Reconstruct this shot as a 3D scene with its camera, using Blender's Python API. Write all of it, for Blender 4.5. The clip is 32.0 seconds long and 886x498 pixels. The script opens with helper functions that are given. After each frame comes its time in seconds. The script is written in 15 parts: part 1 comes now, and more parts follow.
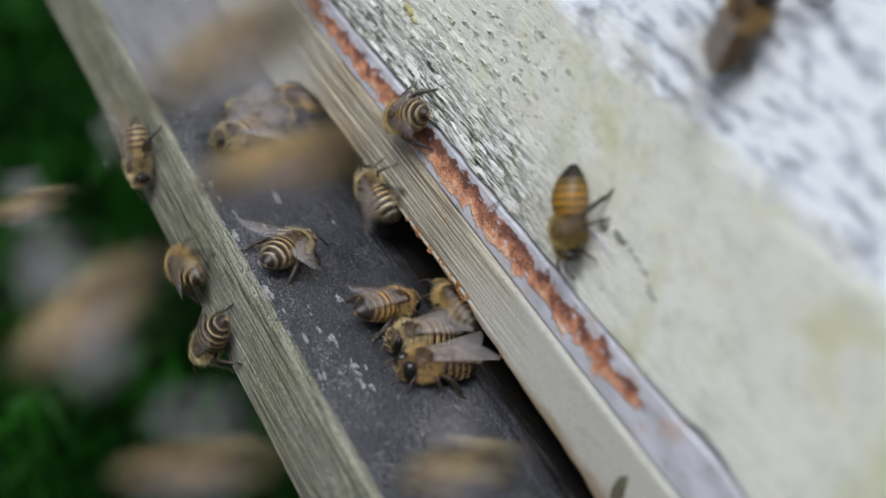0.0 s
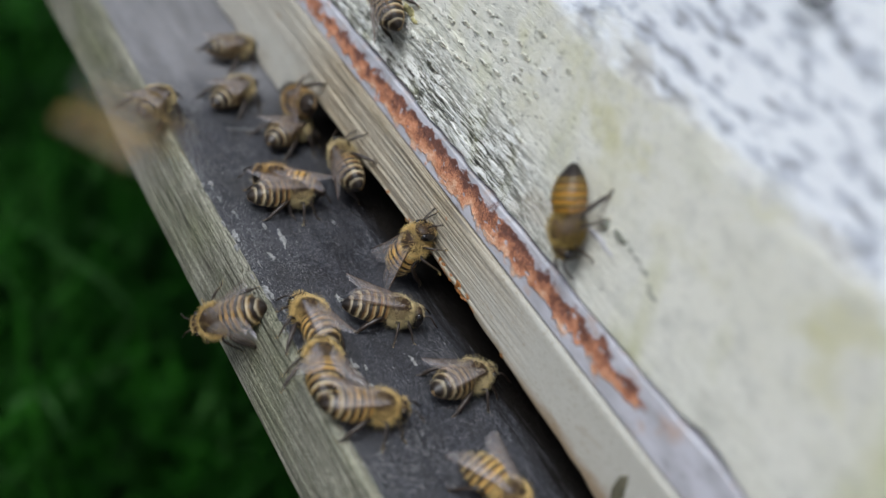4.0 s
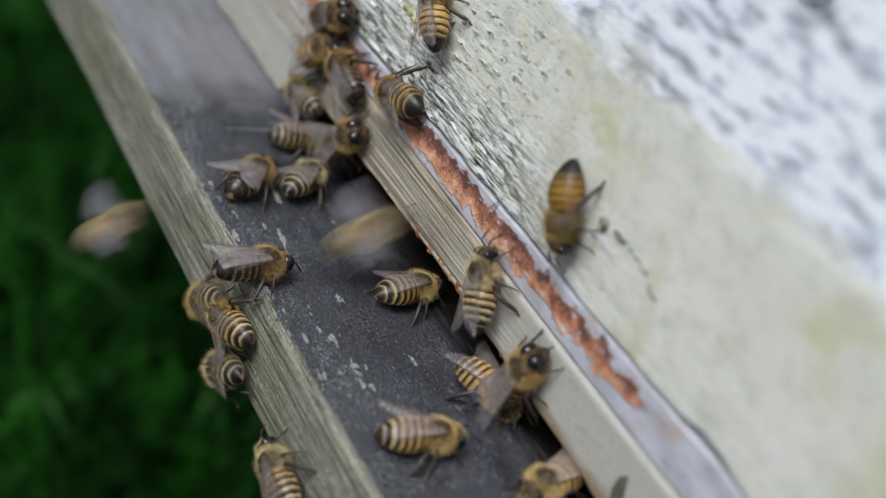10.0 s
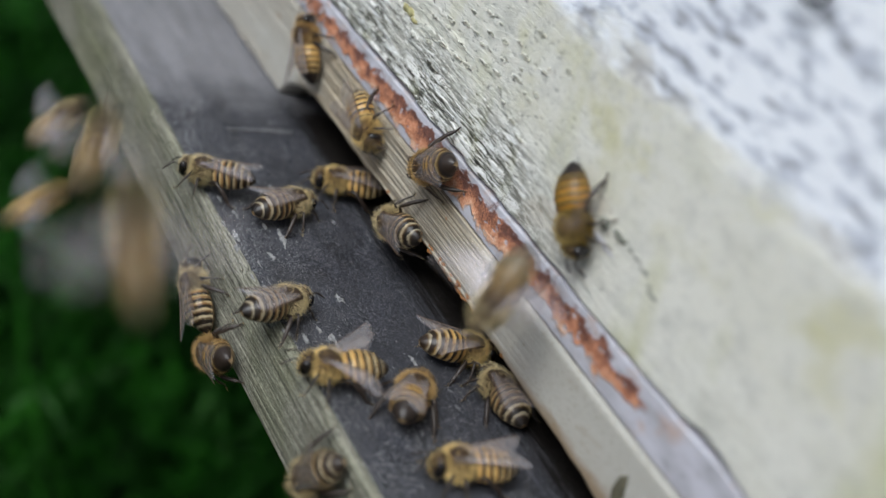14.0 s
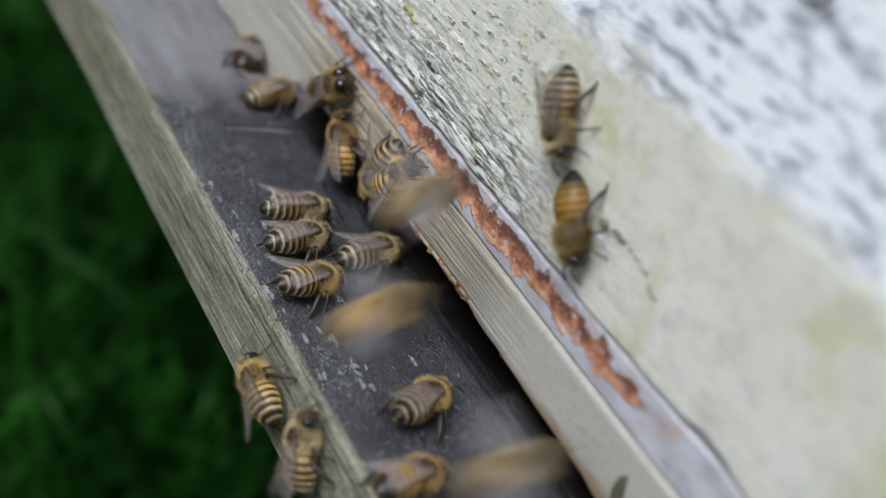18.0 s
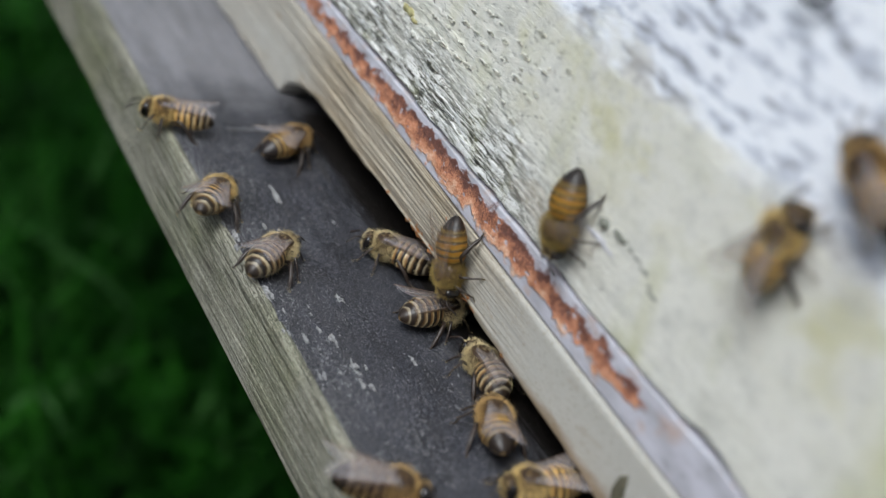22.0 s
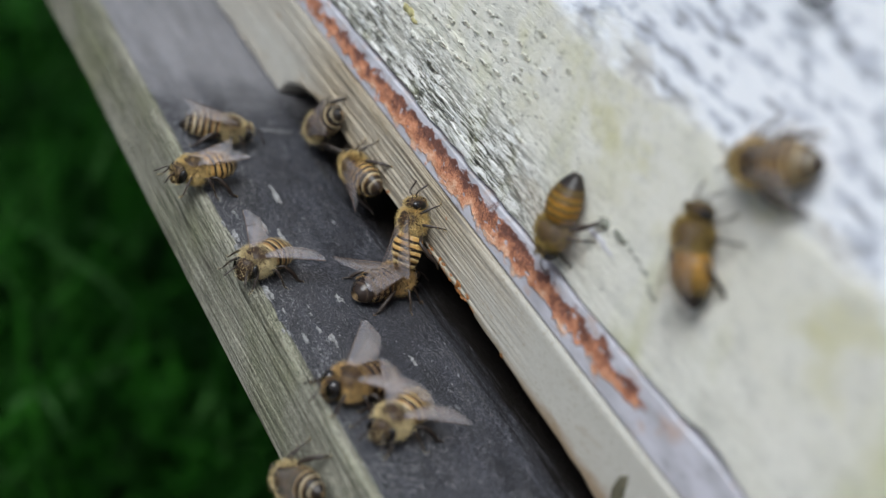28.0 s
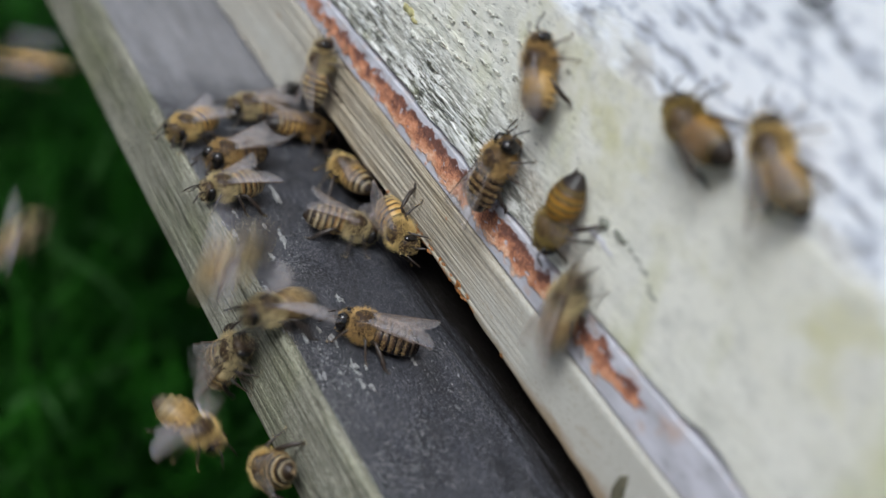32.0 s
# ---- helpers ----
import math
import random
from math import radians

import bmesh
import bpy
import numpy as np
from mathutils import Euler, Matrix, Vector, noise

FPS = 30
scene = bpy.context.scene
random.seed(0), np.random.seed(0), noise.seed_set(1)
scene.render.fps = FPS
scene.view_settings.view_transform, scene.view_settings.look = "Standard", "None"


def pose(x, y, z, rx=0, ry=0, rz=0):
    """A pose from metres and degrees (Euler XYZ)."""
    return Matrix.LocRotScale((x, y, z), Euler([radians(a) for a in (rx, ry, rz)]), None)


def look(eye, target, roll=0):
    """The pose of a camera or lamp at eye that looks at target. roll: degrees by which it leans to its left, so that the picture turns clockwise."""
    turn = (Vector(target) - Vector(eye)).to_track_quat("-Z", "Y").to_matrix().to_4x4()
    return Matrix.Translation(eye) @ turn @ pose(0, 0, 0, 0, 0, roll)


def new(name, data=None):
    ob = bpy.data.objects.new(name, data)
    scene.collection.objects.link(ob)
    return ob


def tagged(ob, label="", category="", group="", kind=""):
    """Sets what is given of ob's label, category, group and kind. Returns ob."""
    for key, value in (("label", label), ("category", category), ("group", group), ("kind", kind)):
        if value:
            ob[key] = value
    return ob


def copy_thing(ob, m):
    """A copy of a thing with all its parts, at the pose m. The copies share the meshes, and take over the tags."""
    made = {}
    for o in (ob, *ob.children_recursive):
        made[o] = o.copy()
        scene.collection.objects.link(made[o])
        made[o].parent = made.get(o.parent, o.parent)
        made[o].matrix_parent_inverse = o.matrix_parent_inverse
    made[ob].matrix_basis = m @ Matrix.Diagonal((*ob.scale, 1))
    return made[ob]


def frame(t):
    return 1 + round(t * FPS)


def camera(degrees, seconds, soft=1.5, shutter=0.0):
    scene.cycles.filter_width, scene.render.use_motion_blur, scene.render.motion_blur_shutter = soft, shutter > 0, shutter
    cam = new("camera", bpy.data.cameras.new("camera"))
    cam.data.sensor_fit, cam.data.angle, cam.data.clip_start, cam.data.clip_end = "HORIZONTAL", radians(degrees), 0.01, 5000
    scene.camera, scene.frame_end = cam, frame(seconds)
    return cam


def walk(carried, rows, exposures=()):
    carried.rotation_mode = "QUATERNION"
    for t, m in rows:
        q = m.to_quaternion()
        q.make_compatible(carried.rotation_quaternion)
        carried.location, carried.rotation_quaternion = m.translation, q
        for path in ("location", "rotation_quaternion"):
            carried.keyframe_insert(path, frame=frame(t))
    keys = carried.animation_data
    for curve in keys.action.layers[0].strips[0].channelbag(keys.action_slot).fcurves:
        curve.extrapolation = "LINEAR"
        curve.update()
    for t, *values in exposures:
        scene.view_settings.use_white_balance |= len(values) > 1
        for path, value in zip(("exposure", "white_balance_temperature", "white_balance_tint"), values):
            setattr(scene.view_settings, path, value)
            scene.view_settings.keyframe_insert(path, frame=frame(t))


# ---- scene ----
cam = camera(35.81, 32.0, soft=1.28, shutter=0.55)
stand = pose(-0.1472, 0.1153, 0.1162, 59.1988, -17.7939, -117.1403)
walk(cam, [(0, stand), (32, stand)], exposures=[(0, 0.0), (17, 0.0), (21, 0.05), (32, 0.05)])
# a long close-up lens at f/11: only a thin slice of the board is sharp
cam.data.dof.use_dof = True
cam.data.dof.focus_distance = 0.2140
cam.data.dof.aperture_fstop = 11.0

# ---- world and light: an overcast day, open shade ----
world = bpy.data.worlds.new("sky")
scene.world = world
world.use_nodes = True
wn = world.node_tree.nodes
sky = wn.new("ShaderNodeTexSky")
sky.sky_type, sky.sun_disc = "NISHITA", False
sky.sun_elevation, sky.sun_rotation = radians(57), radians(-17)
sky.air_density, sky.dust_density, sky.ozone_density = 1.0, 4.0, 1.0
wn["Background"].inputs["Strength"].default_value = 0.108
world.node_tree.links.new(sky.outputs[0], wn["Background"].inputs["Color"])

sun = new("sun", bpy.data.lights.new("sun", "SUN"))
sun.data.energy, sun.data.angle, sun.data.color = 2.95, radians(32), (0.90, 0.995, 1.07)
sun.matrix_world = look((-0.22, 0.84, 1.35), (0, 0, 0))


# ---- materials ----
def material(name, rough=0.6, metal=0.0):
    m = bpy.data.materials.new(name)
    m.use_nodes = True
    bsdf = m.node_tree.nodes["Principled BSDF"]
    bsdf.inputs["Roughness"].default_value, bsdf.inputs["Metallic"].default_value = rough, metal
    return m, m.node_tree.nodes, m.node_tree.links, bsdf


def coords(nodes, links, scale=(1, 1, 1)):
    tex = nodes.new("ShaderNodeTexCoord")
    mp = nodes.new("ShaderNodeMapping")
    mp.inputs["Scale"].default_value = scale
    links.new(tex.outputs["Object"], mp.inputs["Vector"])
    return mp.outputs[0]


def grain(nodes, links, scale, stretch=(1, 1, 1), detail=4.0, rough=0.55, distort=0.0):
    """Noise of so many features per metre, stretched along the axes."""
    t = nodes.new("ShaderNodeTexNoise")
    t.inputs["Scale"].default_value, t.inputs["Detail"].default_value = scale, detail
    t.inputs["Roughness"].default_value, t.inputs["Distortion"].default_value = rough, distort
    links.new(coords(nodes, links, stretch), t.inputs["Vector"])
    return t.outputs["Fac"]


def ramp(nodes, links, fac, *stops):
    r = nodes.new("ShaderNodeValToRGB")
    while len(r.color_ramp.elements) < len(stops):
        r.color_ramp.elements.new(0.5)
    for e, (at, c) in zip(r.color_ramp.elements, stops):
        e.position = at
        e.color = (c, c, c, 1) if isinstance(c, (int, float)) else (*c, 1)
    links.new(fac, r.inputs[0])
    return r.outputs[0]


def mix(nodes, links, fac, a, b, how="MIX"):
    x = nodes.new("ShaderNodeMix")
    x.data_type, x.blend_type = "RGBA", how
    for socket, v in ((x.inputs[0], fac), (x.inputs[6], a), (x.inputs[7], b)):
        if isinstance(v, (int, float)):
            socket.default_value = v
        elif isinstance(v, tuple):
            socket.default_value = (*v, 1)
        else:
            links.new(v, socket)
    return x.outputs[2]


def calc(nodes, links, how, a, b=0.0, clamp=False):
    x = nodes.new("ShaderNodeMath")
    x.operation, x.use_clamp = how, clamp
    for socket, v in ((x.inputs[0], a), (x.inputs[1], b)):
        if isinstance(v, (int, float)):
            socket.default_value = v
        else:
            links.new(v, socket)
    return x.outputs[0]


def axis(nodes, links, which):
    s = nodes.new("ShaderNodeSeparateXYZ")
    links.new(coords(nodes, links), s.inputs[0])
    return s.outputs[which]


def relief(nodes, links, bsdf, height, distance, strength=1.0):
    b = nodes.new("ShaderNodeBump")
    b.inputs["Distance"].default_value, b.inputs["Strength"].default_value = distance, strength
    links.new(height, b.inputs["Height"])
    links.new(b.outputs[0], bsdf.inputs["Normal"])


def year_rings(n, l, scale, many, stretch):
    """Thin straight grain lines: the contours of a smooth noise drawn out along x, 0.3 on a line to 0.62 between."""
    turns = calc(n, l, "FRACT", calc(n, l, "MULTIPLY", grain(n, l, scale, (stretch, 1, 1), 1, 0.4), many))
    off = calc(n, l, "ABSOLUTE", calc(n, l, "SUBTRACT", turns, 0.5))
    return ramp(n, l, off, (0.0, 0.30), (0.10, 0.40), (0.22, 0.54), (0.5, 0.62))


def wood_bare():
    """Weathered bare wood, cream-grey with a green cast, straight close grain along x."""
    m, n, l, b = material("weathered_wood", 0.75)
    rings = year_rings(n, l, 760, 11, 0.014)
    fibre = grain(n, l, 3800, (0.05, 1, 1), 3, 0.6)
    fine = grain(n, l, 5200, (0.30, 1, 1), 3, 0.8)
    stain = grain(n, l, 70, (0.5, 1, 1), 4)
    both = calc(n, l, "ADD", calc(n, l, "MULTIPLY", rings, 0.38), calc(n, l, "ADD", calc(n, l, "MULTIPLY", fibre, 0.20), calc(n, l, "MULTIPLY", fine, 0.42)))
    c = ramp(n, l, both, (0.37, (0.016, 0.015, 0.010)), (0.44, (0.060, 0.057, 0.038)), (0.50, (0.150, 0.146, 0.108)), (0.58, (0.34, 0.33, 0.265)))
    c = mix(n, l, ramp(n, l, stain, (0.46, 0.0), (0.70, 0.6)), c, (0.52, 0.60, 0.26), "MULTIPLY")
    # the lower half is paler and smoother, rubbed by weather
    rub = ramp(n, l, grain(n, l, 26, (0.4, 1, 2.5), 3), (0.48, 0.0), (0.68, 0.30))
    c = mix(n, l, rub, c, (0.19, 0.187, 0.152), "MIX")
    l.new(c, b.inputs["Base Color"])
    relief(n, l, b, both, 0.0005, 0.9)
    return m


def batten_wood():
    """Cream painted batten, paint worn thin over straight close grain."""
    m, n, l, b = material("worn_cream_wood", 0.6)
    rings = year_rings(n, l, 640, 9, 0.009)
    fibre = grain(n, l, 3800, (0.04, 1, 1), 3, 0.6)
    fine = grain(n, l, 4500, (0.3, 1, 1), 4, 0.7)
    both = calc(n, l, "ADD", calc(n, l, "MULTIPLY", rings, 0.6), calc(n, l, "ADD", calc(n, l, "MULTIPLY", fibre, 0.20), calc(n, l, "MULTIPLY", fine, 0.20)))
    c = ramp(n, l, both, (0.37, (0.050, 0.035, 0.020)), (0.44, (0.150, 0.112, 0.068)), (0.50, (0.315, 0.258, 0.178)), (0.60, (0.47, 0.405, 0.305)))
    cover = grain(n, l, 90, (0.3, 1, 1), 4)
    near = calc(n, l, "DIVIDE", calc(n, l, "SUBTRACT", 0.008, axis(n, l, 0)), 0.035, True)
    # beyond the entrance's end the paint has kept
    beyond = calc(n, l, "DIVIDE", calc(n, l, "SUBTRACT", axis(n, l, 0), 0.050), 0.02, True)
    cover = calc(n, l, "ADD", ramp(n, l, cover, (0.42, 0.0), (0.62, 0.38)), calc(n, l, "MULTIPLY", calc(n, l, "MAXIMUM", near, calc(n, l, "MULTIPLY", beyond, 0.7)), 0.90), True)
    c = mix(n, l, cover, c, (0.41, 0.40, 0.36), "MIX")
    blur = ramp(n, l, grain(n, l, 500, (0.5, 1, 1), 5, 0.7), (0.40, 0.0), (0.64, 0.22))
    c = mix(n, l, blur, c, (0.31, 0.29, 0.245), "MIX")
    dirt = grain(n, l, 420, (0.25, 1, 1), 5, 0.7)
    c = mix(n, l, ramp(n, l, dirt, (0.58, 0.0), (0.72, 0.6)), c, (0.22, 0.15, 0.07), "MIX")
    mott = grain(n, l, 2600, (0.4, 1, 1), 4, 0.7)
    c = mix(n, l, ramp(n, l, mott, (0.54, 0.0), (0.66, 0.55)), c, (0.20, 0.165, 0.105), "MIX")
    # propolis and feet stain the lower edge
    low = ramp(n, l, calc(n, l, "MULTIPLY", calc(n, l, "ADD", axis(n, l, 2), calc(n, l, "MULTIPLY", dirt, -0.004)), 100.0), (0.44, 0.75), (0.62, 0.0))
    low = calc(n, l, "MULTIPLY", low, calc(n, l, "DIVIDE", calc(n, l, "SUBTRACT", 0.066, axis(n, l, 0)), 0.006, True))
    c = mix(n, l, low, c, (0.20, 0.125, 0.055), "MIX")
    l.new(c, b.inputs["Base Color"])
    relief(n, l, b, calc(n, l, "MULTIPLY", both, calc(n, l, "SUBTRACT", 1.0, calc(n, l, "MULTIPLY", near, 0.85))), 0.0005, 0.9)
    return m


def board_paint():
    """Dark slate paint rubbed matt by feet before the entrance, paler and glossier beyond it."""
    m, n, l, b = material("slate_board_paint", 0.5)
    fine = grain(n, l, 6000, (0.42, 1, 1), 3, 0.75)
    streak = grain(n, l, 700, (0.08, 1, 1), 4, 0.6)
    c = ramp(n, l, fine, (0.34, (0.004, 0.004, 0.006)), (0.48, (0.014, 0.0145, 0.020)), (0.57, (0.053, 0.055, 0.067)), (0.67, (0.25, 0.25, 0.265)))
    c = mix(n, l, ramp(n, l, streak, (0.5, 0.0), (0.78, 0.5)), c, (0.047, 0.048, 0.058), "MIX")
    patch = ramp(n, l, grain(n, l, 170, (0.4, 1, 1), 4, 0.6), (0.35, 0.52), (0.65, 1.12))
    c = mix(n, l, 1.0, c, patch, "MULTIPLY")
    worn = grain(n, l, 1000, (0.28, 1, 1), 5, 0.75)
    c = mix(n, l, ramp(n, l, worn, (0.64, 0.0), (0.68, 1.0)), c, (0.33, 0.33, 0.33), "MIX")
    # specks of primer show where feet and rain have thinned the paint, most along the bare edge
    speck = calc(n, l, "ADD", grain(n, l, 4300, (0.42, 1, 1), 4, 0.74), calc(n, l, "MULTIPLY", grain(n, l, 120, (0.7, 1, 1), 3), 0.14))
    speck = calc(n, l, "ADD", speck, calc(n, l, "MULTIPLY", calc(n, l, "DIVIDE", calc(n, l, "SUBTRACT", axis(n, l, 1), 0.010), 0.018, True), 0.062))
    c = mix(n, l, ramp(n, l, speck, (0.685, 0.0), (0.725, 0.9)), c, (0.30, 0.30, 0.30), "MIX")
    # doorway shade painted near-black into the floor colour, in runs along the grain
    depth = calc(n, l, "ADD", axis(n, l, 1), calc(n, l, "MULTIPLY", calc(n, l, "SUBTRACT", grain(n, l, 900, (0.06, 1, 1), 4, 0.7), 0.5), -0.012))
    gap_shade = ramp(n, l, calc(n, l, "ADD", calc(n, l, "MULTIPLY", depth, 100.0), 0.5), (0.30, 0.94), (0.68, 0.0))
    c = mix(n, l, gap_shade, c, (0.007, 0.0055, 0.004), "MIX")
    rubbed = ramp(n, l, grain(n, l, 2600, (0.03, 1, 1), 4, 0.7), (0.56, 0.0), (0.66, 0.55))
    strip = ramp(n, l, calc(n, l, "MULTIPLY", axis(n, l, 1), 50.0), (0.0, 0.0), (0.08, 1.0), (0.55, 0.0))
    c = mix(n, l, calc(n, l, "MULTIPLY", rubbed, strip), c, (0.12, 0.115, 0.105), "MIX")
    # past the traffic stain the board keeps a pale dusty film
    edge = calc(n, l, "ADD", axis(n, l, 0), calc(n, l, "MULTIPLY", grain(n, l, 160, (1, 1, 1), 3), 0.02))
    film = calc(n, l, "DIVIDE", calc(n, l, "SUBTRACT", edge, 0.071), 0.018, True)
    pale = ramp(n, l, grain(n, l, 250, (0.15, 1, 1), 4), (0.35, (0.135, 0.133, 0.139)), (0.7, (0.205, 0.202, 0.213)))
    c = mix(n, l, film, c, pale, "MIX")
    l.new(c, b.inputs["Base Color"])
    # the painted doorway shade cuts the sheen as well
    l.new(calc(n, l, "SUBTRACT", 0.42, calc(n, l, "MULTIPLY", gap_shade, 0.36)), b.inputs["Specular IOR Level"])
    l.new(ramp(n, l, worn, (0.3, 0.42), (0.7, 0.65)), b.inputs["Roughness"])
    relief(n, l, b, fine, 0.00016, 0.8)
    return m


def wall_paint():
    """Cream paint, flaking along the grain; above it a band of old blue-white paint, chipped."""
    m, n, l, b = material("flaking_cream_paint", 0.5)
    flake = grain(n, l, 1700, (0.30, 1, 1), 5, 0.74, 0.4)
    sliver = grain(n, l, 2300, (0.08, 1, 1), 4, 0.72, 0.2)
    thread = grain(n, l, 4200, (0.10, 1, 1), 4, 0.75)
    cloud = grain(n, l, 70, (0.6, 1, 1), 3)
    cream = ramp(n, l, cloud, (0.3, (0.66, 0.65, 0.56)), (0.55, (0.73, 0.72, 0.65)), (0.75, (0.64, 0.635, 0.515)))
    # bare strip just above the metal, where the paint has gone and the grain shows
    low = calc(n, l, "ADD", axis(n, l, 2), calc(n, l, "MULTIPLY", grain(n, l, 110, (0.5, 1, 1), 4), -0.03))
    bare = ramp(n, l, calc(n, l, "MULTIPLY", low, 40.0), (0.62, 1.0), (0.98, 0.0))
    far = ramp(n, l, calc(n, l, "MULTIPLY", calc(n, l, "ADD", axis(n, l, 0), 0.03), 20.0), (0.0, 0.12), (0.55, 1.0))
    bare = calc(n, l, "MULTIPLY", bare, far)
    shard = calc(n, l, "ADD", calc(n, l, "MULTIPLY", thread, 0.35), calc(n, l, "MULTIPLY", sliver, 0.65))
    # loose slivers of paint, each at its own height, with open cracks between them
    sway = n.new("ShaderNodeVectorMath")
    sway.operation = "ADD"
    l.new(coords(n, l, (1, 1, 1)), sway.inputs[0])
    off = n.new("ShaderNodeCombineXYZ")
    l.new(calc(n, l, "MULTIPLY", grain(n, l, 700, (0.3, 1, 1), 4, 0.65), 0.0012), off.inputs[2])
    l.new(calc(n, l, "MULTIPLY", grain(n, l, 900, (1, 1, 1), 3, 0.65), 0.006), off.inputs[0])
    l.new(off.outputs[0], sway.inputs[1])
    squash = n.new("ShaderNodeMapping")
    squash.inputs["Scale"].default_value = (0.16, 0.0, 1)
    l.new(sway.outputs[0], squash.inputs["Vector"])
    cell, crack = n.new("ShaderNodeTexVoronoi"), n.new("ShaderNodeTexVoronoi")
    crack.feature = "DISTANCE_TO_EDGE"
    for v in (cell, crack):
        v.inputs["Scale"].default_value = 2000
        l.new(squash.outputs[0], v.inputs["Vector"])
    tone = n.new("ShaderNodeSeparateColor")
    l.new(cell.outputs["Color"], tone.inputs[0])
    plate, open_crack = tone.outputs[0], ramp(n, l, crack.outputs["Distance"], (0.04, 1.0), (0.16, 0.0))
    shard = calc(n, l, "ADD", calc(n, l, "ADD", calc(n, l, "MULTIPLY", shard, 0.95), -0.022), calc(n, l, "MULTIPLY", plate, 0.10))
    shard = calc(n, l, "SUBTRACT", shard, calc(n, l, "MULTIPLY", calc(n, l, "MULTIPLY", open_crack, tone.outputs[1]), 0.075))
    wood = ramp(n, l, shard, (0.41, (0.018, 0.018, 0.014)), (0.447, (0.14, 0.135, 0.10)), (0.467, (0.44, 0.435, 0.37)), (0.50, (0.78, 0.78, 0.73)), (0.56, (0.87, 0.87, 0.85)))
    c = mix(n, l, bare, cream, wood, "MIX")
    pits = ramp(n, l, flake, (0.375, 1.0), (0.42, 0.0))
    c = mix(n, l, calc(n, l, "MULTIPLY", pits, calc(n, l, "ADD", calc(n, l, "MULTIPLY", far, 0.65), 0.25)), c, (0.10, 0.10, 0.085), "MIX")
    green = ramp(n, l, grain(n, l, 55, (1.2, 1, 0.6), 4), (0.53, 0.0), (0.70, 0.55))
    c = mix(n, l, green, c, (0.42, 0.43, 0.16), "MIX")
    # algae along the lower edge of the band
    fringe = ramp(n, l, calc(n, l, "MULTIPLY", axis(n, l, 2), 10.0), (0.36, 0.0), (0.47, 1.0), (0.60, 0.3))
    moss = ramp(n, l, grain(n, l, 90, (0.7, 1, 1), 5, 0.65), (0.50, 0.0), (0.64, 0.6))
    c = mix(n, l, calc(n, l, "MULTIPLY", moss, fringe), c, (0.50, 0.48, 0.20), "MIX")
    # blue-white band
    line = calc(n, l, "ADD", axis(n, l, 2), calc(n, l, "MULTIPLY", grain(n, l, 140, (0.45, 1, 1), 5, 0.65), 0.018))
    band = calc(n, l, "DIVIDE", calc(n, l, "SUBTRACT", line, 0.0632), 0.0045, True)
    chips = grain(n, l, 480, (0.34, 1, 1), 5, 0.62)
    white = ramp(n, l, chips, (0.35, (0.30, 0.31, 0.34)), (0.44, (0.60, 0.64, 0.72)), (0.52, (0.89, 0.92, 0.97)), (0.8, (0.93, 0.95, 0.99)))
    blot = ramp(n, l, grain(n, l, 260, (0.7, 1, 1), 5, 0.65), (0.50, 0.0), (0.70, 0.55))
    c = mix(n, l, blot, c, (0.42, 0.425, 0.385), "MIX")
    c = mix(n, l, band, c, white, "MIX")
    smear = calc(n, l, "MULTIPLY", ramp(n, l, band, (0.05, 0.0), (0.4, 1.0), (0.9, 0.0)), ramp(n, l, grain(n, l, 170, (0.6, 1, 1), 4), (0.46, 0.0), (0.62, 0.8)))
    c = mix(n, l, smear, c, (0.36, 0.34, 0.32), "MIX")
    l.new(c, b.inputs["Base Color"])
    h = calc(n, l, "ADD", calc(n, l, "MULTIPLY", flake, 0.5), calc(n, l, "MULTIPLY", shard, calc(n, l, "ADD", calc(n, l, "MULTIPLY", bare, 0.9), 0.25)))
    relief(n, l, b, h, 0.0005, 1.0)
    return m


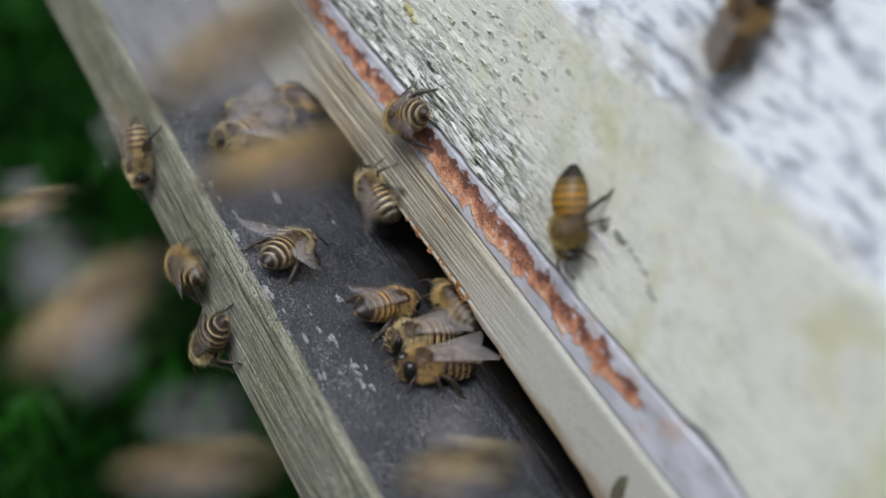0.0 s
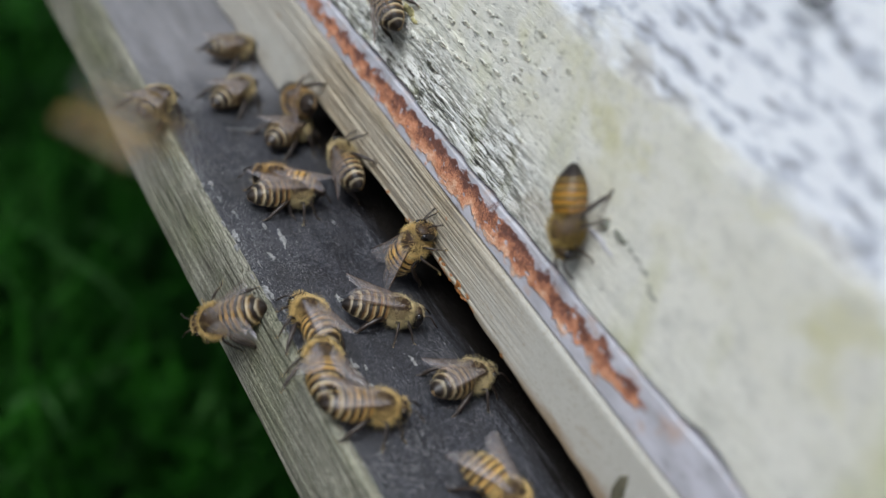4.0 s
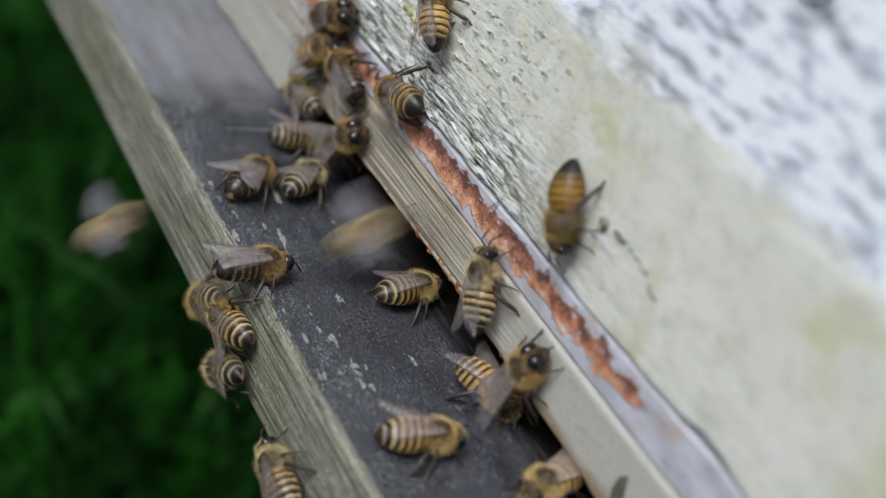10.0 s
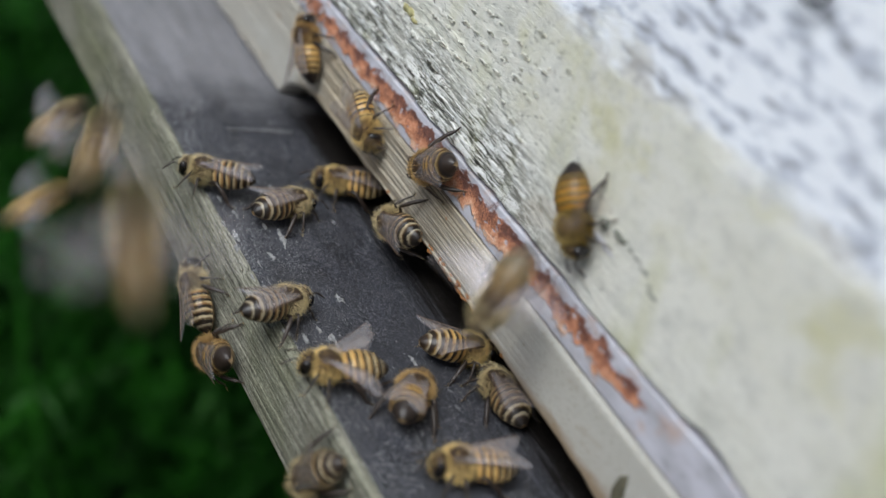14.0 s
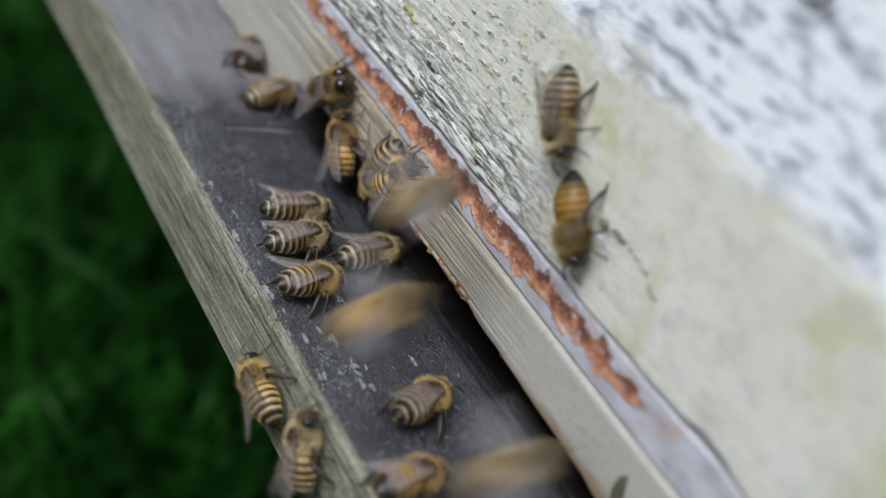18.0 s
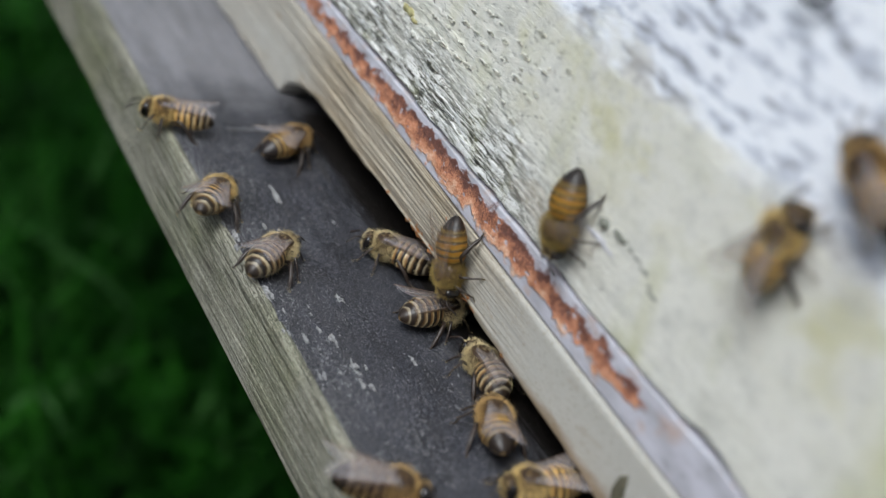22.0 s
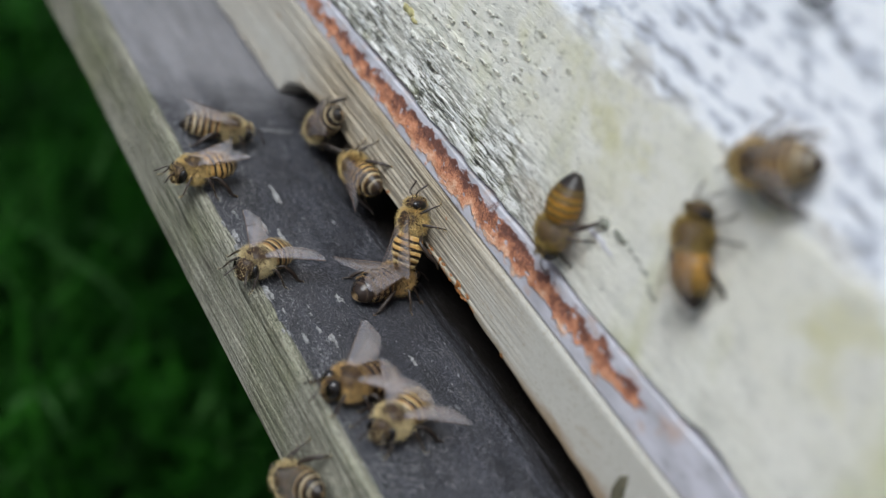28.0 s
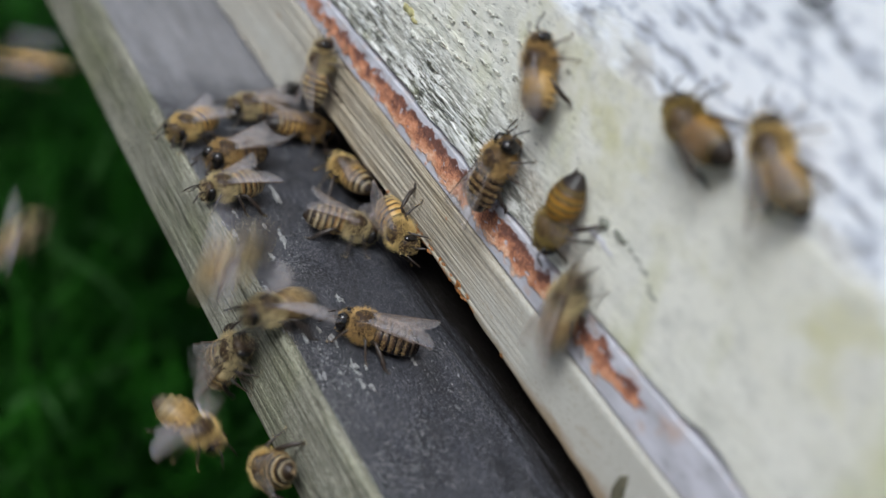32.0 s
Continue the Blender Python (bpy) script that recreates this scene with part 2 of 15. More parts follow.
def strip_metal():
    """White-painted sheet metal with a long tongue of rust down its middle."""
    m, n, l, b = material("rusting_white_metal", 0.5)
    z = axis(n, l, 2)
    x = axis(n, l, 0)
    wob = calc(n, l, "MULTIPLY", calc(n, l, "SUBTRACT", grain(n, l, 260, (1, 1, 1.3), 6, 0.6), 0.5), 0.0068)
    off = calc(n, l, "ABSOLUTE", calc(n, l, "SUBTRACT", calc(n, l, "ADD", z, wob), 0.0211))
    # the tongue thins out to both ends
    half = ramp(n, l, calc(n, l, "ADD", calc(n, l, "MULTIPLY", x, 5.0), 0.5), (0.255, 0.0), (0.28, 0.60), (0.45, 0.74), (0.60, 0.76), (0.72, 0.60), (0.95, 0.2))
    inside = calc(n, l, "DIVIDE", calc(n, l, "SUBTRACT", calc(n, l, "MULTIPLY", half, 0.0035), off), 0.0006, True)
    flecks = calc(n, l, "ADD", calc(n, l, "MULTIPLY", grain(n, l, 420, (0.9, 1, 1), 4, 0.6), 0.6), calc(n, l, "MULTIPLY", grain(n, l, 3200, (1, 1, 1), 3, 0.7), 0.4))
    side = calc(n, l, "MULTIPLY", calc(n, l, "SUBTRACT", z, 0.0213), 105.0)
    flecks = calc(n, l, "ADD", calc(n, l, "MULTIPLY", flecks, 1.7), -0.35)
    flecks = calc(n, l, "SUBTRACT", flecks, side)
    rust = ramp(n, l, flecks, (0.34, (0.13, 0.052, 0.038)), (0.45, (0.25, 0.100, 0.062)), (0.54, (0.44, 0.175, 0.092)), (0.66, (0.59, 0.26, 0.142)), (0.84, (0.72, 0.46, 0.32)))
    holes = ramp(n, l, grain(n, l, 700, (0.7, 1, 1), 4, 0.6), (0.62, 1.0), (0.67, 0.1))
    inside = calc(n, l, "MULTIPLY", inside, holes)
    paint = ramp(n, l, grain(n, l, 300, (0.4, 1, 1), 4), (0.35, (0.37, 0.365, 0.395)), (0.6, (0.51, 0.505, 0.555)))
    tint = ramp(n, l, grain(n, l, 330, (0.6, 1, 1), 5, 0.65), (0.54, 0.0), (0.68, 0.7))
    paint = mix(n, l, tint, paint, (0.44, 0.31, 0.25), "MIX")
    smut = ramp(n, l, grain(n, l, 700, (0.5, 1, 1), 4, 0.65), (0.58, 0.0), (0.70, 0.6))
    paint = mix(n, l, smut, paint, (0.22, 0.21, 0.22), "MIX")
    c = mix(n, l, inside, paint, rust, "MIX")
    l.new(c, b.inputs["Base Color"])
    l.new(ramp(n, l, inside, (0.0, 0.6), (1.0, 0.9)), b.inputs["Roughness"])
    h = calc(n, l, "MULTIPLY", inside, grain(n, l, 1500, (0.8, 1, 1), 4, 0.7))
    relief(n, l, b, h, 0.0004, 0.9)
    return m


def plain(name, colour, rough=0.6, metal=0.0, vary=0.25, scale=800):
    m, n, l, b = material(name, rough, metal)
    t = grain(n, l, scale, (1, 1, 1), 3)
    dark = tuple(v * (1 - vary) for v in colour)
    light = tuple(min(1, v * (1 + vary)) for v in colour)
    l.new(ramp(n, l, t, (0.3, dark), (0.7, light)), b.inputs["Base Color"])
    relief(n, l, b, t, 0.0002, 0.4)
    return m


M_BARE, M_BATTEN, M_BOARD = wood_bare(), batten_wood(), board_paint()
M_WALL, M_STRIP = wall_paint(), strip_metal()
M_INSIDE = plain("old_dark_wood", (0.10, 0.07, 0.045), 0.8)
M_GREY = plain("grey_concrete", (0.3, 0.3, 0.29), 0.9)
M_PROPOLIS = plain("propolis", (0.24, 0.095, 0.025), 0.45, vary=0.5)
M_CHIP = plain("bare_chip", (0.25, 0.25, 0.245), 0.75, vary=0.5, scale=2500)
M_SOIL = plain("dark_soil", (0.004, 0.014, 0.003), 1.0, vary=0.5, scale=60)
M_SOIL.node_tree.nodes["Principled BSDF"].inputs["Specular IOR Level"].default_value = 0.05
M_SCAR = plain("dark_scar", (0.20, 0.205, 0.17), 0.8)
M_SCARLIGHT = plain("lilac_paint", (0.56, 0.555, 0.585), 0.6)
M_SCRATCH = plain("pale_scratch", (0.13, 0.13, 0.135), 0.7, vary=0.5, scale=2500)
M_KNOT = plain("knot_wood", (0.075, 0.068, 0.042), 0.8)
M_PIT = plain("paint_pit", (0.36, 0.355, 0.295), 0.85)
M_LIP = plain("paint_lip", (0.56, 0.56, 0.50), 0.5, vary=0.1)
M_LICHEN = plain("lichen", (0.38, 0.35, 0.17), 0.9, vary=0.4)
M_WIRE = plain("dark_wire", (0.05, 0.045, 0.04), 0.4, 0.8)


def grass_material():
    m, n, l, b = material("grass", 0.55)
    g = n.new("ShaderNodeNewGeometry")
    c = ramp(n, l, g.outputs["Random Per Island"], (0.0, (0.002, 0.015, 0.0010)), (0.70, (0.006, 0.037, 0.0028)), (0.92, (0.012, 0.060, 0.006)), (1.0, (0.06, 0.15, 0.045)))
    # thin and lush clumps
    clump = ramp(n, l, grain(n, l, 38, (1, 1, 0.4), 3, 0.6), (0.36, 0.35), (0.52, 1.0), (0.68, 2.2))
    c = mix(n, l, 1.0, c, clump, "MULTIPLY")
    l.new(c, b.inputs["Base Color"])
    b.inputs["Specular IOR Level"].default_value = 0.03
    return m


M_GRASS = grass_material()


# ---- mesh helpers ----
def part(name, bm, mats, parent=None, label=""):
    """Links a bmesh or a mesh as one object, under a thing or a part."""
    if isinstance(bm, bpy.types.Mesh):
        me = bm
    else:
        me = bpy.data.meshes.new(name)
        bm.normal_update()
        bm.to_mesh(me)
        bm.free()
    if not me.materials:
        for mat in (mats if isinstance(mats, (list, tuple)) else [mats]):
            me.materials.append(mat)
    ob = new(name, me)
    ob.parent = parent
    if label:
        tagged(ob, label)
    return ob


def smooth(me):
    me.polygons.foreach_set("use_smooth", [True] * len(me.polygons))
    return me


TABLE = np.random.RandomState(7).rand(256, 256)


def lattice(u, v):
    """Smooth value noise, 0 to 1, on arrays."""
    i, j = np.floor(u).astype(int), np.floor(v).astype(int)
    a, b = u - i, v - j
    a, b = a * a * (3 - 2 * a), b * b * (3 - 2 * b)
    g = lambda p, q: TABLE[p % 256, q % 256]
    return (g(i, j) * (1 - a) + g(i + 1, j) * a) * (1 - b) + (g(i, j + 1) * (1 - a) + g(i + 1, j + 1) * a) * b


def layered(u, v, n=3):
    return sum(lattice(u * 2 ** k + 17 * k, v * 2 ** k + 31 * k) / 2 ** k for k in range(n)) / (2 - 2 ** (1 - n))


def steps(lo, hi, fine_lo, fine_hi, step, coarse=0.01):
    """Even fine steps in the stretch that is seen, coarse ones to the ends."""
    out = list(np.arange(fine_lo, fine_hi, step)) + [fine_hi]
    if lo < fine_lo:
        out = list(np.linspace(lo, fine_lo, max(2, int((fine_lo - lo) / coarse)), endpoint=False)) + out
    if hi > fine_hi:
        out += list(np.linspace(fine_hi, hi, max(2, int((hi - fine_hi) / coarse)) + 1))[1:]
    return np.array(out)


def slab(name, grid, back, mats, parent=None, label="", pick=None):
    """A closed body: a front of a grid of points, and its outline carried back by the vector."""
    nu, nv = grid.shape[:2]
    pts = grid.reshape(-1, 3)
    idx = np.arange(nu * nv).reshape(nu, nv)
    faces = np.stack([idx[:-1, :-1], idx[1:, :-1], idx[1:, 1:], idx[:-1, 1:]], -1).reshape(-1, 4).tolist()
    rim = list(idx[:, 0]) + list(idx[-1, 1:]) + list(idx[-2::-1, -1]) + list(idx[0, -2:0:-1])
    first = len(pts)
    pts = np.vstack([pts, pts[rim] + np.array(back)])
    k = len(rim)
    for a in range(k):
        b = (a + 1) % k
        faces.append([int(rim[b]), int(rim[a]), first + a, first + b])
    faces.append([first + a for a in range(k)])
    me = bpy.data.meshes.new(name)
    me.from_pydata(pts.tolist(), [], faces)
    me.validate()
    smooth(me)
    for mat in (mats if isinstance(mats, (list, tuple)) else [mats]):
        me.materials.append(mat)
    if pick is not None:
        me.polygons.foreach_set("material_index", [pick(i // (nv - 1), i % (nv - 1)) if i < (nu - 1) * (nv - 1) else 0 for i in range(len(me.polygons))])
    bm = bmesh.new()
    bm.from_mesh(me)
    bmesh.ops.recalc_face_normals(bm, faces=bm.faces)
    bm.to_mesh(me)
    bm.free()
    ob = new(name, me)
    ob.parent = parent
    if label:
        tagged(ob, label)
    return ob


def box(name, lo, hi, mat, parent=None, label="", bevel=0.001):
    bm = bmesh.new()
    bmesh.ops.create_cube(bm, size=1)
    for v in bm.verts:
        v.co = Vector([(a + b) / 2 + c * (b - a) for a, b, c in zip(lo, hi, v.co)])
    bmesh.ops.bevel(bm, geom=bm.edges[:], offset=bevel, segments=2, affect="EDGES")
    return part(name, bm, mat, parent, label)


# ---- ground and grass ----
GROUND = -0.30
bm = bmesh.new()
bmesh.ops.create_grid(bm, x_segments=2, y_segments=2, size=400)
ground = part("ground", bm, M_SOIL)
ground.location = (0, 0, GROUND)
tagged(ground, "dark soil under thick green grass", "ground", kind="structure")

rng = np.random.RandomState(3)
pts, faces = [], []
for blade in range(64000):
    # thick where it shows beyond the board, thinner all round the hive
    gx, gy = rng.uniform(0.05, 1.05), rng.uniform(-0.55, 0.35)
    tall, wide = rng.uniform(0.04, 0.12), rng.uniform(0.0008, 0.0020)
    if blade >= 30000:
        gx, gy, wide = rng.uniform(-1.5, 2.2), rng.uniform(-1.9, 1.7), wide * 2
        if 0.05 < gx < 1.05 and -0.55 < gy < 0.35:
            continue
    if -0.16 < gx < 0.26 and -0.37 < gy < -0.20:
        continue
    turn, lean = rng.uniform(0, 6.28), rng.uniform(0.2, 1.0) * tall
    sx, sy = math.cos(turn) * wide, math.sin(turn) * wide
    bx, by = -math.sin(turn) * lean, math.cos(turn) * lean
    k = len(pts)
    for s, w in ((0, 1.0), (0.35, 1.0), (0.7, 0.75)):
        ox, oy, oz = bx * s * s, by * s * s, tall * s * (1 - 0.25 * s)
        pts += [(gx + ox - sx * w, gy + oy - sy * w, GROUND + oz), (gx + ox + sx * w, gy + oy + sy * w, GROUND + oz)]
    pts.append((gx + bx, gy + by, GROUND + tall * 0.75))
    faces += [(k, k + 1, k + 3, k + 2), (k + 2, k + 3, k + 5, k + 4), (k + 4, k + 5, k + 6)]
me = bpy.data.meshes.new("grass")
me.from_pydata(pts, [], faces)
me.materials.append(M_GRASS)
tagged(new("grass", me), "dense dark green grass in the shade below the hive", "grass", kind="stuff")

# ---- the hive ----
hive = new("beehive")
hive.location = (0, 0, -0.016)
tagged(hive, "weathered wooden beehive with flaking cream and white paint", "beehive")


def hive_part(ob):
    """Parts are built in place; under the hive they keep it."""
    ob.matrix_parent_inverse = Matrix.Translation((0, 0, 0.016))
    return ob


XS = steps(-0.22, 0.38, -0.10, 0.20, 0.0005)


def board_front(x):
    return 0.0283 - 0.0008 * np.clip((x - 0.03) / 0.07, 0, 1) ** 2


# landing board: top, worn round nose and bare front face in one sweep
deep = 0.016
top = np.concatenate([np.linspace(0.40, 0.045, 6), np.linspace(0.042, 0.0015, 82)])
rnd = 0.0012
sect = [(-d, 0.0) for d in top]
sect += [(-rnd + rnd * math.sin(a), -rnd + rnd * math.cos(a)) for a in np.linspace(0, math.pi / 2, 6)]
sect += [(0.0, -s) for s in np.linspace(rnd + 0.0001, deep - 0.001, 105)]
sect += [(-0.0006, -deep + 0.0003), (-0.002, -deep)]
sect = np.array(sect)
grid = np.zeros((len(XS), len(sect), 3))
XX, SS = np.meshgrid(XS, np.arange(len(sect)), indexing="ij")
front_y = board_front(XS)[:, None]
grid[..., 0] = XX
grid[..., 1] = front_y + sect[None, :, 0]
grid[..., 2] = sect[None, :, 1]
n_top = len(top)
groove = (layered(XX * 12, SS * 0.21, 2) - 0.5) * 0.0004 + (layered(XX * 35 + 9, SS * 0.05, 2) - 0.5) * 0.0003
grid[..., 1] += np.where(SS >= n_top, groove, 0)
wear = (layered(XX * 220, grid[..., 1] * 500, 3) - 0.5) * 0.00022 + (layered(XX * 30, grid[..., 1] * 40 + 5, 2) - 0.5) * 0.0007
grid[..., 2] += np.where(SS < n_top + 3, wear, 0)
nick = np.clip(layered(XS * 260, XS * 0 + 3.3, 3) - 0.62, 0, 1)[:, None] * 0.004
grid[..., 2] -= np.where((SS >= n_top - 2) & (SS < n_top + 6), nick, 0)
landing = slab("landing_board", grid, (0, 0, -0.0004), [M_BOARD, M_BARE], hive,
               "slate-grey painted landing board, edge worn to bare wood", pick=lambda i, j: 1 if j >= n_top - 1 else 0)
hive_part(landing)


def gap_height(x):
    """Height of the entrance along the board; it closes in an arch at the far end."""
    end = np.clip((0.0702 - x) / 0.017, 0, 1)
    h = 0.0003 + 0.0068 * np.sqrt(np.clip(1 - (1 - end) ** 2, 0, 1))
    return h - 0.0024 * np.clip((0.0 - x) / 0.05, 0, 1)


def face_round(t, total, r):
    """How far a face falls back near its two long edges."""
    d = np.minimum(t, total - t)
    q = np.clip((r - d) / r, 0, 1)
    return r * (1 - np.sqrt(np.clip(1 - q * q, 0, 1)))


# batten over the entrance
ss = np.linspace(0, 1, 60)
XX, SS = np.meshgrid(XS, ss, indexing="ij")
z0 = gap_height(XX) + (layered(XX * 150, XX * 0 + 8, 2) - 0.5) * 0.0009
z1 = 0.0172 + np.clip(XX, -0.05, 0.08) * 0.014
zz = z0 + (z1 - z0) * SS
yy = (layered(XX * 45, zz * 2600, 3) - 0.5) * 0.0005 * np.clip((XX + 0.03) / 0.04, 0.08, 1) - face_round(zz - z0, z1 - z0, 0.0011)
grid = np.stack([XX, yy, zz], -1)
batten = hive_part(slab("entrance_batten", grid, (0, -0.020, 0), M_BATTEN, hive, "worn cream wooden batten over the entrance slot"))

# metal strip
ss = np.linspace(0, 1, 34)
XX, SS = np.meshgrid(XS, ss, indexing="ij")
zlo = 0.0174 + np.clip(XX, -0.05, 0.08) * 0.014
zhi = 0.0244 + (layered(XX * 90, XX * 0 + 2, 2) - 0.5) * 0.0004
zz = zlo + (zhi - zlo) * SS
mid = np.exp(-((zz - 0.0213) / 0.0016) ** 2) * np.clip((XX + 0.045) / 0.01, 0, 1)
yy = -0.0003 - face_round(zz - zlo, zhi - zlo, 0.0003) + mid * (layered(XX * 300, zz * 400, 4) - 0.45) * 0.0008
grid = np.stack([XX, yy, zz], -1)
hive_part(slab("metal_strip", grid, (0, -0.004, 0), M_STRIP, hive, "white-painted metal strip with a tongue of orange rust"))

# front wall: flaking paint over grain, lower edge eroded
ss = np.concatenate([np.linspace(0, 0.4, 130), np.linspace(0.4, 1, 120)[1:]])
XX, SS = np.meshgrid(XS, ss, indexing="ij")
zb = 0.0249 + (layered(XX * 260, XX * 0 + 5, 4) - 0.5) * 0.0009
# the board's lower edge is eaten away in two stretches
zb += 0.0006 * np.exp(-((XX - 0.030) / 0.010) ** 2) + 0.0009 * np.exp(-((XX + 0.060) / 0.006) ** 2)
zz = zb + (0.135 - zb) * SS
flakes = layered(XX * 110, zz * 2100, 4)
rough = np.clip((XX + 0.02) / 0.04, 0.10, 1) * np.clip((0.062 - zz) / 0.02, 0.35, 1)
yy = (np.where(flakes > 0.5, 0.5, flakes) - 0.5) * 0.0015 * rough * np.clip((0.046 - zz) / 0.014, 0.2, 1)
yy += (layered(XX * 40, zz * 2200, 3) - 0.5) * 0.0006 * np.clip((0.05 - zz) / 0.02, 0.2, 1) * rough
band_edge = 0.0548 + (layered(XX * 90, zz * 200, 3) - 0.5) * 0.006
yy -= 0.0003 * np.clip((zz - band_edge) / 0.003, 0, 1)
yy -= face_round(zz - zb, 1.0 + zz * 0, 0.0004)
grid = np.stack([XX, yy, zz], -1)
front_wall = hive_part(slab("front_wall", grid, (0, -0.022, 0), M_WALL, hive, "front board with flaking cream paint and a blue-white band"))

# the closed box behind and above, and its support
hive_part(box("upper_front", (-0.22, -0.022, 0.1352), (0.38, 0.0, 0.24), M_WALL, hive, "upper front board with flaking paint"))
hive_part(box("side_wall", (-0.22, -0.42, 0.0005), (-0.20, -0.0225, 0.24), M_WALL, hive))
hive_part(box("side_wall", (0.36, -0.42, 0.0005), (0.38, -0.0225, 0.24), M_WALL, hive))
hive_part(box("back_wall", (-0.1995, -0.42, 0.0005), (0.3595, -0.40, 0.24), M_WALL, hive))
hive_part(box("roof", (-0.24, -0.44, 0.2405), (0.40, 0.02, 0.27), M_INSIDE, hive, "flat wooden hive roof"))
stone = box("support_block", (-0.15, -0.36, GROUND), (0.25, -0.21, -0.0162), M_GREY, None, bevel=0.004)
tagged(stone, "plain grey concrete block that carries the hive", "block")

# ---- marks on the hive ----
def chip(x, y, length, wide, seed):
    """A ragged thin chip where the paint is rubbed through."""
    r = np.random.RandomState(seed)
    bm = bmesh.new()
    ring = []
    for k in range(22):
        a = k / 22 * 2 * math.pi
        s = 1 + r.uniform(-0.75, 0.5)
        ring.append((x + math.cos(a) * length / 2 * s, y + math.sin(a) * wide / 2 * s + 0.25 * math.cos(a) * wide * r.uniform(-1, 1)))
    z = 0.00022
    low = [bm.verts.new((px, py, -0.0002)) for px, py in ring]
    high = [bm.verts.new((x + (px - x) * 0.85, y + (py - y) * 0.85, z)) for px, py in ring]
    bm.faces.new(high)
    for k in range(22):
        bm.faces.new((low[k], low[(k + 1) % 22], high[(k + 1) % 22], high[k]))
    return bm


for k, (x, y, length, wide) in enumerate([
        (-0.0058, 0.0202, 0.0030, 0.0011), (-0.0121, 0.0196, 0.0036, 0.0013), (0.0206, 0.0183, 0.0052, 0.0011), (0.0158, 0.0222, 0.0022, 0.0008),
        (0.0061, 0.0263, 0.0030, 0.0013), (0.0043, 0.0149, 0.0022, 0.0013), (-0.0052, 0.0247, 0.0022, 0.0007), (-0.0115, 0.0092, 0.0024, 0.0007),
        (0.0333, 0.0145, 0.0062, 0.0008), (0.0221, 0.0263, 0.0030, 0.0008), (-0.0160, 0.0199, 0.0022, 0.0006), (-0.0168, 0.0186, 0.0020, 0.0006)]):
    hive_part(part("worn_chip", chip(x, y, length, wide, k), M_CHIP, hive))
r = random.Random(5)
for k in range(24):
    # small chips crowd along the bare edge
    x, y = r.uniform(-0.014, 0.038), 0.0276 - abs(r.gauss(0, 0.0042))
    big = r.uniform(0.3, 0.75)
    hive_part(part("worn_chip", chip(x, y, 0.0022 * big, 0.0006 * big, 100 + k), M_CHIP, hive))
scratch = part("scratch", chip(0.056, 0.0078, 0.0011, 0.0125, 40), M_SCRATCH, hive, "pale scratch across the board")
hive_part(scratch)


def lump(at, size, seed, mat, name, label=""):
    bm = bmesh.new()
    bmesh.ops.create_icosphere(bm, subdivisions=3, radius=1)
    for v in bm.verts:
        s = 1 + 0.45 * (noise.noise(v.co * 1.7 + Vector((seed * 7.3, 0, 0))))
        v.co = Vector(at) + Vector([c * s * k for c, k in zip(v.co, size)])
    for f in bm.faces:
        f.smooth = True
    return hive_part(part(name, bm, mat, hive, label))


for k, (x, z, long, tall) in enumerate([(-0.0035, 0.0082, 0.0011, 0.0012), (0.0008, 0.0079, 0.0007, 0.0005), (0.0030, 0.0083, 0.0005, 0.0009), (0.0118, 0.0084, 0.0009, 0.0010),
                                        (0.0155, 0.0078, 0.0006, 0.0004), (0.0232, 0.0081, 0.0007, 0.0005), (0.0052, 0.0148, 0.0004, 0.0003), (-0.0190, 0.0069, 0.0006, 0.0005)]):
    lump((x, -0.0003, z), (long, 0.0004, tall), k, M_PROPOLIS, "propolis_smear", "brown propolis smear")
r = random.Random(31)
for k in range(22):
    # a run of thin reddish smears along the doorway's upper lip
    x = r.uniform(-0.009, 0.015)
    lump((x, -0.0004, gap_height(x) + 0.0004 + abs(r.gauss(0, 0.0006))), (r.uniform(0.0005, 0.0014), 0.0005, r.uniform(0.00015, 0.0004)), 200 + k, M_PROPOLIS, "propolis_smear")
lump((-0.0507, -0.0002, 0.0094), (0.0013, 0.0012, 0.0030), 21, M_KNOT, "dark_knot", "dark knot in the batten")
lump((-0.0280, 0.0, 0.0366), (0.0012, 0.0006, 0.0008), 31, M_SCAR, "paint_scar", "dark scar in the flaking paint")
lump((-0.0318, -0.0001, 0.0369), (0.0016, 0.0005, 0.0006), 32, M_SCAR, "paint_scar", "dark scar in the flaking paint")
jit = random.Random(12)
for k in range(11):
    s = k / 10
    lump((-0.0330 - 0.0085 * s + jit.uniform(-0.0004, 0.0004), -0.0002, 0.0369 - 0.0012 * s - 0.0014 * s * s + jit.uniform(-0.0005, 0.0005)),
         (jit.uniform(0.0005, 0.0012), 0.0003, jit.uniform(0.0002, 0.0004)), 50 + k, M_SCAR, "paint_scar")
lump((-0.0285, -0.0004, 0.0340), (0.0040, 0.0005, 0.0009), 70, M_SCARLIGHT, "bare_patch", "lilac patch of older paint")

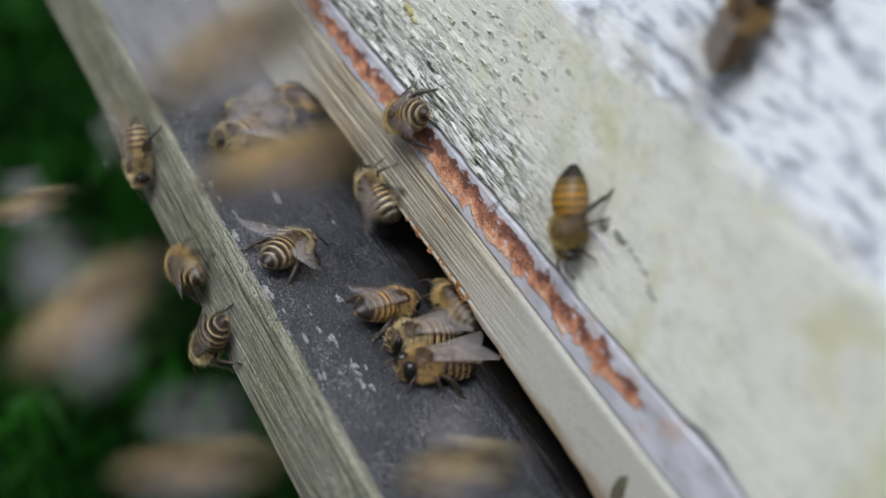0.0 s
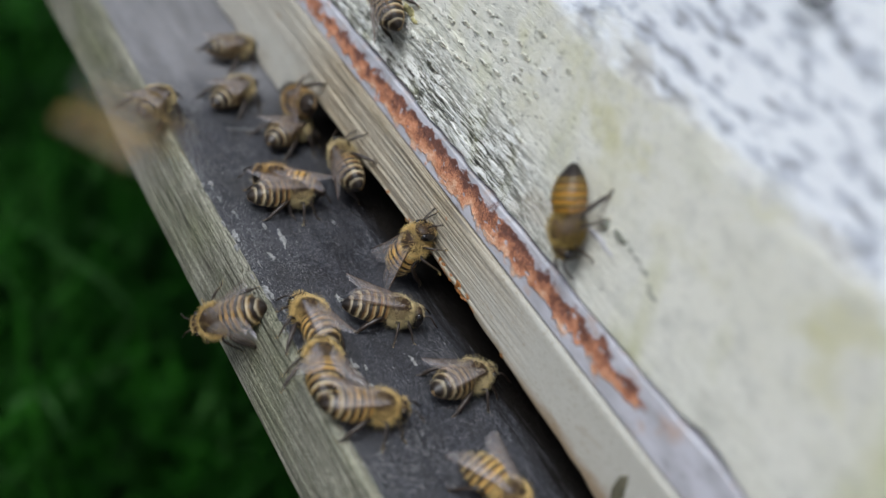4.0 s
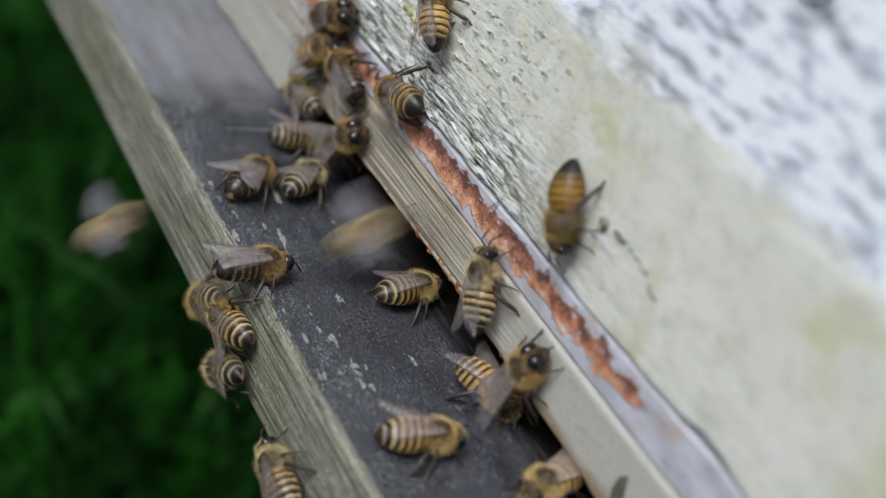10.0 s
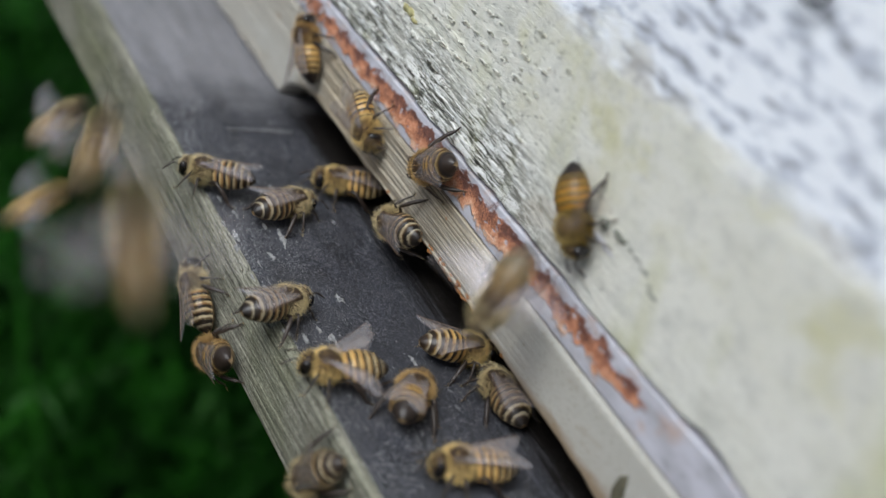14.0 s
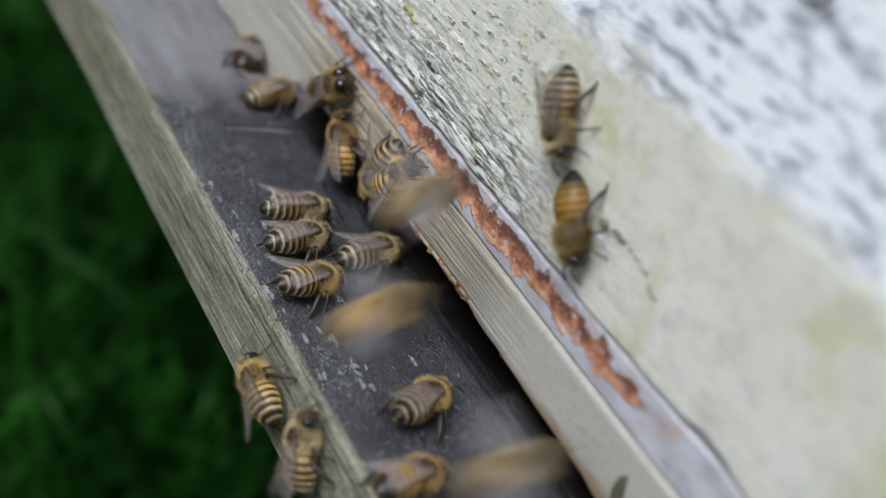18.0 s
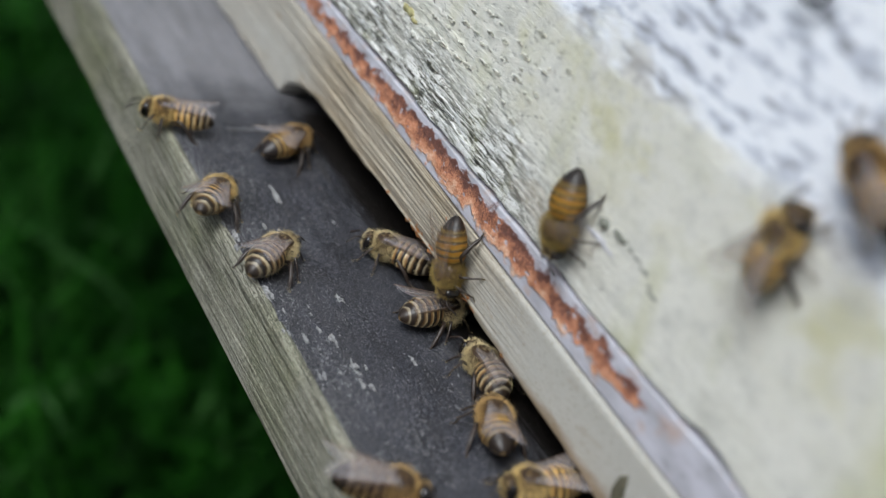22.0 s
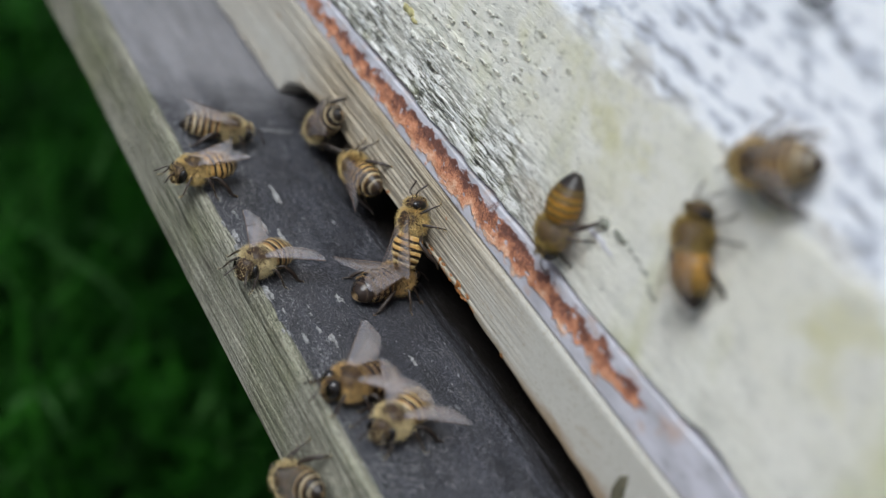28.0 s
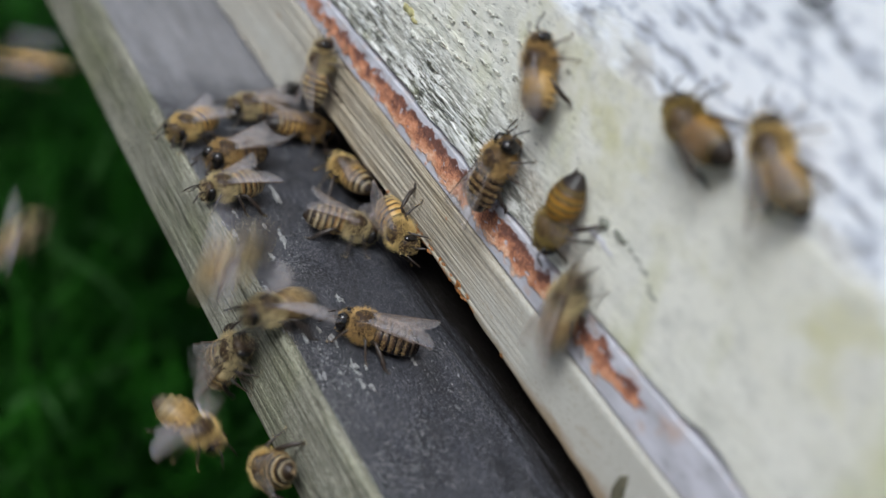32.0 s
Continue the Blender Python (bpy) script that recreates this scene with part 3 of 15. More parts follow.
bm = bmesh.new()
ring_m = Matrix.Translation((-0.0445, 0.0012, 0.0792)) @ Euler((math.pi / 2, 0, 0)).to_matrix().to_4x4()
turns = 28
loop = []
for k in range(turns):
    a = k / turns * 2 * math.pi
    c = Vector((math.cos(a) * 0.0024, math.sin(a) * 0.0021, 0))
    loop.append([bm.verts.new(ring_m @ (c * (1 + 0.14 * math.cos(b)) + Vector((0, 0, 0.0003 * math.sin(b))))) for b in (0, 1.05, 2.09, 3.14, 4.19, 5.24)])
for k in range(turns):
    for j in range(6):
        bm.faces.new((loop[k][j], loop[(k + 1) % turns][j], loop[(k + 1) % turns][(j + 1) % 6], loop[k][(j + 1) % 6]))
hive_part(part("wire_eye", bm, M_WIRE, hive, "small dark wire eye on the wall"))


def flake(x, z, length, tall, seed):
    """A pit where the paint has burst, with a pale lip curling up along its upper edge."""
    r = np.random.RandomState(seed)
    bm = bmesh.new()
    n = 12
    ring = []
    for k in range(n):
        a = k / n * 2 * math.pi
        s = 1 + r.uniform(-0.55, 0.5)
        ring.append((x + math.cos(a) * length / 2 * s - math.sin(a) * tall * 0.4, z + math.sin(a) * tall / 2 * s))
    low = [bm.verts.new((px, -0.0008, pz)) for px, pz in ring]
    high = [bm.verts.new((x + (px - x) * 0.9, 0.00022 + r.uniform(-0.0001, 0.0001), z + (pz - z) * 0.9)) for px, pz in ring]
    for k in range(n):
        bm.faces.new((low[k], low[(k + 1) % n], high[(k + 1) % n], high[k]))
    mid = bm.verts.new((x, 0.0001, z))
    for k in range(n):
        bm.faces.new((high[k], high[(k + 1) % n], mid))
    for k in range(0, n // 2 - 1):
        if r.rand() < 0.45:
            a, b = high[k].co, high[k + 1].co
            lift = Vector((r.uniform(-0.0002, 0.0002), 0.00015 * r.uniform(0.5, 1.2), -0.00005))
            up = Vector((0, 0.0001, 0.00015 * r.uniform(0.6, 1.3)))
            quad = [bm.verts.new(a), bm.verts.new(b), bm.verts.new(b + up + lift), bm.verts.new(a + up + lift)]
            back = [bm.verts.new(v.co + Vector((0, -0.0001, 0.00006))) for v in quad]
            faces = [bm.faces.new(quad), bm.faces.new(back[::-1])]
            faces += [bm.faces.new((quad[j], back[j], back[(j + 1) % 4], quad[(j + 1) % 4])) for j in range(4)]
            for f in faces:
                f.material_index = 1
    bmesh.ops.recalc_face_normals(bm, faces=bm.faces)
    return bm


spots = [(0.0217, 0.0413), (0.0217, 0.0399), (0.0174, 0.0428), (0.0140, 0.0429), (0.0216, 0.0369), (0.0169, 0.0394), (0.0165, 0.0373), (0.0133, 0.0376),
         (0.0096, 0.0401), (0.0117, 0.0423), (0.0105, 0.0447), (0.0065, 0.0454), (0.0008, 0.0424), (-0.0015, 0.0366), (-0.0045, 0.0355), (0.0167, 0.0453),
         (0.0265, 0.0394), (0.0021, 0.0379), (0.0058, 0.0406), (0.0009, 0.0461), (-0.0048, 0.0428), (0.0257, 0.0352), (-0.0010, 0.0507), (0.0123, 0.0471)]
r = random.Random(77)
spots += [(r.uniform(-0.012, 0.075), r.uniform(0.034, 0.050)) for _ in range(22)]
for k, (x, z) in enumerate(spots):
    big = r.uniform(0.7, 1.25) if k < 24 else r.uniform(0.35, 0.8)
    hive_part(part("paint_flake", flake(x, z, 0.0020 * big, 0.00048 * big, k), [M_PIT, M_LIP], hive))
lump((0.0309, 0.0002, 0.0340), (0.0007, 0.0004, 0.0006), 81, M_LIP, "paint_blob", "white blob of paint")
lump((0.0346, -0.0002, 0.0364), (0.0022, 0.0004, 0.0008), 82, M_LICHEN, "lichen_patch", "yellow-green lichen patch")
lump((0.0322, -0.0002, 0.0358), (0.0012, 0.0004, 0.0005), 83, M_LICHEN, "lichen_patch", "yellow-green lichen patch")


# ---- honey bees ----
MM = 0.00106


def cuticle(name, front, rear, fringe, pale, gloss=0.33, tip=None, width=0.50):
    """One bee's back plates: each plate shades from its front colour to a dark rim, with a pale downy line."""
    m, n, l, b = material(name, gloss)
    x = axis(n, l, 0)
    wob = calc(n, l, "MULTIPLY", grain(n, l, 900, (1, 1, 1), 3), 0.00055)
    t = calc(n, l, "FRACT", calc(n, l, "DIVIDE", calc(n, l, "SUBTRACT", calc(n, l, "ADD", x, wob), 0.00085), -0.001124))
    back = calc(n, l, "DIVIDE", calc(n, l, "SUBTRACT", -0.0016, x), 0.0026, True)
    fore = ramp(n, l, t, (0.0, fringe), (0.14, fringe), (0.26, front), (width, front), (width + 0.1, rear), (0.97, rear))
    aft = ramp(n, l, t, (0.0, pale), (0.18, pale), (0.34, tuple(v * 0.38 for v in front)), (0.55, rear), (0.97, rear))
    c = mix(n, l, back, fore, aft, "MIX")
    tail = calc(n, l, "DIVIDE", calc(n, l, "SUBTRACT", -0.0036 if tip else -0.0046, x), 0.0012, True)
    c = mix(n, l, tail, c, tip or rear, "MIX")
    info = n.new("ShaderNodeObjectInfo")
    c = mix(n, l, calc(n, l, "MULTIPLY", info.outputs["Random"], 0.22), c, (0.06, 0.035, 0.018), "MIX")
    l.new(c, b.inputs["Base Color"])
    b.inputs["Specular IOR Level"].default_value = 0.32
    relief(n, l, b, grain(n, l, 5000, (0.4, 1, 1), 3), 0.00006, 0.6)
    return m


def wing_membrane(alpha=0.10):
    m, n, l, b = material("wing_membrane", 0.25)
    b.inputs["Base Color"].default_value = (0.86, 0.80, 0.79, 1)
    relief(n, l, b, grain(n, l, 1500, (1, 1, 1), 3), 0.0001, 0.5)
    clear, gloss, sheen = n.new("ShaderNodeBsdfTransparent"), n.new("ShaderNodeBsdfGlossy"), n.new("ShaderNodeLayerWeight")
    clear.inputs[0].default_value = (0.97, 0.945, 0.91, 1)
    gloss.inputs["Roughness"].default_value = 0.30
    sheen.inputs["Blend"].default_value = 0.25
    shine = calc(n, l, "ADD", calc(n, l, "MULTIPLY", sheen.outputs["Facing"], alpha * 2.4), alpha * 0.8)
    gloss.inputs["Color"].default_value = (0.93, 0.90, 1.0, 1)
    l.new(b.inputs["Normal"].links[0].from_socket, gloss.inputs["Normal"])
    one, two = n.new("ShaderNodeMixShader"), n.new("ShaderNodeMixShader")
    one.inputs[0].default_value = alpha
    l.new(clear.outputs[0], one.inputs[1])
    l.new(b.outputs[0], one.inputs[2])
    l.new(shine, two.inputs[0])
    l.new(one.outputs[0], two.inputs[1])
    l.new(gloss.outputs[0], two.inputs[2])
    l.new(two.outputs[0], n["Material Output"].inputs["Surface"])
    return m


M_AMBER = cuticle("amber_plates", (0.50, 0.285, 0.085), (0.014, 0.009, 0.006), (0.58, 0.38, 0.13), (0.52, 0.44, 0.29))
M_ASH = cuticle("ash_plates", (0.24, 0.13, 0.045), (0.012, 0.009, 0.007), (0.46, 0.34, 0.16), (0.46, 0.39, 0.26))
M_SABLE = cuticle("sable_plates", (0.055, 0.030, 0.016), (0.012, 0.009, 0.008), (0.12, 0.072, 0.034), (0.085, 0.060, 0.040), gloss=0.2)
M_HONEY = cuticle("honey_plates", (0.36, 0.17, 0.022), (0.06, 0.036, 0.010), (0.32, 0.19, 0.04), (0.17, 0.12, 0.035), gloss=0.38, tip=(0.012, 0.010, 0.009), width=0.62)
M_GOLD = cuticle("golden_plates", (0.47, 0.275, 0.080), (0.045, 0.022, 0.010), (0.54, 0.36, 0.13), (0.42, 0.31, 0.14), gloss=0.32, tip=(0.014, 0.011, 0.010), width=0.62)
M_OLIVE = plain("olive_down", (0.27, 0.19, 0.06), 0.7, vary=0.35, scale=1200)
M_BODY = plain("dark_cuticle", (0.040, 0.024, 0.014), 0.42, scale=2500)
M_BELLY = plain("belly", (0.19, 0.125, 0.06), 0.5, scale=1500)
M_FUZZ = plain("tan_down", (0.58, 0.42, 0.175), 0.75, vary=0.35, scale=1200)
M_RUSSET = plain("russet_down", (0.43, 0.28, 0.115), 0.75, vary=0.35, scale=1200)
M_PELT = plain("brown_pelt", (0.09, 0.055, 0.025), 0.5, scale=2500)
M_FUZZGREY = plain("grey_down", (0.52, 0.42, 0.23), 0.75, vary=0.35, scale=1200)
for m in (M_FUZZ, M_FUZZGREY, M_RUSSET, M_OLIVE, M_BODY):
    m.node_tree.nodes["Principled BSDF"].inputs["Specular IOR Level"].default_value = 0.2
M_EYE = plain("compound_eye", (0.009, 0.007, 0.006), 0.14, vary=0.1)
M_LEG = plain("leg_cuticle", (0.024, 0.015, 0.010), 0.4, scale=2500)
M_VEIN = plain("wing_vein", (0.10, 0.06, 0.035), 0.5)
M_POLLEN = plain("pollen", (0.78, 0.66, 0.26), 0.9, scale=3000)
M_WING, M_CLEAR = wing_membrane(0.092), wing_membrane(0.035)


def ball(bm, at, size, seg=18, rings=12, mat=0):
    out = bmesh.ops.create_uvsphere(bm, u_segments=seg, v_segments=rings, radius=1)
    for v in out["verts"]:
        # poles along x, so that the body's rings run round it
        v.co = Vector((at[0] + v.co.z * size[0], at[1] + v.co.x * size[1], at[2] + v.co.y * size[2])) * MM
    for f in {f for v in out["verts"] for f in v.link_faces}:
        f.smooth, f.material_index = True, mat
    return out["verts"]


def tube(bm, path, radii, seg=6, mat=0, flat=1.0):
    """A tapered tube through the points, in millimetres."""
    path = [Vector(p) for p in path]
    rings = []
    for k, p in enumerate(path):
        d = (path[min(k + 1, len(path) - 1)] - path[max(k - 1, 0)]).normalized()
        side = d.cross(Vector((0.3, 0.2, 1))).normalized()
        up = side.cross(d)
        rings.append([bm.verts.new((p + (side * math.cos(a) * flat + up * math.sin(a)) * radii[k]) * MM) for a in [j / seg * 2 * math.pi for j in range(seg)]])
    for a, b in zip(rings, rings[1:]):
        for j in range(seg):
            f = bm.faces.new((a[j], a[(j + 1) % seg], b[(j + 1) % seg], b[j]))
            f.smooth, f.material_index = True, mat
    for ring in (rings[0][::-1], rings[-1]):
        bm.faces.new(ring).material_index = mat


def hairs(bm, roots, length, mat, r, width=0.055, droop=0.25):
    """Short tapered hairs: roots are (point, direction) in millimetres."""
    for p, d in roots:
        p, d = Vector(p), Vector(d).normalized()
        d = (d + Vector((r.uniform(-1, 1), r.uniform(-1, 1), r.uniform(-1, 1))) * 0.45 + Vector((-droop, 0, 0))).normalized()
        s = d.cross(Vector((0.31, 0.77, 0.55))).normalized() * width
        t = d.cross(s)
        ln = length * r.uniform(0.6, 1.25)
        base = [bm.verts.new((p + s) * MM), bm.verts.new((p - s * 0.5 + t * 0.87) * MM), bm.verts.new((p - s * 0.5 - t * 0.87) * MM)]
        tip = bm.verts.new((p + d * ln) * MM)
        for a in range(3):
            f = bm.faces.new((base[a], base[(a + 1) % 3], tip))
            f.material_index = mat


def on_ball(at, size, count, r, keep):
    out = []
    while len(out) < count:
        v = Vector((r.gauss(0, 1), r.gauss(0, 1), r.gauss(0, 1))).normalized()
        if keep(v):
            p = Vector([a + c * s for a, c, s in zip(at, v, size)])
            out.append((p, Vector([c / s for c, s in zip(v, size)])))
    return out


def abdomen_at(x, blunt=False):
    """Centre height and half width and half height of the abdomen at x, in millimetres."""
    t = (0.9 - x) / 6.9
    if blunt:
        w = 2.6 * max(0.0, math.sin(math.pi * min(1, 0.20 + 0.80 * t) ** 0.95)) ** 0.42
    else:
        w = 2.55 * max(0.0, math.sin(math.pi * min(1, 0.16 + 0.84 * t) ** 0.85)) ** 0.62
    return 2.55 - 0.9 * t * t, max(w, 0.05), max(w * 0.88, 0.05)


def wing_mesh(length, wide, side, name, fine=False):
    """A membrane lying back along -x from its root, with veins; side is +1 or -1."""
    bm = bmesh.new()
    rows, cols = 12, 5
    grid = []
    for i in range(rows + 1):
        t = i / rows
        lead = 0.10 * math.sin(t * 3.0)
        trail = math.sin(math.pi * min(1.0, 0.10 + 0.86 * t) ** 1.25) ** 0.7
        grid.append([bm.verts.new(Vector((-t * length - 0.05 * length * trail * (j / cols) * math.sin(3 * t), side * (lead - 0 + (-0.0 + trail * wide * j / cols)) * -1,
                                          0.22 * math.sin(j / cols * 3.1) + 0.15 * t)) * MM) for j in range(cols + 1)])
    for a, b in zip(grid, grid[1:]):
        for j in range(cols):
            bm.faces.new((a[j], a[j + 1], b[j + 1], b[j])).smooth = True
    lines = [[grid[i][0].co.copy() for i in range(rows + 1)], [grid[i][2].co.copy() for i in range(1, rows)], [grid[i][4].co.copy() for i in range(1, rows - 1)],
             [grid[7][j].co.copy() for j in range(0, 4)], [grid[4][j].co.copy() for j in range(2, 6)]]
    for line in lines:
        tube(bm, [p / MM for p in line], [(0.062 if line is lines[0] else 0.032) * (0.5 if fine else 1)] * len(line), 5, 1)
    me = bpy.data.meshes.new(name)
    bm.to_mesh(me)
    bm.free()
    me.materials.append(M_CLEAR if fine else M_WING)
    me.materials.append(M_VEIN)
    return me


WING_ROOT = {"fore_wing": (3.0, 1.45, 4.35), "hind_wing": (2.3, 1.5, 4.1)}


def wing_pose(name, side, open_by=0.0, lift=0.0):
    """Folded back at 0, swung out at 1."""
    x, y, z = WING_ROOT[name]
    fold = (7 if name == "fore_wing" else 10) + open_by * (72 if name == "fore_wing" else 50)
    return pose(x * MM, side * y * MM, z * MM, side * -6 * (1 - open_by) - side * lift, 5 - 3 * open_by, -side * fold)


LEGS = {
    "front_leg": ((3.2, 1.1, 1.7), [(0, 0, 0), (0.9, 0.9, 1.0), (1.9, 1.7, -0.3), (2.5, 2.1, -1.5), (3.1, 2.3, -1.7)], [0.30, 0.34, 0.24, 0.16, 0.09]),
    "middle_leg": ((2.2, 1.4, 1.5), [(0, 0, 0), (-0.1, 1.7, 1.2), (-0.5, 2.9, -0.2), (-0.8, 3.5, -1.3), (-1.0, 4.1, -1.5)], [0.32, 0.36, 0.27, 0.17, 0.09]),
    "hind_leg": ((1.2, 1.3, 1.5), [(0, 0, 0), (-1.3, 1.7, 1.3), (-3.0, 2.6, 0.0), (-4.0, 3.0, -1.2), (-4.9, 3.3, -1.5)], [0.34, 0.42, 0.58, 0.36, 0.12]),
}


def make_bee(plates, fuzz, label, seed, bald=0.55, pollen=False, drone=False, fine=False):
    r = random.Random(seed)
    bee = new("honey_bee")
    tagged(bee, label, "bee", "honey bees at the hive entrance")
    # thorax: a dark dome ringed with down
    bm = bmesh.new()
    ball(bm, (2.55, 0, 2.85), (2.3 if drone else 2.2, 2.5 if drone else 2.25, 2.1 if drone else 2.0))
    hairs(bm, on_ball((2.55, 0, 2.85), (2.25 if drone else 2.15, 2.45 if drone else 2.2, 2.05 if drone else 1.95), 3400, r, lambda v: not (v.z > bald and abs(v.x) < 0.75 and r.random() < 0.9)), 0.85, 1, r, 0.027)
    hairs(bm, on_ball((2.55, 0, 2.75), (2.25, 2.3, 1.95), 800, r, lambda v: v.z < 0.55 and abs(v.x) < 0.95), 1.12, 1, r, 0.020, 0.1)
    part("thorax", bm, [M_BODY if bald < 0.78 else M_PELT, fuzz], bee, "downy thorax")
    # head
    bm = bmesh.new()
    ball(bm, (5.35, 0, 2.35), (1.05, 1.75, 1.75))
    ball(bm, (5.85, 0, 1.35), (0.6, 0.8, 0.75), 12, 8)
    hairs(bm, on_ball((5.35, 0, 2.4), (1.0, 1.5, 1.65), 420, r, lambda v: abs(v.y) < 0.75), 0.55, 1, r, 0.028, 0.0)
    head = part("head", bm, [M_BODY, fuzz], bee)
    for s in (1, -1):
        bm = bmesh.new()
        if drone:
            ball(bm, (5.30, s * 0.98, 2.85), (1.12, 1.12, 1.45), 18, 12)
        else:
            ball(bm, (5.35, s * 1.42, 2.55), (0.72, 0.55, 1.2), 14, 10)
        part("eye", bm, M_EYE, head, "glossy dark compound eye")
        bm = bmesh.new()
        tube(bm, [(6.2, s * 0.45, 2.4), (6.9, s * 0.95, 3.1), (7.5, s * 1.1, 2.8), (8.2, s * 1.5, 2.1), (8.6, s * 1.7, 1.7)], [0.13, 0.12, 0.14, 0.15, 0.12], 6)
        part("antenna", bm, M_LEG, head)
    # abdomen: an under body and six overlapping back plates
    bm = bmesh.new()
    rings = []
    for k in range(17):
        x = 0.85 - k * 6.45 / 16
        zc, w, h = abdomen_at(x, drone)
        rings.append([bm.verts.new(Vector((x, math.cos(a) * w * 0.96, zc + math.sin(a) * h * 0.96)) * MM) for a in [j / 16 * 2 * math.pi for j in range(16)]])
    for a, b in zip(rings, rings[1:]):
        for j in range(16):
            bm.faces.new((a[j], a[(j + 1) % 16], b[(j + 1) % 16], b[j])).smooth = True
    bm.faces.new(rings[0])
    bm.faces.new(rings[-1][::-1])
    abdomen = part("abdomen", bm, M_BELLY, bee)
    for k in range(6):
        bm = bmesh.new()
        x0, x1 = 0.8 - k * 1.06, 0.8 - (k + 1) * 1.06 - 0.26
        if k == 5:
            x1 = -5.9
        rings = []
        for i in range(6):
            t = i / 5
            x = x0 + (x1 - x0) * t
            zc, w, h = abdomen_at(x, drone)
            grow = 1.0 + 0.055 * t - (0.10 if i == 5 else 0)
            rings.append([bm.verts.new(Vector((x, math.cos(a) * w * grow, zc + math.sin(a) * h * grow)) * MM) for a in np.linspace(-0.55, math.pi + 0.55, 17)])
        for a, b in zip(rings, rings[1:]):
            for j in range(16):
                bm.faces.new((a[j], a[j + 1], b[j + 1], b[j])).smooth = True
        roots = []
        for _ in range(110):
            a, t = r.uniform(-0.5, math.pi + 0.5), r.uniform(0.0, 0.45)
            x = x0 + (x1 - x0) * t
            zc, w, h = abdomen_at(x, drone)
            roots.append(((x, math.cos(a) * w, zc + math.sin(a) * h), (-0.8, math.cos(a), math.sin(a))))
        if k < 5:
            hairs(bm, roots, 0.42, 1, r, 0.022, 0.9)
        part("back_plate", bm, [plates, fuzz], abdomen)
    for name, size in (("fore_wing", (10.8, 3.6) if drone else (9.0, 3.0)), ("hind_wing", (7.4, 2.6) if drone else (6.4, 2.3))):
        for s in (1, -1):
            w = part(name, wing_mesh(*size, s, name, fine), None, bee, "clear veined wing")
            w.matrix_basis = wing_pose(name, s)
    for name, (at, path, radii) in LEGS.items():
        for s in (1, -1):
            bm = bmesh.new()
            fine, rad = [], []
            for (a, b), (ra, rb) in zip(zip(path, path[1:]), zip(radii, radii[1:])):
                for t in (0.0, 0.35, 0.7):
                    fine.append([(pa + (pb - pa) * t) * (s if k == 1 else 1) for k, (pa, pb) in enumerate(zip(a, b))])
                    rad.append((ra + (rb - ra) * t) * (0.54 if t == 0 else 0.72))
            fine.append([path[-1][0], path[-1][1] * s, path[-1][2]])
            rad.append(radii[-1])
            tube(bm, fine, rad, 6)
            hairs(bm, [(Vector(p), Vector((r.uniform(-1, 1), r.uniform(-1, 1), r.uniform(-0.5, 1)))) for p in fine for _ in range(4)], 0.35, 1, r, 0.03)
            leg = part(name, bm, [M_LEG, fuzz], bee)
            leg.location = Vector((at[0], s * at[1], at[2])) * MM
            if pollen and name == "hind_leg":
                bm = bmesh.new()
                out = ball(bm, (path[2][0] + 0.6, s * (path[2][1] - 0.65), path[2][2] + 0.6), (1.25, 0.95, 1.0), 14, 10)
                for v in out:
                    v.co *= 1 + 0.05 * noise.noise(v.co * 2500)
                part("pollen_ball", bm, M_POLLEN, leg, "pale yellow pollen load")
    return bee


KINDS = [
    make_bee(M_AMBER, M_FUZZ, "honey bee with amber bands and tan down", 1, 0.62),
    make_bee(M_ASH, M_FUZZGREY, "honey bee with dark abdomen and pale grey bands", 2, 0.58),
    make_bee(M_SABLE, M_RUSSET, "stout dark drone bee with huge glossy eyes", 3, 0.72, drone=True),
    make_bee(M_AMBER, M_FUZZGREY, "honey bee with amber bands carrying yellow pollen", 4, 0.6, True),
    make_bee(M_HONEY, M_OLIVE, "honey bee with plain orange abdomen clinging to the wall", 5, 0.8, fine=True),
    make_bee(M_GOLD, M_RUSSET, "honey bee with golden-brown abdomen and russet down", 6, 0.64),
]


# ---- movement ----
def at(t, x, y, z, rx, ry, rz):
    """A row: the time, and a pose from millimetres and degrees."""
    return t, pose(x * 0.001, y * 0.001, z * 0.001, rx, ry, rz)


def board(t, x, y, turn):
    """A row for a bee on the landing board."""
    return at(t, x, y, 0, 0, 0, turn)


def wall(t, x, z, turn, out=0.0):
    """A row for a bee that clings to the upright front."""
    return t, pose(x * 0.001, out * 0.001, z * 0.001, -90) @ pose(0, 0, 0, 0, 0, turn)


def nose(t, x, z, turn):
    """A row for a bee on the front edge of the landing board."""
    return wall(t, x, z, turn, 28.5)


def eased(rows):
    """The rows with in-between ones where a bee turns far, so that each step turns less than a right angle."""
    out = [rows[0]]
    for (t0, a), (t1, b) in zip(rows, rows[1:]):
        qa, qb = a.to_quaternion(), b.to_quaternion()
        n = int(math.degrees(qa.rotation_difference(qb).angle) // 70)
        for k in range(1, n + 1):
            f = k / (n + 1)
            out.append((t0 + (t1 - t0) * f, Matrix.LocRotScale(a.translation.lerp(b.translation, f), qa.slerp(qb, f), None)))
        out.append((t1, b))
    return out


# hinge of the part (x, z), pitch from and to, yaw to either side
POSTURE = {"abdomen": (0.85, 2.5, -3.0, 15.0, 8.0), "head": (4.6, 2.5, -10.0, 14.0, 14.0)}


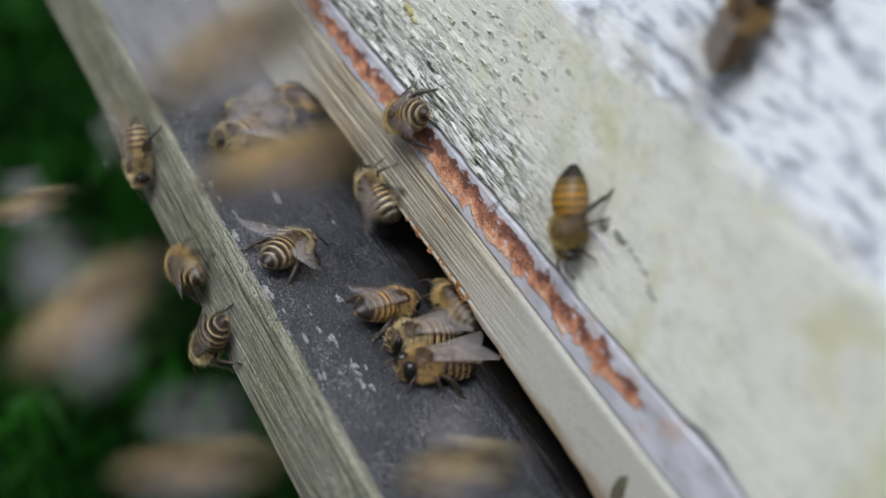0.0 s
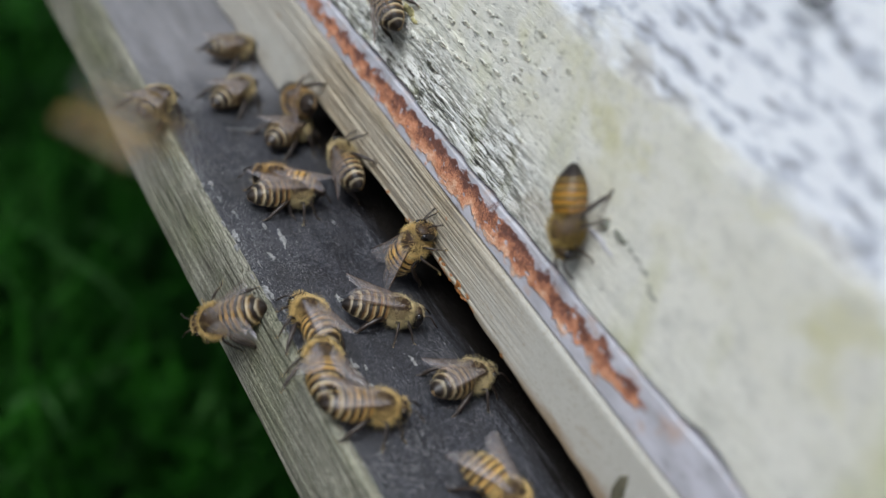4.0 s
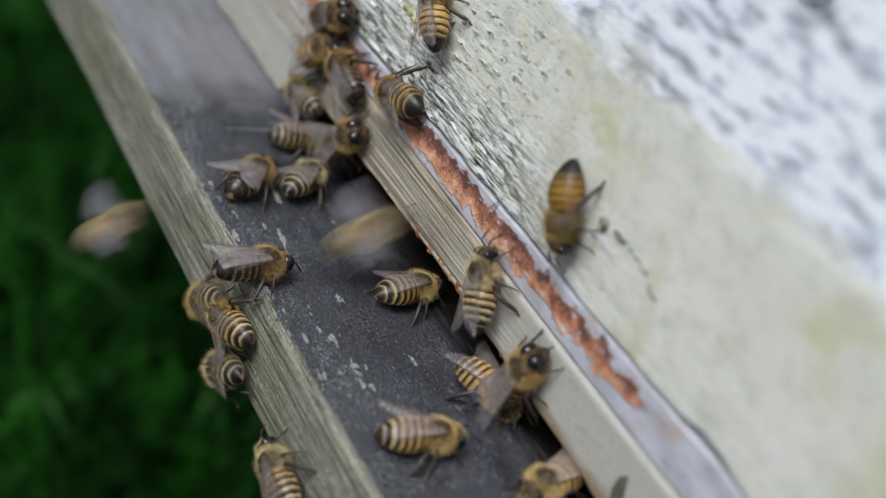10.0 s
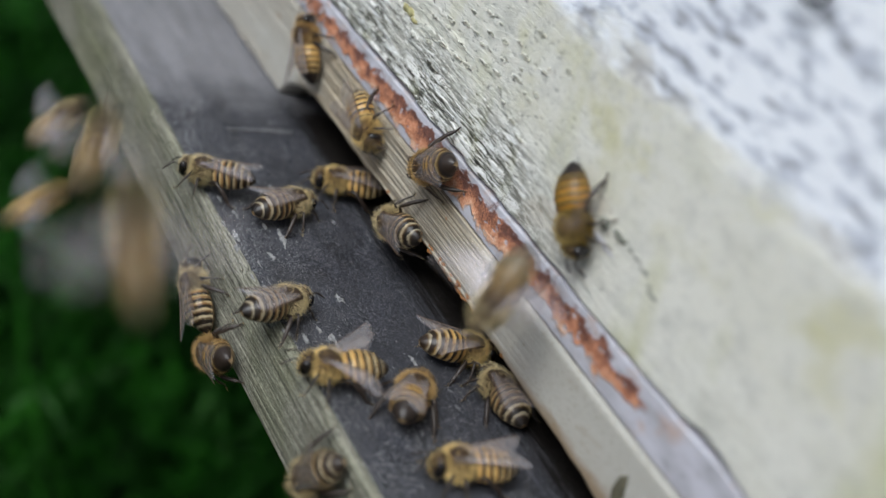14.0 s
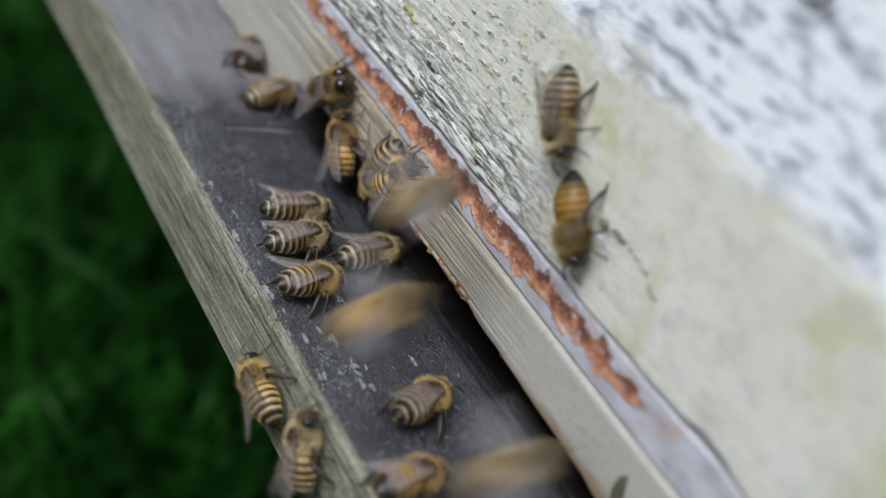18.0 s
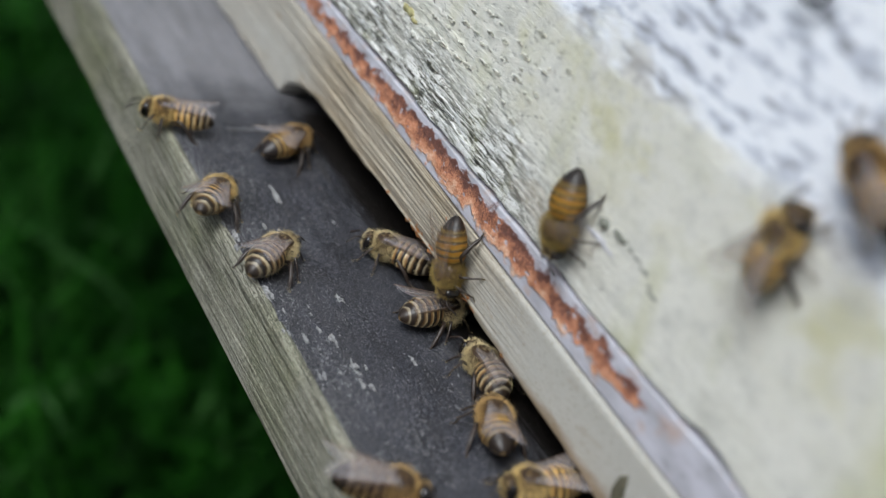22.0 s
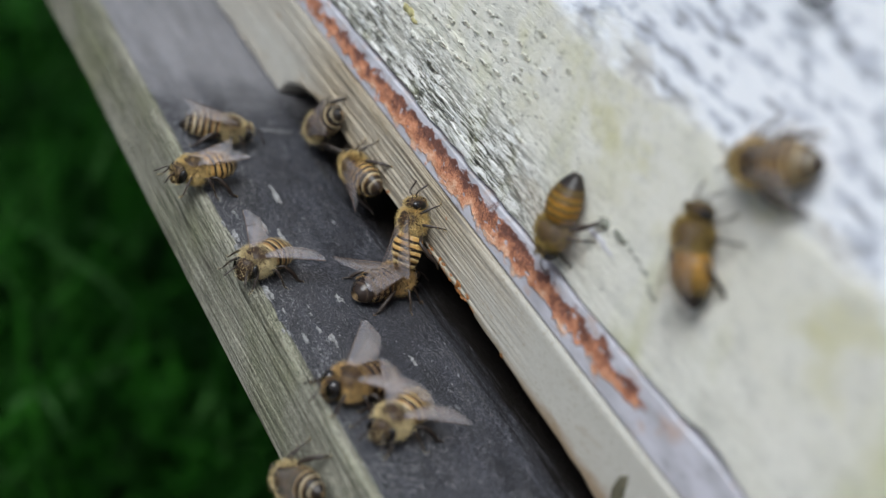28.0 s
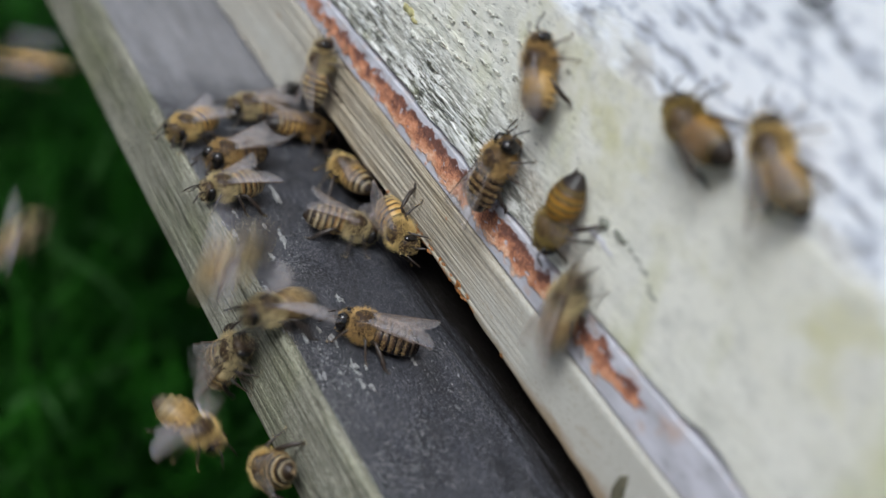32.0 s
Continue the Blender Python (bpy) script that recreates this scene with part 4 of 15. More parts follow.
def beat(bee, seed, states):
    """Wings: 0 folded, 1 spread and beating, between the times given; legs step while the bee lives."""
    r = random.Random(seed)
    slack = 0.02 + 0.16 * r.random() ** 2
    for w in bee.children:
        kind = w.name.split(".")[0]
        side = 1 if w.location.y > 0 else -1
        if kind in POSTURE:
            # no two bees hold head and abdomen alike
            x, z, low, high, sway = POSTURE[kind]
            hinge = pose(x * MM, 0, z * MM)
            w.matrix_basis = hinge @ pose(0, 0, 0, 0, r.uniform(low, high), r.uniform(-sway, sway)) @ hinge.inverted()
        if kind in WING_ROOT:
            rows, last = [], -1.0
            for (t0, a), (t1, b) in zip(states, states[1:] + [(32.0, states[-1][1])]):
                if t0 > last + 0.03:
                    rows.append((t0, wing_pose(kind, side, a + (1 - a) * (slack + 0.03 * r.random()))))
                    last = t0
                if a >= 1 and b >= 1 and t1 - t0 < 1.2:
                    t, up = t0 + 0.0667, True
                    while t < t1 - 0.05:
                        rows.append((t, wing_pose(kind, side, 1.0, 38 if up else -22)))
                        last, up, t = t, not up, t + 0.0667
            if rows[-1][0] < 32:
                rows.append((32.0, wing_pose(kind, side, max(states[-1][1], slack))))
            walk(w, rows)
        elif kind in LEGS:
            root = w.location.copy()
            beat_on = (kind == "middle_leg") == (side > 0)
            rows, t, k = [], 0.0, 0
            while t <= 32.0:
                swing = 13 * (1 if (k % 2 == 0) == beat_on else -1) * r.uniform(0.5, 1.1)
                rows.append((min(t, 32.0), pose(*root, 0, 0, side * swing)))
                t, k = t + 0.4, k + 1
            walk(w, rows)


def motions():
    """Every bee's way over the board, the wall and through the air."""
    bee = copy_thing(KINDS[0], pose(0, 0, 0))
    walk(bee, [
        wall(0,20.4,24.5,35), wall(0.5,28.4,10.9,35), wall(1,35.8,9.4,-8), wall(1.5,33.3,8.6,-18), wall(2,31.7,10.7,11), wall(2.25,31.9,13.7,-31),
        wall(2.5,32.2,16.7,-74), wall(3,18.8,8,-132), wall(3.5,6.1,10.1,-149), wall(4.17,8.3,6,-91), wall(4.83,5,9.3,-32), wall(5.5,11.9,8,27),
        wall(6,9.5,28.8,87), at(6.09,9,3,19.2,-72,52,-19), at(6.19,8.5,6,9.6,-49,22,-42), at(6.28,8,9,0,-19,2,-73), board(6.4,8,-10,-91), board(6.47,8,-35,-91),
        board(6.97,-80,-110,-91), board(7.32,-43,-85,-35), board(7.68,-6,-60,21), board(8.03,32,-35,76), board(8.14,31.6,-10,76), board(8.25,31.6,9,70),
        board(8.5,31.2,13.4,35), board(8.75,34.3,18,-21), board(9,37.4,22.6,-77), board(9.5,34.1,28.3,-60), board(9.73,31.4,9,-90), board(9.86,31.4,-10,-96),
        board(9.93,31,-35,-96), board(10.43,120,-160,-96), board(11.13,87,-118,-149), board(11.83,54,-77,158), board(12.53,21,-35,105), board(12.64,21.5,-10,105),
        at(12.75,21.5,9,0,-16,6,87), at(12.88,21.3,4.5,4,-62,-7,37), wall(13,21.2,8,-48), at(13.12,22.7,3.8,6.2,-72,-26,14), at(13.25,24.2,7.5,4.5,-52,-8,32), at(13.38,25.7,4.2,2.3,-27,2,56),
        board(13.5,27.2,0.9,81), board(14,33.9,0.7,66), board(14.25,31.9,1.1,3), board(14.5,29.9,1.5,-59), board(15.17,18.6,1.9,-46), board(15.83,21.1,4.1,-32),
        board(16.5,8.7,7.2,-18), board(16.58,6.6,8.1,-56), board(16.65,4.5,9,-93), board(16.78,4.5,-10,-106), board(16.85,5,-35,-106), board(17.35,-40,-260,-106),
        board(17.74,-12,-185,-162), board(18.13,17,-110,141), board(18.52,45,-35,84), board(18.64,45,-10,84), board(18.75,45,9,64), board(18.88,46.4,11.7,6),
        board(19,47.9,14.3,-52), board(19.18,44.5,9,-81), board(19.3,44.5,-10,-86), board(19.38,45,-35,-86), board(19.88,-40,-310,-86), board(20.43,-17,-218,-145),
        board(20.97,5,-127,155), board(21.52,28,-35,96), board(21.64,28.2,-10,96), board(21.75,28.2,9,76), board(21.88,28.4,18.8,19), board(22,28.6,28.5,-39),
        board(22.23,33.9,9,-95), board(22.36,33.9,-10,-104), board(22.43,34,-35,-104), board(22.93,120,-60,-104), board(24.63,67,-52,-159), board(26.32,14,-43,146),
        board(28.02,-39,-35,91), board(28.14,-38.7,-10,91), board(28.25,-38.7,9,93), board(28.5,-37.1,1.3,101), board(29,-36.5,11.5,54), board(29.25,-31.4,18.2,99),
        board(29.5,-26.3,24.9,144), board(30,-31.2,28.5,172), board(30.12,-29.8,18.8,-148), board(30.23,-28.5,9,-108), board(30.36,-28.5,-10,-93), board(30.43,-28,-35,-93),
        board(30.93,-40,-135,-93), board(32,-40,-135,-93),
    ])
    beat(bee, 0, [(0,0), (28.5,0), (29,0.5), (29.25,0), (29.5,0), (30,0.5), (30.12,0), (32,0)])
    bee = copy_thing(KINDS[5], pose(0, 0, 0))
    walk(bee, [
        board(0,-1.4,10.5,-77), board(0.16,1.8,9,-84), board(0.28,1.8,-10,-85), board(0.36,2,-35,-85), board(0.86,-120,-60,-85), board(0.91,-65,-52,-143),
        board(0.97,-10,-43,159), board(1.02,45,-35,101), board(1.14,45,-10,101), board(1.25,45,9,77), board(1.33,47.1,13.7,30), board(1.42,49.2,18.4,-17),
        board(1.5,51.3,23.2,-64), board(2,61.8,13.6,-60), board(2.25,67.1,14.2,1), board(2.5,72.4,14.9,63), at(2.56,70.8,31.4,15.2,3,-15,75), at(2.69,57,190,102,2,-31,88),
        at(2.85,41,346,184,0,-38,95), at(2.96,28,363,195,-25,-23,161), at(3.08,16,380,205,-23,3,-146), at(3.19,3,398,215,0,17,-89), at(3.35,7,191,114,2,-9,-81), at(3.43,4.6,12.8,-12.6,-17,-68,-48),
        at(3.5,10.4,6.5,9.1,-17,-68,-48), at(3.57,16.1,0.1,30.7,-17,-68,-48), at(3.72,69.2,104.2,83.6,-22,-53,4), at(3.88,122,208,136,-9,-41,42), at(4.2,234,390,244,0,-37,60), at(5.03,206,370,195,19,-26,-6),
        at(5.86,178,350,146,17,-7,-61), at(6.69,150,330,97,0,3,-117), at(6.85,65,170,60,2,-8,-116), at(6.93,5.5,43.4,-6.4,7,-33,-117), at(7,-4.4,23.8,7.9,7,-33,-117), at(7.07,-14.3,4.3,22.2,7,-33,-117),
        at(7.13,1.3,110.1,79.3,0,-34,-179), at(7.19,17,216,136,-2,-39,117), at(7.35,38,388,245,0,-42,83), at(7.63,72,395,208,-21,-28,148), at(7.91,105,402,171,-18,-6,-160), at(8.19,139,409,134,0,5,-108),
        at(8.35,68,200,77,2,-11,-101), at(8.43,7.6,30.5,-10.4,-3,-49,-81), at(8.5,10,15,7.9,-3,-49,-81), at(8.57,12.4,-0.6,26.2,-3,-49,-81), at(8.63,63,88.3,47.7,-12,-40,-20), at(8.69,114,177,69,-6,-29,31),
        at(8.85,217,319,110,0,-26,56), at(9.46,182,326,112,13,-16,-1), at(10.08,146,332,114,13,-1,-52), at(10.69,111,339,115,0,8,-105), at(10.85,65,176,64,1,-21,-100), at(10.94,31.5,51,5.8,-2,-51,-93),
        nose(11,27.3,0,-83), nose(11.5,18.8,-13,-43), nose(12,21.9,-3.6,-9), nose(12.25,18.9,-8.3,-46), nose(12.5,15.9,-13,-82), nose(12.75,19,-9.7,-43),
        nose(13,22.2,-6.4,-3), nose(13.5,14.6,-10.7,-31), nose(14,7.4,-13,28), nose(14.5,-8.3,-7.8,7), at(14.62,-0.8,56,-1.6,-50,9,34), at(14.88,67,254,63,-15,-11,62),
        at(15.2,142,459,115,0,-25,71), at(16.2,160,439,159,-18,-13,130), at(17.19,179,418,203,-18,7,-177), at(18.19,198,398,247,0,19,-119), at(18.35,84,205,126,3,0,-115), at(18.43,-4.9,43.7,-5.3,5,-44,-107),
        at(18.5,-8.3,32.8,5.8,5,-44,-107), at(18.57,-11.6,21.8,17,5,-44,-107), at(18.63,23.3,126,58.8,-4,-42,-32), at(18.69,58,230,101,-4,-35,38), at(18.85,125,408,176,0,-33,70), at(19.63,136,421,167,-18,-22,134),
        at(20.41,147,435,158,-17,-3,-170), at(21.19,158,449,150,0,7,-114), at(21.35,55,229,78,3,-10,-107), at(21.43,-29.3,43.6,-12.6,0,-50,-88), at(21.5,-29,34.7,-2.2,0,-50,-88), at(21.57,-28.8,25.8,8.3,0,-50,-88),
        at(21.63,-13,140,57,-10,-44,-14), at(21.69,4,254,105,-5,-36,50), at(21.85,36,453,192,0,-34,81), at(23.96,82,430,172,-17,-23,142), at(26.08,128,408,151,-16,-4,-166), at(28.19,175,385,131,0,7,-113),
        at(28.35,98,212,78,9,-7,-73), at(28.39,59.6,128.8,39.5,4,-26,-24), at(28.43,20.9,45.8,1,-16,-34,33), at(28.5,35.7,55.3,12.7,-16,-34,33), at(28.57,50.5,64.8,24.5,-16,-34,33), at(28.69,52,244,84,-3,-29,74),
        at(28.85,69,412,135,0,-29,85), at(30.27,-100,242,205,14,1,35), at(31.69,-269.6,71.7,275,0,30,-15), at(31.85,-125.5,40.2,161.4,-24,5,-26), at(31.94,-20.8,10.6,58.1,-46,-22,-25), wall(32,-7.7,46.7,-52),
    ])
    beat(bee, 1, [(0,0), (2.5,0), (2.56,1), (10.94,1), (11,0.5), (11.5,0), (14.5,0), (14.62,1), (31.94,1), (32,0)])
    bee = copy_thing(KINDS[0], pose(0, 0, 0))
    walk(bee, [
        board(0,-2.6,-2.8,8), at(0.25,-7.2,7.5,4.5,-45,6,6), wall(0.5,-11.8,8.7,8), at(0.61,-12,4.5,4.4,-55,-17,-41), at(0.72,-12.1,9,0,-12,-10,-89), board(0.84,-12.1,-10,-103),
        board(0.92,-12,-35,-103), board(1.42,-80,-60,-103), board(1.47,-20,-48,171), board(1.52,40,-35,84), board(1.64,39.9,-10,84), board(1.75,39.9,9,64),
        board(1.88,37.2,10.8,8), board(2,34.5,12.7,-48), board(2.5,33.7,19.6,-48), board(3,24.9,24.1,-65), board(3.21,27.3,9,-99), board(3.34,27.3,-10,-105),
        board(3.41,27,-35,-105), board(3.91,40,-85,-105), board(4.45,19,-68,-45), board(4.99,-2,-52,15), board(5.53,-23,-35,75), board(5.64,-22.9,-10,75),
        board(5.75,-22.9,9,78), board(6,-28,24,96), board(6.07,-27.2,19,46), board(6.14,-26.5,14,-5), board(6.21,-25.8,9,-55), board(6.34,-25.8,-10,-82),
        board(6.41,-26,-35,-82), board(6.91,-40,-110,-82), board(6.95,-18,-85,-22), board(6.99,5,-60,37), board(7.03,27,-35,97), board(7.14,27,-10,97),
        board(7.25,27,9,100), board(7.5,21.2,3.5,118), board(7.58,19,6.2,-179), board(7.67,16.8,9,-117), board(7.79,16.8,-10,-95), board(7.87,17,-35,-95),
        board(8.37,80,-135,-95), board(9.42,47,-102,-151), board(10.48,14,-68,154), board(11.53,-19,-35,98), board(11.64,-19.4,-10,98), board(11.75,-19.4,9,77),
        board(11.88,-18.1,17.3,18), board(12,-16.8,25.6,-41), board(12.5,-11.4,16.9,-60), board(13,-8.2,7.8,-64), board(13.5,-5.2,5.6,-65), board(14,-12.4,3,-94),
        board(14.25,-10.6,2.7,-138), board(14.5,-8.8,2.3,177), at(15,-3.2,4.9,2.3,-5,-30,-150), at(15.5,2.5,7.5,4.5,-37,-49,-98), at(16,8.1,3.8,6.6,-77,-39,-37), wall(16.5,13.8,8.7,-11),
        wall(16.75,12.2,12.3,-71), wall(17,10.6,15.9,-131), wall(17.5,13.5,11.6,-80), wall(18,18.2,13.5,-120), at(18.12,17.2,4.5,6.7,28,-46,-121), at(18.24,16.1,9,0,5,-13,-101),
        board(18.36,16.1,-10,-98), board(18.44,16,-35,-98), board(18.94,80,-285,-98), board(19.47,68,-202,-156), board(19.99,57,-118,146), board(20.52,45,-35,87),
        board(20.64,45,-10,87), at(20.75,45,9,0,-2,13,86), at(20.88,51.1,4.5,11.4,-13,51,76), wall(21,57.1,22.9,77), at(21.09,53.1,3,15.3,-73,43,-20), at(21.18,49,6,7.6,-50,15,-44),
        at(21.27,45,9,0,-18,0,-76), board(21.4,45,-10,-94), board(21.47,45,-35,-94), board(21.97,-40,-60,-94), board(22.82,-29,-52,-35), board(23.67,-17,-43,25),
        board(24.52,-6,-35,85), board(24.64,-5.9,-10,85), at(24.75,-5.9,9,0,18,1,104), at(24.83,-4,6,2.7,49,-13,135), at(24.92,-2.1,3,5.3,73,-40,160), wall(25,-0.3,8,-107),
        wall(25.25,1.1,8,-42), wall(25.5,2.5,8,23), wall(26.17,1.1,4.6,2), wall(26.83,7.5,8.5,-20), wall(27.5,1.8,8,-41), wall(28,8.3,8.8,-62),
        wall(28.5,11.6,8.3,-119), wall(28.75,17.2,8.7,-58), wall(29,22.7,9,2), wall(29.5,27.1,11.2,-67), wall(30,23,25.5,-107), at(30.13,21.1,4.5,12.8,13,-51,-100),
        at(30.27,19.2,9,0,1,-14,-85), board(30.4,19.2,-10,-82), board(30.48,19,-35,-82), board(30.98,0,-135,-82), board(32,0,-135,-82),
    ])
    beat(bee, 2, [(0,0), (5.75,0), (6,0.5), (6.07,0), (16.75,0), (17,0.5), (17.5,0), (32,0)])
    bee = copy_thing(KINDS[0], pose(0, 0, 0))
    walk(bee, [
        nose(0,25.6,-9.2,20), at(0.25,28.7,31,2.2,-48,-7,-35), board(0.5,31.7,21.9,-79), board(1,13.7,18.3,-67), board(1.19,15.7,9,-100), board(1.32,15.7,-10,-106),
        board(1.39,16,-35,-106), board(1.89,120,-60,-106), board(2.1,78,-52,-161), board(2.31,36,-43,143), board(2.52,-6,-35,88), board(2.64,-6.2,-10,88),
        board(2.75,-6.2,9,91), board(3,-6.1,17.2,109), board(3.25,-8,19.5,70), board(3.5,-9.9,21.9,30), board(4.17,-4.3,23.7,-1), board(4.83,-8,17,-32),
        board(5.5,-5.2,18.9,-64), board(6,-19.5,22,-89), board(6.5,-24.3,28.5,-40), board(6.73,-25.5,9,-74), board(6.86,-25.5,-10,-81), board(6.93,-26,-35,-81),
        board(7.43,120,-110,-81), board(8.13,81,-85,-23), board(8.83,42,-60,34), board(9.53,3,-35,91), board(9.64,3.2,-10,91), board(9.75,3.2,9,66),
        board(9.83,3.1,7.4,18), board(9.92,2.9,5.8,-29), board(10,2.8,4.3,-77), board(10.16,-0.4,9,-79), board(10.29,-0.4,-10,-79), board(10.36,0,-35,-79),
        board(10.86,-120,-185,-79), board(11.42,-74,-135,-28), board(11.97,-27,-85,23), board(12.53,19,-35,74), board(12.64,19.1,-10,74), board(12.75,19.1,9,78),
        board(13,22.4,24.7,104), at(13.25,24.6,31,2.2,49,4,147), nose(13.5,26.7,-4.3,-156), at(13.56,29.1,49.7,-1.5,56,-2,142), at(13.69,50,190,34,16,-8,99), at(13.85,74,332,52,0,-21,81),
        at(15.27,-91,211,144,14,8,33), at(16.69,-256.5,89.1,235.9,0,37,-20), at(16.85,-142.7,56.3,122.9,3,32,12), at(16.89,-97.4,28,68.9,2,26,47), at(16.93,-52.2,-0.4,14.8,-2,21,80), at(17,-49.5,14.9,8.7,-2,21,80),
        at(17.07,-46.8,30.3,2.7,-2,21,80), at(17.13,-119,41.1,76.3,13,-6,114), at(17.19,-191.2,52,150,11,-36,146), at(17.35,-332.9,69,271.3,0,-50,169), at(18.27,-92,205,183,-11,-20,-150), at(19.19,149,341,94,0,9,-116),
        at(19.35,65,177,36,2,-4,-113), at(19.43,1.7,45.1,-43.9,4,-33,-106), at(19.5,-3.1,28.5,-32.8,4,-33,-106), at(19.57,-7.9,11.9,-21.6,4,-33,-106), at(19.61,12,90,-3.4,0,-33,-56), at(19.65,32,168,15,-3,-30,-7),
        at(19.69,52,246,33,-2,-27,40), at(19.85,107,444,79,0,-25,75), at(20.96,83,430,89,10,-17,19), at(22.08,60,415,100,10,-5,-33), at(23.19,36,401,110,0,2,-84), at(23.35,58,188,68,-3,-25,-84),
        at(23.44,73.9,27,17,-8,-53,-80), wall(23.5,75.9,12.1,-84), at(23.56,81.6,24,22.7,-52,-58,23), at(23.69,133,190,128,-18,-41,55), at(23.85,190,361,224,0,-38,72), at(25.8,174,392,209,-22,-25,138),
        at(27.74,158,424,195,-20,-2,-168), at(29.69,142,455,180,0,9,-112), at(29.85,47,228,98,2,2,-115), at(29.93,-17.9,48.2,2.6,8,-13,-123), at(30,-31.2,27.8,8.4,8,-13,-123), at(30.07,-44.4,7.4,14.1,8,-13,-123),
        at(30.13,-11.7,103.1,39.2,0,-15,172), at(30.19,21,199,64,-3,-22,106), at(30.35,73,350,100,0,-26,72), at(30.8,65,343,94,11,-17,18), at(31.24,58,336,88,11,-3,-32), at(31.69,50,329,82,0,6,-83),
        at(31.85,70,179,45,-3,6,-37), at(31.89,75.2,101.3,20.4,-5,9,16), at(31.93,80,23.2,-3.8,-5,12,70), at(32,86.9,42.6,-8.2,-5,12,70),
    ])
    beat(bee, 3, [(0,0), (6,0), (6.5,0.5), (6.73,0), (13.5,0), (13.56,1), (23.44,1), (23.5,0), (23.56,1), (32,1)])
    bee = copy_thing(KINDS[1], pose(0, 0, 0))
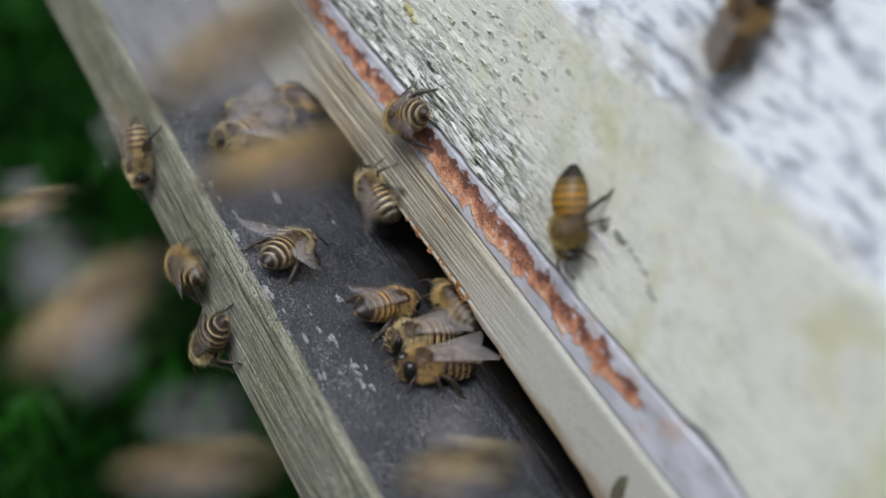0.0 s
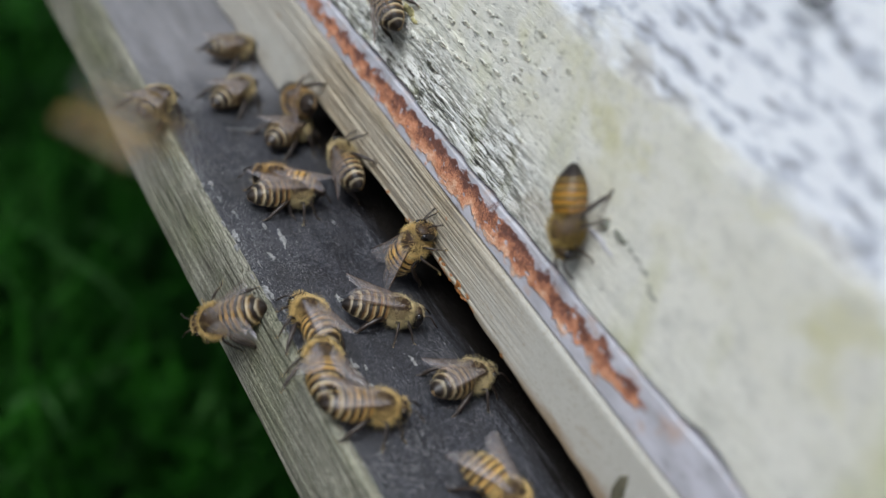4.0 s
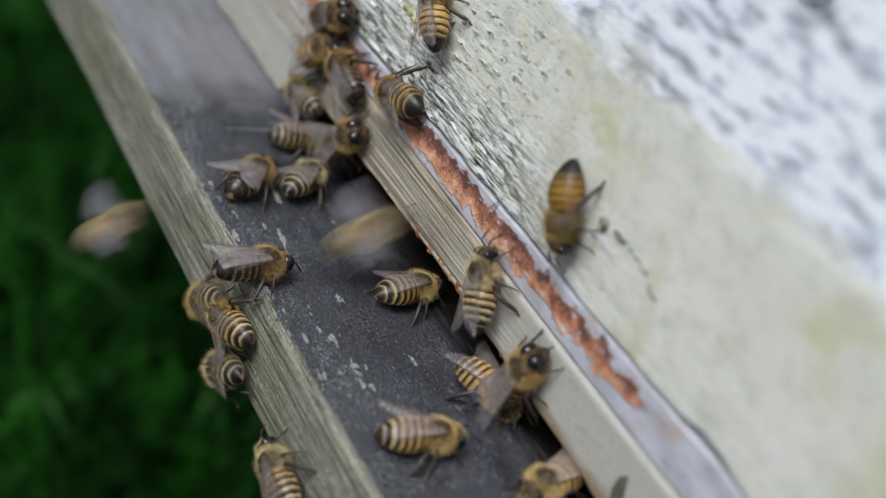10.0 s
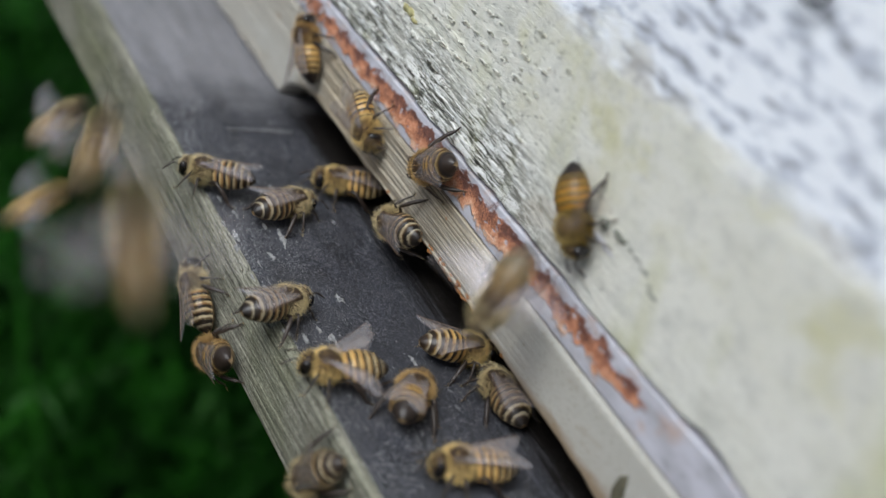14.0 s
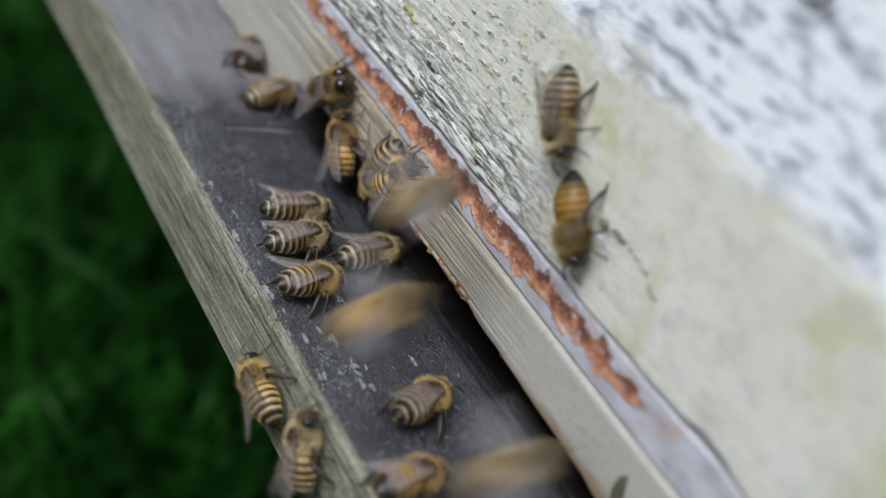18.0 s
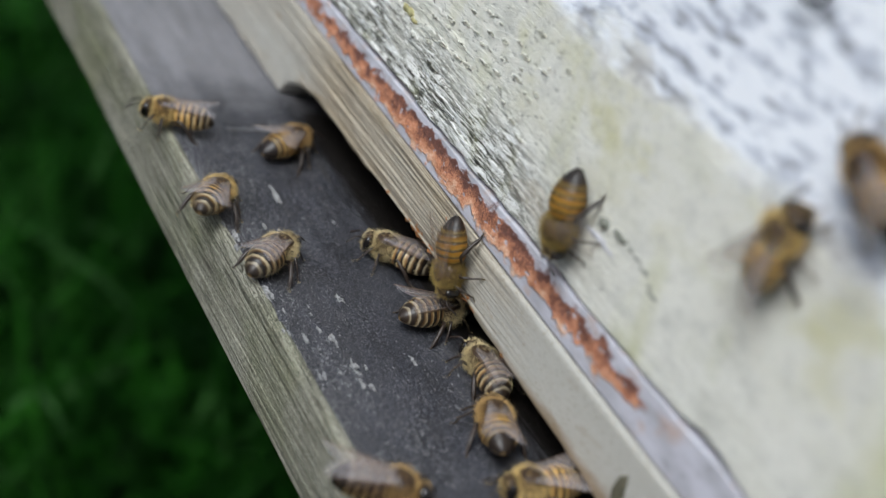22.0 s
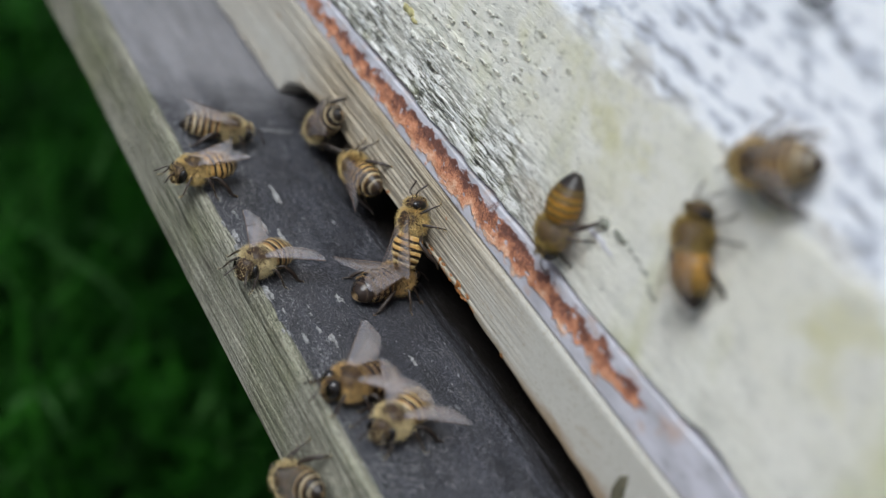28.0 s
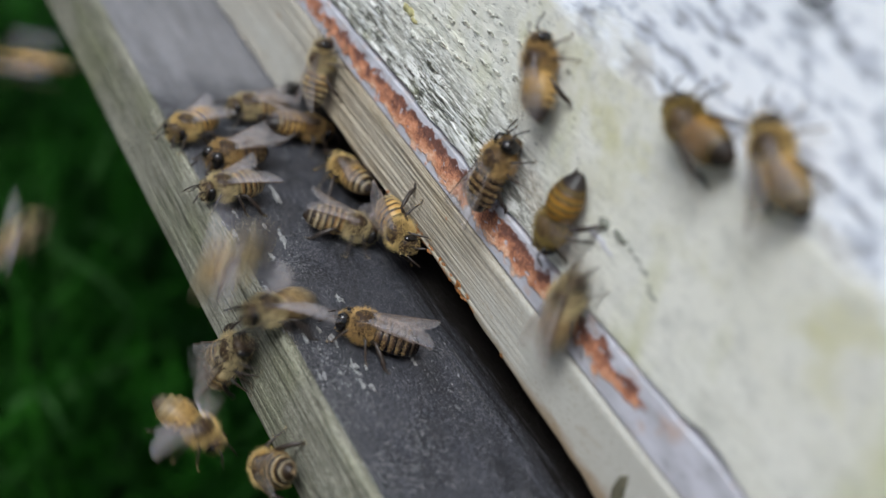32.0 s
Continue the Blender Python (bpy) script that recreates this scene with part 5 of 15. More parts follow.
    walk(bee, [
        at(0,72.4,26.3,-12.3,16,33,-152), at(0.07,55.4,17.5,-24.6,16,33,-152), at(0.13,90.8,98.9,10.1,-11,15,147), at(0.19,126,180,45,-10,-15,98), at(0.35,180,314,82,0,-27,69), at(0.46,153,355,84,13,-20,7),
        at(0.58,125,397,87,12,-6,-50), at(0.69,98,438,89,0,2,-106), at(0.85,33,221,47,-32,-8,-71), at(0.94,-14.8,56,-5.3,-63,4,-36), nose(1,-20.7,-10.3,40), at(1.06,-10.7,55.9,2.7,-39,21,44),
        at(1.19,80,253,130,-12,-17,62), at(1.35,181,457,250,0,-38,65), at(1.46,139,414,248,24,-20,6), at(1.58,97,371,246,23,8,-40), at(1.69,56,327,245,0,25,-93), at(1.85,45,159,130,4,-3,-85),
        at(1.93,31,12.9,-6.1,-17,-69,-50), at(2,36.3,6.8,14.8,-17,-69,-50), at(2.07,41.5,0.6,35.6,-17,-69,-50), at(2.13,42.5,86,83.5,-25,-55,17), at(2.19,43,171,131,-10,-45,65), at(2.35,51,316,228,0,-43,87),
        at(2.46,68,329,172,-22,-30,156), at(2.58,85,343,116,-19,-9,-150), at(2.69,102,356,60,0,2,-96), at(2.85,84,183,30,0,-14,-98), at(2.93,72.4,36,-26.4,5,-49,-107), at(3,69.9,27.8,-16.4,5,-49,-107),
        at(3.07,67.4,19.6,-6.4,5,-49,-107), at(3.13,63.7,110,28.9,12,-42,-176), at(3.19,60,200,64,6,-34,123), at(3.35,50,353,125,0,-33,94), at(3.86,97,350,104,-12,-24,150), at(4.37,144,347,83,-11,-11,-160),
        at(4.88,192,344,63,0,-2,-110), at(5.2,127,174,44,2,-17,-108), at(5.43,77.5,34.2,-9.4,4,-51,-104), at(5.5,74.2,21.4,6.9,4,-51,-104), at(5.57,71,8.6,23.1,4,-51,-104), at(5.63,110.6,103.5,44.8,-12,-42,-27),
        at(5.69,150,198,67,-7,-29,36), at(5.85,226,355,106,0,-26,66), at(6.3,153,355,117,13,-15,12), at(6.74,79,355,129,13,1,-37), at(7.19,5,355,140,0,12,-87), at(7.35,15,190,78,0,-10,-86),
        at(7.43,20.2,51,-13.3,-4,-61,-80), at(7.5,22.2,40.3,6.1,-4,-61,-80), at(7.57,24.1,29.6,25.4,-4,-61,-80), at(7.63,46,109.6,36.1,-22,-44,-6), at(7.69,68,190,47,-10,-26,47), at(7.85,113,319,68,0,-22,72),
        at(8.13,152,345,95,-11,-15,128), at(8.41,191,370,123,-10,-2,-180), at(8.69,229,396,150,0,6,-127), at(8.85,77,202,84,3,10,-174), at(8.89,12.9,107.8,49.1,2,15,130), at(8.93,-51.6,13.5,13.8,-4,17,73),
        at(9,-47,28.8,9,-4,17,73), at(9.07,-42.3,44.2,4.1,-4,17,73), at(9.19,68,187,139,-3,-30,58), at(9.35,182,325,250,0,-41,52), at(9.8,133,335,183,15,-30,-5), at(10.24,85,344,117,13,-13,-52),
        at(10.69,36,353,51,0,-3,-99), at(10.85,9,183,35,-33,-8,-64), at(10.94,-11.2,51.7,2.6,-64,7,-31), nose(11,-13.7,0,45), nose(11.25,-19.8,-1.2,-1), nose(11.5,-25.9,-2.4,-46),
        nose(12,-18.2,-13,19), nose(12.5,-34.4,-1.6,-10), nose(12.75,-31.3,-2.9,-54), nose(13,-28.2,-4.2,-97), nose(13.5,-29,-1,-28), nose(13.75,-28.8,-2.7,15),
        nose(14,-28.6,-4.4,58), at(14.06,-18.5,53.3,-1.5,-33,37,49), at(14.19,73,226,35,-9,0,61), at(14.35,174,404,54,0,-19,62), at(15.46,167,408,62,8,-14,1), at(16.58,160,412,70,8,-5,-57),
        at(17.69,152,416,78,0,0,-114), at(17.85,55,211,44,-3,-28,-102), at(17.94,-15.2,54.9,-1.5,-17,-53,-82), nose(18,-24,-5.7,-66), nose(18.25,-24.2,-2.9,-4), nose(18.5,-24.5,0,58),
        at(18.56,-18.1,50.6,9.3,-30,30,55), at(18.69,39,199,103,-9,-14,68), at(18.85,102,350,186,0,-37,69), at(19.96,134,356,153,-16,-28,135), at(21.08,167,363,120,-15,-12,-168), at(22.19,199,369,86,0,-4,-113),
        at(22.35,114,174,69,-13,-29,-92), at(22.44,52.4,25.4,35.5,-41,-45,-57), wall(22.5,44.7,32.8,-38), wall(23,45.4,32.1,-55), wall(23.25,41.3,33.7,-16), wall(23.5,37.1,35.3,23),
        at(23.56,40.6,26.7,43.5,-44,18,44), at(23.69,72,217,128,-12,-12,72), at(23.85,106,414,200,0,-31,81), at(25.8,140,401,184,-18,-20,142), at(27.74,174,387,168,-16,0,-165), at(29.69,208,374,151,0,10,-110),
        at(29.85,140,193,83,1,-2,-109), at(29.93,90.4,51.3,-6.2,4,-30,-107), at(30,84.3,30.7,6.2,4,-30,-107), at(30.07,78.1,10.1,18.7,4,-30,-107), at(30.11,94.7,83,56.4,-1,-30,-152), at(30.15,111,156,94,-4,-34,162),
        at(30.19,128,229,132,-3,-38,115), at(30.35,172,407,237,0,-40,77), at(30.8,191,414,231,-26,-23,141), at(31.24,210,422,226,-24,5,-169), at(31.69,229,430,220,0,21,-113), at(31.85,141,225,91,2,0,-110),
        at(31.93,72.5,56.9,-51.3,5,-49,-106), at(32,68.7,43.7,-35.5,5,-49,-106),
    ])
    beat(bee, 4, [(0,1), (0.94,1), (1,0), (1.06,1), (10.94,1), (11,0), (14,0), (14.06,1), (17.94,1), (18,0), (18.5,0), (18.56,1), (22.44,1), (22.5,0), (23.5,0), (23.56,1), (32,1)])
    bee = copy_thing(KINDS[0], pose(0, 0, 0))
    walk(bee, [
        at(0,-51.7,61.4,55.5,5,-29,-110), at(0.07,-56.3,48.3,63.1,5,-29,-110), at(0.13,33.9,122.6,45.7,-4,-26,-37), at(0.19,82,230,53,-3,-18,31), at(0.35,171,405,58,0,-15,64), at(0.46,139,415,60,4,-12,12),
        at(0.58,107,425,62,4,-6,-39), at(0.69,74,435,63,0,-3,-90), at(0.85,75,213,40,-1,-2,-41), at(0.94,76.5,37.5,10.2,-1,-1,8), board(1,76.6,16.6,73), board(1.25,79,13.2,15),
        board(1.5,81.4,9.8,-44), board(2,87.3,12.7,-50), board(2.5,93.3,15.7,-54), board(3,79.5,20.9,-52), at(3.06,76.8,38.5,11.6,10,-10,6), at(3.19,52,207,66,7,-24,66),
        at(3.35,25,373,113,0,-28,99), at(4.13,43,395,135,-17,-17,160), at(4.91,61,416,157,-16,1,-146), at(5.69,80,438,179,0,12,-90), at(5.85,80,212,93,5,9,-36), at(5.94,80.7,33.3,16,5,4,16),
        board(6,80.7,12,86), board(6.5,89.3,7.3,131), at(6.56,92.9,27.2,8.9,-2,-8,111), at(6.69,125,216,39,-1,-15,90), at(6.85,161,405,57,0,-19,80), at(7.13,182,410,59,-6,-15,138),
        at(7.41,202,414,62,-6,-8,-165), at(7.69,223,418,64,0,-5,-109), at(7.85,144,196,47,-31,-17,-73), at(7.94,87,27.9,14.6,-63,-8,-36), wall(8,79.9,12,27), at(8.06,85.3,23.4,16.9,-44,21,41),
        at(8.19,134,184,71,-12,-8,66), at(8.35,189,349,110,0,-25,73), at(8.8,190,378,93,-10,-19,133), at(9.24,191,407,76,-9,-9,-170), at(9.69,193,436,59,0,-3,-114), at(9.85,95,220,34,-32,-15,-76),
        at(9.94,23.3,55.9,-4.4,-65,-3,-38), nose(10,14.4,-7.7,35), at(10.06,16.5,50.6,-4.8,-40,28,47), at(10.19,36,200,32,-10,-2,75), at(10.35,57,351,52,0,-21,82), at(10.8,95,360,109,-16,-10,139),
        at(11.24,133,369,167,-16,9,-168), at(11.69,172,378,224,0,21,-111), at(11.85,96,194,110,5,-12,-107), at(11.94,41.5,53,5.7,7,-46,-103), nose(12,34.7,-5.9,-90), nose(12.5,30.5,-12.2,-137),
        at(12.56,40.6,51.6,-6.5,46,-80,-78), at(12.62,86,130,24,-15,-66,10), at(12.69,132,209,54,-12,-45,37), at(12.85,233,370,101,0,-26,59), at(13.86,220,362,112,-15,-17,122), at(14.87,207,355,123,-14,-1,178),
        at(15.88,194,347,135,0,7,-124), at(16.2,81,189,80,3,-5,-120), at(16.43,-7.5,55.8,5.9,5,-33,-110), at(16.5,-11.6,44.6,13.6,5,-33,-110), at(16.57,-15.7,33.5,21.2,5,-33,-110), at(16.61,-2.7,92.6,44.5,4,-31,-156),
        at(16.65,10,152,68,2,-31,158), at(16.69,23,211,91,1,-31,112), at(16.85,58,357,149,0,-33,77), at(17.46,121,351,176,-18,-18,133), at(18.08,183,345,204,-17,3,180), at(18.69,246,339,231,0,17,-130),
        at(18.85,98,169,121,13,-9,-104), at(18.89,32.4,92.8,53.7,13,-42,-75), at(18.93,-33.1,16.8,-13.9,-29,-66,-10), at(19,-23,15,9.5,-29,-66,-10), at(19.07,-12.8,13.1,32.9,-29,-66,-10), at(19.13,0.5,116.4,38.7,-28,-43,31),
        at(19.19,14,220,45,-11,-24,63), at(19.35,51,405,60,0,-18,79), at(20.46,65,412,82,-7,-13,138), at(21.58,80,420,105,-7,-5,-166), at(22.69,94,427,128,0,0,-110), at(22.85,15,220,94,1,-12,-111),
        at(22.93,-41.2,53.2,28.5,6,-39,-115), at(23,-49.2,35.7,43.9,6,-39,-115), at(23.07,-57.2,18.2,59.4,6,-39,-115), at(23.13,14,138,79,-5,-35,-40), at(23.19,85,258,99,-5,-24,26), at(23.35,219,459,133,0,-21,58),
        at(25.3,149,433,111,7,-15,5), at(27.24,78,407,88,7,-6,-45), at(29.19,8,380,66,0,0,-95), at(29.35,-7,195,38,27,-12,-121), at(29.44,-18.5,53.1,-2.5,58,-10,-150), nose(29.5,-19.9,-6.1,167),
        nose(30,-12.9,-12.7,-159), nose(30.5,-21.5,-10.1,-154), nose(31,-12.4,-13,-147), nose(31.17,-16,-11.9,166), nose(31.33,-19.7,-10.7,118), nose(31.5,-23.3,-9.6,71),
        nose(32,-18.7,-13,36),
    ])
    beat(bee, 5, [(0,1), (0.94,1), (1,0), (3,0), (3.06,1), (5.94,1), (6,0), (6.5,0), (6.56,1), (7.94,1), (8,0), (8.06,1), (9.94,1), (10,0), (10.06,1), (11.94,1), (12,0), (12.5,0), (12.56,1), (29.44,1), (29.5,0), (30,0.5), (30.5,0), (32,0)])
    bee = copy_thing(KINDS[1], pose(0, 0, 0))
    walk(bee, [
        at(0,71.4,42.2,-30.4,2,-39,-98), at(0.07,69.1,25.9,-17.1,2,-39,-98), at(0.13,64.5,107.4,24.6,0,-39,-164), at(0.19,60,189,66,0,-40,129), at(0.35,48,315,143,0,-41,95), at(0.46,102,348,141,-19,-27,156),
        at(0.58,155,381,139,-17,-6,-155), at(0.69,209,414,137,0,6,-105), at(0.85,146,193,73,-1,4,-134), at(0.94,100.1,18.9,13.8,-1,2,-162), board(1,94.4,-1.9,160), at(1.06,98.4,14.1,16.9,-8,-16,129),
        at(1.19,135,168,119,-6,-34,96), at(1.35,175,317,218,0,-42,76), at(1.52,-46,191,249,17,-1,31), at(1.69,-267.9,65.6,280,0,39,-14), at(1.85,-147.3,43.6,152.9,4,27,10), at(1.93,-57.7,-4.1,27.6,-7,2,59),
        at(2,-48.5,11.2,27.2,-7,2,59), at(2.07,-39.3,26.4,26.7,-7,2,59), at(2.13,-107.3,43.6,82.6,7,-15,98), at(2.19,-175.2,60.8,138.6,7,-36,138), at(2.35,-301.9,90.4,230,0,-45,163), at(2.52,-29,214,191,-11,-16,-156),
        at(2.69,243,337,152,0,13,-121), at(2.85,141,175,73,-29,-3,-84), at(2.94,67.7,50.9,-4.8,-62,3,-44), nose(3,58.5,-13,38), at(3.06,65,52.7,-0.9,-39,20,47), at(3.19,123,221,118,-11,-19,67),
        at(3.35,188,393,229,0,-41,70), at(4.13,134,371,174,20,-27,8), at(4.91,80,348,118,18,-6,-43), at(5.69,26,325,63,0,6,-94), at(5.85,12,160,20,0,-14,-94), at(5.93,1.4,18.7,-50,1,-60,-92),
        at(6,1.1,10.9,-36.5,1,-60,-92), at(6.07,0.8,3.1,-22.9,1,-60,-92), at(6.13,38,100.8,31.1,-13,-52,-18), at(6.19,75,199,85,-7,-42,41), at(6.35,149,366,187,0,-39,67), at(6.8,160,378,182,-23,-25,134),
        at(7.24,170,390,177,-21,-1,-172), at(7.69,180,402,172,0,10,-116), at(7.85,82,208,95,11,-12,-90), at(7.89,38.5,120.7,44.9,8,-42,-58), at(7.93,-5.3,33.8,-4.9,-28,-61,3), at(8,2.2,34.1,9.1,-28,-61,3),
        at(8.07,9.8,34.5,23,-28,-61,3), at(8.13,6,137,57,-24,-45,42), at(8.19,1,239,91,-9,-33,74), at(8.35,0,424,153,0,-30,90), at(8.96,5,399,175,23,-16,26), at(9.58,10,374,196,22,9,-28),
        at(10.19,15,349,218,0,22,-89), at(10.35,19,176,114,-1,6,-94), at(10.43,25.8,31,-0.4,5,-31,-108), at(10.5,21.9,19,7.2,5,-31,-108), at(10.57,17.9,7,14.8,5,-31,-108), at(10.61,29.8,65.3,35,4,-30,-155),
        at(10.65,41.6,123.7,55.3,2,-29,159), at(10.69,53,182,76,1,-29,113), at(10.85,85,325,124,0,-30,78), at(11.52,-102,209,184,12,-3,29), at(12.19,-288.1,93.9,244.2,0,24,-19), at(12.35,-134.6,50.3,144.6,-11,47,8),
        at(12.44,-23,11.7,51.5,1,71,51), wall(12.5,-9,41.3,117), wall(13,-14,33.7,125), wall(13.5,-15.9,32.7,128), at(13.56,-29,9.4,46.2,47,13,151), at(13.69,-146.4,44.1,178.2,21,-32,152),
        at(13.85,-276.9,68.3,303.7,0,-52,165), at(15.52,-28,259,181,-9,-29,-152), at(17.19,221,449,59,0,-7,-118), at(17.35,92,215,52,6,-25,-98), at(17.43,-22.5,12.1,7,-22,-62,-23), at(17.5,-14.1,8.5,24.1,-22,-62,-23),
        at(17.57,-5.8,4.9,41.2,-22,-62,-23), at(17.63,30.4,116.7,79.7,-22,-46,19), at(17.69,67,228,118,-9,-34,52), at(17.85,147,428,192,0,-30,69), at(18.63,154,413,208,-21,-17,131), at(19.41,160,398,223,-20,6,-175),
        at(20.19,166,383,239,0,19,-117), at(20.35,63,193,124,2,11,-120), at(20.43,-4.5,45,5.4,8,-5,-127), at(20.5,-20.8,23.3,7.9,8,-5,-127), at(20.57,-37.2,1.6,10.4,8,-5,-127), at(20.61,6.5,76.2,49.2,-4,-7,-171),
        at(20.65,50,151,88,-11,-17,145), at(20.69,94,225,127,-9,-30,98), at(20.85,208,408,226,0,-35,59), at(21.96,150,422,226,18,-19,8), at(23.08,91,437,227,17,3,-35), at(24.19,32,452,227,0,18,-82),
        at(24.35,65,235,113,-1,0,-85), at(24.43,94,62.8,-20.2,1,-43,-95), at(24.5,92.2,43,-1.7,1,-43,-95), at(24.57,90.4,23.1,16.9,1,-43,-95), at(24.63,83.6,112.2,47.4,6,-39,-166), at(24.69,77,201,78,3,-35,128),
        at(24.85,61,340,138,0,-34,96), at(26.8,73,353,120,-17,-23,158), at(28.74,85,367,102,-16,-5,-149), at(30.69,97,380,84,0,5,-95), at(30.85,78,192,37,1,-10,-93), at(30.93,62.3,39.6,-39.5,-1,-47,-88),
        at(31,62.8,23.8,-22.7,-1,-47,-88), at(31.07,63.4,8,-5.9,-1,-47,-88), at(31.11,64.8,79,34.5,-3,-46,-39), at(31.15,66,150,75,-3,-44,8), at(31.19,67,221,115,-2,-43,54), at(31.35,72,398,233,0,-43,89),
        at(32,72,398,233,0,-43,89),
    ])
    beat(bee, 6, [(0,1), (0.94,1), (1,0), (1.06,1), (2.94,1), (3,0), (3.06,1), (12.44,1), (12.5,0), (13.5,0), (13.56,1), (32,1)])
    bee = copy_thing(KINDS[1], pose(0, 0, 0))
    walk(bee, [
        at(0,-46.1,22,9.3,7,-41,-115), at(0.07,-53.2,6.5,23.8,7,-41,-115), at(0.11,-27.3,78.3,48.8,10,-37,-164), at(0.15,-1,150,74,8,-33,149), at(0.19,24,222,99,4,-31,103), at(0.35,95,402,168,0,-31,70),
        at(0.46,87,410,189,18,-18,12), at(0.58,79,419,211,17,3,-38), at(0.69,72,427,232,0,16,-91), at(0.85,66,200,124,-26,1,-65), at(0.94,62.4,28.4,25.3,-56,1,-34), wall(1,61.9,14.5,22),
        wall(1.5,64.1,12.2,44), wall(2,63.8,9.8,38), wall(2.5,73.7,8,61), wall(3,79.6,8.4,110), wall(3.5,80.2,8,76), at(3.62,83.6,22.3,18.2,-15,36,72),
        at(3.88,115,173,120,-5,-15,78), at(4.2,149,326,213,0,-40,78), at(5.03,177,322,171,-17,-27,135), at(5.86,206,318,129,-15,-8,-178), at(6.69,234,315,87,0,4,-132), at(6.85,98,170,44,5,-13,-117),
        at(6.93,-16.2,48.3,-27.8,-5,-53,-73), at(7,-12.9,37.4,-12.7,-5,-53,-73), at(7.07,-9.6,26.5,2.4,-5,-53,-73), at(7.13,-1.1,129.3,34.3,-15,-43,-2), at(7.19,7,232,66,-7,-32,56), at(7.35,28,407,125,0,-30,84),
        at(7.63,79,387,127,-17,-18,142), at(7.91,130,368,129,-16,1,-168), at(8.19,181,349,132,0,13,-115), at(8.35,104,190,61,3,-7,-107), at(8.43,39.4,55.5,-33.2,-2,-56,-84), at(8.5,40.4,45.7,-18.8,-2,-56,-84),
        at(8.57,41.4,35.8,-4.4,-2,-56,-84), at(8.61,38.8,99.3,36.7,-8,-53,-32), at(8.65,36,163,78,-9,-49,16), at(8.69,34,226,119,-5,-46,60), at(8.85,27,387,237,0,-45,92), at(9.46,39,395,226,-27,-27,159),
        at(10.08,51,404,215,-24,0,-152), at(10.69,63,412,204,0,15,-99), at(10.85,30,207,108,7,5,-54), at(10.89,11.4,109.5,55.7,4,-9,-3), at(10.93,-6.7,12.3,3.5,-10,-15,51), at(11,2.6,23.9,7.4,-10,-15,51),
        at(11.07,12,35.6,11.3,-10,-15,51), at(11.19,77,234,86,-2,-25,66), at(11.35,150,424,146,0,-28,70), at(11.96,126,428,170,18,-16,10), at(12.58,101,433,195,17,4,-43), at(13.19,76,437,220,0,15,-98),
        at(13.35,44,223,120,1,4,-105), at(13.43,29.2,50.6,7.5,8,-21,-124), at(13.5,17.1,32.5,15.8,8,-21,-124), at(13.57,4.9,14.3,24,8,-21,-124), at(13.63,14.2,120,68.7,-1,-23,179), at(13.69,23,226,113,-3,-31,120),
        at(13.85,30,399,191,0,-35,88), at(15.52,-136,248,228,15,-6,33), at(17.19,-302.7,97.9,265.1,0,23,-18), at(17.35,-139.2,52,162.2,-24,2,-25), at(17.44,-20.2,11.9,66.6,-47,-20,-22), wall(17.5,-5.4,56.2,-43),
        wall(17.67,-8.3,52.7,10), wall(17.83,-11.1,49.1,63), wall(18,-14,45.6,117), at(18.06,-29.2,11,57.5,42,23,147), at(18.19,-165.5,59.6,174.1,18,-24,150), at(18.35,-317,99.1,282.6,0,-45,162),
        at(19.52,-60,222,191,-11,-20,-149), at(20.69,197,345,100,0,4,-107), at(20.85,140,165,57,1,3,-62), at(20.94,98.8,20.8,12,2,2,-17), board(21,93.6,3.8,43), board(21.5,72.7,4.9,21),
        at(21.56,72,25.8,16.3,6,-14,48), at(21.69,65,225,113,4,-29,76), at(21.85,58,424,206,0,-36,92), at(24.13,50,426,167,-17,-26,158), at(26.41,42,427,127,-15,-9,-146), at(28.69,35,429,88,0,0,-90),
        at(28.85,36,212,56,0,-16,-93), at(28.93,38.8,31.1,-5.9,4,-51,-103), at(29,36.4,20.6,7.5,4,-51,-103), at(29.07,34,10.1,21,4,-51,-103), at(29.13,66.1,100.9,73.3,-5,-49,-29), at(29.19,98,192,126,-4,-43,38),
        at(29.35,160,343,224,0,-41,69), at(30.13,180,348,184,-20,-27,133), at(30.91,200,353,145,-18,-6,-175), at(31.69,219,357,106,0,5,-123), at(31.85,101,184,52,14,-19,-125), at(31.94,15.5,51.9,-7.1,34,-42,-135),
        nose(32,4.7,-13,-119),
    ])
    beat(bee, 7, [(0,1), (0.94,1), (1,0), (3.5,0), (3.62,1), (17.44,1), (17.5,0), (18,0), (18.06,1), (20.94,1), (21,0), (21.5,0), (21.56,1), (31.94,1), (32,0)])
    bee = copy_thing(KINDS[1], pose(0, 0, 0))
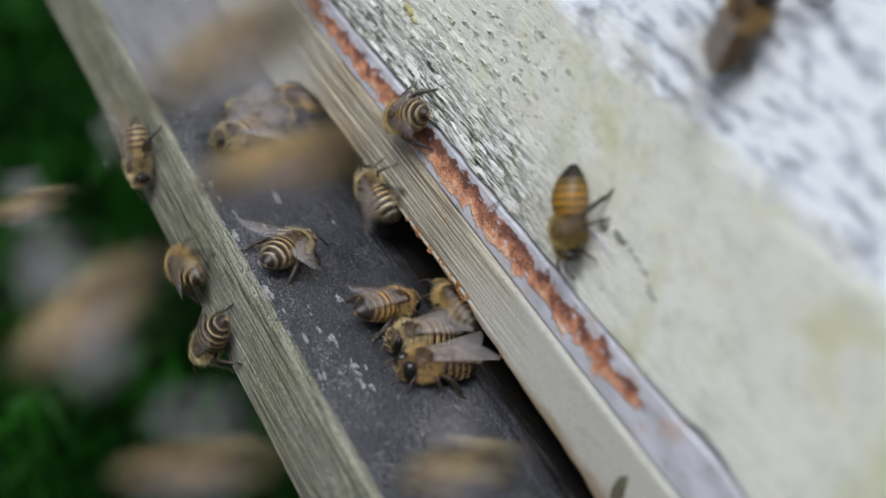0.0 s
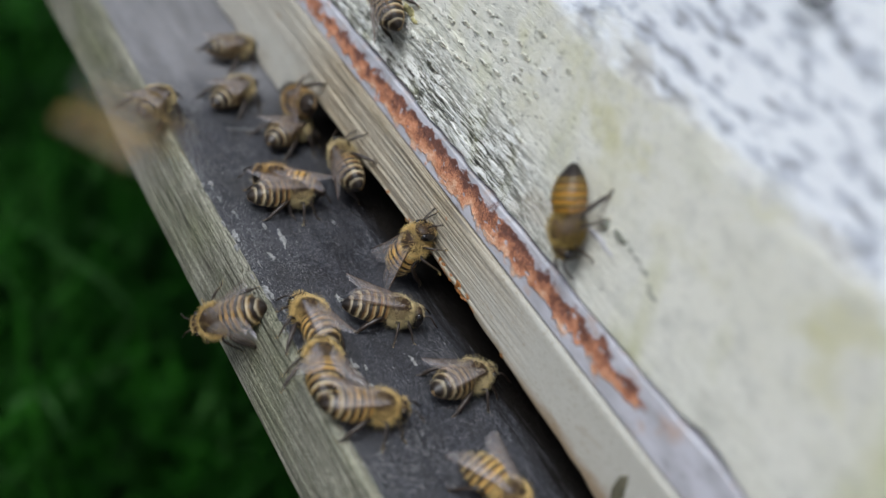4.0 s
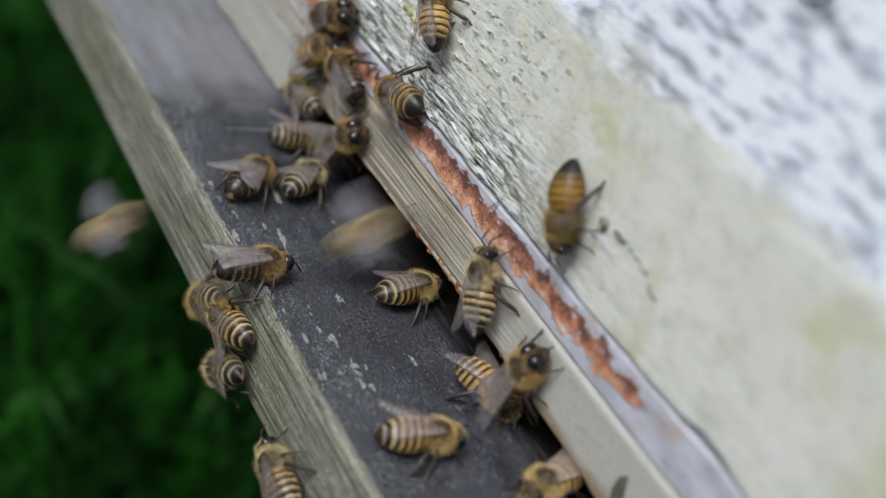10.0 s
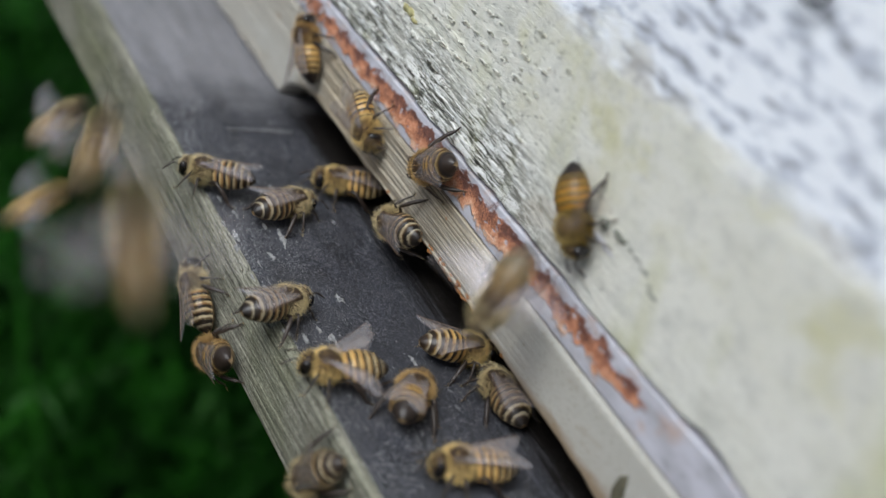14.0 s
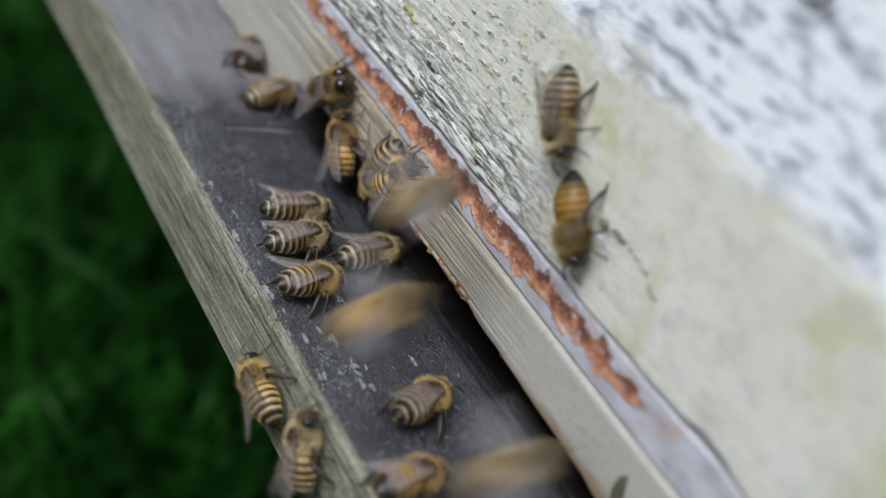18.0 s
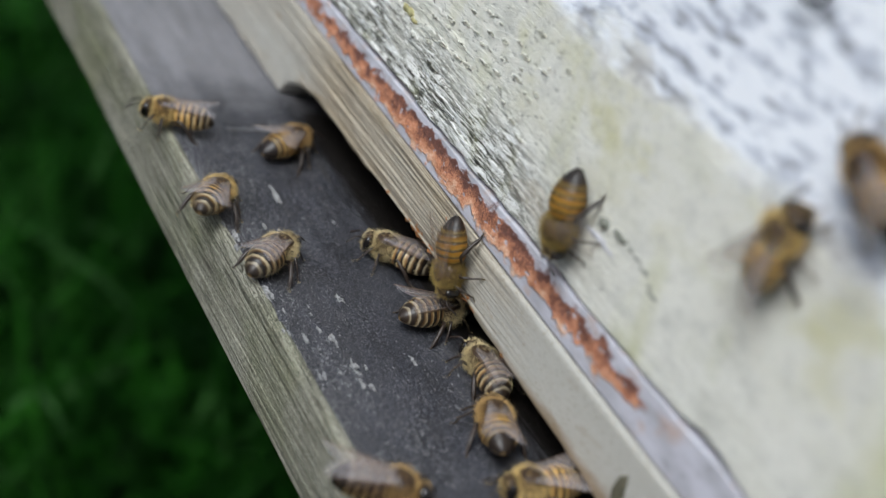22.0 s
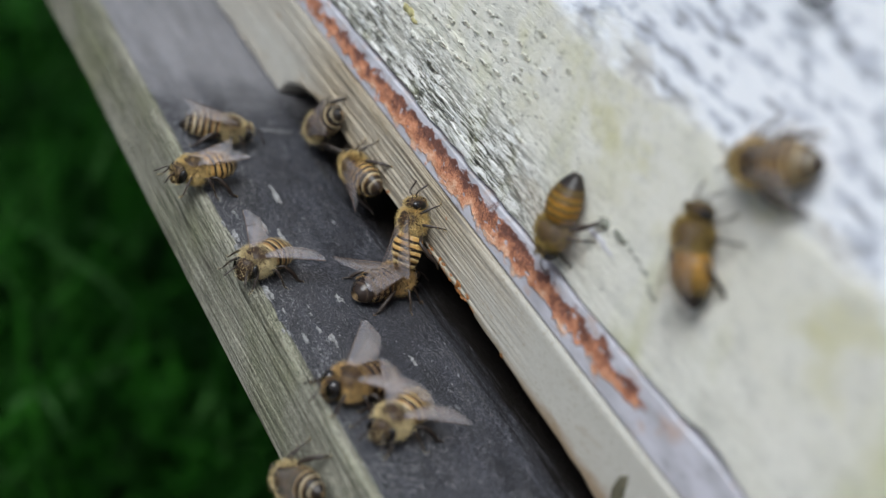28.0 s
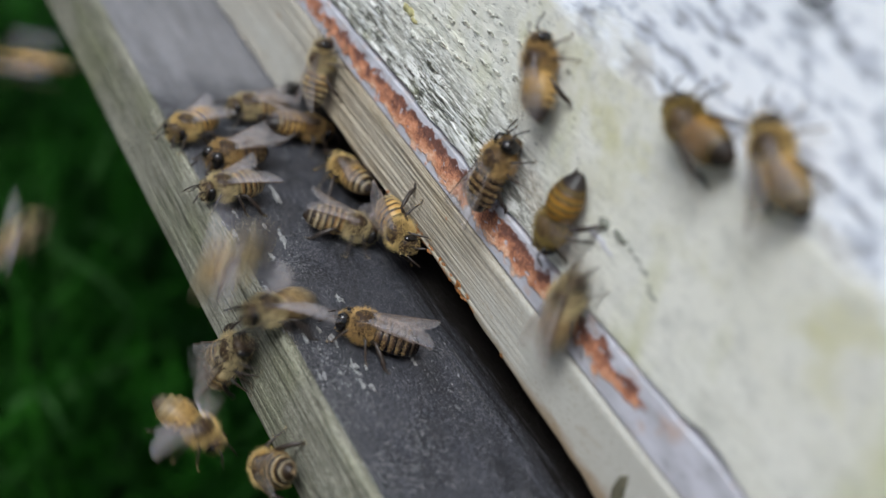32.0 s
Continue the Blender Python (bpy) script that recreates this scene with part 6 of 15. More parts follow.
    walk(bee, [
        at(0,186,461,216,0,14,-105), at(0.19,136,361,166,0,14,-105), at(0.35,90,193,92,2,-7,-103), at(0.43,54.2,55.2,-13,3,-56,-98), at(0.5,52,40.4,9.1,3,-56,-98), at(0.57,49.9,25.6,31.2,3,-56,-98),
        at(0.63,96,135,48,-17,-43,-20), at(0.69,143,244,64,-9,-27,38), at(0.85,234,427,99,0,-23,65), at(0.96,187,392,87,10,-16,7), at(1.08,141,356,74,9,-5,-47), at(1.19,95,321,62,0,1,-101),
        at(1.35,62,168,36,7,-25,-104), at(1.44,38.7,50.1,-3.3,18,-51,-112), nose(1.5,35.8,-6.7,-104), at(1.56,43.4,52.5,-2.6,-46,-65,11), at(1.69,112,218,45,-18,-33,47), at(1.85,188,388,77,0,-23,67),
        at(1.96,165,363,129,19,-9,12), at(2.08,143,339,182,19,13,-39), at(2.19,121,315,235,0,27,-95), at(2.35,104,151,118,4,19,-74), at(2.44,92.3,18.7,18.7,4,10,-53), board(2.5,90.8,3.1,-27),
        board(3,86.9,7.5,-55), board(3.5,81.5,11.1,-76), board(4.17,83.6,5.5,-55), board(4.83,81.1,9.1,-34), board(5.5,88.1,5.4,-13), board(6,87.5,-3.8,-74),
        at(6.06,86.8,12.7,13.3,14,-11,-11), at(6.19,81,172,83,10,-29,55), at(6.35,74,328,146,0,-33,92), at(6.8,128,327,118,-11,-24,143), at(7.24,183,327,90,-10,-10,-172), at(7.69,237,327,63,0,-1,-127),
        at(7.85,123,184,41,3,-14,-117), at(7.93,30.8,69.7,-14.7,1,-43,-92), at(8,30.1,53.1,0.8,1,-43,-92), at(8.07,29.5,36.6,16.2,1,-43,-92), at(8.13,79,132,34,-9,-35,-26), at(8.19,128,226,51,-5,-25,31),
        at(8.35,225,380,81,0,-23,59), at(8.96,217,380,106,-13,-15,122), at(9.58,209,381,130,-13,0,180), at(10.19,201,381,154,0,8,-121), at(10.35,79,191,86,2,-6,-118), at(10.43,-16.5,29.4,0.5,5,-38,-111),
        at(10.5,-20.1,19.8,8.4,5,-38,-111), at(10.57,-23.8,10.2,16.3,5,-38,-111), at(10.63,28.6,107.1,36,-5,-34,-38), at(10.69,81,204,56,-4,-24,28), at(10.85,182,368,83,0,-21,60), at(11.3,132,386,121,15,-8,10),
        at(11.74,82,404,158,15,11,-37), at(12.19,33,422,195,0,24,-88), at(12.35,40,221,64,1,-1,-83), at(12.43,42.9,51.5,-82.7,-7,-58,-68), at(12.5,46.7,42.1,-66.2,-7,-58,-68), at(12.57,50.5,32.7,-49.8,-7,-58,-68),
        at(12.63,75.2,126.4,-9.6,-16,-48,-4), at(12.69,100,220,31,-7,-38,48), at(12.85,153,378,107,0,-36,72), at(14.77,-51,232,171,14,-3,26), at(16.69,-256.4,86.6,234,0,29,-19), at(16.85,-133.2,52,141.1,-11,6,-41),
        at(16.89,-82.7,36.9,85,-13,-22,-62), at(16.93,-32.2,21.7,29,0,-49,-91), at(17,-32.4,9.2,43.2,0,-49,-91), at(17.07,-32.5,-3.2,57.4,0,-49,-91), at(17.13,-88.2,26.7,117,-2,-50,-132), at(17.19,-143.8,56.6,176.7,-1,-52,-176),
        at(17.35,-255.3,83.9,290.1,0,-53,161), at(18.52,-110,206,214,-15,-22,-144), at(19.69,36,327,138,0,7,-101), at(19.85,5,181,96,1,-4,-102), at(19.93,-17.5,57.5,32.9,4,-32,-105), at(20,-20.4,46.2,40.1,4,-32,-105),
        at(20.07,-23.4,34.9,47.3,4,-32,-105), at(20.13,13,145,74,-2,-30,-33), at(20.19,49,254,101,-2,-26,37), at(20.35,118,443,143,0,-24,71), at(21.46,87,399,135,16,-12,16), at(22.58,57,356,126,16,8,-34),
        at(23.69,26,313,118,0,20,-87), at(23.85,34,161,36,6,-5,-68), at(23.89,31,92.6,-17.7,2,-33,-44), at(23.93,27.8,23.9,-71.7,-24,-56,-3), at(24,40.8,23.1,-52.4,-24,-56,-3), at(24.07,53.7,22.3,-33.1,-24,-56,-3),
        at(24.13,96.5,126.9,-7.3,-19,-41,25), at(24.19,139,231,19,-7,-30,51), at(24.35,238,420,70,0,-26,64), at(27.27,-48,242,151,9,0,26), at(30.19,-334.8,64.6,232.2,0,26,-11), at(30.35,-178.2,42.1,126.2,-11,4,-30),
        at(30.43,-53.8,22.9,-0.9,-5,-52,-75), at(30.5,-50.1,9.2,17.6,-5,-52,-75), at(30.57,-46.4,-4.6,36.1,-5,-52,-75), at(30.63,-109.9,29.8,87.1,-1,-52,-127), at(30.69,-173.5,64.3,138.1,1,-49,-176), at(30.85,-296.9,99.4,238.7,0,-48,160),
        at(32,-296.9,99.4,238.7,0,-48,160),
    ])
    beat(bee, 8, [(0,1), (1.44,1), (1.5,0), (1.56,1), (2.44,1), (2.5,0), (6,0), (6.06,1), (32,1)])
    bee = copy_thing(KINDS[1], pose(0, 0, 0))
    walk(bee, [
        at(0,255,473,263,0,20,-111), at(0.19,205,373,213,0,20,-111), at(0.35,133,189,103,8,-6,-93), at(0.39,99,109,36.9,6,-38,-72), at(0.43,65.4,28.9,-28.9,-22,-64,-30), at(0.5,73.7,24.2,-9,-22,-64,-30),
        at(0.57,82,19.5,10.9,-22,-64,-30), at(0.63,76.1,104.1,70.1,-21,-54,25), at(0.69,70,189,129,-8,-48,70), at(0.85,67,333,248,0,-47,91), at(1.02,-98,199,256,22,-5,37), at(1.19,-262.2,65.4,264.5,0,37,-14),
        at(1.35,-133.5,42,138.7,-15,11,-41), at(1.39,-79.8,30.4,69.5,-16,-22,-65), at(1.43,-26.2,18.7,0.2,3,-52,-101), at(1.5,-28.3,8.4,13.9,3,-52,-101), at(1.57,-30.3,-1.9,27.5,3,-52,-101), at(1.63,-103.9,24.8,94.4,3,-51,-138),
        at(1.69,-177.4,51.6,161.4,1,-50,-175), at(1.85,-326.6,74.8,288.9,0,-49,167), at(2.02,-117,263,238,-16,-18,-137), at(2.19,92,451,188,0,13,-91), at(2.35,87,226,96,0,-6,-90), at(2.43,81.1,42.7,-16.9,-1,-49,-87),
        at(2.5,81.9,27.8,0,-1,-49,-87), at(2.57,82.7,12.9,16.9,-1,-49,-87), at(2.63,64.6,116.5,75.4,4,-47,-159), at(2.69,47,220,134,2,-43,134), at(2.85,11,392,248,0,-42,101), at(3.02,105,360,181,-17,-17,173),
        at(3.19,199,328,113,0,8,-126), at(3.35,91,186,61,4,-8,-117), at(3.43,4.7,73,-21.9,1,-46,-95), at(3.5,3.3,55.1,-3.1,1,-46,-95), at(3.57,1.9,37.2,15.8,1,-46,-95), at(3.72,28,116.8,73.5,2,-48,-30),
        at(3.88,54,196,131,1,-49,35), at(4.2,105,318,246,0,-49,69), at(5.7,-86,192,257,16,-7,26), at(7.19,-276.9,65.3,268.5,0,34,-13), at(7.35,-147.9,43.7,155.5,0,10,-4), at(7.43,-58.1,4.2,26.1,-18,-41,25),
        at(7.5,-42.4,11.5,41.2,-18,-41,25), at(7.57,-26.7,18.8,56.3,-18,-41,25), at(7.63,-104.9,35.1,116.6,-8,-39,81), at(7.69,-183,51.3,176.9,0,-45,137), at(7.85,-323.7,71,292.7,0,-49,168), at(8.27,-69,210,218,-11,-16,-153),
        at(8.69,186,348,144,0,16,-120), at(8.85,89,187,58,5,-5,-108), at(8.93,5.5,54.5,-53.8,-5,-53,-75), at(9,9.2,40.6,-34.9,-5,-53,-75), at(9.07,12.9,26.7,-16,-5,-53,-75), at(9.13,36.6,129.2,43.7,-8,-48,-11),
        at(9.19,60,232,103,-4,-43,46), at(9.35,112,403,221,0,-43,74), at(9.8,83,372,201,26,-22,15), at(10.24,55,342,180,24,7,-30), at(10.69,26,311,160,0,26,-81), at(10.85,49,172,63,-2,4,-88),
        at(10.93,71.4,60.8,-58.1,4,-48,-105), at(11,66.9,43.7,-38.2,4,-48,-105), at(11.07,62.3,26.6,-18.2,4,-48,-105), at(11.13,98.1,123.7,44.8,1,-49,-34), at(11.19,134,221,108,-1,-46,35), at(11.35,201,378,234,0,-45,68),
        at(11.96,195,401,210,-25,-30,138), at(12.58,189,424,186,-21,-6,-169), at(13.19,183,447,161,0,6,-115), at(13.35,78,233,98,5,11,-166), at(13.39,32,131,64,3,18,133), at(13.43,-13.5,27.9,30.3,-5,21,71),
        at(13.5,-7.8,44,23.8,-5,21,71), at(13.57,-2.2,60.1,17.3,-5,21,71), at(13.69,105,234,116,-2,-21,61), at(13.85,218,404,188,0,-31,58), at(15.13,201,391,171,16,-21,-5), at(16.41,185,377,154,15,-4,-61),
        at(17.69,168,364,137,0,4,-117), at(17.85,70,180,88,2,-8,-112), at(17.93,-6,33.2,12.1,3,-37,-102), at(18,-9.8,15.5,25.6,3,-37,-102), at(18.07,-13.5,-2.1,39.1,3,-37,-102), at(18.11,0.3,58.1,45.6,-5,-35,-50),
        at(18.15,14.1,118.3,52.2,-8,-28,-2), at(18.19,28,178,59,-5,-22,43), at(18.35,66,321,72,0,-19,76), at(19.13,75,341,93,12,-12,15), at(19.91,85,360,113,11,1,-43), at(20.69,94,379,134,0,8,-102),
        at(20.85,54,193,77,2,-11,-96), at(20.93,17.6,40.9,-13.3,-4,-55,-77), at(21,21,26.1,8.1,-4,-55,-77), at(21.07,24.3,11.3,29.4,-4,-55,-77), at(21.13,26.5,120.2,47.2,-20,-41,0), at(21.19,29,229,65,-9,-27,59),
        at(21.35,36,412,102,0,-24,88), at(22.63,46,388,148,-21,-11,146), at(23.91,57,365,194,-21,14,-161), at(25.19,67,341,240,0,27,-102), at(25.35,31,177,116,3,-8,-99), at(25.44,5.2,51.1,5.8,4,-43,-97),
        nose(25.5,2,-6.5,-90), nose(26.17,-10.5,-7.2,-78), nose(26.83,-24.3,-6.6,-66), nose(27.5,-29.8,-3.5,-55), nose(27.75,-27.5,-6.4,-10), nose(28,-25.3,-9.2,35),
        nose(28.5,-13.2,-13,26), at(28.56,-3.7,51.2,-3.5,-45,14,37), at(28.69,82,205,92,-14,-18,57), at(28.85,176,362,178,0,-36,60), at(29.8,200,376,149,-16,-26,125), at(30.74,223,389,121,-15,-9,-179),
        at(31.69,246,403,92,0,-1,-124), at(31.85,111,209,57,3,-14,-118), at(31.93,5.7,52.3,-10.7,4,-45,-105), at(32,1,35.1,6.9,4,-45,-105),
    ])
    beat(bee, 9, [(0,1), (25.44,1), (25.5,0.5), (26.17,0), (28.5,0), (28.56,1), (32,1)])
    bee = copy_thing(KINDS[1], pose(0, 0, 0))
    walk(bee, [
        at(0,191,554,294,0,21,-101), at(0.19,141,454,244,0,21,-101), at(0.35,95,223,107,10,-1,-70), at(0.39,68.8,118.7,32.3,6,-29,-35), at(0.43,42.7,14.9,-42.3,-21,-46,16), at(0.5,57,18.9,-26.7,-21,-46,16),
        at(0.57,71.3,22.9,-11,-21,-46,16), at(0.69,65,220,69,-5,-34,74), at(0.85,73,401,145,0,-34,88), at(0.96,99,395,176,-19,-18,143), at(1.08,124,389,207,-18,5,-170), at(1.19,150,383,238,0,20,-119),
        at(1.35,47,206,125,4,-2,-111), at(1.43,-37.7,57,-3.1,0,-54,-89), at(1.5,-37.6,46.4,11.6,0,-54,-89), at(1.57,-37.4,35.8,26.3,0,-54,-89), at(1.63,-17,139,66,-13,-46,-14), at(1.69,4,242,106,-7,-36,48),
        at(1.85,45,417,181,0,-34,77), at(1.96,69,429,145,15,-24,14), at(2.08,94,440,109,14,-9,-42), at(2.19,118,452,74,0,0,-96), at(2.35,91,224,39,0,-14,-99), at(2.43,73.9,38.5,-27.6,4,-45,-105),
        at(2.5,69.7,23.2,-11.8,4,-45,-105), at(2.57,65.5,7.8,4,4,-45,-105), at(2.61,76.9,72.8,15.5,13,-40,-158), at(2.65,88,138,27,14,-31,155), at(2.69,100,203,38,7,-25,112), at(2.85,130,363,69,0,-24,80),
        at(2.96,125,367,92,-17,-13,141), at(3.08,120,371,115,-17,6,-163), at(3.19,115,375,138,0,16,-104), at(3.35,67,197,52,2,-2,-100), at(3.43,27.6,52.7,-57.6,-1,-45,-88), at(3.5,28.1,35.9,-40.6,-1,-45,-88),
        at(3.57,28.7,19.1,-23.6,-1,-45,-88), at(3.67,25.2,88.2,5.2,4,-44,-139), at(3.78,22,157,34,5,-41,173), at(3.88,18,226,63,3,-38,127), at(4.2,8,397,146,0,-37,93), at(5.2,47,370,140,-15,-25,149),
        at(6.19,86,343,134,-14,-7,-163), at(7.19,125,316,127,0,4,-115), at(7.35,56,178,93,2,-7,-114), at(7.43,5.8,64.2,34.4,6,-33,-112), at(7.5,0.3,50.4,44.1,6,-33,-112), at(7.57,-5.3,36.7,53.7,6,-33,-112),
        at(7.63,43.7,123.3,96.8,5,-36,-45), at(7.69,93,210,140,1,-36,24), at(7.85,185,349,216,0,-35,58), at(8.3,153,339,209,23,-20,-5), at(8.74,121,328,201,22,5,-57), at(9.19,89,318,194,0,19,-114),
        at(9.35,15,162,105,2,-1,-112), at(9.43,-42.6,30,-0.9,5,-45,-109), at(9.5,-46,20.5,9.4,5,-45,-109), at(9.57,-49.3,10.9,19.6,5,-45,-109), at(9.61,-35.2,82.1,51.5,9,-42,-159), at(9.65,-21,153,83,8,-38,155),
        at(9.69,-7,224,115,4,-35,111), at(9.85,32,408,201,0,-35,79), at(10.3,32,401,156,14,-27,16), at(10.74,31,395,111,13,-12,-40), at(11.19,31,388,67,0,-4,-93), at(11.35,19,207,54,1,-20,-89),
        at(11.43,6.2,55.5,3.5,-6,-58,-72), at(11.5,9.9,44.4,22.2,-6,-58,-72), at(11.57,13.6,33.3,40.9,-6,-58,-72), at(11.63,51.4,119.4,58,-18,-43,-9), at(11.69,89,205,75,-9,-28,39), at(11.85,169,347,108,0,-25,62),
        at(12.46,124,357,126,13,-13,12), at(13.08,78,367,144,13,5,-34), at(13.69,33,377,162,0,16,-82), at(13.85,58,198,76,-1,-3,-86), at(13.93,79.8,48.1,-27,2,-48,-97), at(14,78.5,37.8,-15.5,2,-48,-97),
        at(14.07,77.2,27.6,-4,2,-48,-97), at(14.13,68,131,48,7,-44,-168), at(14.19,58,234,99,4,-39,128), at(14.35,37,410,194,0,-38,96), at(16.02,-115,241,237,21,1,42), at(17.69,-266.8,71.5,279.4,0,41,-14),
        at(17.85,-145.8,48.7,142.6,-13,20,-45), at(17.89,-93.2,41.7,69.7,-12,-8,-74), at(17.93,-40.6,34.6,-3.2,5,-31,-108), at(18,-46.9,15.5,8.9,5,-31,-108), at(18.07,-53.1,-3.5,21,5,-31,-108), at(18.13,-111.2,28.1,94.8,-3,-40,-139),
        at(18.19,-169.3,59.7,168.6,-4,-51,-175), at(18.35,-291.8,83.9,308.2,0,-56,164), at(19.52,-124,238,229,-17,-22,-140), at(20.69,44,391,149,0,10,-97), at(20.85,21,202,84,6,-13,-78), at(20.89,8.1,118.3,39.8,3,-41,-55),
        at(20.93,-4.8,34.4,-4.7,-27,-63,-9), at(21,2,33.3,9.1,-27,-63,-9), at(21.07,8.9,32.3,23,-27,-63,-9), at(21.13,35.6,123.9,43.2,-24,-44,27), at(21.19,62,216,63,-9,-29,56), at(21.35,123,378,98,0,-24,71),
        at(23.19,118,380,86,-10,-19,133), at(25.04,112,383,73,-9,-8,-168), at(26.88,107,386,61,0,-3,-110), at(27.2,38,202,43,7,-24,-89), at(27.31,5.2,119.1,15.8,4,-49,-62), at(27.43,-27.3,36.8,-11.9,-31,-67,-5),
        at(27.5,-19.2,36,7.1,-31,-67,-5), at(27.57,-11.2,35.2,26,-31,-67,-5), at(27.63,9.3,113.5,44.6,-26,-47,29), at(27.69,30,192,63,-10,-32,57), at(27.85,79,328,99,0,-27,71), at(28.96,69,348,99,15,-17,11),
        at(30.08,59,368,98,14,-1,-43), at(31.19,50,388,98,0,8,-98), at(31.35,22,208,43,1,-4,-102), at(31.43,7.6,65.3,-37.2,6,-32,-113), at(31.5,-0.5,46.4,-24.5,6,-32,-113), at(31.57,-8.6,27.5,-11.8,6,-32,-113),
        at(31.63,9.1,122.8,47.6,-3,-34,-176), at(31.69,27,218,107,-4,-42,117), at(31.85,54,370,218,0,-45,80), at(32,54,370,218,0,-45,80),
    ])
    beat(bee, 10, [(0,1), (32,1)])
    bee = copy_thing(KINDS[1], pose(0, 0, 0))
    walk(bee, [
        at(0,77,495,223,0,12,-93), at(0.19,27,395,173,0,12,-93), at(0.35,17,193,94,9,-2,-54), at(0.39,7.9,98.3,46.9,5,-21,-8), at(0.43,-0.8,4,-0.2,-13,-31,45), at(0.5,8.1,12.8,7.4,-13,-31,45),
        at(0.57,17.1,21.6,15,-13,-31,45), at(0.69,19,228,69,-3,-25,79), at(0.85,30,424,110,0,-24,87), at(0.96,72,411,151,-21,-10,144), at(1.08,115,399,191,-21,14,-166), at(1.19,158,386,232,0,29,-107),
        at(1.35,98,204,83,2,6,-106), at(1.43,52.7,54.3,-75.9,4,-48,-105), at(1.5,49.1,41,-60.4,4,-48,-105), at(1.57,45.6,27.7,-44.9,4,-48,-105), at(1.63,40,132,-15,13,-40,-176), at(1.69,35,236,14,6,-31,124),
        at(1.85,21,410,68,0,-29,94), at(1.96,33,381,89,-21,-16,157), at(2.08,46,351,110,-20,7,-149), at(2.19,58,322,130,0,19,-90), at(2.35,58,172,51,0,-2,-87), at(2.43,55.4,51.5,-57.3,-3,-51,-79),
        at(2.5,58.8,34.7,-36.5,-3,-51,-79), at(2.57,62.1,18,-15.8,-3,-51,-79), at(2.61,54.2,95.2,11.4,-11,-46,-26), at(2.65,46,173,39,-12,-40,21), at(2.69,38,250,66,-6,-35,64), at(2.85,18,445,148,0,-34,96),
        at(3.87,-155,259,200,14,-6,40), at(4.88,-328.7,72.2,251.4,0,20,-12), at(5.2,-146,40.5,149.9,-27,11,-13), at(5.38,-13.1,10.6,55.3,-54,2,-10), wall(5.5,3.5,45,-5), wall(6,-3.6,47.7,-10),
        at(6.06,-17.4,10.6,59.1,-95,-51,-45), at(6.19,-141.9,55.8,171.9,-18,-64,-161), at(6.35,-280.3,91.6,276.1,0,-46,162), at(7.02,-129,206,209,-13,-17,-149), at(7.69,23,320,142,0,12,-108), at(7.85,-20,192,93,10,-4,-69),
        at(7.89,-45.2,128,56,6,-25,-23), at(7.93,-70.4,63.5,18.7,-16,-36,34), at(8,-55.5,73.5,31.6,-16,-36,34), at(8.07,-40.6,83.5,44.6,-16,-36,34), at(8.19,-2,208,86,-3,-29,60), at(8.35,51,323,121,0,-28,67),
        at(8.96,100,357,139,-18,-17,129), at(9.58,150,391,157,-17,3,-176), at(10.19,199,425,175,0,14,-119), at(10.35,87,228,77,3,-3,-112), at(10.43,-3.5,70,-41,2,-43,-96), at(10.5,-5.4,52,-23.9,2,-43,-96),
        at(10.57,-7.2,34.1,-6.8,2,-43,-96), at(10.63,55,146,43,-4,-40,-31), at(10.69,116,258,92,-3,-36,29), at(10.85,238,444,188,0,-34,58), at(11.46,210,408,204,24,-18,-3), at(12.08,181,371,221,23,9,-53),
        at(12.69,153,334,237,0,24,-110), at(12.85,89,169,123,1,10,-112), at(12.93,41.6,30,2.8,6,-21,-117), at(13,35.9,19,7.5,6,-21,-117), at(13.07,30.2,8,12.3,6,-21,-117), at(13.13,28.2,95.4,75.3,-6,-28,-172),
        at(13.19,26,183,138,-7,-41,128), at(13.35,16,326,249,0,-46,94), at(14.46,86,346,235,-24,-26,152), at(15.58,156,365,221,-22,1,-165), at(16.69,225,384,207,0,19,-117), at(16.85,128,202,96,3,0,-114),
        at(16.93,51.6,49,-27.1,5,-46,-109), at(17,48.3,39.4,-16.6,5,-46,-109), at(17.07,44.9,29.9,-6.1,5,-46,-109), at(17.13,92.8,108.5,54.3,2,-47,-43), at(17.19,141,187,115,0,-46,24), at(17.35,233,315,226,0,-44,56),
        at(18.13,220,326,224,31,-26,-13), at(18.91,206,338,223,28,5,-64), at(19.69,193,350,221,0,21,-121), at(19.85,86,181,104,-15,-9,-94), at(19.94,7.5,51.6,-1.3,-46,-26,-55), nose(20,-2.3,-13,-12),
        at(20.06,7.3,51.3,-1,-52,-11,28), at(20.19,94,207,117,-17,-28,52), at(20.35,189,365,227,0,-40,60), at(21.46,164,379,202,20,-25,2), at(22.58,139,393,177,18,-2,-45), at(23.69,113,407,153,0,13,-94),
        at(23.85,99,215,76,0,-2,-96), at(23.93,91.3,57.9,-18.5,3,-35,-103), at(24,88,43.7,-8.2,3,-35,-103), at(24.07,84.7,29.5,2.2,3,-35,-103), at(24.13,77,138,42,4,-33,-168), at(24.19,69,246,82,1,-32,127),
        at(24.35,51,427,152,0,-32,96), at(26.3,68,429,173,-22,-18,157), at(28.24,86,431,195,-21,7,-151), at(30.19,103,433,217,0,21,-94), at(30.35,87,225,96,1,1,-93), at(30.43,74.1,50.3,-34.6,0,-45,-90),
        at(30.5,74.1,41.1,-25.5,0,-45,-90), at(30.57,74.1,31.9,-16.3,0,-45,-90), at(30.63,64,143,17,10,-39,-166), at(30.69,54,253,51,5,-30,128), at(30.85,34,445,108,0,-28,96), at(32,34,445,108,0,-28,96),
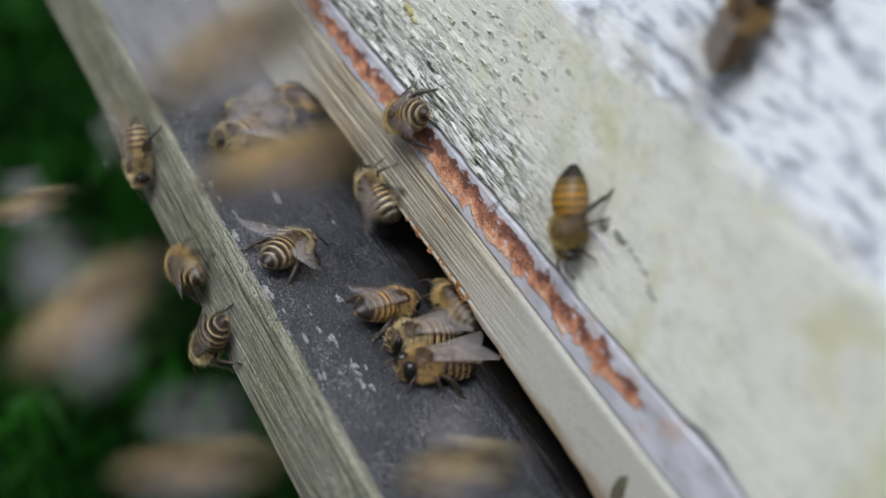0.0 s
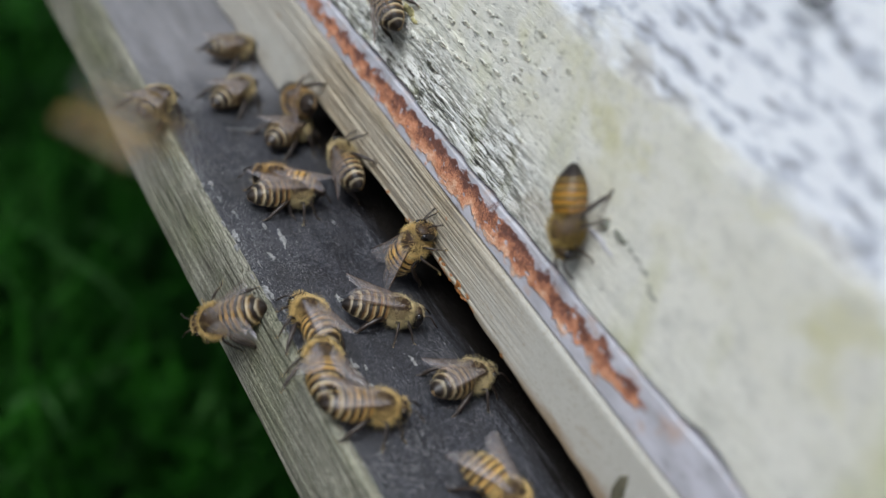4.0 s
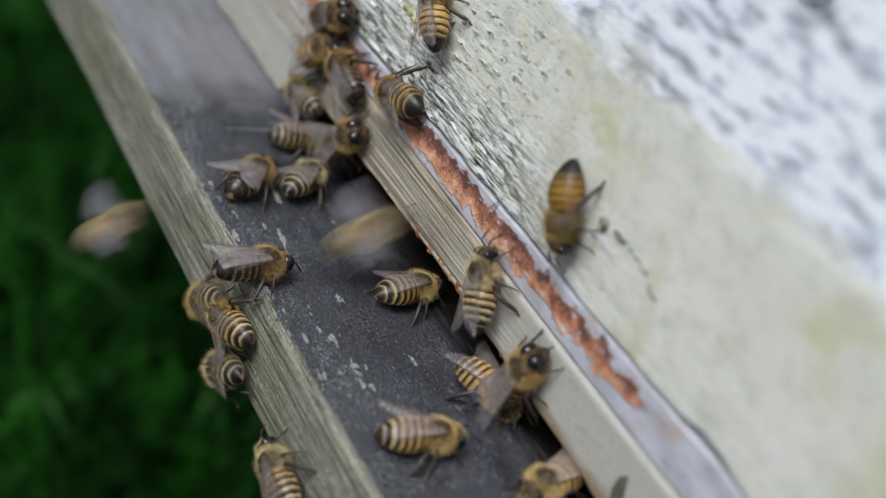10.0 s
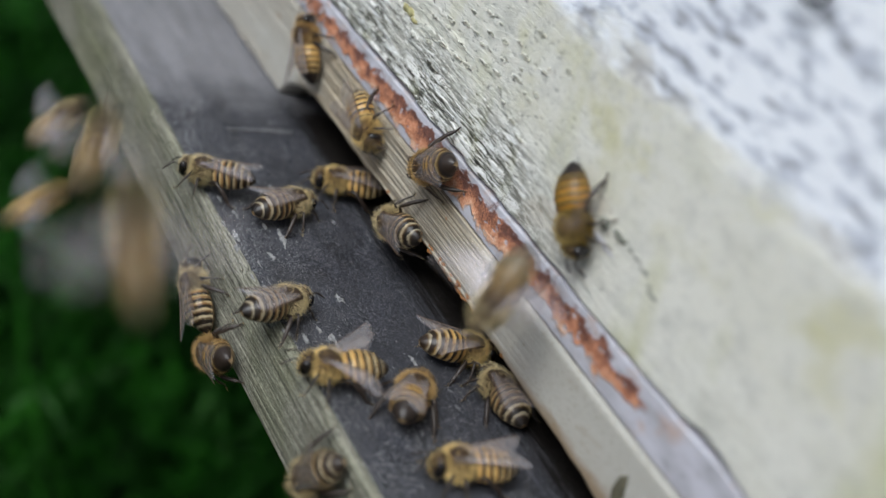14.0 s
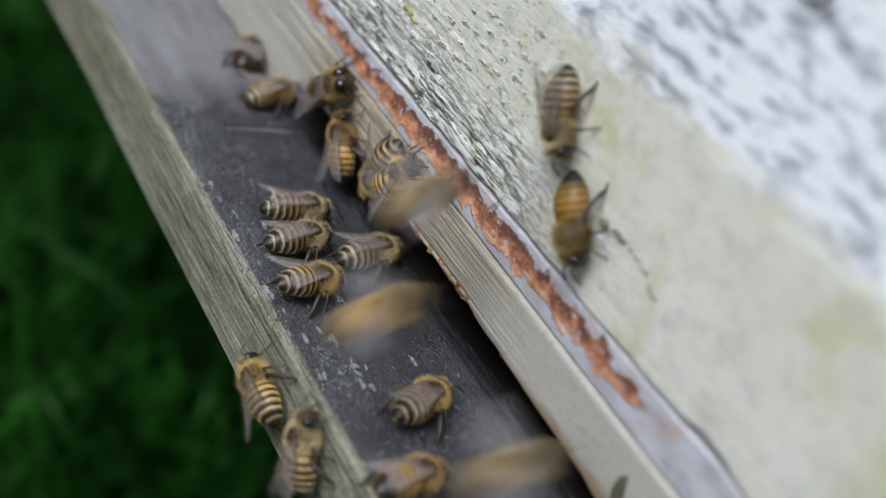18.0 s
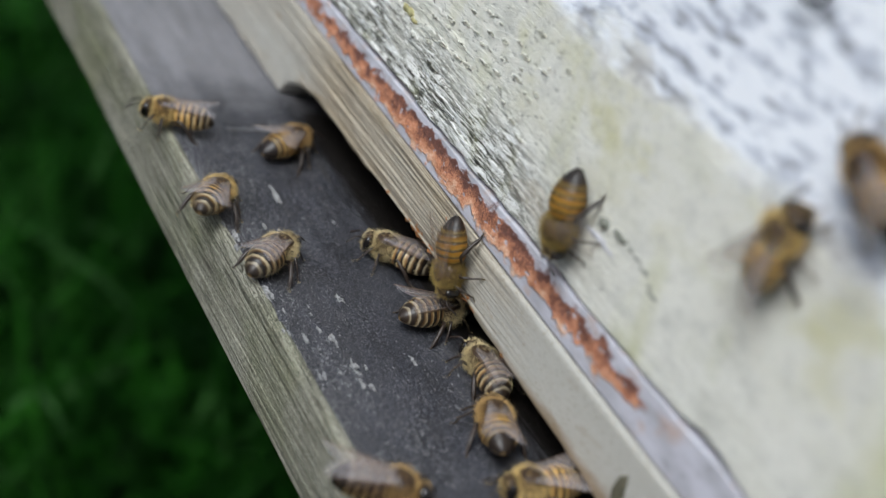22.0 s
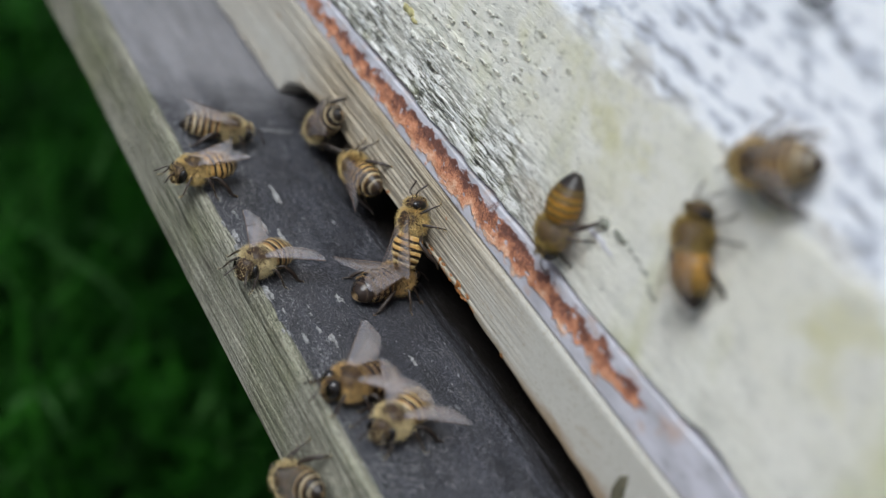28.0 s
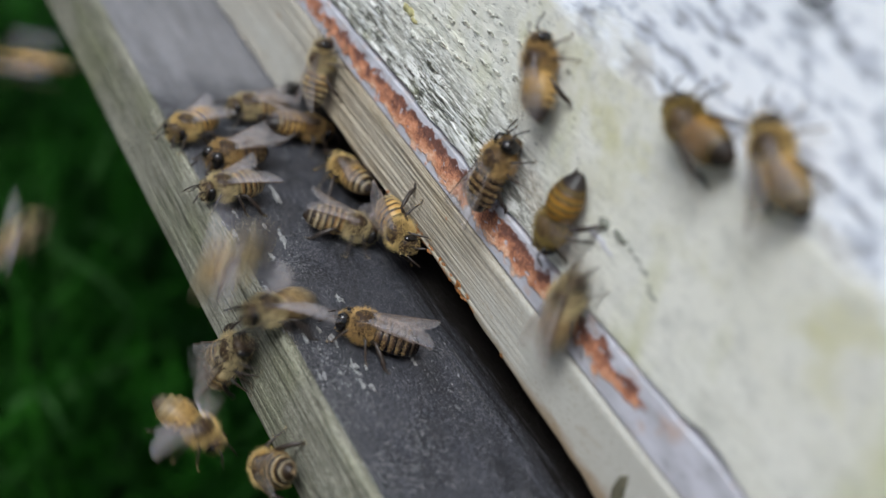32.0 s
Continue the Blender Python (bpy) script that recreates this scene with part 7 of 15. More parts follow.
    ])
    beat(bee, 11, [(0,1), (5.38,1), (5.5,0), (6,0.5), (6.06,1), (19.94,1), (20,0), (20.06,1), (32,1)])
    bee = copy_thing(KINDS[1], pose(0, 0, 0))
    walk(bee, [
        at(0,-262,198,353,0,37,-19), at(0.19,-312,98.4,303.1,0,37,-19), at(0.35,-167.5,57.7,154.7,0,34,8), at(0.43,-56.4,-7.5,21.8,-5,29,68), at(0.5,-49.3,9.8,11.4,-5,29,68), at(0.57,-42.3,27,1,-5,29,68),
        at(0.63,-111.9,43.4,77.6,14,-1,105), at(0.69,-181.6,59.8,154.3,13,-36,138), at(0.85,-313.9,89.8,277.3,0,-51,163), at(1.27,-141,244,187,-14,-26,-137), at(1.69,31,399,98,0,-2,-89), at(1.85,35,188,74,-11,-27,-78),
        at(1.94,38.2,27,35.9,-33,-47,-57), wall(2,38.6,32.7,-55), wall(2.5,38.6,32.6,-103), wall(3,26.7,31.9,-55), wall(3.5,39.4,35.5,-16), wall(4.17,36.3,36.5,-19),
        wall(4.83,32,42.4,-22), wall(5.5,20.6,43.3,-25), at(5.56,21.9,22.9,49.6,-54,-10,34), at(5.69,33,179,116,-16,-18,70), at(5.85,46,339,169,0,-30,86), at(6.3,92,355,155,-13,-20,140),
        at(6.74,138,372,141,-12,-5,-172), at(7.19,184,389,128,0,5,-123), at(7.35,64,213,75,3,-9,-118), at(7.43,-29.2,73.2,-8.5,4,-43,-106), at(7.5,-34.4,54.7,9.3,4,-43,-106), at(7.57,-39.6,36.2,27.1,4,-43,-106),
        at(7.63,10.7,128.9,64.8,-2,-41,-37), at(7.69,61,222,103,-2,-36,28), at(7.85,156,368,176,0,-34,59), at(8.3,168,366,173,20,-20,-2), at(8.74,180,363,171,19,2,-53), at(9.19,191,360,168,0,15,-108),
        at(9.35,134,189,88,1,-1,-109), at(9.43,93.3,49.8,-12.5,6,-37,-113), at(9.5,86.4,33.7,0.7,6,-37,-113), at(9.57,79.6,17.5,14,6,-37,-113), at(9.61,97.8,72.3,52.6,10,-40,-68), at(9.65,116,127.1,91.1,10,-45,-20),
        at(9.69,134,182,130,5,-47,31), at(9.85,182,310,239,0,-47,71), at(10.46,129,327,190,21,-32,9), at(11.08,75,344,141,18,-11,-38), at(11.69,22,361,92,0,2,-86), at(11.85,37,175,57,1,-5,-97),
        at(11.93,61.8,25.6,-0.8,8,-18,-125), at(12,49.5,8,6.3,8,-18,-125), at(12.07,37.2,-9.6,13.4,8,-18,-125), at(12.13,33.6,83.8,63.6,-3,-24,-177), at(12.19,30,177,114,-4,-35,128), at(12.35,10,326,201,0,-40,97),
        at(12.8,15,367,152,-14,-31,158), at(13.24,20,408,103,-12,-17,-149), at(13.69,26,449,54,0,-9,-99), at(13.85,-7,247,56,5,-26,-75), at(13.89,-26,156,38,0,-46,-42), at(13.93,-44.5,64.7,19.4,-27,-58,10),
        at(14,-34.2,66.5,36.4,-27,-58,10), at(14.07,-23.9,68.3,53.4,-27,-58,10), at(14.19,43,239,130,-7,-38,54), at(14.35,119,391,204,0,-35,65), at(15.63,109,370,207,21,-19,7), at(16.91,98,350,210,20,6,-41),
        at(18.19,87,329,213,0,21,-93), at(18.35,77,156,114,-16,-7,-76), at(18.44,70.1,23.5,21.5,-42,-27,-49), wall(18.5,69.2,11.5,-27), wall(19,62.1,17.2,-72), wall(19.5,38.8,17.3,-106),
        wall(20,38.2,15.4,-117), at(20.12,35.4,4.5,7.7,25,-47,-118), at(20.24,32.6,9,0,4,-13,-101), board(20.37,32.6,-10,-98), board(20.44,33,-35,-98), board(20.94,40,-335,-98),
        board(21.8,16,-235,-155), board(22.66,-8,-135,149), board(23.52,-32,-35,92), board(23.64,-32.4,-10,92), board(23.75,-32.4,9,89), board(24,-30.1,6.7,75),
        board(24.17,-29,5.2,28), board(24.33,-27.9,3.7,-19), board(24.5,-26.8,2.2,-65), board(24.67,-30.7,9,-74), board(24.8,-30.7,-10,-76), board(24.87,-31,-35,-76),
        board(25.37,-80,-110,-76), board(27.25,-51,-85,-20), board(29.14,-22,-60,35), board(31.02,7,-35,90), board(31.14,7.1,-10,90), board(31.25,7.1,9,91),
        board(31.5,4.2,3.4,98), board(32,-1,27.4,102),
    ])
    beat(bee, 12, [(0,1), (1.94,1), (2,0), (5.5,0), (5.56,1), (18.44,1), (18.5,0), (31.5,0), (32,0.5)])
    bee = copy_thing(KINDS[5], pose(0, 0, 0))
    walk(bee, [
        at(0,115,557,199,0,10,-97), at(0.19,65,457,149,0,10,-97), at(0.35,38,242,72,2,-11,-90), at(0.43,11.5,60.9,-29.6,-8,-60,-67), at(0.5,15.2,52.2,-13.4,-8,-60,-67), at(0.57,18.8,43.5,2.7,-8,-60,-67),
        at(0.63,15.5,126.8,38.3,-19,-48,6), at(0.69,12,210,74,-8,-38,64), at(0.85,9,348,141,0,-37,91), at(1.13,79,359,132,-17,-24,150), at(1.41,149,371,123,-15,-5,-161), at(1.69,219,382,115,0,6,-111),
        at(1.85,144,198,60,7,-15,-91), at(1.89,107.3,117.1,16.1,4,-41,-66), at(1.93,71,36.4,-27.9,-23,-62,-20), at(2,81.8,32.4,-6.5,-23,-62,-20), at(2.07,92.7,28.4,14.9,-23,-62,-20), at(2.13,96,138,54,-23,-47,28),
        at(2.19,100,248,94,-9,-36,66), at(2.35,118,443,174,0,-33,85), at(2.46,112,426,138,-14,-25,148), at(2.58,106,408,103,-13,-10,-156), at(2.69,101,390,67,0,-3,-101), at(2.85,61,189,46,1,-10,-106),
        at(2.93,35.6,23.1,-1.1,7,-27,-121), at(3,27.8,10,6.9,7,-27,-121), at(3.07,20,-3.2,14.8,7,-27,-121), at(3.13,57.8,111.9,55.3,4,-25,173), at(3.19,96,227,96,0,-28,106), at(3.35,164,424,165,0,-30,72),
        at(4.77,-60,243,208,12,-1,29), at(6.19,-283.4,62.9,251.7,0,28,-13), at(6.35,-134.6,36.3,141.9,10,56,29), at(6.44,-26.5,10.1,41.4,67,63,114), wall(6.5,-12.9,30.3,152), wall(6.75,-9,22.1,115),
        wall(7,-5,13.9,77), wall(7.5,-0.8,10.3,43), wall(8,-1.2,10.6,45), at(8.11,-3.7,4.5,5.3,-60,7,-32), at(8.22,-6.2,9,0,-16,-5,-77), board(8.35,-6.2,-10,-93),
        board(8.42,-6,-35,-93), board(8.92,-200,-160,-93), board(9.96,-118,-118,-150), board(10.99,-37,-77,153), board(12.03,45,-35,96), board(12.14,45,-10,96),
        board(12.25,45,9,96), board(12.5,59.7,14,96), board(13,62.9,3.7,97), board(13.25,59.4,2.5,154), board(13.5,55.8,1.3,-149), board(13.68,45,9,-108),
        board(13.8,45,-10,-101), board(13.88,45,-35,-101), board(14.38,120,-235,-101), board(15.09,95,-168,-152), board(15.81,69,-102,156), board(16.52,44,-35,105),
        board(16.64,43.5,-10,105), board(16.75,43.5,9,79), board(16.83,44.6,15.1,31), board(16.92,45.6,21.2,-18), board(17,46.7,27.4,-66), board(17.23,45,9,-79),
        board(17.35,45,-10,-81), board(17.43,45,-35,-81), board(17.93,160,-260,-81), board(18.13,113,-185,-23), board(18.32,67,-110,35), board(18.52,20,-35,94),
        board(18.64,20.3,-10,94), board(18.75,20.3,9,100), board(19,22.3,25.9,136), board(19.5,32.6,22.1,122), board(19.67,31.2,20.7,176), board(19.83,29.8,19.4,-131),
        board(20,28.4,18,-77), board(20.19,27.4,9,-92), board(20.32,27.4,-10,-94), board(20.39,27,-35,-94), board(20.89,80,-335,-94), board(21.27,41,-235,-153),
        board(21.64,2,-135,147), board(22.02,-37,-35,88), board(22.14,-37.5,-10,88), board(22.25,-37.5,9,83), board(22.5,-38,17.3,50), board(23,-38.1,17.4,60),
        board(23.5,-39.5,14.5,83), board(24,-42.3,3.1,96), board(24.06,-41.4,5,46), board(24.11,-40.4,7,-5), board(24.17,-39.4,9,-55), board(24.29,-39.4,-10,-81),
        board(24.37,-39,-35,-81), board(24.87,-200,-110,-81), board(26.92,-118,-85,-29), board(28.97,-37,-60,24), board(31.02,45,-35,76), board(31.14,45,-10,76),
        board(31.25,45,9,49), board(31.33,46.6,5.9,-1), board(31.42,48.2,2.8,-52), board(31.5,49.8,-0.4,-103), board(32,53.6,3.3,-100),
    ])
    beat(bee, 13, [(0,1), (6.44,1), (6.5,0), (22.25,0), (22.5,0.5), (23.5,0.5), (24,0), (32,0)])
    bee = copy_thing(KINDS[0], pose(0, 0, 0))
    walk(bee, [
        at(0,130,558,198,0,12,-94), at(0.19,80,458,148,0,12,-94), at(0.35,64,226,58,1,-6,-92), at(0.43,49.8,32.4,-50.7,-1,-49,-88), at(0.5,50.3,21.4,-38,-1,-49,-88), at(0.57,50.7,10.4,-25.3,-1,-49,-88),
        at(0.63,95.2,126.4,22.6,-9,-43,-20), at(0.69,140,242,71,-5,-35,39), at(0.85,229,443,159,0,-33,67), at(1.13,155,435,126,11,-24,14), at(1.41,81,427,94,11,-10,-33), at(1.69,7,419,61,0,-1,-80),
        at(1.85,45,214,32,-1,-16,-80), at(1.93,74.5,41,-24.5,-3,-52,-79), at(2,76.3,32,-12.9,-3,-52,-79), at(2.07,78,23,-1.2,-3,-52,-79), at(2.13,84.9,119.5,18.7,-17,-40,-4), at(2.19,92,216,39,-8,-26,56),
        at(2.35,107,380,70,0,-24,85), at(2.46,80,384,125,20,-12,23), at(2.58,54,387,179,20,10,-33), at(2.69,27,391,234,0,22,-94), at(2.85,13,203,122,0,9,-103), at(2.93,13.9,50.6,0.9,8,-19,-125),
        at(3,2.2,34,7.7,8,-19,-125), at(3.07,-9.5,17.4,14.5,8,-19,-125), at(3.13,23,130,59,-1,-21,173), at(3.19,56,243,104,-3,-29,109), at(3.35,111,433,181,0,-32,75), at(4.3,112,411,172,20,-19,13),
        at(5.24,113,389,163,19,3,-40), at(6.19,115,367,153,0,15,-97), at(6.35,93,190,74,11,23,-116), at(6.43,83.3,32.5,-3,22,51,-164), at(6.5,75.1,30.2,-13.3,22,51,-164), at(6.57,67,27.9,-23.6,22,51,-164),
        at(6.63,109.5,118.2,52.3,-18,19,132), at(6.69,152,208,128,-16,-25,93), at(6.85,229,367,250,0,-44,65), at(7.3,165,361,216,21,-27,8), at(7.74,100,356,182,19,-3,-37), at(8.19,36,350,149,0,12,-84),
        at(8.35,57,171,79,-4,9,-130), at(8.44,71.3,27.4,14.4,-5,4,-175), board(8.5,73.2,10.4,126), at(8.56,76.2,26,18.4,-5,-18,109), at(8.69,104,176,134,-4,-37,90), at(8.85,134,323,247,0,-46,79),
        at(9.46,134,360,206,-22,-32,146), at(10.08,134,398,165,-19,-11,-163), at(10.69,133,436,123,0,1,-112), at(10.85,45,221,84,10,-18,-81), at(10.89,5.7,124.3,51.1,6,-42,-41), at(10.93,-34,27.6,18.4,-25,-55,21),
        at(11,-26.5,30.4,29.9,-25,-55,21), at(11.07,-19,33.2,41.4,-25,-55,21), at(11.19,40,213,132,-6,-38,60), at(11.35,107,376,215,0,-36,69), at(11.96,78,366,184,18,-22,11), at(12.58,49,357,154,16,-2,-38),
        at(13.19,20,347,124,0,10,-88), at(13.35,26,189,69,0,-10,-85), at(13.43,26.5,58.6,-19.1,-6,-57,-72), at(13.5,30.9,44.9,3.4,-6,-57,-72), at(13.57,35.2,31.2,25.8,-6,-57,-72), at(13.63,54.4,129.7,36,-21,-41,-2),
        at(13.69,74,228,46,-10,-25,51), at(13.85,116,392,69,0,-21,76), at(15.13,126,397,82,-9,-15,135), at(16.41,136,402,95,-9,-5,-170), at(17.69,145,407,107,0,0,-114), at(17.85,50,207,71,2,-12,-114),
        at(17.93,-19.3,45.9,1.9,6,-42,-114), at(18,-27.1,28.4,19,6,-42,-114), at(18.07,-34.9,10.9,36,6,-42,-114), at(18.11,-1.9,88.3,71.7,3,-43,-65), at(18.15,31,166,107,-1,-41,-16), at(18.19,64,243,143,-1,-38,32),
        at(18.35,155,438,247,0,-36,66), at(19.13,123,427,218,20,-22,4), at(19.91,92,416,189,19,0,-47), at(20.69,60,405,161,0,12,-101), at(20.85,21,206,80,7,-17,-103), at(20.94,-6.8,54.3,1,19,-46,-113),
        nose(21,-10.2,-7.4,-108), at(21.06,-8,54.1,-0.8,59,-40,145), at(21.12,2,144,34,41,-30,125), at(21.19,13,235,68,20,-26,104), at(21.35,36,421,124,0,-29,83), at(23.63,91,409,112,-12,-20,141),
        at(25.91,147,398,101,-11,-6,-167), at(28.19,203,386,89,0,2,-115), at(28.35,109,197,47,5,-25,-110), at(28.44,41,53.4,-4.1,8,-53,-106), nose(28.5,32.5,-9,-89), nose(29,25,-13,-35),
        at(29.06,29.7,54.1,-1.4,-54,-23,31), at(29.19,72,235,113,-17,-29,63), at(29.35,118,421,218,0,-39,77), at(30.13,126,394,209,-26,-22,140), at(30.91,135,367,199,-24,6,-170), at(31.69,143,340,190,0,22,-115),
        at(31.85,66,181,84,3,17,-122), at(31.93,18.2,48,-22.1,11,8,-140), at(32,3.3,35.5,-24.8,11,8,-140),
    ])
    beat(bee, 14, [(0,1), (8.44,1), (8.5,0), (8.56,1), (20.94,1), (21,0), (21.06,1), (28.44,1), (28.5,0), (29,0), (29.06,1), (32,1)])
    bee = copy_thing(KINDS[0], pose(0, 0, 0))
    walk(bee, [
        board(0,-23,-183,83), board(0.43,-23,-60,83), board(0.53,-23,-35,83), board(0.64,-22.6,-10,83), board(0.75,-22.6,9,66), board(0.88,-23.1,7.1,16),
        board(1,-23.5,5.2,-33), board(1.25,-24,5.1,-75), board(1.5,-24.4,4.9,-116), board(2,-27.3,16.4,-119), board(2.17,-26.4,17,-169), board(2.33,-25.6,17.7,140),
        board(2.5,-24.7,18.3,90), board(2.75,-26,17.1,25), board(3,-27.3,15.9,-40), board(3.5,-20.7,28.5,-7), board(4.17,-12.8,25.3,-25), board(4.83,7,18,-42),
        board(5.5,17,14.3,-59), board(6,17.7,4.8,-103), board(6.5,29,7.6,-53), board(6.65,32,9,-73), board(6.78,32,-10,-77), board(6.85,32,-35,-77),
        board(7.35,-200,-135,-77), board(7.58,-146,-102,-23), board(7.8,-92,-68,31), board(8.03,-38,-35,85), board(8.14,-38.5,-10,85), board(8.25,-38.5,9,66),
        board(8.38,-36.1,14.3,11), board(8.5,-33.7,19.6,-45), board(8.7,-33.2,9,-85), board(8.82,-33.2,-10,-92), board(8.9,-33,-35,-92), board(9.4,40,-160,-92),
        board(10.28,26,-118,-37), board(11.15,12,-77,18), board(12.03,-3,-35,73), board(12.14,-2.6,-10,73), board(12.25,-2.6,9,48), board(12.33,-4,15.5,1),
        board(12.42,-5.5,22,-46), board(12.5,-6.9,28.5,-93), board(12.73,-12.5,9,-81), board(12.86,-12.5,-10,-79), board(12.93,-12,-35,-79), board(13.43,160,-210,-79),
        board(13.63,103,-152,-20), board(13.83,45,-93,40), board(14.03,-12,-35,99), board(14.14,-12.1,-10,99), at(14.25,-12.1,9,0,-1,14,96), at(14.38,-13.3,4.5,6.7,-13,51,81),
        wall(14.5,-14.6,13.4,73), wall(15.17,-12.4,21.8,49), wall(15.83,4.2,24.9,25), wall(16.5,9.7,26.9,1), wall(17,14.3,27.7,-6), wall(17.5,12,28.3,43),
        wall(18,23.2,12.8,76), wall(18.5,22,8,106), wall(19,25.7,8,112), wall(19.5,27.8,8.5,55), at(19.61,30.6,4.5,4.2,-59,16,-27), at(19.72,33.5,9,0,-16,-2,-67),
        board(19.84,33.5,-10,-83), board(19.92,33,-35,-83), board(20.42,-120,-335,-83), board(20.95,-75,-235,-30), board(21.49,-31,-135,23), board(22.02,14,-35,77),
        board(22.14,14.1,-10,77), at(22.25,14.1,9,0,-17,-5,59), at(22.33,15.2,6,3.8,-45,-26,32), at(22.42,16.3,3,7.7,-66,-56,11), wall(22.5,17.4,11.5,-89), wall(23,30,12,-46),
        wall(23.5,22.3,19,-113), at(23.63,21.4,4.5,9.5,24,-48,-118), at(23.76,20.4,9,0,4,-13,-104), board(23.88,20.4,-10,-102), board(23.96,20,-35,-102), board(24.46,120,-85,-102),
        board(26.48,68,-68,-162), board(28.5,17,-52,139), board(30.52,-35,-35,79), board(30.64,-34.6,-10,79), board(30.75,-34.6,9,105), board(30.83,-34.2,15.5,155),
        board(30.92,-33.9,22,-155), board(31,-33.5,28.5,-106), board(31.23,-35.4,9,-96), board(31.36,-35.4,-10,-95), board(31.43,-35,-35,-95), board(31.93,-160,-160,-95),
        board(32,-160,-160,-95),
    ])
    beat(bee, 15, [(0,0), (3,0), (3.5,0.5), (4.17,0), (12.42,0), (12.5,0.5), (12.73,0), (32,0)])
    bee = copy_thing(KINDS[1], pose(0, 0, 0))
    walk(bee, [
        at(0,86,482,210,0,8,-101), at(0.69,36,382,160,0,8,-101), at(0.85,0,213,108,1,-8,-100), at(0.93,-62.9,86.5,54.9,3,-47,-99), at(1,-64.4,77.1,65.1,3,-47,-99), at(1.07,-66.0,67.7,75.3,3,-47,-99),
        at(1.13,22,126.8,71.9,-10,-38,-31), at(1.19,75,206,86,-6,-25,25), at(1.35,178,330,108,0,-22,52), at(1.46,148,343,98,8,-16,-4), at(1.58,117,355,88,8,-7,-58), at(1.69,87,368,77,0,-1,-111),
        at(1.85,13,186,52,2,-16,-108), at(1.93,-44.9,37.8,-9.6,3,-51,-99), at(2,-47.4,22.4,9.7,3,-51,-99), at(2.07,-49.9,7,29,3,-51,-99), at(2.13,-27.1,97.6,53.1,-12,-44,-21), at(2.19,-4,188,77,-7,-32,44),
        at(2.35,39,334,125,0,-30,75), at(2.46,97,337,101,-7,-24,130), at(2.58,156,339,77,-7,-16,-178), at(2.69,214,342,53,0,-11,-128), at(2.85,84,185,64,2,-18,-120), at(2.93,-18.7,58.1,39,3,-36,-101),
        at(3,-21.9,41.8,51.1,3,-36,-101), at(3.07,-25.2,25.5,63.2,3,-36,-101), at(3.13,25.8,115.7,102.5,1,-36,-37), at(3.19,77,206,142,0,-34,26), at(3.35,175,350,212,0,-33,57), at(4.46,152,350,190,17,-21,1),
        at(5.58,129,350,167,16,-1,-48), at(6.69,105,351,144,0,11,-98), at(6.85,78,175,80,1,-2,-100), at(6.93,60.1,30.3,-2.7,4,-33,-105), at(7,56.5,16.7,6.6,4,-33,-105), at(7.07,52.9,3.1,15.8,4,-33,-105),
        at(7.13,63.6,106.1,56.1,2,-32,-173), at(7.19,74,209,96,0,-32,119), at(7.35,92,382,166,0,-33,84), at(7.8,138,377,170,-17,-20,140), at(8.24,184,372,173,-16,0,-171), at(8.69,230,367,177,0,13,-121),
        at(8.85,116,189,92,12,-15,-121), at(8.94,33.9,52.4,8.8,29,-42,-128), nose(9,23.6,0,-112), at(9.25,27.2,31,2.2,6,-46,-81), board(9.5,30.8,16.7,-54), board(10,35,9.6,-48),
        board(10.25,27.9,14,12), board(10.5,20.8,18.4,73), board(11,24.5,2.1,69), board(11.17,25.6,6.1,21), board(11.33,26.6,10.1,-27), board(11.5,27.7,14.1,-75),
        board(12,31.7,13.1,-57), board(12.5,41.9,7.9,-107), board(12.67,40.8,7.8,-51), board(12.83,39.7,7.6,4), board(13,38.7,7.4,60), board(13.25,38.3,7.3,8),
        board(13.5,38,7.2,-44), board(14,26.8,16.7,-71), board(14.5,33.6,10.3,-61), board(15.17,29.1,14.2,-63), board(15.83,31.4,13.7,-65), board(16.5,27.3,14.6,-66),
        board(17,18.5,17.8,-66), board(17.5,18.6,6.3,-50), board(18,25.9,15,-88), board(18.18,25.6,9,-94), board(18.3,25.6,-10,-94), board(18.38,26,-35,-94),
        board(18.88,160,-285,-94), board(19.09,119,-202,-35), board(19.31,77,-118,24), board(19.52,36,-35,84), board(19.64,35.5,-10,84), at(19.75,35.5,9,0,18,2,102),
        at(19.83,36.9,6,9.3,49,-10,134), at(19.92,38.2,3,18.6,73,-36,159), wall(20,39.5,27.8,-112), at(20.13,40,4.5,13.9,24,-47,-120), at(20.27,40.5,9,0,5,-13,-108), board(20.4,40.5,-10,-107),
        board(20.48,41,-35,-107), board(20.98,120,-335,-107), board(21.83,68,-235,-157), board(22.67,17,-135,152), board(23.52,-35,-35,101), board(23.64,-34.5,-10,101),
        board(23.75,-34.5,9,99), board(24,-39,28.5,86), board(24.17,-39.4,28.3,146), board(24.33,-39.9,28,-154), board(24.5,-40.4,27.8,-94), board(24.73,-39.5,9,-81),
        board(24.85,-39.5,-10,-78), board(24.93,-40,-35,-78), board(25.43,-40,-110,-78), board(27.46,-38,-85,-27), board(29.49,-36,-60,24), board(31.52,-34,-35,75),
        board(31.64,-34.3,-10,75), at(31.75,-34.3,9,0,-17,-4,58), at(31.83,-33,6,7.6,-45,-24,31), at(31.92,-31.6,3,15.3,-66,-53,11), wall(32,-30.3,22.9,-86),
    ])
    beat(bee, 16, [(0,1), (8.94,1), (9,0), (10.25,0), (10.5,0.5), (11,0), (13.25,0), (13.5,0.5), (14,0), (24.33,0), (24.5,0.5), (24.73,0), (32,0)])
    bee = copy_thing(KINDS[1], pose(0, 0, 0))
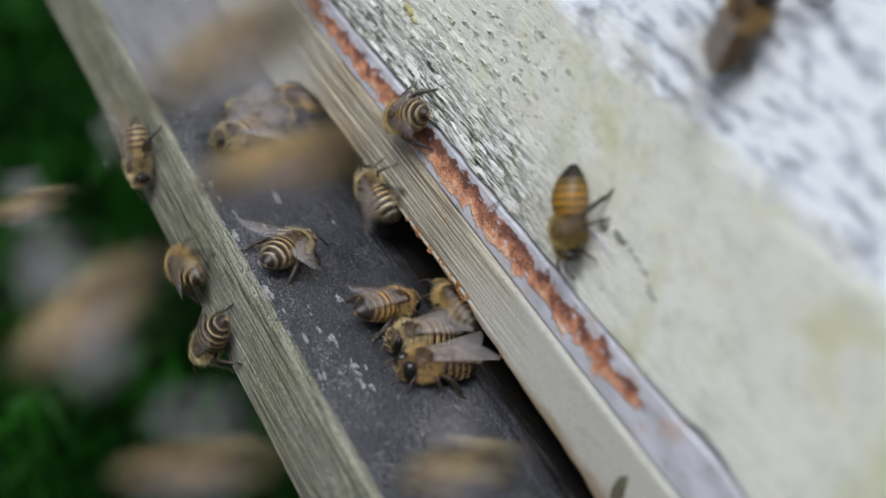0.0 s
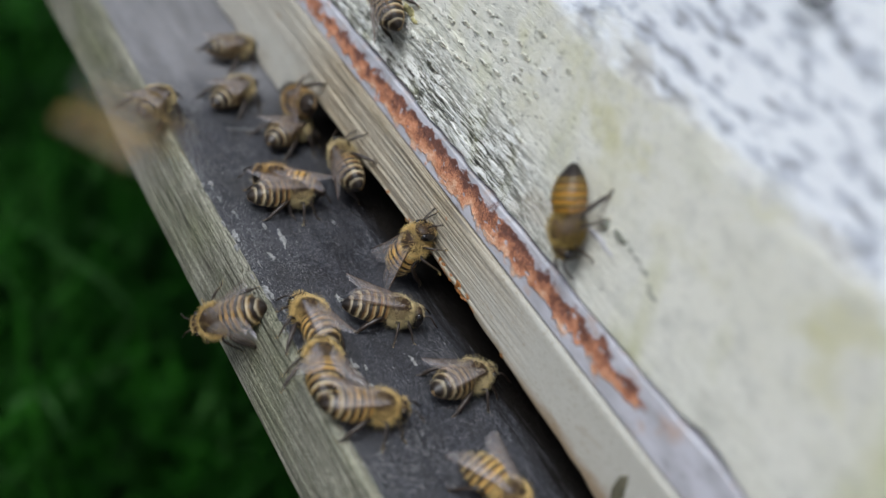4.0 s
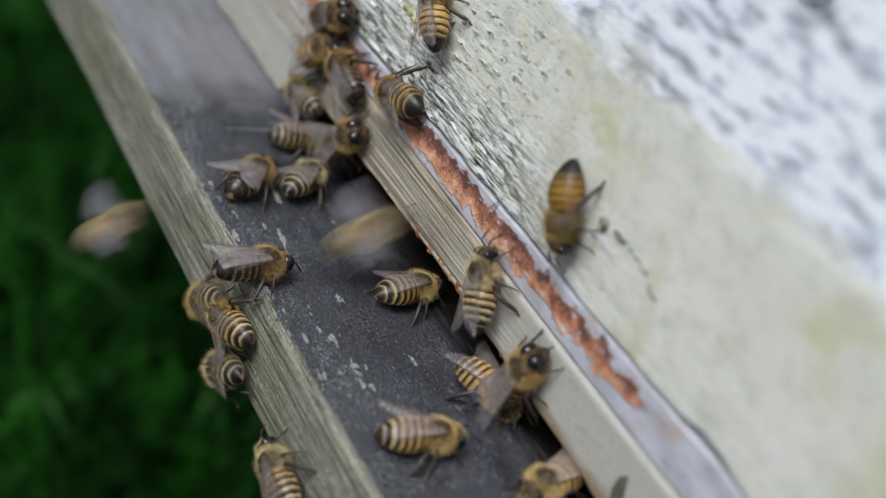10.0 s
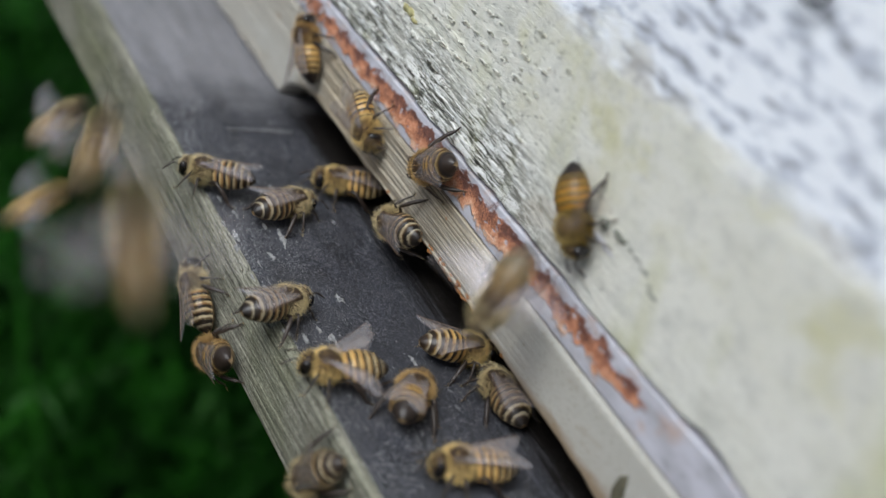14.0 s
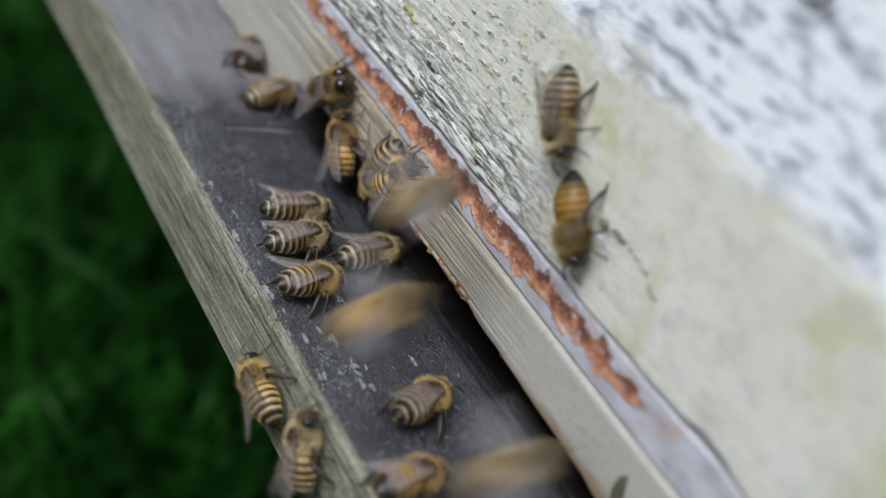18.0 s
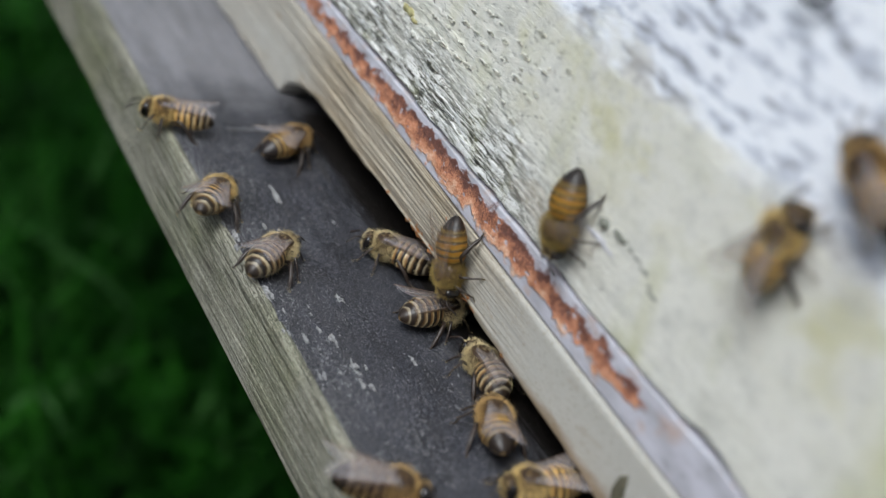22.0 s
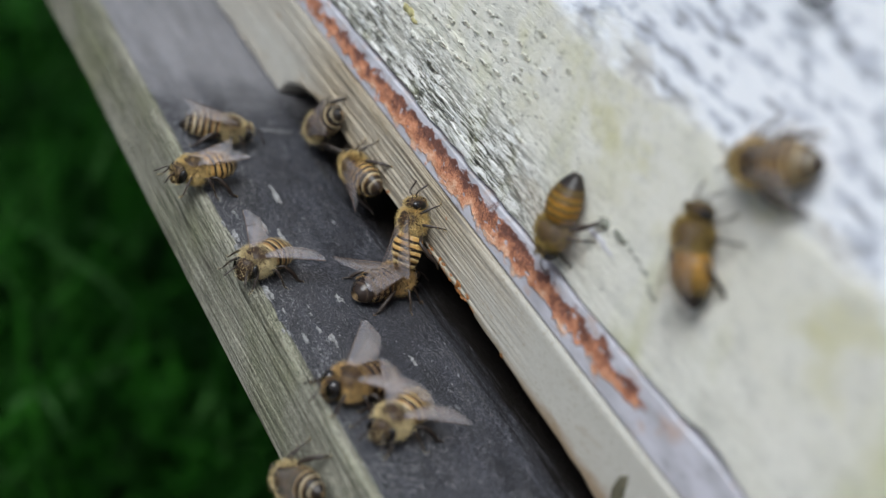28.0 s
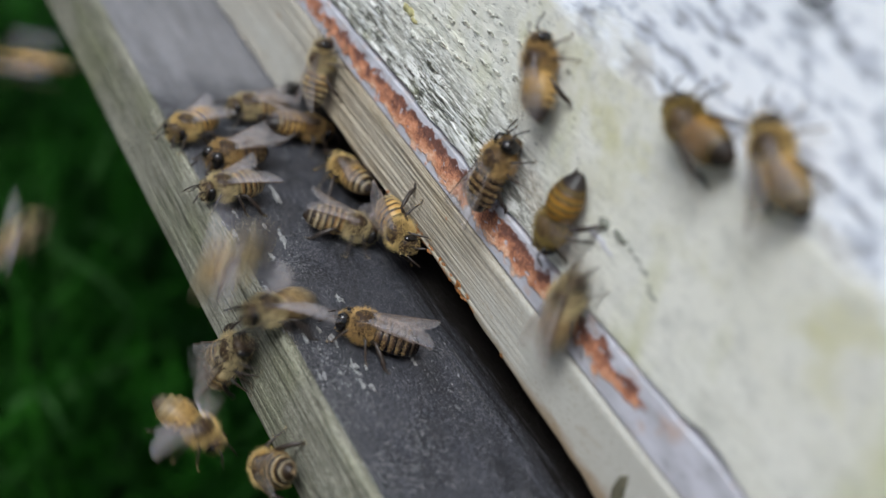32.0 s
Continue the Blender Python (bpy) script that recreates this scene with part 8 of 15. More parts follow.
    walk(bee, [
        at(0,133,433,217,0,20,-88), at(0.69,83,333,167,0,20,-88), at(0.85,88,182,86,0,0,-88), at(0.93,91.5,60.6,-20.6,-1,-47,-88), at(1,92.2,43.8,-2.8,-1,-47,-88), at(1.07,92.9,26.9,15.1,-1,-47,-88),
        at(1.13,126.9,112.5,54.9,-5,-43,-24), at(1.19,161,198,95,-3,-39,36), at(1.35,229,332,172,0,-38,65), at(1.46,207,365,160,21,-26,-3), at(1.58,184,398,148,19,-4,-58), at(1.69,162,431,137,0,6,-115),
        at(1.85,59,217,70,29,26,-146), at(1.94,-16,55.6,1,49,56,-171), nose(2,-25.3,-6.1,78), nose(2.25,-27.5,-4.8,27), nose(2.5,-29.8,-3.5,-24), at(2.56,-25.2,49,3.2,-54,-14,30),
        at(2.69,16,183,73,-17,-23,60), at(2.85,61,318,129,0,-33,73), at(3.87,-113,207,186,13,-2,26), at(4.88,-287.8,95.9,243.4,0,28,-19), at(5.2,-145.5,55.9,136.6,-12,5,-42), at(5.31,-86.1,38.9,73.3,-14,-25,-65),
        at(5.43,-26.8,21.8,10,3,-52,-100), at(5.5,-29,8.7,27.3,3,-52,-100), at(5.57,-31.2,-4.5,44.7,3,-52,-100), at(5.63,-94.2,26.8,106.3,2,-52,-139), at(5.69,-157.2,58.1,167.8,1,-51,-178), at(5.85,-285.4,87.6,288.3,0,-51,163),
        at(6.77,-34,202,228,-11,-18,-159), at(7.69,218,316,168,0,14,-128), at(7.85,101,173,89,4,-4,-117), at(7.93,5,51,-6.7,0,-45,-91), at(8,4.8,40.9,3.5,0,-45,-91), at(8.07,4.6,30.8,13.7,0,-45,-91),
        at(8.13,14.4,113.3,49.8,-6,-42,-18), at(8.19,24,196,86,-3,-37,50), at(8.35,44,331,148,0,-36,82), at(8.96,80,360,172,-22,-21,144), at(9.58,117,389,196,-20,3,-165), at(10.19,154,417,220,0,17,-110),
        at(10.35,80,228,121,2,0,-107), at(10.43,23,74,4.8,3,-40,-100), at(10.5,20.1,57.7,18.8,3,-40,-100), at(10.57,17.2,41.4,32.8,3,-40,-100), at(10.63,42,133,40,-10,-33,-24), at(10.69,66,225,47,-6,-20,42),
        at(10.85,113,371,55,0,-17,74), at(11.46,141,362,84,-9,-10,129), at(12.08,169,353,113,-9,1,-178), at(12.69,197,343,141,0,8,-125), at(12.85,78,179,80,3,-6,-120), at(12.93,-16,39.9,0.6,5,-38,-111),
        at(13,-19.8,30.2,8.6,5,-38,-111), at(13.07,-23.5,20.5,16.6,5,-38,-111), at(13.13,30,135,70,1,-38,-40), at(13.19,83,249,123,-1,-35,30), at(13.35,185,448,217,0,-34,64), at(14.46,202,445,194,-18,-23,128),
        at(15.58,220,443,170,-16,-4,-177), at(16.69,237,440,147,0,5,-121), at(16.85,104,230,82,3,-10,-112), at(16.93,-5.5,61.8,-12.1,-1,-47,-86), at(17,-4.3,44.4,6.7,-1,-47,-86), at(17.07,-3,27,25.5,-1,-47,-86),
        at(17.13,35.9,125,68,-6,-43,-22), at(17.19,75,223,111,-3,-37,37), at(17.35,154,381,194,0,-36,65), at(18.13,181,404,161,-17,-26,130), at(18.91,209,427,128,-16,-8,-175), at(19.69,236,449,96,0,1,-120),
        at(19.85,105,233,48,3,-15,-114), at(19.93,-0.6,57.6,-33.2,3,-53,-98), at(20,-2.9,41.8,-12.4,3,-53,-98), at(20.07,-5.2,26.1,8.5,3,-53,-98), at(20.13,26,139,66,-7,-49,-23), at(20.19,57,253,124,-4,-42,43),
        at(20.35,117,444,241,0,-40,73), at(21.63,139,414,207,-23,-26,140), at(22.91,161,384,173,-21,-2,-167), at(24.19,184,354,139,0,11,-111), at(24.35,117,190,77,2,-2,-112), at(24.43,73.2,61.6,-9.6,7,-30,-117),
        at(24.5,62.7,40.6,4,7,-30,-117), at(24.57,52.1,19.6,17.7,7,-30,-117), at(24.63,72.4,121.1,75.1,-2,-32,-179), at(24.69,93,223,133,-3,-40,116), at(24.85,123,385,241,0,-43,80), at(26.8,146,375,183,-20,-30,146),
        at(28.74,170,365,124,-18,-10,-161), at(30.69,193,355,66,0,0,-108), at(30.85,138,192,40,1,-12,-107), at(30.93,96.4,60.4,-17,4,-40,-105), at(31,91.9,44,-3,4,-40,-105), at(31.07,87.4,27.6,11.1,4,-40,-105),
        at(31.13,124,141,29,-8,-34,-29), at(31.19,160,254,47,-5,-24,39), at(31.35,228,444,77,0,-21,71), at(32,228,444,77,0,-21,71),
    ])
    beat(bee, 17, [(0,1), (1.94,1), (2,0), (2.5,0), (2.56,1), (32,1)])
    bee = copy_thing(KINDS[0], pose(0, 0, 0))
    walk(bee, [
        board(0,-36,-135,83), board(0.92,-36,-60,83), board(1.02,-36,-35,83), board(1.14,-35.6,-10,83), board(1.25,-35.6,9,80), board(1.5,-30.3,16.1,62),
        board(2,-37,28.5,61), board(2.5,-40.7,13.3,100), board(3,-40.7,20,79), board(3.17,-37.8,22.8,20), board(3.33,-34.9,25.7,-38), board(3.5,-32,28.5,-97),
        board(4.17,-23.1,21.7,-97), board(4.83,-25.9,11.2,-98), board(5.5,-17.5,2.4,-98), board(5.67,-22.8,9,-92), board(5.8,-22.8,-10,-91), board(5.87,-23,-35,-91),
        board(6.37,-160,-110,-91), board(6.59,-92,-85,-32), board(6.81,-23,-60,27), board(7.03,45,-35,86), board(7.14,45,-10,86), at(7.25,45,9,0,-2,13,85),
        at(7.38,49.4,4.5,4,-12,51,77), wall(7.5,53.9,8,78), wall(8,41,20.3,45), at(8.13,41.4,4.5,10.2,-57,11,-24), at(8.26,41.8,9,0,-16,-2,-62), board(8.39,41.8,-10,-76),
        board(8.46,42,-35,-76), board(8.96,-80,-160,-76), board(9.98,-38,-118,-16), board(11.01,3,-77,43), board(12.03,45,-35,103), board(12.14,45,-10,103),
        board(12.25,45,9,80), board(12.38,45.8,13.2,15), board(12.5,46.7,17.5,-50), board(12.69,45,9,-91), board(12.81,45,-10,-99), board(12.89,45,-35,-99),
        board(13.39,-200,-235,-99), board(13.44,-147,-168,-154), board(13.48,-95,-102,150), board(13.53,-42,-35,95), board(13.64,-42,-10,95), board(13.75,-42,9,93),
        board(14,-37,12.5,79), board(14.5,-35.6,19.1,92), board(15.17,-35.7,20.8,36), board(15.83,-36.9,21.4,-19), board(16.5,-35.1,28.5,-75), board(17,-35.5,28.5,-77),
        board(17.25,-32.4,21.8,-21), board(17.5,-29.2,15.1,35), board(17.75,-26.6,15.1,-13), board(18,-23.9,15,-60), board(18.5,-13.1,28.5,-60), board(18.73,-14.8,9,-80),
        board(18.86,-14.8,-10,-84), board(18.93,-15,-35,-84), board(19.43,-120,-310,-84), board(20.13,-65,-218,-25), board(20.82,-10,-127,35), board(21.52,45,-35,94),
        board(21.64,45,-10,94), board(21.75,45,9,89), board(22,55.4,25.8,65), board(22.11,50.2,17.4,1), board(22.22,45,9,-63), board(22.35,45,-10,-86),
        board(22.42,45,-35,-86), board(22.92,-160,-85,-86), board(24.45,-94,-68,-145), board(25.99,-28,-52,155), board(27.52,38,-35,96), board(27.64,37.6,-10,96),
        board(27.75,37.6,9,98), board(28,37.8,26.6,108), board(28.5,39.8,14.1,125), board(29,31.8,28.5,63), board(29.12,31.9,18.8,-1), board(29.23,32,9,-65),
        board(29.36,32,-10,-87), board(29.43,32,-35,-87), board(29.93,-80,-135,-87), board(32,-80,-135,-87),
    ])
    beat(bee, 18, [(0,0), (1.25,0), (1.5,0.5), (2,0), (3.33,0), (3.5,0.5), (4.17,0), (14,0), (14.5,0.5), (15.17,0), (15.83,0), (16.5,0.5), (17,0.5), (17.25,0), (17.5,0.5), (17.75,0), (32,0)])
    bee = copy_thing(KINDS[5], pose(0, 0, 0))
    walk(bee, [
        board(0,-43,-181,96), board(1.42,-43,-60,96), board(1.52,-43,-35,96), board(1.64,-42.5,-10,96), at(1.75,-42.5,9,0,0,14,94), at(1.88,-40.9,4.5,4,-4,52,88),
        wall(2,-39.3,8,84), at(2.07,-39.8,3,5.3,-67,52,-12), at(2.14,-40.2,6,2.7,-45,23,-32), at(2.21,-40.7,9,0,-17,4,-60), board(2.34,-40.7,-10,-77), board(2.41,-41,-35,-77),
        board(2.91,-160,-85,-77), board(2.95,-92,-68,-26), board(2.98,-23,-52,24), board(3.02,45,-35,75), board(3.14,45,-10,75), at(3.25,45,9,0,-7,12,71),
        at(3.38,51.2,4.5,4,-37,39,47), wall(3.5,57.4,8,46), wall(4.17,54.3,6.6,18), wall(4.83,51.7,12.5,-10), wall(5.5,52.2,15,-38), wall(5.75,46.4,15.1,-88),
        wall(6,40.6,15.2,-137), wall(6.5,36.4,23.9,-142), wall(7,31.1,30.7,-121), wall(7.25,32.1,31.9,-82), wall(7.5,33.2,33.2,-43), wall(7.75,31.7,35,-85),
        wall(8,30.3,36.9,-127), wall(8.25,32.1,37.1,-82), wall(8.5,33.9,37.4,-37), wall(8.75,31.7,38,-2), wall(9,29.5,38.6,34), wall(9.17,27.4,38.7,89),
        wall(9.33,25.3,38.8,143), wall(9.5,23.2,38.9,-162), wall(9.75,22.8,40.3,-106), wall(10,22.5,41.7,-49), wall(10.5,23.6,42.6,-25), wall(11,13.2,45.7,12),
        wall(11.5,10.4,45.7,22), wall(11.75,5.9,48.1,-44), wall(12,1.3,50.5,-109), wall(12.25,1.9,44.2,-164), wall(12.5,2.5,38,141), wall(13,0.2,32.6,80),
        wall(13.5,2.5,26.7,59), wall(14,8.8,22.2,35), wall(14.5,18.2,15.2,30), wall(15.17,19.5,19.1,22), wall(15.83,21.6,12.1,15), wall(16.5,17.9,15.8,7),
        wall(16.75,25.6,19.2,-49), wall(17,33.4,22.6,-105), at(17.13,32.9,4.5,11.3,17,-50,-111), at(17.27,32.5,9,0,3,-13,-101), board(17.4,32.5,-10,-100), board(17.47,33,-35,-100),
        board(17.97,-200,-285,-100), board(18.32,-126,-202,-153), board(18.67,-52,-118,155), board(19.02,21,-35,103), board(19.14,21.3,-10,103), at(19.25,21.3,9,0,16,1,118),
        at(19.38,22.1,4.5,12.6,58,-17,156), wall(19.5,22.8,25.1,-126), wall(19.75,21.7,29.9,-81), wall(20,20.7,34.7,-37), wall(20.5,23.2,42,-30), at(20.56,27.4,24.3,46.3,-55,-12,29),
        at(20.69,64,193,95,-17,-15,63), at(20.85,106,367,128,0,-24,77), at(22.13,135,378,152,-16,-14,138), at(23.41,164,390,176,-16,5,-166), at(24.69,193,402,200,0,14,-108), at(24.85,123,197,106,1,-1,-111),
        at(24.93,73.4,29,-5.3,7,-35,-119), at(25,65.4,14.3,6.4,7,-35,-119), at(25.07,57.3,-0.4,18.2,7,-35,-119), at(25.11,90.5,72.8,41.3,3,-36,-68), at(25.15,124,146,64,-1,-34,-18), at(25.19,157,219,87,-2,-31,30),
        at(25.35,248,404,148,0,-28,65), at(28.27,-40,236,190,9,-3,26), at(31.19,-327.4,68.3,232.5,0,23,-11), at(31.35,-159,43.3,132.1,-11,-1,-29), at(31.39,-91.7,30.5,71.7,-16,-30,-46), at(31.43,-24.3,17.6,11.4,-6,-60,-72),
        at(31.5,-21.3,8.3,28.1,-6,-60,-72), at(31.57,-18.3,-1,44.8,-6,-60,-72), at(31.63,-100.5,28.4,108.7,3,-56,-126), at(31.69,-182.7,57.8,172.6,3,-49,-173), at(31.85,-344.2,87.3,297.1,0,-47,166), at(32,-344.2,87.3,297.1,0,-47,166),
    ])
    beat(bee, 19, [(0,0), (20.5,0), (20.56,1), (32,1)])
    bee = copy_thing(KINDS[0], pose(0, 0, 0))
    walk(bee, [
        at(0,263,488,219,0,17,-113), at(1.69,213,388,169,0,17,-113), at(1.85,133,204,70,2,-2,-108), at(1.93,69.4,52.9,-47.3,3,-45,-99), at(2,67,38.3,-32.4,3,-45,-99), at(2.07,64.6,23.8,-17.4,3,-45,-99),
        at(2.13,58.6,113.5,14.6,8,-40,-170), at(2.19,53,203,47,4,-34,126), at(2.35,38,348,105,0,-33,95), at(2.46,35,351,93,-17,-23,158), at(2.58,32,354,80,-16,-4,-148), at(2.69,29,357,68,0,5,-94),
        at(2.85,17,178,23,1,-13,-89), at(2.93,3.2,29.9,-55.2,-5,-56,-73), at(3,7.1,17.1,-35.3,-5,-56,-73), at(3.07,11,4.2,-15.4,-5,-56,-73), at(3.13,31.2,93.8,4.3,-18,-43,-5), at(3.19,51,183,24,-8,-30,49),
        at(3.35,96,330,63,0,-27,74), at(4.46,119,329,70,-13,-20,138), at(5.58,143,329,77,-12,-6,-164), at(6.69,167,329,84,0,1,-106), at(6.85,116,160,56,2,-5,-112), at(6.93,85.5,23.2,5.4,8,-18,-126),
        at(7,74.6,8.5,11.4,8,-18,-126), at(7.07,63.7,-6.3,17.5,8,-18,-126), at(7.13,110.9,90.5,57.5,-1,-20,168), at(7.19,158,187,98,-3,-28,100), at(7.35,241,346,164,0,-32,64), at(7.8,165,381,157,15,-21,6),
        at(8.24,89,416,150,14,-4,-45), at(8.69,13,451,143,0,6,-96), at(8.85,-11,229,81,-1,3,-50), at(8.89,-26.5,123,45.2,-4,1,3), at(8.93,-41.8,17,9.4,-8,3,56), at(9,-31.2,32.9,8.4,-8,3,56),
        at(9.07,-20.6,48.8,7.5,-8,3,56), at(9.19,5,234,50,-1,-15,75), at(9.35,41,415,71,0,-20,79), at(9.8,97,396,126,-18,-8,137), at(10.24,153,378,180,-19,13,-171), at(10.69,209,359,235,0,26,-112),
        at(10.85,140,193,110,2,6,-112), at(10.93,88.3,52.8,-21.9,7,-39,-115), at(11,83.9,43.1,-13.1,7,-39,-115), at(11.07,79.4,33.5,-4.4,7,-39,-115), at(11.11,100.9,86.3,24.4,5,-41,-67), at(11.15,122,139,53,2,-41,-18),
        at(11.19,144,192,82,0,-40,31), at(11.35,204,321,157,0,-38,67), at(12.13,159,341,162,22,-21,8), at(12.91,115,361,166,21,4,-38), at(13.69,70,381,170,0,20,-90), at(13.85,71,202,72,0,2,-93),
        at(13.93,74.2,58.2,-43.5,3,-39,-100), at(14,71.2,41.3,-29.6,3,-39,-100), at(14.07,68.1,24.4,-15.7,3,-39,-100), at(14.13,111.6,128,4.5,-6,-34,-30), at(14.19,155,232,25,-4,-25,34), at(14.35,239,402,59,0,-23,65),
        at(15.63,222,409,82,11,-16,5), at(16.91,204,417,105,11,-3,-51), at(18.19,187,425,127,0,4,-107), at(18.35,117,199,74,-26,-14,-76), at(18.44,66.6,28.2,14,-58,-15,-40), wall(18.5,60.3,8,11),
        wall(19,66.4,8,-19), wall(19.5,43.3,8,-3), at(19.6,41.4,4.5,4,-52,-21,-39), at(19.71,39.5,9,0,-11,-10,-81), board(19.84,39.5,-10,-92), board(19.91,39,-35,-92),
        board(20.41,-80,-335,-92), board(20.78,-68,-235,-36), board(21.15,-56,-135,20), board(21.52,-44,-35,77), board(21.64,-43.8,-10,77), board(21.75,-43.8,9,78),
        board(22,-42,3.8,82), board(22.5,-35.2,-2.3,116), board(22.6,-36.5,3.3,-178), board(22.69,-37.8,9,-112), board(22.82,-37.8,-10,-89), board(22.89,-38,-35,-89),
        board(23.39,-80,-85,-89), board(25.27,-48,-68,-146), board(27.14,-17,-52,156), board(29.02,15,-35,99), board(29.14,14.6,-10,99), at(29.25,14.6,9,0,-19,0,80),
        at(29.33,14.8,6,3.5,-51,-16,47), at(29.42,14.9,3,7,-74,-45,23), wall(29.5,15,10.6,-80), wall(29.75,18.6,9.3,-28), wall(30,22.2,8,24), wall(30.5,22.8,16.2,21),
        wall(31,16.7,22,31), at(31.14,14.2,4.5,11,-56,3,-25), at(31.27,11.7,9,0,-15,-4,-61), board(31.4,11.7,-10,-74), board(31.47,12,-35,-74), board(31.97,-80,-160,-74),
        board(32,-80,-160,-74),
    ])
    beat(bee, 20, [(0,1), (18.44,1), (18.5,0), (32,0)])
    bee = copy_thing(KINDS[1], pose(0, 0, 0))
    walk(bee, [
        at(0,235,469,119,0,3,-108), at(1.69,185,369,69,0,3,-108), at(1.85,128,198,34,1,-10,-107), at(1.93,84.7,53.8,-25.3,4,-39,-105), at(2,82,44,-17,4,-39,-105), at(2.07,79.4,34.2,-8.7,4,-39,-105),
        at(2.13,70.3,121.4,20.7,7,-35,-170), at(2.19,61,209,50,3,-30,128), at(2.35,40,353,97,0,-30,98), at(2.46,95,354,90,-12,-20,150), at(2.58,150,356,83,-12,-4,-164), at(2.69,205,357,76,0,6,-117),
        at(2.85,104,165,18,8,-17,-97), at(2.89,60.1,80.4,-22.4,7,-46,-71), at(2.93,16.3,-4.6,-63.2,-28,-67,-16), at(3,21.4,-6.1,-50.4,-28,-67,-16), at(3.07,26.5,-7.5,-37.7,-28,-67,-16), at(3.13,29.2,87.1,19.8,-25,-53,31),
        at(3.19,32,182,77,-10,-44,68), at(3.35,42,349,185,0,-42,87), at(4.46,103,381,153,-18,-29,148), at(5.58,164,412,121,-16,-10,-163), at(6.69,224,443,89,0,1,-114), at(6.85,125,223,45,-26,-17,-81),
        at(6.94,52.8,56.2,-7.9,-59,-17,-41), nose(7,43.7,-13,11), nose(7.5,37.2,-13,12), at(7.56,38.4,50.6,-1.1,-45,7,44), at(7.69,49,199,116,-12,-24,75), at(7.85,61,350,225,0,-45,86),
        at(8.46,54,361,167,22,-32,17), at(9.08,47,373,109,19,-11,-36), at(9.69,40,384,50,0,-1,-89), at(9.85,43,201,25,0,-12,-91), at(9.93,48.2,54.7,-32.8,2,-40,-98), at(10,45.7,36.3,-17.2,2,-40,-98),
        at(10.07,43.1,17.8,-1.7,2,-40,-98), at(10.11,54.5,80.6,32.2,3,-41,-51), at(10.15,66,143,66,2,-42,-4), at(10.19,77,206,100,1,-42,43), at(10.35,109,356,197,0,-42,79), at(11.02,-103,218,247,17,-2,32),
        at(11.69,-315.3,80.3,297.7,0,37,-13), at(11.85,-168.9,54.4,150.8,1,32,13), at(11.93,-56.2,0.4,16.4,-5,21,69), at(12,-49.2,18.6,8.8,-5,21,69), at(12.07,-42.1,36.8,1.3,-5,21,69), at(12.13,-118.8,49.3,71,12,-4,107),
        at(12.19,-195.5,61.8,140.8,11,-34,143), at(12.35,-341.9,85.1,252.8,0,-47,167), at(12.8,-334.7,77.1,252.4,35,-26,97), at(13.24,-327.6,69.2,252,31,9,49), at(13.69,-320.5,61.2,251.6,0,27,-10), at(13.85,-158.5,40.3,138.1,-6,35,23),
        at(13.89,-90,20.5,86.7,-5,46,66), at(13.93,-21.6,0.7,35.4,9,53,119), at(14,-25.9,8.6,23.4,9,53,119), at(14.07,-30.2,16.5,11.4,9,53,119), at(14.13,-96.5,37,80.7,16,13,137), at(14.19,-162.7,57.5,149.9,10,-28,151),
        at(14.35,-299.5,86.5,256.5,0,-47,164), at(16.27,-63,219,153,-10,-24,-150), at(18.19,174,351,50,0,-2,-112), at(18.35,106,191,32,2,-18,-105), at(18.43,48.4,57.8,-23,-2,-55,-84), at(18.5,49.7,45.7,-5.6,-2,-55,-84),
        at(18.57,51.1,33.6,11.9,-2,-55,-84), at(18.63,79,129.1,62.9,-10,-49,-15), at(18.69,107,225,114,-5,-42,44), at(18.85,164,384,213,0,-40,71), at(19.96,150,393,225,28,-22,7), at(21.08,137,402,236,26,8,-42),
        at(22.19,123,411,247,0,24,-99), at(22.35,90,207,110,1,5,-99), at(22.43,64.6,38.1,-35.3,2,-40,-99), at(22.5,62.5,24.9,-24.1,2,-40,-99), at(22.57,60.3,11.7,-13,2,-40,-99), at(22.63,106.2,120.7,18.2,-5,-36,-30),
        at(22.69,152,230,49,-4,-29,35), at(22.85,242,415,103,0,-27,65), at(24.96,228,426,88,-11,-21,128), at(27.08,214,437,72,-10,-9,-173), at(29.19,200,448,57,0,-3,-116), at(29.35,87,225,30,-30,-17,-79),
        at(29.44,5.3,56.5,-9.5,-64,-10,-39), nose(29.5,-5,-13,26), nose(30,-1.6,-3.7,28), nose(30.5,1.3,-3.5,13), nose(31,0.2,-2.9,22), nose(31.5,3.3,-3.2,5),
        nose(31.75,3.9,-6.7,-62), nose(32,4.4,-10.2,-129),
    ])
    beat(bee, 21, [(0,1), (6.94,1), (7,0), (7.5,0), (7.56,1), (29.44,1), (29.5,0), (32,0)])
    bee = copy_thing(KINDS[5], pose(0, 0, 0))
